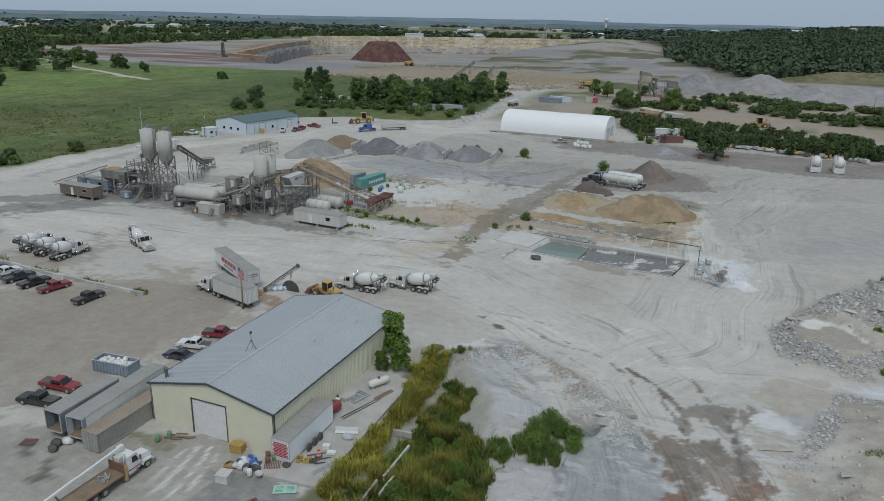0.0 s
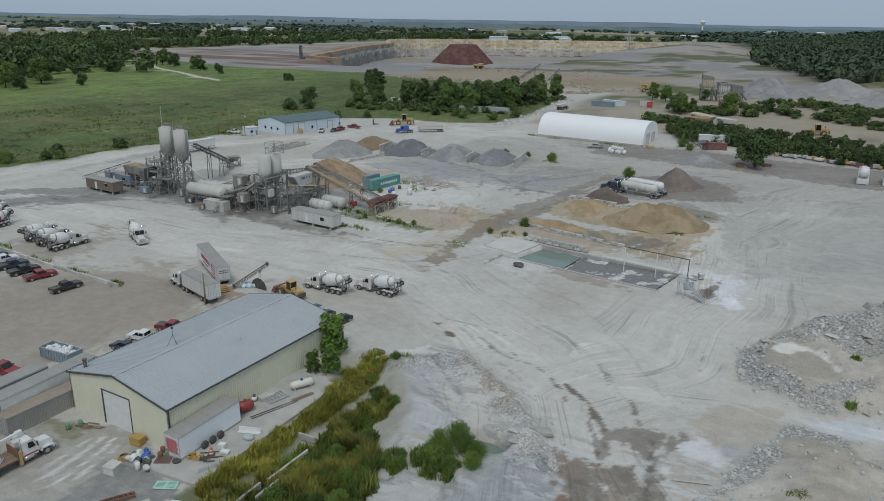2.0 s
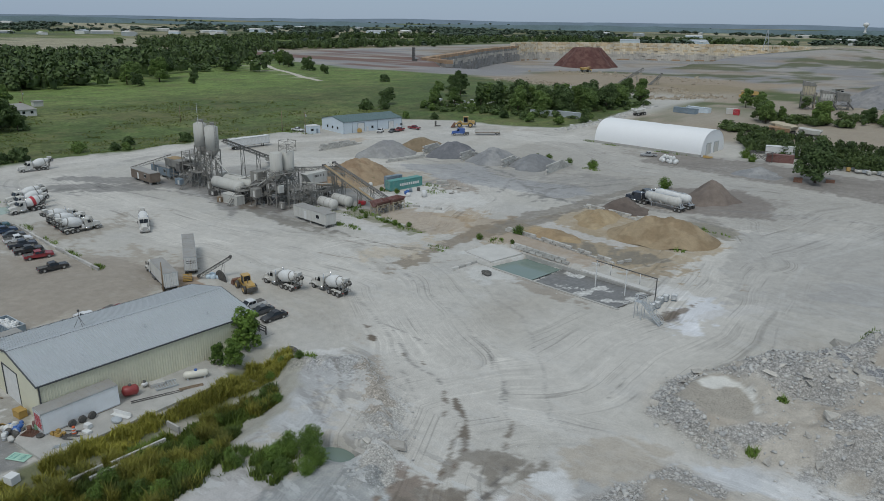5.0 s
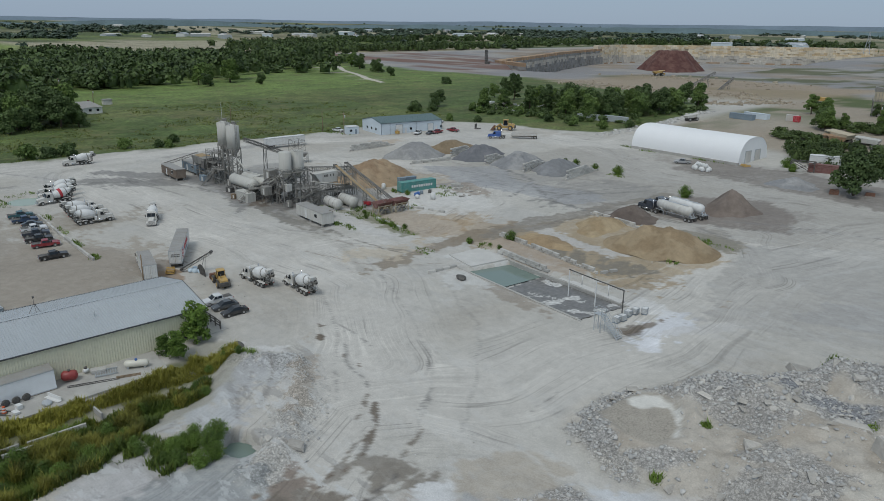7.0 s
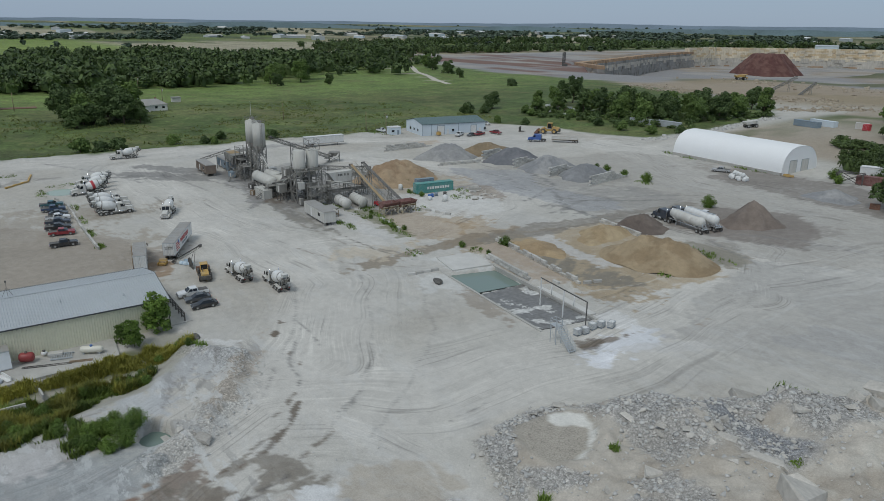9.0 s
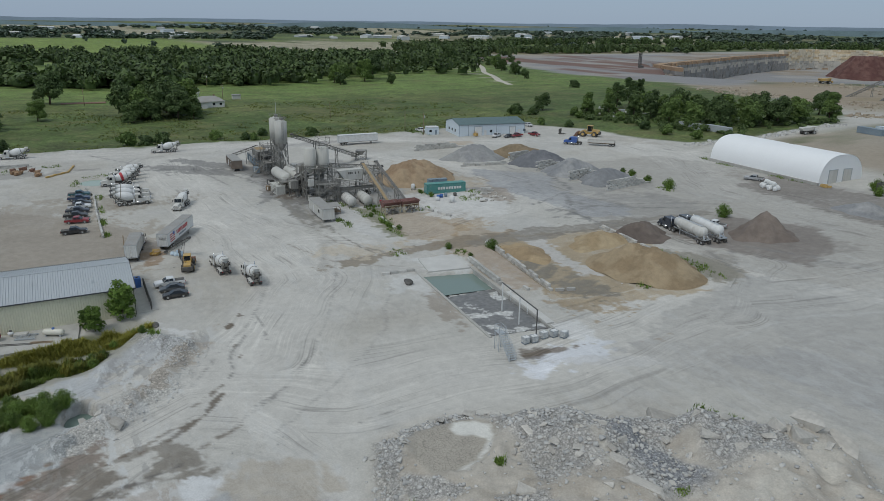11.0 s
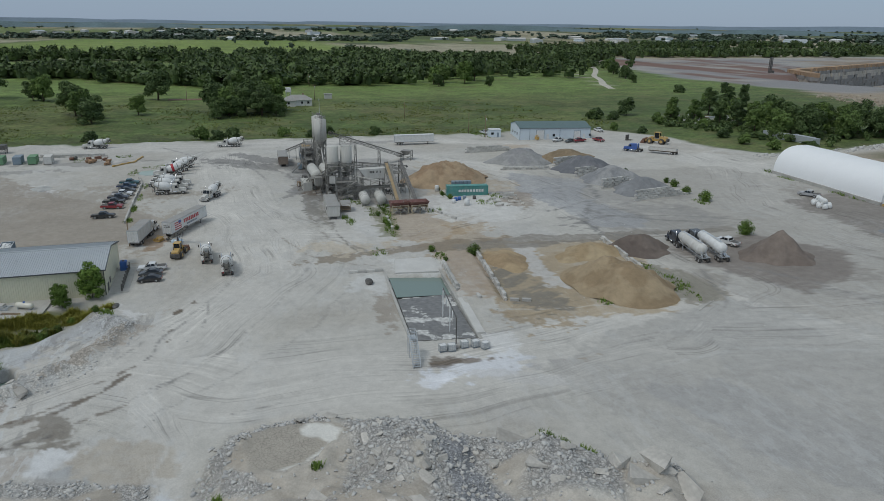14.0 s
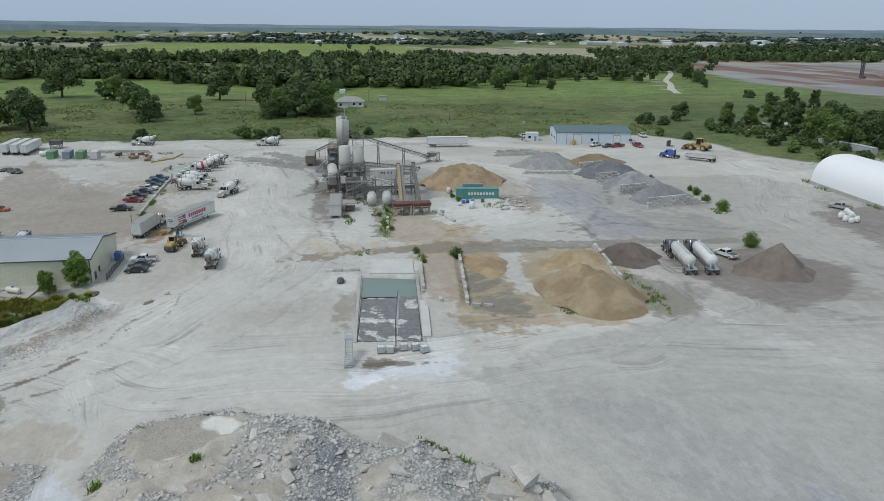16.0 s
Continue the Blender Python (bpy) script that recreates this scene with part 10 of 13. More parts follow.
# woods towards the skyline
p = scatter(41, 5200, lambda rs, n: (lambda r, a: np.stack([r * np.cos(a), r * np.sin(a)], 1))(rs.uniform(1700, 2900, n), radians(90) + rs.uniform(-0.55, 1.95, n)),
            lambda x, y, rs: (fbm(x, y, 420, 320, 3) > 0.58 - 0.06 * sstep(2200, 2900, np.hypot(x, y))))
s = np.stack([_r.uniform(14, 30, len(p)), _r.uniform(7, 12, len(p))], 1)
stuff_wood("skyline_woods", p, s, "woods towards the horizon, haze in their blue-green colour", "hazywood", 26, 4)


def grass_patch(name, pts, label, lo, hi, mat="grassblade", blades=6, seed=0, width=0.05):
    rs = np.random.RandomState(seed)
    n = len(pts)
    z = ground_z(pts[:, 0], pts[:, 1])
    P = np.repeat(np.concatenate([pts, z[:, None]], 1), blades, 0)
    P[:, :2] += rs.normal(0, 0.22, (n * blades, 2))
    a = rs.rand(n * blades) * 6.283
    h = np.repeat(rs.uniform(lo, hi, n) * (0.35 + 1.3 * sstep(0.3, 0.7, fbm(pts[:, 0], pts[:, 1], 2.4, seed + 430, 3))), blades) * rs.uniform(0.6, 1.1, n * blades)
    lean = rs.uniform(0.2, 0.85, n * blades) * h
    d = np.stack([np.cos(a), np.sin(a)], 1)
    s = np.stack([-np.sin(a), np.cos(a)], 1) * width * rs.uniform(0.7, 1.6, (n * blades, 1))
    v = np.zeros((n * blades, 5, 3))
    for i, (f, w) in enumerate(((0, 1), (0, -1), (0.6, -0.8), (0.6, 0.8))):
        v[:, i, :2] = P[:, :2] + d * (lean * f * f)[:, None] + s * w
        v[:, i, 2] = P[:, 2] - 0.05 + h * f
    v[:, 4, :2] = P[:, :2] + d * lean[:, None]
    v[:, 4, 2] = P[:, 2] + h
    b = (np.arange(n * blades) * 5)[:, None]
    tri = np.concatenate([b + [0, 1, 2], b + [0, 2, 3], b + [3, 2, 4]])
    return tagged(new(name, pydata(name, v.reshape(-1, 3), tri, M[mat])), label, "grass", kind="stuff")


def in_poly(seed, n, x0, x1, y0, y1, keep):
    rs = np.random.RandomState(seed)
    p = np.stack([rs.uniform(x0, x1, n), rs.uniform(y0, y1, n)], 1)
    return p[keep(p[:, 0], p[:, 1])]


p = in_poly(51, 26000, -44, -34, 46, 100, lambda x, y: (poly_sd(x, y, GRASS1) + (fbm(x, y, 2.5, 407, 3) - 0.5) * 2.2 > 0) & (fbm(x, y, 3, 401, 3) > 0.36))
grass_patch("tall_grass", p, "tall yellow-green grass along the concrete apron", 0.35, 0.95, blades=6, seed=1, width=0.045)
p = in_poly(52, 60000, -38, -20, 46, 92, lambda x, y: (poly_sd(x, y, GRASS2) + (fbm(x, y, 2.5, 408, 3) - 0.5) * 2.4 > -0.9) & (fbm(x, y, 4, 403, 3) > 0.33))
grass_patch("rank_grass", p, "dense green rank grass in the hollow", 0.35, 0.95, "grassgreen", 4, 2, 0.06)
p = p[fbm(p[:, 0], p[:, 1], 3.5, 409, 3) > 0.55]
grass_patch("seeding_grass", p, "yellow seeding grass standing in the hollow", 0.6, 1.3, "grassblade", 5, 6, 0.04)
p = in_poly(53, 3200, -26, -14, 70, 86, lambda x, y: (np.maximum(poly_sd(x, y, [(-24.9, 77.3), (-22.9, 78.8), (-20.9, 73.6), (-22.8, 72.1)]), poly_sd(x, y, [(-22.3, 79.8), (-20.5, 82.0), (-16.5, 81.5), (-15.5, 76.4), (-20.0, 75.2)])) + (fbm(x, y, 2, 404) - 0.5) * 2 > 0) & (fbm(x, y, 1.5, 406) > 0.42))
grass_patch("pool_weeds", p, "green weeds round the small pool", 0.4, 1.0, "grassgreen", 7, 3, 0.05)
for x, y, s_ in ((-18.8, 78.8, 1.1), (-19.8, 80.4, 0.9), (-18.4, 81.2, 0.8), (-23.6, 75.6, 0.7), (-22.6, 77.2, 0.65), (-16.4, 78.2, 1.0), (-34.2, 88.5, 0.6), (-33.4, 86.6, 0.5)):
    tree("shrub", x, y, s_, "bushy green shrub by the small pool", "shrub")
p = np.concatenate([in_poly(60 + i, 48, x - rx, x + rx, y - ry, y + ry, lambda a, b: np.hypot((a - x) / rx, (b - y) / ry) < 1) for i, (x, y, rx, ry) in enumerate(
    ((-88, 160.4, 5, 1.4), (-79, 159, 5, 1.0), (-71, 158, 5, 0.9), (-94, 161.5, 2.5, 2), (-100, 156, 4, 1.5), (-86, 149.4, 1.5, 1), (-86, 174, 2, 3), (-102, 182, 3, 1.5), (30.2, 154.6, 1.3, 1.5), (31.2, 156.6, 1.1, 1.5), (32.4, 158.6, 0.8, 1.2), (-12.5, 202, 4.5, 1.6), (-17, 203.5, 4, 1.2), (-25, 203, 5, 1.0), (-13.5, 186, 1.6, 1.2), (-48, 164, 2, 1), (-56, 152, 3, 2), (-80, 160, 4, 2), (-90, 157, 4, 2), (-104, 153, 4, 2), (-82, 150, 3, 1),
     (-97, 195, 3, 2), (-90, 190, 3, 3), (-36.5, 98, 2.5, 1.2), (-41, 97, 2, 2), (-100, 95, 2, 0.8), (-112, 95, 3, 0.8), (-125, 95.4, 3, 0.8), (-140, 95.5, 4, 1), (-160, 90, 5, 1.5), (-168, 96, 2, 4), (-160, 102, 4, 1), (-185, 70, 3, 3), (-190, 84, 2, 3), (-198, 229, 5, 3), (-205, 225, 3, 4), (-85, 287, 4, 1), (-60, 286, 8, 0.8), (-95, 290, 3, 2), (-70, 246, 3, 2), (25.5, 128.5, 0.5, 0.5), (25.5, 117.5, 0.6, 0.5), (40, 142, 0.7, 0.7), (21, 92, 1.2, 1.0)))])
grass_patch("weed_tufts", p, "tufts of green weeds along walls and heaps", 0.25, 0.65, "leafbright", 5, 4, 0.05)
p = in_poly(71, 15000, -330, -205, -20, 300, lambda x, y: (poly_sd(x, y, MEADOW) > 0.2) & (fbm(x, y, 14, 405, 4) > 0.5 - 0.12 * np.exp(-((x + 214) / 6) ** 2)))
grass_patch("meadow_grass", p, "rough meadow grass with taller clumps", 0.25, 0.6, "meadowblade", 5, 5, 0.10)


# ---- rubble on the berm ----
def rock_mesh(seed, flat=1.0):
    rs = random.Random(seed)
    bm = bmesh.new()
    # a split block: corners of a slab pulled about, wrapped by flat faces
    for sx in (-0.5, 0.5):
        for sy in (-0.45, 0.45):
            for sz in (-0.5, 0.5):
                if rs.random() < 0.88:
                    bm.verts.new((sx * rs.uniform(0.45, 1.1), sy * rs.uniform(0.4, 1.1), sz * rs.uniform(0.75, 1.05) * flat))
    for k in range(3):
        a = rs.uniform(0, 6.28)
        bm.verts.new((0.55 * math.cos(a), 0.5 * math.sin(a), rs.uniform(-0.4, 0.4) * flat))
    r = bmesh.ops.convex_hull(bm, input=bm.verts)
    bmesh.ops.delete(bm, geom=[v for v in bm.verts if not v.link_faces], context="VERTS")
    bmesh.ops.triangulate(bm, faces=bm.faces)
    return mesh_of(bm, "rock", M["rock"])


ROCKS = [rock_mesh(i, f) for i, f in enumerate((0.9, 0.75, 0.5, 0.4, 0.3, 0.65))]


def rock_field(name, pts, smin, smax, label, seed, mat="rubble"):
    rs = np.random.RandomState(seed)
    V, F, base = [], [], 0
    n = len(pts)
    z = ground_z(pts[:, 0], pts[:, 1])
    pick = rs.randint(len(ROCKS), size=n)
    for k, me in enumerate(ROCKS):
        ii = np.where(pick == k)[0]
        m = len(ii)
        if not m:
            continue
        v = np.empty(len(me.vertices) * 3)
        me.vertices.foreach_get("co", v)
        f = np.empty(len(me.polygons) * 3, np.int32)
        me.polygons.foreach_get("vertices", f)
        v, f = v.reshape(-1, 3), f.reshape(-1, 3)
        sz = (smin + (smax - smin) * rs.rand(m) ** 5)[:, None] * rs.uniform(0.7, 1.4, (m, 3))
        P = v[None] * sz[:, None, :]
        a, tl = rs.rand(m)[:, None] * 6.28, rs.uniform(-0.5, 0.5, m)[:, None]
        x, zz = P[..., 0] * np.cos(tl) - P[..., 2] * np.sin(tl), P[..., 0] * np.sin(tl) + P[..., 2] * np.cos(tl)
        X, Y = x * np.cos(a) - P[..., 1] * np.sin(a), x * np.sin(a) + P[..., 1] * np.cos(a)
        V.append(np.stack([X + pts[ii, 0][:, None], Y + pts[ii, 1][:, None], zz + z[ii][:, None] + 0.02], -1).reshape(-1, 3))
        F.append((f[None] + (np.arange(m) * len(v))[:, None, None] + base).reshape(-1, 3))
        base += m * len(v)
    return tagged(new(name, pydata(name, np.concatenate(V), np.concatenate(F), M[mat])), label, "rubble", kind="stuff")


def island_mat(name, a, b):
    m, nt, bs = node_mat(name)
    ge = nt.nodes.new("ShaderNodeNewGeometry")
    rp = nt.nodes.new("ShaderNodeMix")
    rp.data_type = "RGBA"
    rp.inputs[6].default_value, rp.inputs[7].default_value = (*a, 1), (*b, 1)
    co, nz = nt.nodes.new("ShaderNodeTexCoord"), nt.nodes.new("ShaderNodeTexNoise")
    nz.inputs["Scale"].default_value = 2.5
    nt.links.new(co.outputs["Object"], nz.inputs["Vector"])
    ad = nt.nodes.new("ShaderNodeMath")
    ad.operation = "MULTIPLY_ADD"
    ad.inputs[1].default_value = 0.7
    sb = nt.nodes.new("ShaderNodeMath")
    sb.operation = "MULTIPLY"
    sb.inputs[1].default_value = 0.45
    nt.links.new(nz.outputs[0], sb.inputs[0]), nt.links.new(ge.outputs["Random Per Island"], ad.inputs[0]), nt.links.new(sb.outputs[0], ad.inputs[2])
    nt.links.new(ad.outputs[0], rp.inputs[0]), nt.links.new(rp.outputs[2], bs.inputs["Base Color"])
    bs.inputs["Roughness"].default_value = 0.92
    return m


M["earthstone"] = island_mat("earthy_stone", (0.24, 0.195, 0.14), (0.40, 0.35, 0.27))
M["rubble"] = island_mat("rubble_stone", (0.33, 0.33, 0.325), (0.58, 0.57, 0.54))
keep = lambda x, y: (np.maximum(poly_sd(x, y, BERM), poly_sd(x, y, MOUND)) > -1.0) & (np.abs(np.sin(x * 127.1 + y * 311.7)) < 0.07 + 0.55 * rubble_zone(x, y) ** 1.5) & (poly_sd(x, y, MUDB) < -0.2)
rock_field("rubble_stones", in_poly(81, 130000, 8, 62, 62, 176, keep), 0.06, 0.65, "broken grey limestone rubble over the berm", 1)
rock_field("loose_stones", in_poly(82, 7000, -36, -6, 66, 106, lambda x, y: (fbm(x, y, 6, 502, 3) > 0.52) & (poly_sd(x, y, GRASSPIT) < 0) & (line_d(x, y, [(-37, 95.5), (-28.5, 102), (-19, 97), (-12, 91), (-8, 86)]) < 4.5)), 0.05, 0.4, "loose pale stones along the ledge", 2)
rock_field("field_stones", in_poly(83, 2500, -140, -110, 300, 425, lambda x, y: line_d(x, y, [(-119, 306), (-116, 345), (-122, 400)]) < 3.5), 0.4, 1.8, "pale boulders lining the quarry road", 3)
rock_field("yard_stones", in_poly(84, 2600, -100, 10, 100, 215, lambda x, y: fbm(x, y, 12, 503, 3) > 0.56), 0.06, 0.3, "small stones scattered on the yard", 4)
_rr = random.Random(9)
rub = thing("rubble_mound", 30, 145, 0, "heaped grey limestone slabs and boulders", "rubble mound", z=0)
for i in range(280):
    while True:
        x, y = _rr.uniform(9, 50), _rr.uniform(98, 172)
        d = float(poly_sd(np.array([x]), np.array([y]), BERM)[0])
        if d > 0.5 and _rr.random() < 0.12 + 0.9 * float(rubble_zone(np.array([x]), np.array([y]))[0]) and float(poly_sd(np.array([x]), np.array([y]), MUDB)[0]) < -0.3:
            break
    o = new("rock", _rr.choice(ROCKS))
    o.parent = rub
    sc = _rr.uniform(0.22, 0.5) + (_rr.random() ** 6) * 1.1
    o.matrix_basis = Matrix.Translation((x - 30, y - 145, gz(x, y) + 0.05)) @ Euler((_rr.uniform(-0.6, 0.6), _rr.uniform(-0.6, 0.6), _rr.uniform(0, 6))).to_matrix().to_4x4() @ Matrix.Diagonal((sc * _rr.uniform(0.9, 1.7), sc, sc * 0.6, 1))
for x, y, sx, sy, sz, rz, tl in ((28.0, 151.2, 4.2, 2.6, 1.2, 1.2, 0.35), (38.6, 163.0, 3.2, 2.8, 2.6, 0.4, 0), (36.0, 164.0, 2.8, 2.0, 1.5, 2, 0.3), (40.6, 160.5, 3.2, 2.2, 1.8, 1, 0.2), (42.0, 164.6, 3.8, 2.6, 1.6, 0.3, 0.4), (37.800000000000004, 159.6, 2.4, 1.8, 1.4, 1.6, 0.3), (35.0, 161.4, 2.0, 1.5, 1.0, 0.9, 0.3), (39.800000000000004, 166.2, 2.6, 1.6, 1.0, 2.4, 0.5), (38.5, 137.5, 4.2, 1.2, 0.6, 0.5, 0.15), (42.5, 138.5, 3.2, 1.3, 0.7, 0.1, 0.2), (45.2, 135.2, 4.8, 4.2, 3.4, 1.0, 0.1), (33, 139, 1.8, 1.2, 0.5, 0.4, 0.2), (29.5, 136.5, 1.6, 1.1, 0.5, 1.4, 0.25), (26.4, 135.5, 1.5, 1.2, 0.5, 2.2, 0.2), (35.5, 150.5, 2.0, 1.3, 0.6, 0.7, 0.2), (32, 147.5, 1.6, 1.0, 0.5, 1.9, 0.3), (22, 134.6, 1.9, 1.2, 0.5, 0.2, 0.2),
                               (-9.4, 90.4, 2.6, 1.5, 0.6, 0.6, 0.1), (-12.4, 88.4, 1.3, 1.0, 0.8, 0, 0), (-11.2, 86.4, 1.6, 1.1, 0.5, 0.4, 0.15), (32, 128, 2.4, 1.6, 0.7, 0.8, 0.2), (17.5, 86, 2.6, 1.5, 0.5, 0.8, 0.1), (9.5, 91, 3.5, 1.6, 0.3, 0.5, 0.0)):
    b = thing("boulder", x, y, 0, "large pale limestone boulder on broken rock", "boulder", "boulders")
    o = new("stone", ROCKS[int(abs(x * 7)) % 4])
    o.parent = b
    o.matrix_basis = Matrix.Translation((0, 0, sz * 0.25)) @ Euler((tl, tl * 0.6, rz)).to_matrix().to_4x4() @ Matrix.Diagonal((sx * 1.2, sy * 1.2, sz * 1.3, 1))

# small pool at the ledge and the green pond
for nm, x, y, rx, ry, dz, lab in (("small_pool", -15.4, 86.0, 3.2, 2.2, -1.75, "still grey-green pool in a rock hollow"), ("green_pond", -161, 96, 6.0, 5.2, -0.22, "pale green pond behind the parked mixers")):
    bm = bmesh.new()
    vs = [bm.verts.new((rx * math.cos(a * 0.2618) * (1 + 0.12 * math.sin(a * 1.3)), ry * math.sin(a * 0.2618) * (1 + 0.1 * math.cos(a * 1.7)), 0)) for a in range(24)]
    bm.faces.new(vs)
    o = part(nm, bm, M["water"] if nm == "small_pool" else M["pondwater"])
    o.matrix_basis = Matrix.Translation((x, y, float(slope(x, y)) + dz))
    tagged(o, lab, "water", kind="structure")


# ---- quarry faces: benches of strata blocks ----
def quarry_face(pts, z0, z1, courses, label, seed, cols):
    rs = random.Random(seed)
    s = thing("quarry_face", pts[0][0], pts[0][1], 0, label, "rock face", kind="structure", z=0)
    per = [bmesh.new() for _ in cols]
    x0, y0 = pts[0]
    for (ax, ay), (bx, by) in zip(pts, pts[1:]):
        d = math.hypot(bx - ax, by - ay)
        n = max(1, int(d / 7))
        ang = math.atan2(by - ay, bx - ax)
        for c in range(courses):
            h = (z1 - z0) / courses
            for i in range(n):
                f = (i + 0.5) / n
                dep = rs.uniform(-1.3, 1.3) - c * 0.6
                x, y = ax + (bx - ax) * f + math.sin(ang) * dep, ay + (by - ay) * f - math.cos(ang) * dep
                m = Matrix.Translation((x - x0, y - y0, z0 + h * (c + 0.5))) @ Matrix.Rotation(ang + rs.uniform(-0.12, 0.12), 4, "Z")
                ci = min(len(cols) - 1, int(c / courses * len(cols) + rs.uniform(-0.12, 0.12)))
                box(per[max(0, ci)], (0, 0, 0), (d / n * rs.uniform(1.0, 1.6), 9, h * rs.uniform(0.95, 1.12)), m)
    for bm, mt in zip(per, cols):
        part("strata", bm, mt, s)


q1 = surf("strata_grey", (0.27, 0.265, 0.255), 0.3, 0.12, 0.95, bump=0.6)
q2 = surf("strata_cream", (0.62, 0.55, 0.43), 0.32, 0.15, 0.95, bump=0.6, streak=True)
q3 = surf("strata_rust", (0.36, 0.25, 0.16), 0.3, 0.15, 0.95, bump=0.6)
q5 = surf("strata_ochre", (0.55, 0.44, 0.29), 0.3, 0.15, 0.95, bump=0.6, streak=True)
q4 = surf("strata_pale", (0.47, 0.44, 0.39), 0.32, 0.12, 0.95, bump=0.6, streak=True)
quarry_face([(-760, 1180), (-768, 1270), (-640, 1445), (-540, 1520), (-430, 1605), (-300, 1540)], -22, 15.0, 12, "tall cream and rust limestone quarry face", 1, [q3, q4, q4, q4, q4, q2, q2, q5, q2, q2, q5, q2])
quarry_face([(-498, 684), (-560, 712), (-620, 840), (-690, 985), (-745, 1130), (-762, 1190)], -20, 9.0, 8, "grey stepped limestone quarry face", 2, [q1, q1, q1, q4, q1, q3])
rock_field("quarry_rubble", np.concatenate([along([(-300, 520), (-250, 492), (-215, 500), (-166, 502), (-120, 470)], 700, 9, 71), along([(-138, 434), (-126, 450), (-114, 468)], 260, 4, 72), along([(-420, 640), (-330, 650), (-250, 620), (-160, 600)], 500, 16, 73)]), 0.6, 3.6, "heaped tan quarry boulders along the pit's rim", 6, "earthstone")


# ---- white track through the meadow ----
def meadow_track():
    pts = [(-372, 386), (-390, 394), (-412, 400), (-460, 424), (-502, 439), (-545, 464), (-594, 490), (-660, 518), (-744, 563), (-799, 575)]
    s = np.array(pts, float)
    d = np.r_[0, np.cumsum(np.hypot(*np.diff(s, axis=0).T))]
    t = np.arange(0, d[-1], 4.0)
    x, y = np.interp(t, d, s[:, 0]), np.interp(t, d, s[:, 1])
    k = np.ones(9) / 9
    xp, yp = np.convolve(np.pad(x, 4, "edge"), k, "valid"), np.convolve(np.pad(y, 4, "edge"), k, "valid")
    tx, ty = np.gradient(xp), np.gradient(yp)
    l = np.hypot(tx, ty)
    w = 2.6 + 1.2 * fbm(xp, yp, 30, 55, 2)
    cols = []
    for f in (-1, -0.5, 0, 0.5, 1):
        cols.append(np.stack([xp - ty / l * w * f, yp + tx / l * w * f], 1))
    P = np.stack(cols, 1)
    Z = ground_z(P[..., 0].ravel(), P[..., 1].ravel()).reshape(P.shape[:2]) + 0.25
    Z[:, 0] -= 0.4
    Z[:, -1] -= 0.4
    V = np.concatenate([P, Z[..., None]], -1).reshape(-1, 3)
    n = len(t)
    i = np.arange(n * 5).reshape(n, 5)
    F = np.stack([i[:-1, :-1], i[1:, :-1], i[1:, 1:], i[:-1, 1:]], -1).reshape(-1, 4)
    me = pydata("meadow_track", V, F, M["track"])
    tagged(new("meadow_track", me), "pale gravel track winding through the meadow", "track", kind="structure")


M["track"] = surf("pale_track_gravel", (0.48, 0.45, 0.38), 0.25, 0.6, 0.9, bump=0.3)
meadow_track()


# ---- machines and special lorries ----
def wheel_loader(x, y, head, label, s0=1.0, bucket_low=True):
    s = thing("wheel_loader", x, y, head, label, "wheel loader", "wheel loaders", level=False)
    bm = bmesh.new()
    prism(bm, [(-3.4, 1.0), (-3.4, 1.9), (-3.1, 2.1), (-1.3, 2.25), (-1.2, 1.0)], -0.85, 0.85, lambda a, z: 0.0 if z < 1.8 else 0.12)
    part("engine_cover", bm, M["yellow"], s, "dusty yellow engine cover")
    quick("counterweight", M["chassis"], s, ((-3.5, 0, 1.1), (0.35, 2.2, 0.9)), bevel=0.05)
    bm = bmesh.new()
    box(bm, (-0.2, 0, 1.1), (3.6, 0.9, 0.7), bevel=0.06)
    box(bm, (1.5, 0, 1.4), (1.4, 1.1, 0.9), bevel=0.06)
    part("frame", bm, M["yellow"], s)
    bm = bmesh.new()
    box(bm, (-0.45, 0, 2.5), (1.5, 1.45, 1.6), taper=(0.9, 0.9))
    cab = part("cab", bm, M["glass"], s, "glazed cab")
    bm = bmesh.new()
    for xx in (-1.2, 0.3):
        for sg in (-0.74, 0.74):
            beam(bm, (xx, sg, 1.7), (xx * 0.94, sg * 0.92, 3.3), 0.1)
    box(bm, (-0.45, 0, 3.36), (1.7, 1.6, 0.14), bevel=0.04)
    part("cab_frame", bm, M["yellow"], cab)
    bm = bmesh.new()
    for sg in (-0.55, 0.55):
        beam(bm, (1.2, sg, 2.0), (3.3, sg, 0.75), 0.16, 0.4)
    beam(bm, (2.3, -0.6, 1.4), (2.3, 0.6, 1.4), 0.25)
    cyl(bm, (1.0, 0, 1.4), (3.0, 0, 1.2), 0.09, n=8)
    part("lift_arm", bm, M["yellow"], s)
    bm = bmesh.new()
    prism(bm, [(3.2, 0.15), (3.15, 1.3), (3.6, 1.45), (3.35, 1.2), (3.4, 0.35), (4.5, 0.2), (4.55, 0.1)], -1.45, 1.45)
    for sg in (-1.43, 1.43):
        v = [bm.verts.new((a, sg, b)) for a, b in ((3.25, 0.15), (3.2, 1.3), (3.6, 1.4), (4.5, 0.15))]
        bm.faces.new(v)
    part("bucket", bm, M["rust"], s, "worn steel bucket")
    for wx in (-2.0, 1.6):
        for sg in (-1, 1):
            wheel(s, wx, sg * 1.1, 0.8, 0.55, M["yellow"])
    bm = bmesh.new()
    cyl(bm, (-2.4, 0.4, 2.2), (-2.4, 0.4, 3.0), 0.09, n=8)
    part("exhaust_pipe", bm, M["chassis"], s)
    s.scale = (s0, s0, s0)
    return s


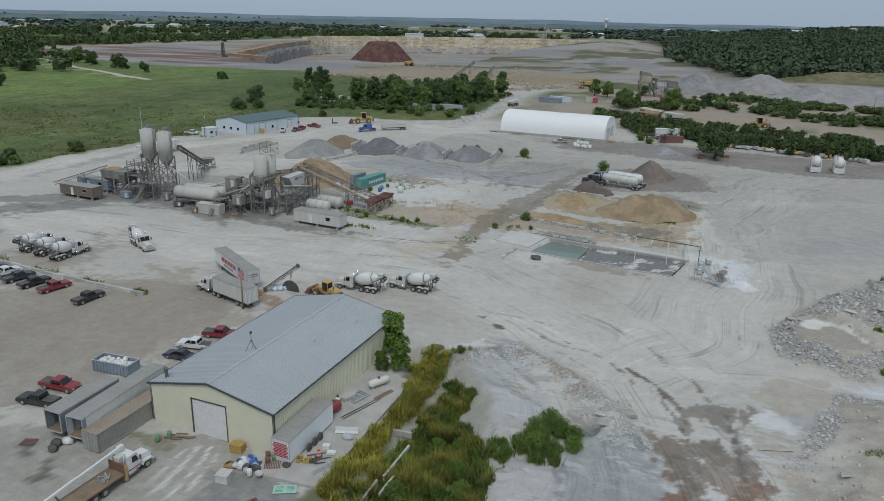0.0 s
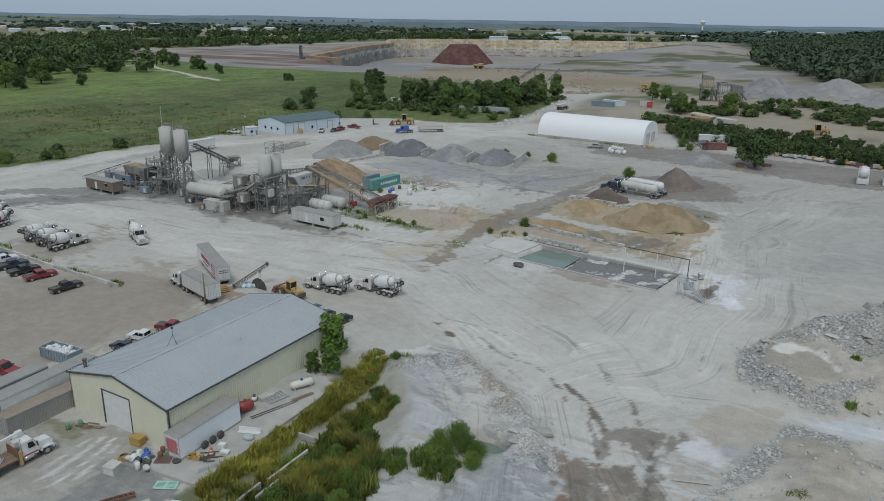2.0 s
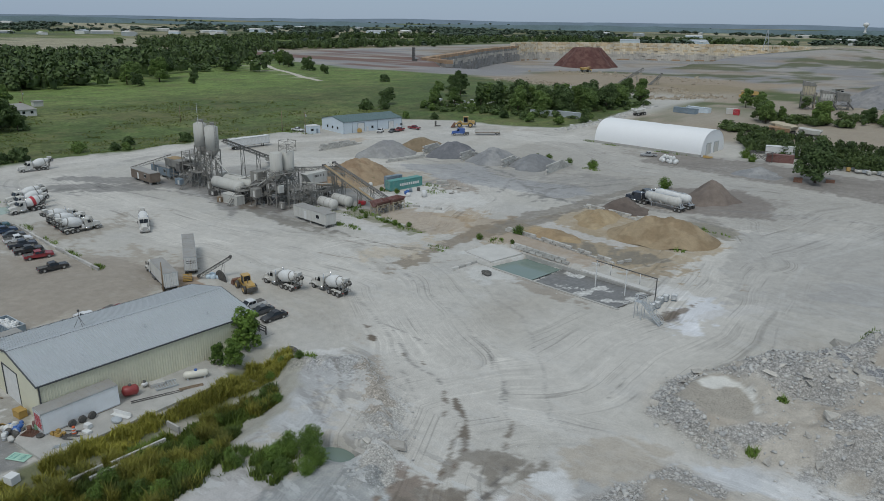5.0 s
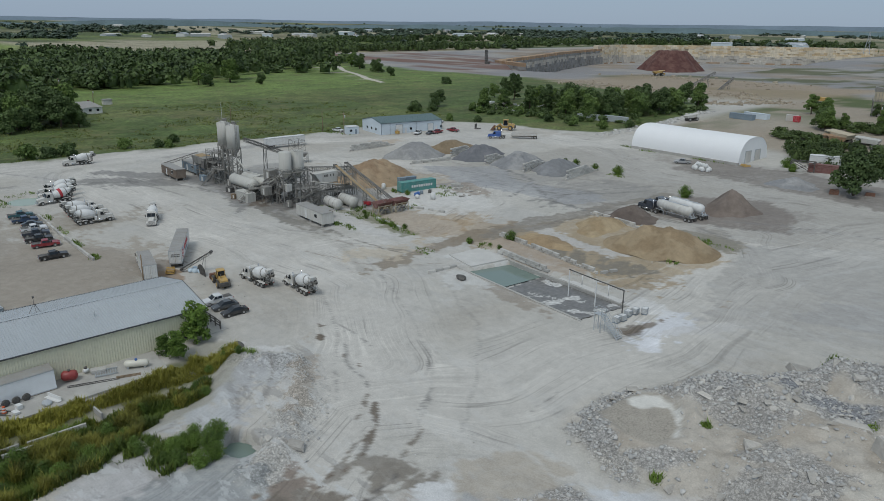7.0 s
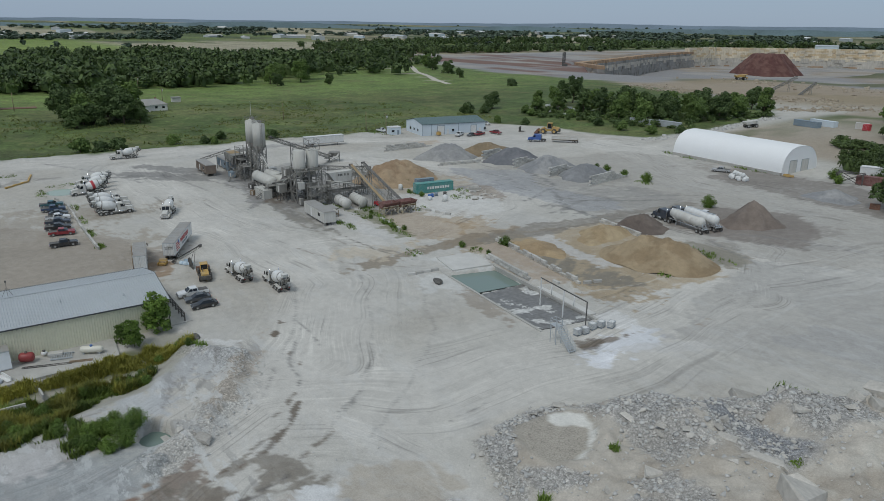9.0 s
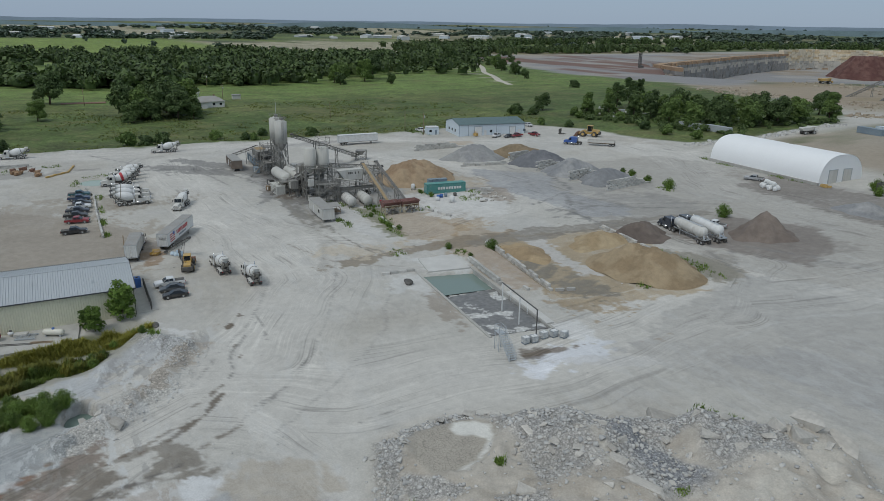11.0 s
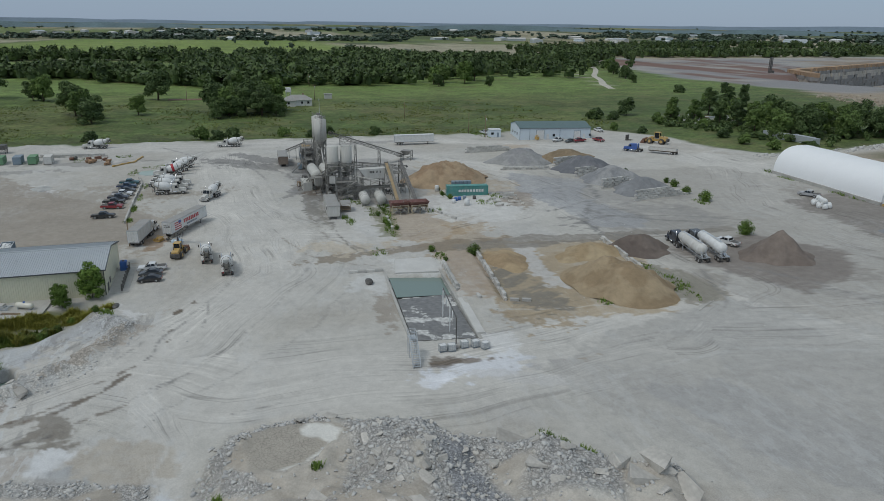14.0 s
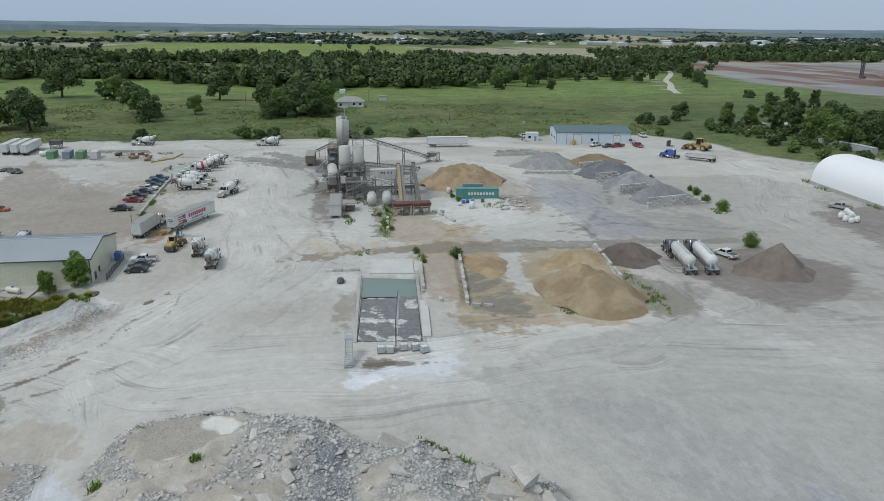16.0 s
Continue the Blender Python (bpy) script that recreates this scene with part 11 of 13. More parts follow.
wheel_loader(-68.2, 109.0, 168, "dusty yellow wheel loader beside the mixers", 0.95)
wheel_loader(-157.2, 286.3, 215, "big yellow wheel loader near the workshop", 1.35)


def tank_trailer(x, y, head, label, bright=False):
    s = thing("tank_trailer", x, y, head, label, "tank trailer", "tank trailers", level=False)
    mt = M["galv"] if not bright else M["white"]
    bm = bmesh.new()
    lathe(bm, [(0, 0.3), (0.35, 0.95), (0.8, 1.2), (6.2, 1.2), (8.6, 1.2), (10.6, 1.05), (11.0, 0.6), (11.1, 0.2)], (-5.6, 0, 2.55), (5.6, 0, 2.75), 22)
    tank = part("tank", bm, M["whitedirty"] if not bright else M["white"], s, "rounded pressure tank")
    for xx in (-3.2, 0.2, 3.6):
        bm = bmesh.new()
        lathe(bm, [(0, 0.2), (1.25, 1.12)], (xx, 0, 0.85), (xx, 0, 2.6), 16)
        part("hopper_cone", bm, M["whitedirty"], s)
    bm = bmesh.new()
    for xx in (-3.2, 0.2, 3.6):
        cyl(bm, (xx, 0, 3.7), (xx, 0, 3.95), 0.32, n=12)
    box(bm, (0.2, 0, 3.86), (9.0, 0.5, 0.05))
    part("manhole", bm, M["galv"], tank)
    bm = bmesh.new()
    for sg in (-0.5, 0.5):
        beam(bm, (-6.2, sg, 1.1), (5.6, sg, 1.2), 0.14)
        beam(bm, (-6.1, sg, 1.1), (-5.0, sg * 0.6, 3.3), 0.1)
        beam(bm, (-6.1, sg * 1.5, 1.1), (-5.2, sg * 0.8, 2.4), 0.09)
    beam(bm, (-6.2, -1.1, 1.1), (-6.2, 1.1, 1.1), 0.16)
    part("frame", bm, M["galv"], s)
    for sg in (-1, 1):
        for wx in (-4.6, -5.85):
            wheel(s, wx, sg * 0.92, 0.5, 0.26, dual=True)
        quick("mudguard", M["chrome"], s, ((-5.2, sg * 0.95, 1.15), (2.6, 0.55, 0.06)))
        quick("landing_leg", M["galv"], s, ((2.9, sg * 0.7, 0.55), (0.14, 0.14, 1.1)))
    return s


tank_trailer(-31.4, 216.1, 170, "dusty white pneumatic tank trailer behind a dark tractor")
tank_trailer(-30.6, 220.4, 169, "bright white pneumatic tank trailer", True)
tractor(-39.6, 217.6, 170, M["cardark"], "dark blue sleeper-cab tractor", True)
tractor(-38.9, 222.0, 169, M["cargrey"], "dark grey sleeper-cab tractor", True)
tractor(-145.6, 268.9, -141, M["blue"], "bright blue sleeper-cab tractor", True)
fl = thing("flat_trailer", -136.8, 276.3, -141, "white dump trailer behind a blue tractor", "trailer", level=False)
quick("bed_floor", M["timber"], fl, ((0, 0, 1.25), (10.5, 2.5, 0.16)))
quick("side_board", M["whitedirty"], fl, ((0, 1.22, 1.75), (10.5, 0.08, 0.9)), ((0, -1.22, 1.75), (10.5, 0.08, 0.9)), ((5.2, 0, 1.75), (0.08, 2.4, 0.9)), ((-5.2, 0, 1.75), (0.08, 2.4, 0.9)))
quick("chassis", M["chassis"], fl, ((0, 0, 0.95), (10, 0.9, 0.35)))
for sg in (-1, 1):
    for wx in (-3.6, -4.85):
        wheel(fl, wx, sg * 0.92, 0.5, 0.26, dual=True)


def crane_lorry(x, y, head):
    s = thing("crane_lorry", x, y, head, "white flatbed lorry with a folded crane boom", "crane lorry", level=False)
    truck_cab(s, 5.6, M["white"])
    quick("cab_stripe", M["redwhite"], s, ((2.6, 1.135, 1.2), (1.7, 0.02, 0.16)), ((2.6, -1.135, 1.2), (1.7, 0.02, 0.16)), label="red door stripe")
    bm = bmesh.new()
    for sg in (-0.42, 0.42):
        box(bm, (-1, sg, 0.9), (9.5, 0.14, 0.3))
    part("chassis", bm, M["chassis"], s)
    for i in range(12):
        quick("deck_plank", M["timber"], s, ((-2.4, -1.15 + i * 0.21, 1.3), (7.0, 0.2, 0.08)))
    quick("deck_edge", M["rust"], s, ((-2.4, 1.27, 1.25), (7.1, 0.06, 0.2)), ((-2.4, -1.27, 1.25), (7.1, 0.06, 0.2)), ((-5.95, 0, 1.25), (0.08, 2.5, 0.2)))
    quick("headboard", M["rust"], s, ((1.1, 0, 1.9), (0.1, 2.4, 1.2)))
    quick("outrigger", M["yellow"], s, ((1.35, 1.1, 1.2), (0.4, 0.35, 1.9)), ((1.35, -1.1, 1.2), (0.4, 0.35, 1.9)), label="yellow outrigger")
    bm = bmesh.new()
    cyl(bm, (1.6, 0, 1.2), (1.6, 0, 2.9), 0.35, n=12)
    box(bm, (1.6, 0, 2.7), (0.9, 0.9, 0.8), bevel=0.06)
    part("crane_column", bm, M["whitedirty"], s)
    bm = bmesh.new()
    beam(bm, (2.3, 0.5, 3.6), (-6.4, 0.9, 2.6), 0.26, 0.32)
    beam(bm, (-3.5, 0.75, 3.0), (-7.4, 0.95, 2.5), 0.26, 0.3)
    box(bm, (2.3, 0.5, 3.6), (0.8, 0.5, 0.5), bevel=0.05)
    boom = part("boom", bm, M["white"], s, "white telescopic boom")
    quick("boom_stripe", M["redwhite"], boom, ((-0.6, 0.87, 3.25), (1.4, 0.03, 0.2)), ((-3.6, 1.0, 2.92), (1.0, 0.03, 0.2)))
    bm = bmesh.new()
    beam(bm, (-5.8, 0.9, 1.3), (-6.2, 0.9, 2.6), 0.1), beam(bm, (-5.8, 0.3, 1.3), (-6.2, 0.85, 2.6), 0.1)
    part("boom_rest", bm, M["chassis"], s)
    bm = bmesh.new()
    rs = random.Random(3)
    for k in range(16):
        a, r = rs.uniform(0, 6.28), rs.uniform(0.3, 0.8)
        beam(bm, (-0.8 + r * math.cos(a), -0.1 + r * math.sin(a), 1.4), (-0.8 + r * math.cos(a + 1.7), -0.1 + r * math.sin(a + 1.7), 1.4 + rs.uniform(0.1, 0.6)), 0.06)
    part("chain_pile", bm, M["galv"], s, "tangled chains and straps")
    for sg in (-1, 1):
        for wx in (-1.6, -2.9):
            wheel(s, wx, sg * 0.92, 0.5, 0.26, dual=True)


crane_lorry(-61.3, 50.6, 88)


def dump_truck(x, y, head, label, paint, scale=1.0):
    s = thing("dump_truck", x, y, head, label, "dump truck", "dump trucks", level=False)
    bm = bmesh.new()
    prism(bm, [(-4.2, 3.2), (-3.6, 1.9), (1.2, 2.2), (1.8, 3.6), (4.0, 3.9), (4.0, 4.05), (1.5, 3.9)], -1.9, 1.9)
    for sg in (-1.85, 1.85):
        box(bm, (-1.2, sg, 2.9), (5.6, 0.15, 1.3))
    part("tipper_body", bm, paint, s, "worn tipper body")
    bm = bmesh.new()
    box(bm, (3.0, 0.7, 2.7), (1.4, 1.6, 1.5), bevel=0.08)
    box(bm, (3.6, 0, 1.5), (1.8, 3.0, 1.3), bevel=0.08)
    part("cab", bm, paint, s)
    quick("window", M["glass"], s, ((3.72, 0.7, 2.9), (0.06, 1.3, 0.7)))
    quick("chassis", M["chassis"], s, ((0, 0, 1.3), (7.5, 1.2, 0.6)))
    for wx in (-2.4, 2.6):
        for sg in (-1, 1):
            wheel(s, wx, sg * 1.5, 1.0, 0.7)
    s.scale = (scale,) * 3


M["ochre"] = surf("ochre_tipper_paint", (0.30, 0.17, 0.08), 0.25, 1.5, 0.7, bump=0.1, dust=0.3)
dump_truck(-39.5, 341, 190, "rusty ochre dump truck behind the hedge", M["ochre"])
dump_truck(-28.5, 342, 180, "grey dump truck body behind the hedge", M["silo"])
dump_truck(-111, 364, 70, "pale dump truck on the quarry road", M["whitedirty"], 0.8)
dump_truck(-36, 480, 170, "large dump truck on the quarry haul road", M["silo"], 1.1)

# ---- around the ice trailer ----
conveyor((-79.8, 105.9, 2.2), (-75.2, 110.5, 6.2), "ice_conveyor", "dark inclined bag conveyor at the trailer's rear", belt="belt", width=0.7, depth=0.4, n=8, w=0.07)
ws = bpy.data.objects["ice_conveyor"]
bm = bmesh.new()
for sg in (-0.5, 0.5):
    beam(bm, (3.6, 3.6 + sg * 0.3, 4.9), (4.2, 2.6 + sg, 1.75), 0.07)
part("stay_leg", bm, M["darksteel"], ws)
wheel(ws, 4.2, 2.4, 1.9, 0.12)
st = thing("timber_steps", -81.2, 104.2, 150, "orange-brown timber steps at the trailer's rear", "steps")
for k in range(5):
    quick("step", M["tan"], st, ((-0.2 - k * 0.35, 0, 1.05 - k * 0.22), (0.4, 1.7, 0.08)))
quick("stringer", M["tan"], st, ((-0.9, 0.8, 0.4), (1.9, 0.1, 0.5)), ((-0.9, -0.8, 0.4), (1.9, 0.1, 0.5)))


def lumpy(name, x, y, sx, sy, sz, material, label, cat, group="", seed=0, z=None, head=0.0):
    """A soft, sagging bag or bundle."""
    rs = random.Random(seed)
    t = thing(name, x, y, head, label, cat, group, z=z)
    bm = bmesh.new()
    bmesh.ops.create_icosphere(bm, subdivisions=2, radius=0.5)
    for v in bm.verts:
        n = 1 + 0.22 * (noise.noise(v.co * 3 + Vector((seed * 3.1, 0, 0))))
        p = v.co * n
        p.z = max(p.z, -0.33)
        v.co = Vector((p.x * sx * 1.15, p.y * sy * 1.15, (p.z + 0.33) * sz * 1.2))
    part("bag", bm, material, t)
    return t


for i, (x, y) in enumerate(((-78.4, 107.2), (-77.6, 107.8), (-76.9, 108.6), (-77.9, 108.8), (-78.8, 108.3))):
    lumpy("ice_bag_stack", x, y, 1.1, 1.0, 0.9, M["icebag"], "stack of clear bagged ice on a pallet", "bagged ice", "bagged ice", i)
for i in range(16):
    x, y = -58.2 + (i % 6) * 1.25 + 0.5 * (i // 6) + 0.3 * math.sin(i * 5.1), 274.6 - (i // 6) * 1.5 - 0.5 * (i % 6) + 0.35 * math.sin(i * 3.3)
    lumpy("bulk_bag", x, y, 1.25, 1.2, 1.35, M["plastic"], "full white bulk bag on the ground", "bulk bag", "white bulk bags", i + 20)
for i in range(4):
    x, y = -56.6 + i * 1.3, 272.6 - i * 0.5
    lumpy("bulk_bag", x, y, 1.2, 1.15, 1.25, M["plastic"], "full white bulk bag stacked on others", "bulk bag", "white bulk bags", i + 40, gz(x, y) + 1.2)


# ---- dumpster, apron and clutter by the shed ----
def dumpster(x, y, head):
    s = thing("skip_container", x, y, head, "grey open skip filled with white bags", "skip")
    L, W, h = 6.4, 2.5, 1.7
    bm = bmesh.new()
    for sg in (-1, 1):
        box(bm, (0, sg * W / 2, h / 2 + 0.1), (L, 0.08, h))
        for k in range(11):
            box(bm, (-L / 2 + 0.2 + k * 0.6, sg * (W / 2 + 0.07), h / 2 + 0.1), (0.1, 0.1, h))
        box(bm, (sg * L / 2, 0, h / 2 + 0.1), (0.08, W, h))
    box(bm, (0, 0, 0.15), (L, W, 0.1))
    part("skip_body", bm, M["slateblue"], s, "ribbed grey steel sides")
    quick("rim", M["galv"], s, ((0, W / 2, h + 0.12), (L + 0.15, 0.14, 0.1)), ((0, -W / 2, h + 0.12), (L + 0.15, 0.14, 0.1)), ((L / 2, 0, h + 0.12), (0.14, W, 0.1)), ((-L / 2, 0, h + 0.12), (0.14, W, 0.1)))
    bm = bmesh.new()
    rs = random.Random(5)
    for k in range(26):
        m = Matrix.Translation((rs.uniform(-2.6, 2.6), rs.uniform(-0.9, 0.9), 1.35 + rs.uniform(-0.1, 0.25))) @ Euler((rs.random() * 3, rs.random() * 3, rs.random() * 3)).to_matrix().to_4x4()
        bmesh.ops.create_icosphere(bm, subdivisions=1, radius=rs.uniform(0.3, 0.5), matrix=m)
    box(bm, (0, 0, 0.75), (L - 0.3, W - 0.3, 1.1))
    part("bag_heap", bm, M["plastic"], s, "heap of white plastic bags")


dumpster(-81.4, 71.2, 5)

bm = bmesh.new()
ap = [(-48.4, 61.0), (-46.5, 59.2), (-39.6, 60.0), (-39.7, 82.5), (-40.6, 86.8), (-47.5, 87.4)]
top = [bm.verts.new((x, y, float(slope(x, y)) + 0.34)) for x, y in ap]
bot = [bm.verts.new((x, y, float(slope(x, y)) - 1.0)) for x, y in ap]
bm.faces.new(top), bm.faces.new(bot[::-1])
for i in range(6):
    bm.faces.new((top[i], bot[i], bot[(i + 1) % 6], top[(i + 1) % 6]))
apron = tagged(part("concrete_apron", bm, M["concrete"]), "worn concrete apron along the shed wall", "slab", kind="structure")
AZ = lambda x, y: float(slope(x, y)) + 0.34


def drum_tank(name, x, y, head, L, r, material, label, z, legs=True):
    t = thing(name, x, y, head, label, "tank", z=z)
    bm = bmesh.new()
    lathe(bm, [(0, 0.1), (0.12, r * 0.7), (0.4, r), (L - 0.4, r), (L - 0.12, r * 0.7), (L, 0.1)], (-L / 2, 0, r + 0.2), (L / 2, 0, r + 0.2), 20)
    part("tank", bm, material, t)
    if legs:
        quick("cradle", M["galv"], t, ((-L / 3, 0, 0.15), (0.2, r * 1.4, 0.4)), ((L / 3, 0, 0.15), (0.2, r * 1.4, 0.4)))
    bm = bmesh.new()
    cyl(bm, (0, 0, r * 2 + 0.15), (0, 0, r * 2 + 0.4), 0.22, n=12)
    part("dome", bm, M["bluetarp"] if legs else M["darksteel"], t, "valve dome")
    return t


M["creamtank"] = surf("cream_tank_paint", (0.66, 0.64, 0.55), 0.06, 1.5, 0.4, bump=0.02, dust=0.1)
M["redtank"] = surf("red_tank_paint", (0.27, 0.03, 0.03), 0.15, 1.5, 0.45, bump=0.05, dust=0.1)
drum_tank("propane_tank", -43.6, 83.3, 62, 3.6, 0.55, M["creamtank"], "cream propane tank on the apron", AZ(-43.6, 83.3))
drum_tank("red_tank", -45.9, 74.4, 70, 2.3, 0.75, M["redtank"], "dark red steel tank on the apron", AZ(-46, 74.4), False)
drum_tank("white_tank", -46.7, 76.9, 95, 1.0, 0.36, M["plastic"], "small white plastic tank on the apron", AZ(-46.7, 77), False)


def litter(name, label, cat, x, y, head, material, boxes, z=None, group="apron clutter"):
    t = thing(name, x, y, head, label, cat, group, z=AZ(x, y) if z is None else z)
    for nm, c, sz in boxes:
        quick(nm, material, t, (c, sz))
    return t


litter("steel_crate_scrap", "grey welded steel frames lying on the apron", "steel frame", -44.9, 79.2, 75, M["galv"], [("frame_bar", (k * 0.35 - 1.5, 0, 0.12 + 0.1 * (k % 3)), (0.12, 2.0, 0.12)) for k in range(9)] + [("frame_side", (0, 0.95, 0.2), (3.2, 0.15, 0.2)), ("frame_side", (0, -0.95, 0.2), (3.2, 0.15, 0.2))])
litter("stone_slab_stack", "stack of grey slabs on the apron", "slab stack", -46.0, 78.4, 75, M["block"], [("slab", (0, 0, 0.1 + k * 0.14), (2.1, 1.2, 0.12)) for k in range(4)])
ld = thing("ladder", -43.0, 76.8, 72, "long steel ladder lying on the apron", "ladder", "apron clutter", z=AZ(-43, 76.8))
for sg in (-0.25, 0.25):
    quick("side_rail", M["darksteel"], ld, ((0, sg, 0.08), (7.0, 0.06, 0.1)))
for k in range(16):
    quick("rung", M["darksteel"], ld, ((-3.2 + k * 0.43, 0, 0.08), (0.05, 0.5, 0.05)))
litter("timber_boards", "bundle of pale boards on the apron", "boards", -41.8, 81.4, 72, M["timber"], [("board", (0, -0.3 + k * 0.16, 0.06 + 0.05 * (k % 2)), (3.4, 0.13, 0.05)) for k in range(5)])
litter("sheet_metal_scrap", "bent white metal panel on the apron", "sheet metal", -41.9, 70.9, 20, M["white"], [("sheet", (0, 0.4, 0.35), (3.0, 0.12, 0.6)), ("sheet", (0, 0.1, 0.1), (3.0, 0.7, 0.06))])
lumpy("foil_bundle", -41.2, 70.0, 1.5, 1.2, 0.6, M["galv"], "crumpled silver sheeting bundle", "sheeting", "apron clutter", 31, AZ(-41.2, 70))
litter("white_box", "white plastic box and basin", "box", -42.4, 66.8, 15, M["plastic"], [("box", (0, 0, 0.35), (0.9, 0.7, 0.6)), ("basin", (0.9, -0.9, 0.2), (1.1, 0.7, 0.3))])
litter("steel_bars", "dark steel offcuts on the apron", "steel bars", -42.3, 64.4, 40, M["darksteel"], [("bar", (random.Random(k).uniform(-1, 1), random.Random(k + 9).uniform(-1.2, 1.2), 0.08 + 0.05 * (k % 3)), (random.Random(k + 4).uniform(0.6, 2.0), 0.1, 0.1)) for k in range(12)])
litter("pipe_bundle", "long thin steel pipes at the apron's edge", "pipes", -40.6, 63.6, 68, M["galv"], [("pipe", (0.1 * k, -0.3 + k * 0.14, 0.06), (4.2 - 0.3 * (k % 2), 0.07, 0.07)) for k in range(5)])
litter("machine_parts", "tan machine parts heaped on the apron", "machine parts", -43.7, 63.6, 20, M["tan"], [("part_block", (random.Random(k).uniform(-0.8, 0.8), random.Random(k + 3).uniform(-0.7, 0.7), 0.25), (0.5, 0.35, 0.4)) for k in range(6)])
litter("steel_grate", "rusty steel grate on the ground", "grate", -46.6, 61.3, 30, M["rust"], [("grate_bar", (-0.9 + k * 0.2, 0, 0.08), (0.08, 1.6, 0.08)) for k in range(10)])
litter("tan_crate", "tan plywood crate by the shed door", "crate", -52.4, 62.2, 8, M["tan"], [("crate_side", (0, 0, 0.55), (1.6, 1.1, 1.0)), ("lid", (0, 0, 1.08), (1.7, 1.2, 0.06))], z=gz(-52.4, 62.2))
litter("grey_box", "grey square utility box", "box", -50.3, 57.0, 10, M["block"], [("box", (0, 0, 0.5), (1.5, 1.5, 1.0)), ("lid", (0, 0, 1.03), (1.6, 1.6, 0.06))], z=gz(-50.3, 57))
cone = thing("traffic_barrel", -42.4, 65.0, 0, "orange and white traffic barrel on a black base", "traffic barrel", "apron clutter", z=AZ(-42.4, 65))
for k in range(5):
    bm = bmesh.new()
    cyl(bm, (0, 0, 0.08 + k * 0.2), (0, 0, 0.28 + k * 0.2), 0.3 - 0.025 * k, 0.275 - 0.025 * k, 14)
    part("band", bm, M["orange"] if k % 2 == 0 else M["plastic"], cone)
bm = bmesh.new()
cyl(bm, (0, 0, 0), (0, 0, 0.1), 0.45, n=14)
part("base", bm, M["rubber"], cone)
for i, (x, y, tl) in enumerate(((-44.15, 65.6, 0), (-44.15, 66.9, 0), (-44.15, 68.2, 0), (-45.0, 61.9, 1))):
    t = thing("spare_tyre", x, y, 90, "black lorry tyre leaning on the trailer" if not tl else "black lorry tyre lying on the ground", "tyre", "spare tyres", z=AZ(x, y))
    bm = bmesh.new()
    if tl:
        lathe(bm, [(0, 0.28), (0.02, 0.5), (0.14, 0.54), (0.26, 0.5), (0.28, 0.28)], (0, 0, 0), (0, 0, 1), 18)
    else:
        lathe(bm, [(0, 0.3), (0.02, 0.5), (0.14, 0.55), (0.26, 0.5), (0.28, 0.3)], (0, -0.15, 0.55), (0, 0.85, 0.45), 18)
    part("tread", bm, M["rubber"], t)
# heap of bags and drums by the door
_j = random.Random(12)
for i in range(26):
    x, y = -49.2 + _j.gauss(0, 1.0), 60.2 + _j.gauss(0, 0.9)
    lumpy("refuse_bag", x, y, _j.uniform(0.5, 1.0), _j.uniform(0.5, 1.0), _j.uniform(0.4, 0.9), _j.choice((M["plastic"], M["bluetarp"], M["chassis"], M["whitedirty"], M["galv"])), "tied bag in a heap by the shed door", "bag", "heap of bags", i + 50, gz(x, y) + _j.uniform(0, 0.35))
for i, (x, y, mt) in enumerate(((-47.4, 61.5, "rust"), (-47.0, 62.3, "green"), (-48.0, 62.4, "maroon"), (-62.7, 59.6, "green"), (-62.0, 60.9, "green"), (-48.0, 58.7, "plastic"))):
    t = thing("steel_drum", x, y, 0, "upright steel drum by the shed", "drum", "steel drums", z=gz(x, y) + (0.1 if x > -48.5 else 0))
    bm = bmesh.new()
    lathe(bm, [(0, 0.28), (0.02, 0.3), (0.3, 0.3), (0.32, 0.32), (0.34, 0.3), (0.6, 0.3), (0.62, 0.32), (0.64, 0.3), (0.9, 0.3), (0.92, 0.27)], (0, 0, 0), (0, 0, 1), 16)
    part("shell", bm, M[mt], t)
hs = thing("hose_coil", -51.4, 59.4, 0, "tan hose coiled on the ground", "hose", "apron clutter")
for k in range(4):
    bm = bmesh.new()
    for a in range(20):
        p = lambda b: ((0.75 - 0.07 * k) * math.cos(b * 0.314), (0.75 - 0.07 * k) * math.sin(b * 0.314), 0.08 + k * 0.09)
        cyl(bm, p(a), p(a + 1), 0.05, n=6)
    part("coil", bm, M["tan"], hs)
M["palegreen"] = surf("pale_green_sheet", (0.36, 0.60, 0.48), 0.1, 2, 0.5, bump=0.02, dust=0.2)
gs = thing("pale_green_sign", -42.9, 58.5, 28, "pale green sign sheet lying on gravel", "sign", "apron clutter")
quick("sheet", M["palegreen"], gs, ((0, 0, 0.08), (2.7, 1.5, 0.05)))
for k in range(5):
    for sx in (-0.65, 0.65):
        quick("writing_bar", M["teal"], gs, ((sx, 0.45 - k * 0.22, 0.115), (0.9, 0.07, 0.01)), label="faded writing bar")
litter("rusty_gantry", "rusty steel gantry lying on gravel", "steel frame", -45.6, 53.6, 60, M["rust"], [("rail", (0, sg * 0.35, 0.35), (4.4, 0.14, 0.3)) for sg in (-1, 1)] + [("rung", (-2 + k * 0.5, 0, 0.4), (0.1, 0.7, 0.1)) for k in range(9)], z=gz(-45.6, 53.6))
litter("roofing_scrap", "long grey panel lying on gravel", "panel", -43.2, 53.6, 62, M["silo"], [("panel", (0, 0, 0.15), (4.6, 1.1, 0.14))], z=gz(-43.2, 53.6))
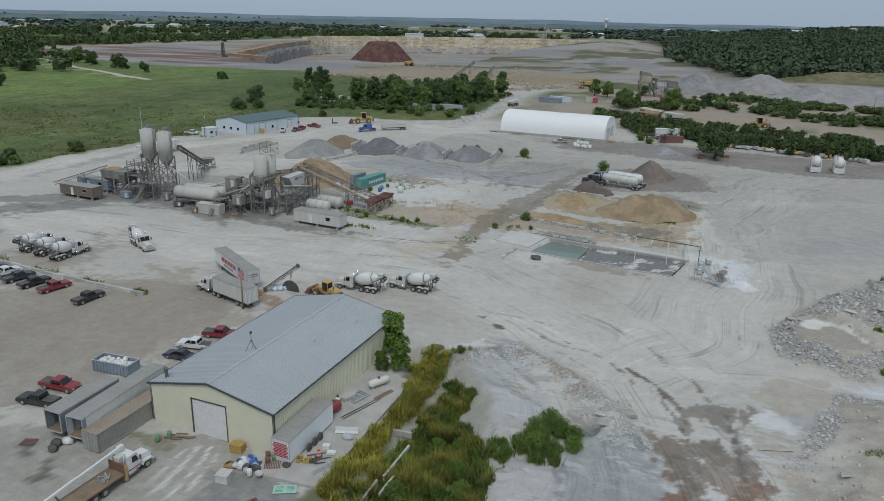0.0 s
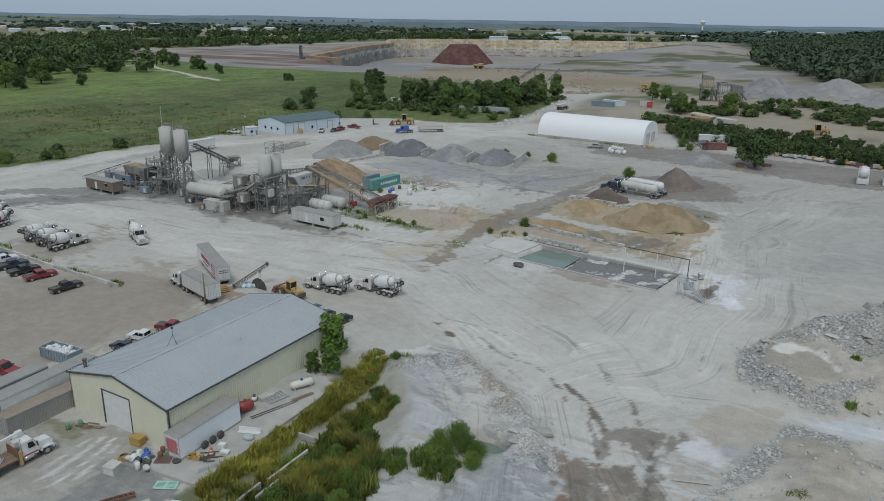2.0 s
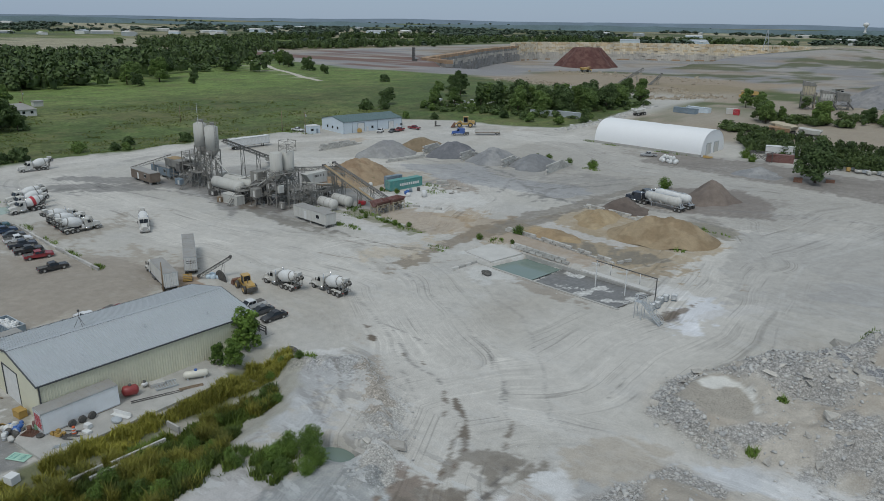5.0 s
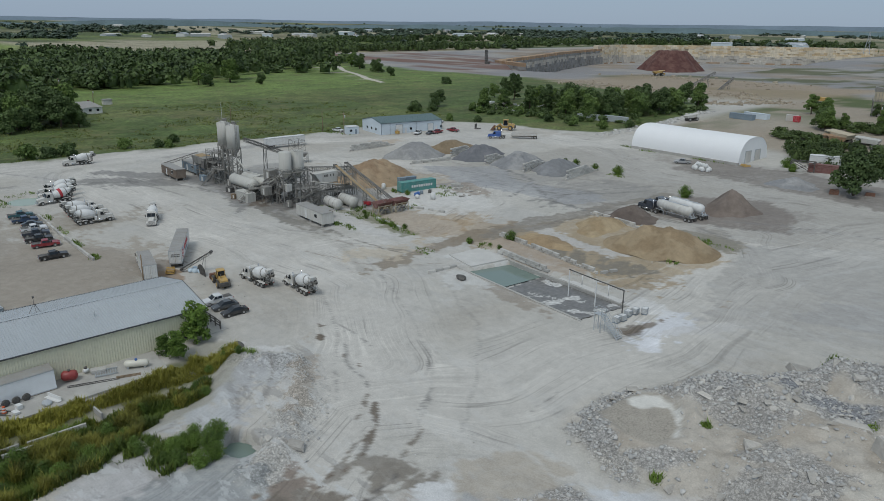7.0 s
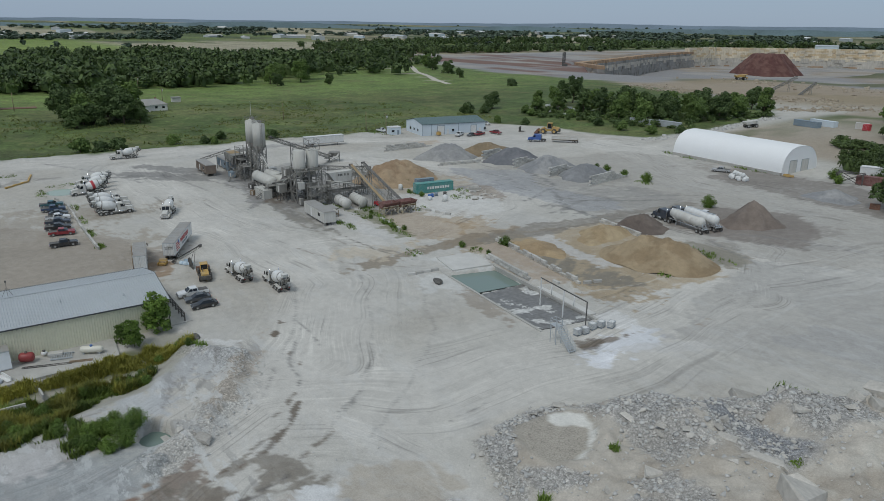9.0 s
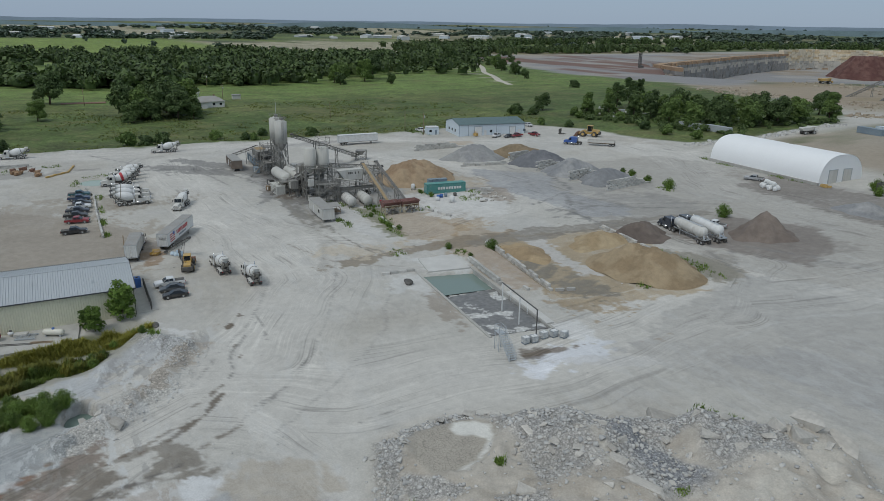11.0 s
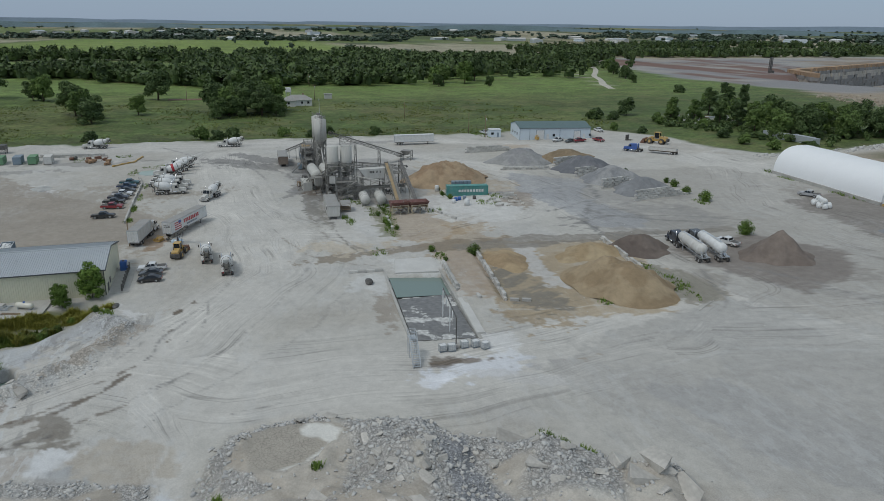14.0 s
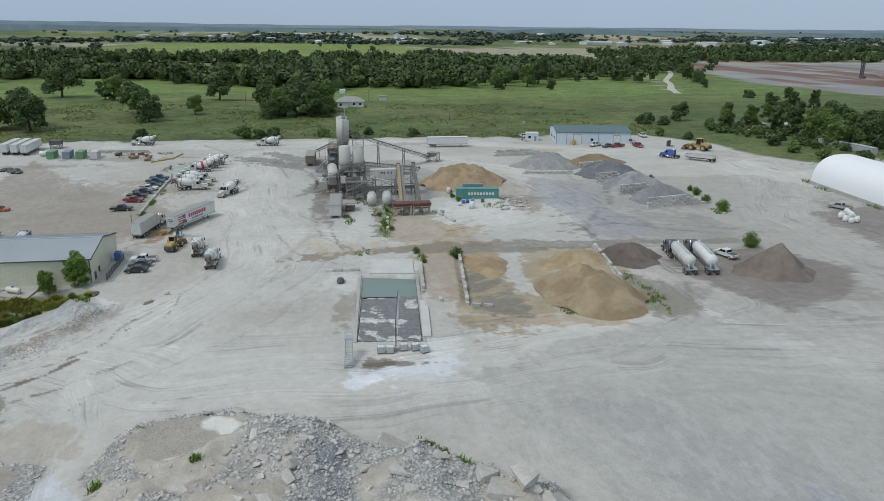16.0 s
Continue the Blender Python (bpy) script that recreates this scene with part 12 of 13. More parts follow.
litter("white_tote", "white plastic tote on the gravel", "tote", -38.7, 56.2, 20, M["plastic"], [("tote", (0, 0, 0.5), (1.3, 1.2, 1.0))], z=gz(-38.7, 56.2))
litter("solar_sheet", "blue panel lying on gravel", "panel", -41.3, 53.9, 30, M["bluetarp"], [("panel", (0, 0, 0.1), (1.0, 1.4, 0.06))], z=gz(-41.3, 53.9))
litter("scrap_timber", "scattered timber offcuts by the shed front", "timber", -61.0, 61.4, 20, M["timber"], [("offcut", (random.Random(k).uniform(-1.5, 1.5), random.Random(k + 5).uniform(-0.7, 0.7), 0.1 + 0.05 * (k % 4)), (random.Random(k + 2).uniform(0.8, 2.4), 0.12, 0.1)) for k in range(12)], z=gz(-61, 61.4))
litter("red_pallet", "broken red pallet behind the trailers", "pallet", -76.8, 52.5, 20, M["maroon"], [("slat", (-0.6 + k * 0.3, 0, 0.1), (0.2, 1.4, 0.08)) for k in range(6)], z=gz(-76.8, 52.5))
for i, (x, y, sx, mt) in enumerate(((-73.2, 53.6, 1.3, "chassis"), (-72.6, 52.6, 1.2, "chassis"), (-72.3, 54.6, 1.5, "plastic"))):
    lumpy("refuse_bag", x, y, sx, sx * 0.8, 0.9, M[mt], "full refuse bag behind the open trailer", "bag", "heap of bags", 90 + i)
# precast beams lying in the grass
for x, y, hd, L in ((-34.2, 62.7, 92, 4.2), (-32.8, 64.4, 90, 3.8), (-33.8, 69.2, 90, 7.2), (-35.8, 75.0, 5, 2.6)):
    b = thing("precast_beam", x, y, hd, "precast concrete beam lying in tall grass", "concrete beam", "precast beams")
    quick("beam", M["block"], b, ((0, 0, 0.75), (L, 0.28, 0.9)), bevel=0.03)
gt = thing("cattle_grid", -38.3, 97.2, 25, "pale slatted grid lying at the ledge", "grid")
for k in range(12):
    quick("slat", M["block"], gt, ((-1.6 + k * 0.29, 0, 0.15), (0.14, 1.5, 0.12)))
bt = thing("tractor_tyre", -35.3, 59.0, 0, "big black tyre lying in grass", "tyre", "spare tyres")
bm = bmesh.new()
lathe(bm, [(0, 0.4), (0.03, 0.75), (0.2, 0.85), (0.4, 0.75), (0.43, 0.4)], (0, 0, 0.3), (0, 0, 1.3), 20)
part("tread", bm, M["rubber"], bt)

# ---- black fence and blue tank behind the shed ----
fe = thing("rail_fence", -48.4, 99.3, 0, "black post and rail fence behind the shed", "fence", z=0)
for k in range(8):
    x, y = -48.4 - k * 1.9, 99.3 + 0.0 * k
    quick("post", M["chassis"], fe, ((x + 48.4, 0, gz(x, y) + 0.75), (0.2, 0.2, 1.7)))
for k in range(7):
    for h in (0.5, 1.0, 1.4):
        x = -48.4 - k * 1.9
        quick("rail", M["chassis"], fe, ((x + 48.4 - 0.95, 0.12, gz(x, 99.3) + h), (1.9, 0.06, 0.2)))
bl = thing("blue_tank", -61.6, 98.2, 0, "square blue plastic tank behind the shed", "tank")
quick("tank", M["bluetarp"], bl, ((0, 0, 1.0), (1.7, 1.3, 2.0)), bevel=0.1)
quick("lid", M["darksteel"], bl, ((0, 0, 2.05), (0.5, 0.5, 0.1)))
bm = bmesh.new()
cs = [(-62.5, 97.0), (-47.6, 97.0), (-47.8, 100.5), (-62.5, 100.5)]
tv = [bm.verts.new((x, y, gz(x, y) + 0.1)) for x, y in cs]
bv = [bm.verts.new((x, y, gz(x, y) - 0.5)) for x, y in cs]
bm.faces.new(tv), bm.faces.new(bv[::-1])
for i in range(4):
    bm.faces.new((tv[i], bv[i], bv[(i + 1) % 4], tv[(i + 1) % 4]))
tagged(part("rear_pavement", bm, M["concrete"]), "pale concrete strip behind the shed", "slab", kind="structure")
lumpy("black_tarp", -37.7, 146.4, 2.2, 1.5, 1.0, M["chassis"], "crumpled black tarpaulin heap on pale concrete", "tarpaulin", "", 7)
lumpy("black_tarp", -41.0, 99.0, 2.2, 1.2, 0.6, M["chassis"], "dark scrap and tarpaulin in weeds", "tarpaulin", "", 8)

# ---- by the teal container ----
for i, (x, y, r, h, mt) in enumerate(((-88.8, 183.7, 0.75, 1.9, "plastic"), (-94.8, 182.4, 0.5, 1.0, "bluetarp"), (-95.2, 183.6, 0.5, 1.0, "bluetarp"), (-95.5, 185.2, 0.5, 1.1, "slateblue"), (-107.4, 180.3, 0.6, 1.8, "plastic"), (-95.0, 188, 0.5, 1.0, "darksteel"), (-92.5, 181.0, 0.6, 1.1, "plastic"))):
    t = thing("plastic_drum", x, y, 0, "upright plastic drum near the teal container", "drum", "plastic drums")
    bm = bmesh.new()
    lathe(bm, [(0, r), (h * 0.9, r), (h, r * 0.6)], (0, 0, 0), (0, 0, 1), 18)
    part("shell", bm, M[mt], t)
for i in range(16):
    x, y = -88 + _j.uniform(-5, 4), 194 + _j.uniform(-5, 6)
    b = thing("concrete_lump", x, y, _j.uniform(0, 180), "broken concrete lump near the container", "concrete lump", "broken concrete")
    o = new("lump", ROCKS[i % 6])
    o.parent = b
    o.matrix_basis = Matrix.Translation((0, 0, 0.2)) @ Matrix.Diagonal((_j.uniform(0.8, 2.2), _j.uniform(0.6, 1.4), _j.uniform(0.6, 1.0), 1))
litter("blue_cages", "dark blue rack behind the teal container", "rack", -104.5, 187.0, 83, M["slateblue"], [("rack_bay", (-2.4 + k * 1.2, 0, 1.7), (1.1, 1.6, 3.2)) for k in range(5)], z=gz(-104.5, 187), group="")
red = thing("red_compressor", -95.5, 165.5, 10, "red compressor near the feed hoppers", "compressor")
quick("body", M["redwhite"], red, ((0, 0, 0.8), (2.2, 1.2, 1.0)), bevel=0.15)
for sg in (-1, 1):
    wheel(red, 0, sg * 0.7, 0.35, 0.2)

# ---- left side: containers, trailers, scrap ----
for x, y, mt, lab in ((-185.2, 44.6, "green", "green shipping container in a row"), (-184.8, 50.2, "slateblue", "blue-grey shipping container in a row"), (-184.2, 55.0, "green", "green shipping container in a row"), (-183.5, 60.0, "whitedirty", "pale tan shipping container in a row")):
    container(x, y, 3, 6.1, M[mt], lab)
for x, y in ((-197.5, 33.2), (-198.5, 29.4), (-199.5, 25.4)):
    box_trailer(x, y, 178, 14.0, "white box trailer in a parked row", roof="whitedirty", side="white")
drum_tank("white_tank", -188.5, 40.6, 90, 3.4, 0.9, M["plastic"], "white horizontal tank on the ground", gz(-188.5, 40.6), False)
hp = thing("dark_hopper", -204, 40, 0, "dark square hopper beyond the containers", "hopper")
quick("hopper_box", M["darksteel"], hp, ((0, 0, 2.4), (3.6, 4.0, 1.6)))
bm = bmesh.new()
braced_tower(bm, -1.6, 1.6, -1.8, 1.8, -0.3, 1.8, 1, 0.2)
part("leg_frame", bm, M["darksteel"], hp)
for i in range(11):
    x, y = -180 + _j.uniform(-8, 4), 72 + _j.uniform(-7, 8)
    t = thing("scrap_part", x, y, _j.uniform(0, 180), "rusty machine part in a scrap yard", "scrap", "scrap parts")
    bm = bmesh.new()
    box(bm, (0, 0, 0.5), (_j.uniform(1, 2.4), _j.uniform(0.6, 1.2), 0.9), bevel=0.1)
    cyl(bm, (0.4, -0.8, 0.6), (0.4, 0.8, 0.6), 0.5, n=12)
    beam(bm, (-1.2, 0, 0.3), (1.4, 0.5, 1.1), 0.2)
    part("casting", bm, _j.choice((M["rust"], M["rust"], M["ochre"], M["darksteel"])), t)
block_wall([(-172.5, 82.0), (-178, 88.5), (-188, 90.5)], 1, "yellow painted kerb round the scrap yard", L=3.0, h=0.5, w=0.5, name="yellow_kerb", mat="yellow", seed=30)
for i in range(7):
    lumpy("asphalt_heap", -163 + _j.uniform(-6, 4), 38 + _j.uniform(-4, 4), 2.6, 2.0, 0.9, M["chassis"], "black spoil heap on the yard", "spoil", "black spoil", 120 + i)
heap("gravel_mound", -144.5, 65.5, 4.5, 3.5, 20, 0.9, (0.3, 0.3, 0.29), (0.4, 0.4, 0.38), "low grey heap beside a chalky ring", "material heaps", seed=33)
M["orangecar"] = surf("car_paint_orange", (0.45, 0.09, 0.02), 0.05, 1, 0.3, bump=0, dust=0.1)
sedan(-111.2, 55.0, 80, M["orangecar"], "orange car at the yard's edge")
sedan(-104, 47.5, 80, M["carred"], "red car at the yard's edge")


# ---- poles ----
def pole(x, y, h, label, arm=True):
    t = thing("utility_pole", x, y, 20, label, "utility pole", "utility poles")
    bm = bmesh.new()
    cyl(bm, (0, 0, -0.5), (0, 0, h), 0.17, 0.11, 8)
    part("pole", bm, M["timber"], t)
    if arm:
        quick("cross_arm", M["timber"], t, ((0, 0, h - 0.5), (0.14, 2.2, 0.14)))
        bm = bmesh.new()
        cyl(bm, (0.3, 0.3, h - 2.2), (0.3, 0.3, h - 1.2), 0.25, n=10)
        part("transformer", bm, M["galv"], t)


pole(-206, 223, 9, "wooden utility pole at the meadow's edge", False)
pole(-195.5, 227, 9.5, "wooden utility pole with transformer")
pole(-260, 207, 8, "thin wooden pole in the meadow", False)
pole(-428, 178, 9, "wooden utility pole near the farmhouse")
pole(-345, 172, 9, "wooden utility pole near the farmhouse")
pole(-340, 100, 9, "wooden utility pole near the farmhouse", False)
pole(-40, 388, 10, "wooden utility pole in the side yard")
pole(-78.5, 97.5, 6, "thin lamp post behind the shed", False)
pole(55, 385, 9, "wooden utility pole on the bank", False)


# ---- farmhouse ----
def farmhouse():
    s = thing("farmhouse", -322, 160, 88, "white farmhouse with grey hipped roof", "house")
    quick("wall", M["white"], s, ((0, 0, 1.4), (15, 9, 3.4)), ((-4, -5.5, 1.3), (5, 4, 3.2)))
    for cx, cy, lx, ly, h in ((0, 0, 16, 10, 2.6), (-4, -5.0, 6, 6, 1.9)):
        bm = bmesh.new()
        a = [bm.verts.new((cx + x * lx / 2, cy + y * ly / 2, 3.05)) for x, y in ((-1, -1), (1, -1), (1, 1), (-1, 1))]
        r0, r1 = bm.verts.new((cx - lx * 0.22, cy, 3.05 + h)), bm.verts.new((cx + lx * 0.22, cy, 3.05 + h))
        for f in ((a[0], a[1], r1, r0), (a[1], a[2], r1), (a[2], a[3], r0, r1), (a[3], a[0], r0), tuple(a[::-1])):
            bm.faces.new(f)
        part("roof", bm, M["roofgrey"], s, "grey shingle roof")
    for x in (-5.5, 2.0, 5.5):
        quick("window", M["glass"], s, ((x, -4.53 if x > -2 else -7.53, 1.7), (1.2, 0.06, 1.2)))
    quick("chimney", M["rust"], s, ((3, 1, 5.4), (0.8, 0.8, 1.6)))
    o = thing("garden_shed", -352, 181, 88, "small pale shed with dark roof", "shed")
    quick("wall", M["whitedirty"], o, ((0, 0, 1.1), (4.5, 3.5, 2.4)))
    quick("roof", M["roofgrey"], o, ((0, 0, 2.5), (5, 4, 0.5)))
    t = thing("water_tank_tower", -336, 156, 0, "white tank on a steel stand", "water tank")
    bm = bmesh.new()
    braced_tower(bm, -1.2, 1.2, -1.2, 1.2, -0.3, 5.5, 2, 0.15)
    part("stand", bm, M["galv"], t)
    quick("tank", M["white"], t, ((0, 0, 6.8), (3.2, 3.4, 2.6)), bevel=0.3)
    r = thing("red_earth_pad", -352, 100, 0, "bare red earth pad with rails", "earth pad", kind="structure")
    quick("pad", M["rust"], r, ((0, 0, 0.05), (7, 22, 0.3)))


farmhouse()


# ---- right side: containers, twin tanks, scrap, trailers ----
container(-149.5, 337.8, 8, 12.2, M["galv"], "grey container under the tree belt")
container(-136.0, 339.6, 2, 12.2, M["galv"], "grey container under the tree belt")
container(-96, 383, -10, 12.2, M["slateblue"], "pale blue container in the side yard")
container(-92, 389, -10, 12.2, M["bluewhite"], "pale blue container in the side yard")
container(-76.5, 391, 20, 5.0, M["whitedirty"], "small pale container in the side yard")
container(-73.3, 388.5, 100, 3.0, M["redwhite"], "small red container in the side yard")
container(-24.4, 292.5, 15, 8.5, M["maroon"], "dark red container beside scrap frames")
box_trailer(-26, 300.5, 15, 11.0, "white box trailer behind a red container", roof="white", side="white")
sf = thing("steel_skeleton", -30.0, 290.5, 15, "black steel frame skeleton near a gravel heap", "steel frame")
bm = bmesh.new()
braced_tower(bm, -3.5, 3.5, -1.5, 1.5, -0.2, 3.2, 1, 0.3)
part("frame", bm, M["chassis"], sf)
for i in range(30):
    f = i / 29
    x, y = -3 + 44 * f, 291.0 - 9.5 * f + _j.uniform(-1.6, 1.6)
    t = thing("scrap_machine", x, y, _j.uniform(0, 180), "row of disused machine parts by the hedge", "scrap", "disused machines")
    bm = bmesh.new()
    box(bm, (0, 0, 0.8), (_j.uniform(1.0, 3.0), _j.uniform(0.7, 1.6), _j.uniform(0.5, 1.3)), bevel=0.1)
    beam(bm, (-0.9, 0, 0.4), (1.0, _j.uniform(-0.6, 0.6), _j.uniform(0.8, 2.0)), 0.2)
    part("casting", bm, _j.choice((M["silo"], M["whitedirty"], M["galv"], M["yellow"], M["maroon"], M["galv"])), t)
# a yellow screening plant belongs here; a loader is built in its stead
wheel_loader(6.4, 337, 195, "dusty yellow wheel loader in place of a screening plant beyond the hedge", 1.3)
dump_truck(-39, 344, 160, "old tan dump truck with its bed loaded", M["dustcream"], 1.25)
litter("yellow_scrap", "yellow scrap parts by the hangar", "scrap", -46.1, 285.5, 20, M["yellow"], [("scrap_piece", (_j.uniform(-2, 2), _j.uniform(-1.5, 1.5), 0.4), (1.2, 0.5, 0.6)) for _ in range(5)], z=gz(-46.1, 285.5), group="")
litter("rusty_disc", "rusty parts beneath the big tree", "scrap", -11.5, 267.2, 20, M["rust"], [("part_block", (0, 0, 0.7), (2.4, 1.2, 1.4)), ("part_block", (9, 2, 0.6), (2.4, 0.8, 1.0))], z=gz(-11.5, 267.2), group="")
litter("blade_attachment", "black loader forks standing on the yard", "attachment", -169, 280, 30, M["chassis"], [("plate", (0, 0, 1.2), (0.4, 2.2, 2.2)), ("tine", (1.2, 0.7, 0.3), (2.2, 0.3, 0.2)), ("tine", (1.2, -0.7, 0.3), (2.2, 0.3, 0.2))], z=gz(-169, 280), group="")
litter("yellow_forklift", "small yellow machine by the workshop door", "forklift", -181.5, 245.0, 10, M["yellow"], [("body", (0, 0, 0.9), (1.8, 1.1, 1.2)), ("guard", (0, 0, 1.9), (1.2, 1.0, 0.1))], z=gz(-181.5, 245), group="")
for k, x in enumerate((24.2, 31.0)):
    t = thing("skid_tank", x, 263 + 0.5 * k, 90, "white dome-ended tank on a skid", "tank", "skid tanks")
    bm = bmesh.new()
    lathe(bm, [(0, 0.3), (0.4, 1.4), (0.8, 1.6), (5.2, 1.6), (5.6, 1.4), (6.0, 0.3)], (-3, 0, 3.2), (3, 0, 3.2), 20)
    part("tank", bm, M["white"], t)
    for sx in (-3.2, 3.2):
        bm = bmesh.new()
        for sy in (-1.6, 1.6):
            beam(bm, (sx, sy, 0.2), (sx, sy * 0.8, 4.4), 0.16)
        beam(bm, (sx, -1.5, 1.2), (sx, 1.5, 1.2), 0.14)
        part("end_frame", bm, M["white"], t)
    quick("skid", M["white"], t, ((0, 1.3, 0.7), (7, 0.3, 1.4)), ((0, -1.3, 0.7), (7, 0.3, 1.4)), ((-3.4, 0, 0.9), (0.3, 2.8, 1.6)))
    bm = bmesh.new()
    beam(bm, (-2.6, 1.0, 1.2), (-2.6, 1.0, 5.4), 0.12), beam(bm, (-2.6, 1.0, 5.4), (-1.2, 0, 5.2), 0.1)
    part("vent_pipe", bm, M["orange"], t)
# rubbish tip behind the workshop trees
for i in range(40):
    x, y = -208 + _j.gauss(0, 7), 346 + _j.gauss(0, 9)
    t = thing("rubbish_piece", x, y, _j.uniform(0, 180), "pale discarded panel on a rubbish tip", "rubbish", "rubbish tip")
    quick("panel", _j.choice((M["whitedirty"], M["plastic"], M["galv"], M["timber"], M["block"])), t, ((0, 0, _j.uniform(0.3, 1.3)), (_j.uniform(1, 4), _j.uniform(0.6, 2), _j.uniform(0.3, 1.4))))


# ---- crushing plant and quarry gear ----
def crusher():
    s = thing("crushing_plant", -54, 432, 20, "dusty crushing plant with towers, screens and chutes", "crushing plant")
    for dx, dy, h, mt in ((0, 0, 13, "dustcream"), (8, -4, 9.5, "whitedirty"), (16, 3, 8.5, "plant")):
        bm = bmesh.new()
        braced_tower(bm, dx - 3, dx + 3, dy - 3, dy + 3, -0.5, h * 0.55, 2, 0.35)
        part("leg_frame", bm, M["plant"], s)
        box_ = quick("housing", M[mt], s, ((dx, dy, h * 0.72), (5.6, 5.2, h * 0.34)))
        for k in range(5):
            quick("rib", M["plant"], box_, ((dx - 2.4 + k * 1.2, dy - 2.66, h * 0.72), (0.16, 0.14, h * 0.34)))
        bm = bmesh.new()
        prism(bm, [(dx - 3.2, h * 0.89), (dx + 3.2, h * 0.89), (dx + 2.2, h * 0.99), (dx - 3.0, h * 1.06)], dy - 2.8, dy + 2.8)
        part("screen_deck", bm, M["plant"], s, "sloping screen deck")
        bm = bmesh.new()
        rail_ring(bm, dx - 3.6, dx + 3.6, dy - 3.4, dy + 3.4, h * 0.55, w=0.12)
        box(bm, (dx, dy, h * 0.55), (7.2, 6.8, 0.15))
        part("walkway", bm, M["plant"], s)
        bm = bmesh.new()
        beam(bm, (dx + 2, dy - 3, h * 0.5), (dx + 5, dy - 4, 1.0), 1.0, 0.6)
        part("chute", bm, M["darksteel"], s)
    d = thing("red_hut", -38, 398, 20, "small open red hut with a dark red roof", "hut")
    for sx in (-2.9, 2.9):
        quick("wall", M["maroon"], d, ((sx, 0, 1.6), (0.2, 4, 3.2)))
    quick("back_wall", M["whitedirty"], d, ((0, 1.9, 1.6), (5.8, 0.2, 3.2)))
    bm = bmesh.new()
    prism(bm, [(-2.4, 3.2), (2.4, 3.2), (0, 4.3)], -3.4, 3.4)
    o = part("roof", bm, M["maroon"], d)
    o.matrix_basis = Matrix.Rotation(radians(90), 4, "Z")


crusher()
for p, q, lab in (((-46, 440, 6), (-27, 470, 17), "inclined conveyor over a stockpile"), ((-30, 425, 5), (-5, 430, 13), "long inclined quarry conveyor"), ((-22, 450, 5), (6, 484, 15), "inclined conveyor over a stockpile"),
                  ((12, 398, 6.5), (38, 426, 15), "long inclined conveyor at the stockpile"), ((-220, 535, 5), (-205, 560, 20), "dark inclined screening conveyor"), ((-190, 528, 5), (-183, 545, 18), "dark inclined screening conveyor")):
    conveyor(p, q, "quarry_conveyor", lab, width=1.6, depth=1.4, n=12, legs=(0.5, 0.85), w=0.22)
# the last one is an excavator, drawn with the dump truck's shape
for x, y, mt in ((-95, 470, "yellow"), (-60, 520, "silo"), (-300, 640, "yellow"), (-811, 580, "yellow")):
    dump_truck(x, y, (x * 13) % 360, "distant quarry machine on the haul road", M[mt], 1.2)
bm = bmesh.new()
braced_tower(bm, -1.0, 1.0, -1.0, 1.0, 0, 15, 6, 0.5)
box(bm, (2, 0, 1.5), (5, 3, 2.5))
part("mast", bm, M["darksteel"], thing("drill_rig", -523, 646, 0, "dark drilling rig with tall mast", "drill rig", z=8.0))
lt = thing("lattice_tower", -323, 1219, 20, "tall steel lattice pylon on the spoil bank", "pylon", z=16.5)
bm = bmesh.new()
for k in range(5):
    a, b = 6 * k, 6 * (k + 1)
    wa, wb = 4 - 0.75 * k, 4 - 0.75 * (k + 1)
    for sx, sy in ((-1, -1), (1, -1), (1, 1), (-1, 1)):
        beam(bm, (sx * wa, sy * wa, a), (sx * wb, sy * wb, b), 0.4)
        beam(bm, (sx * wa, sy * wa, a), (-sy * wb, sx * wb, b), 0.22)
part("mast", bm, M["galv"], lt)
for z, w in ((20, 7), (25, 8)):
    quick("cross_arm", M["galv"], lt, ((0, 0, z), (0.5, w * 2, 0.5)))
wtw = thing("water_tower", -528, 2889, 0, "white spheroid water tower on the skyline", "water tower", z=34)
bm = bmesh.new()
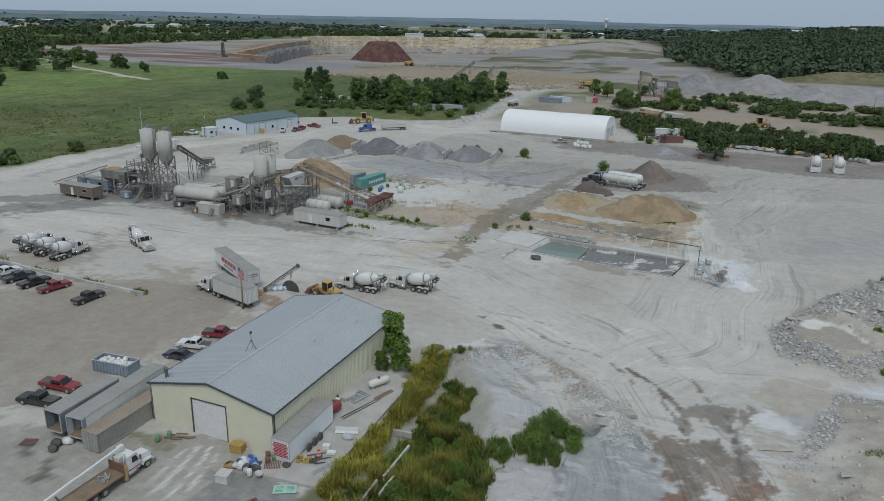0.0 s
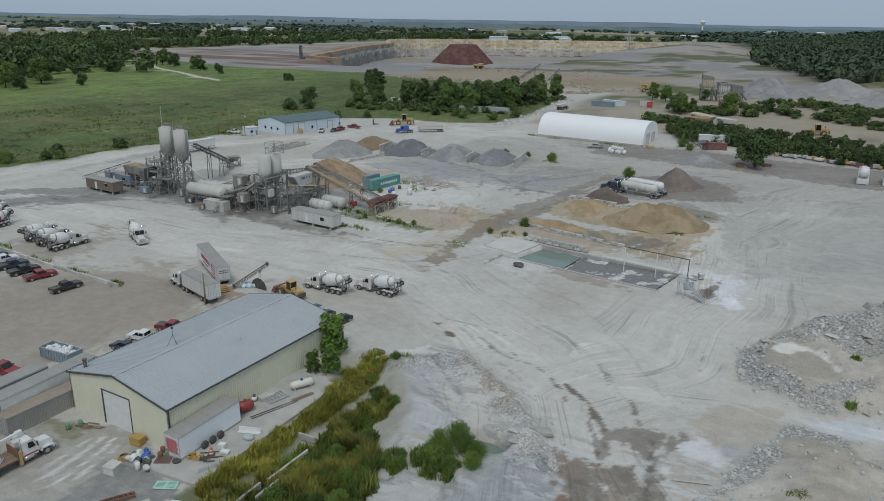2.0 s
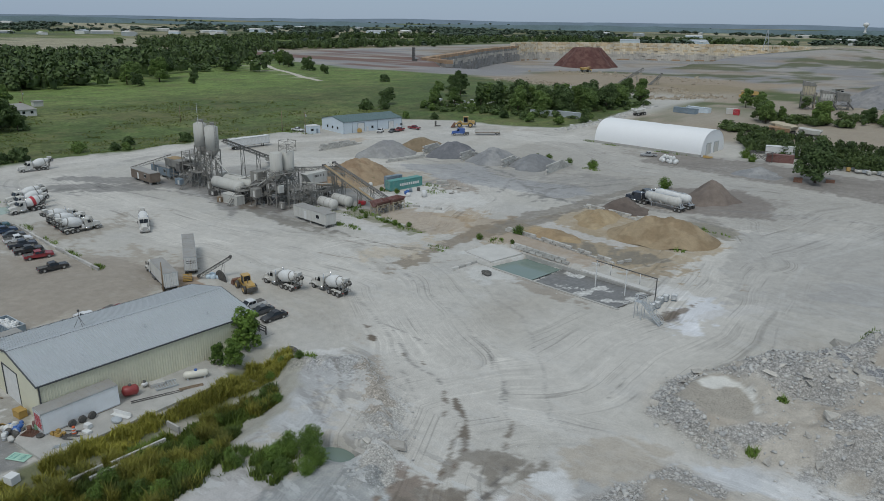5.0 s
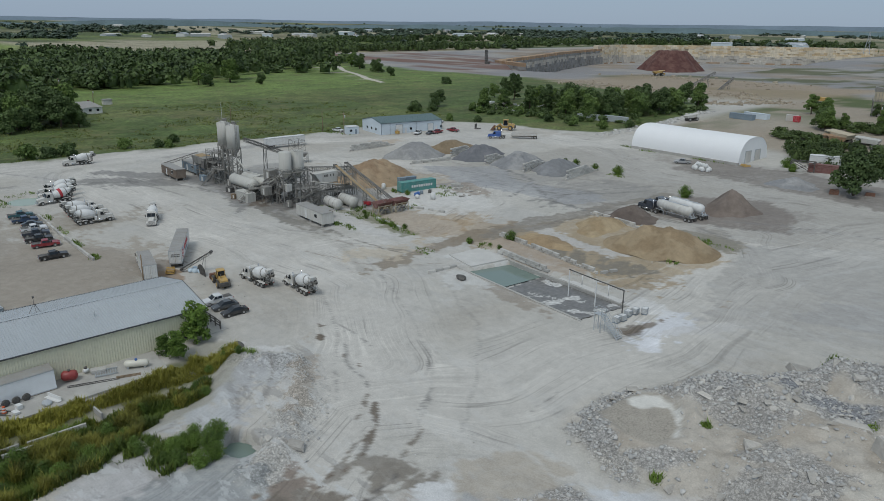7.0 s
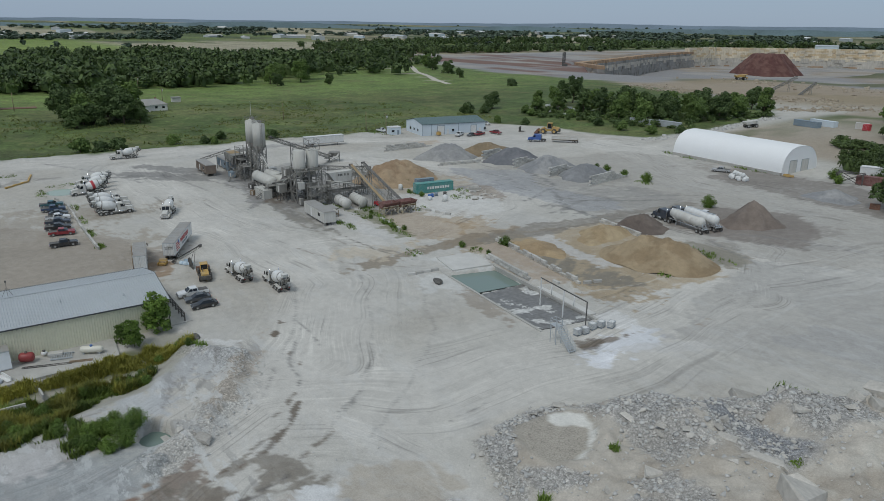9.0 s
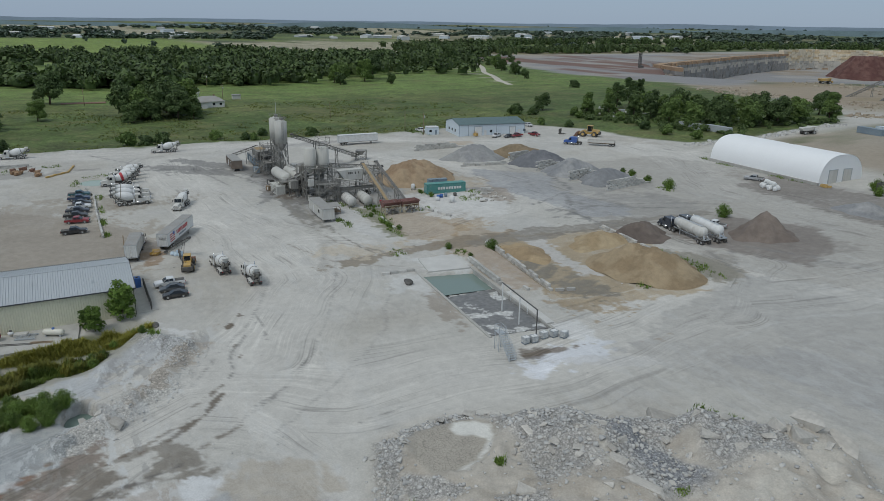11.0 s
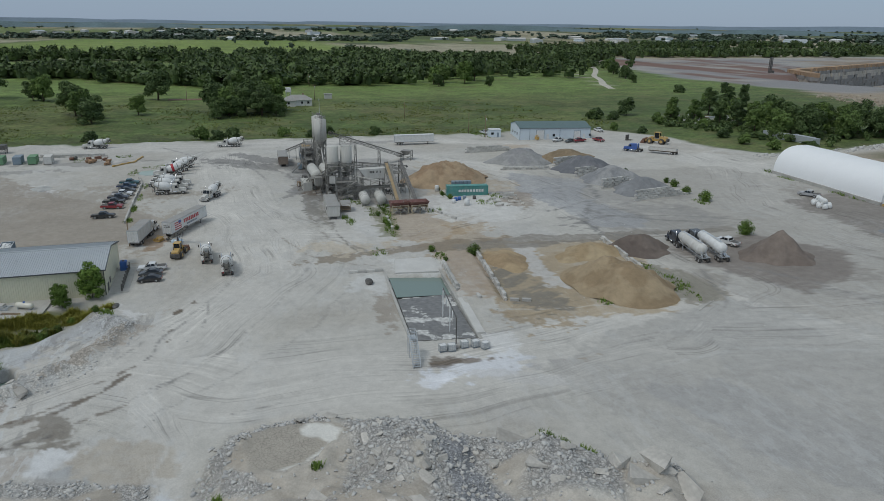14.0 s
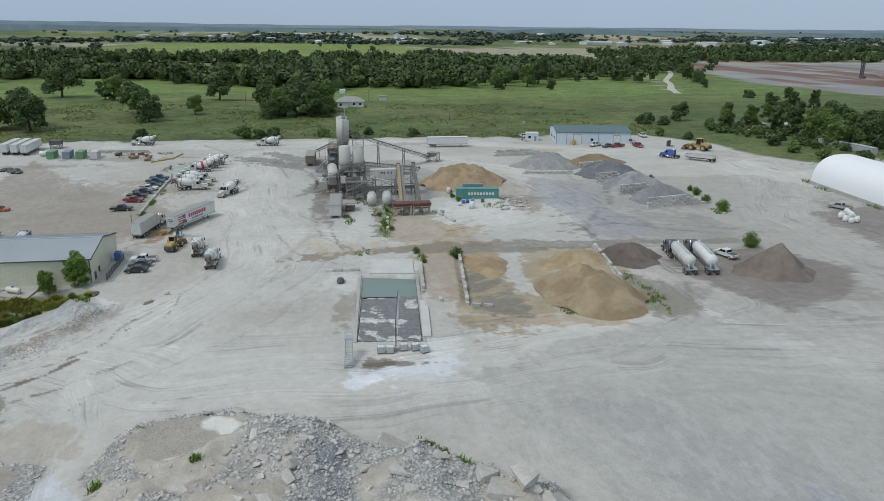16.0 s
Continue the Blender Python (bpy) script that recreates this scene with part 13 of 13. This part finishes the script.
lathe(bm, [(0, 6), (4, 3), (18, 3), (22, 7), (26, 10), (30, 9), (33, 4), (34, 0.5)], (0, 0, 0), (0, 0, 1), 18)
part("tank", bm, M["white"], wtw)
# distant pale sheds
for i in range(80):
    a = radians(90) + _j.uniform(-0.25, 1.75)
    r = _j.uniform(1700, 2850)
    x, y = r * math.cos(a), r * math.sin(a)
    b = thing("distant_building", x, y, _j.uniform(0, 180), "pale distant shed among fields", "building", "distant buildings", z=float(ground_z(np.array([x]), np.array([y]), False)[0]))
    w, d, h = _j.uniform(14, 60), _j.uniform(10, 24), _j.uniform(4, 9)
    quick("wall", _j.choice((M["white"], M["whitedirty"], M["galv"], M["bluewhite"])), b, ((0, 0, h / 2 - 1), (w, d, h + 2)))
    bm = bmesh.new()
    prism(bm, [(-d / 2 - 0.5, h), (0, h + d * 0.14), (d / 2 + 0.5, h)], -w / 2, w / 2)
    o = part("roof", bm, _j.choice((M["white"], M["galv"], M["whitedirty"])), b)
    o.matrix_basis = Matrix.Rotation(radians(90), 4, "Z")


# ---- wooded hills on the horizon, haze put into their colour ----
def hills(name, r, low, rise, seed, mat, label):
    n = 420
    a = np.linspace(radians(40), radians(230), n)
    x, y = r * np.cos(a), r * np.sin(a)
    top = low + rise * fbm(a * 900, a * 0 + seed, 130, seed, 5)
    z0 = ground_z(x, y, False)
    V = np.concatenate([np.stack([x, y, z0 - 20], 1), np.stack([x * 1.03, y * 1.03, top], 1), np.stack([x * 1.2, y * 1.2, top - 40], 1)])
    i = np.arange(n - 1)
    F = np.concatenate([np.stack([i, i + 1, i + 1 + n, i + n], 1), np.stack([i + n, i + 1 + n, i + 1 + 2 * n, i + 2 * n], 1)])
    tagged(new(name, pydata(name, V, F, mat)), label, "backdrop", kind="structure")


# backdrop strips: the blue tint is distance haze, stronger on the farther one
hills("wooded_hills", 3000, 22, 34, 601, surf("hazy_hill_woods", (0.105, 0.155, 0.165), 0.35, 0.03, 0.95, bump=0), "long wooded hills before the horizon, haze in their blue-green colour")
hills("far_ridge", 3900, 44, 22, 611, surf("hazy_ridge_woods", (0.15, 0.20, 0.245), 0.2, 0.02, 0.95, bump=0), "low ridge along the horizon, haze in its blue-grey colour")
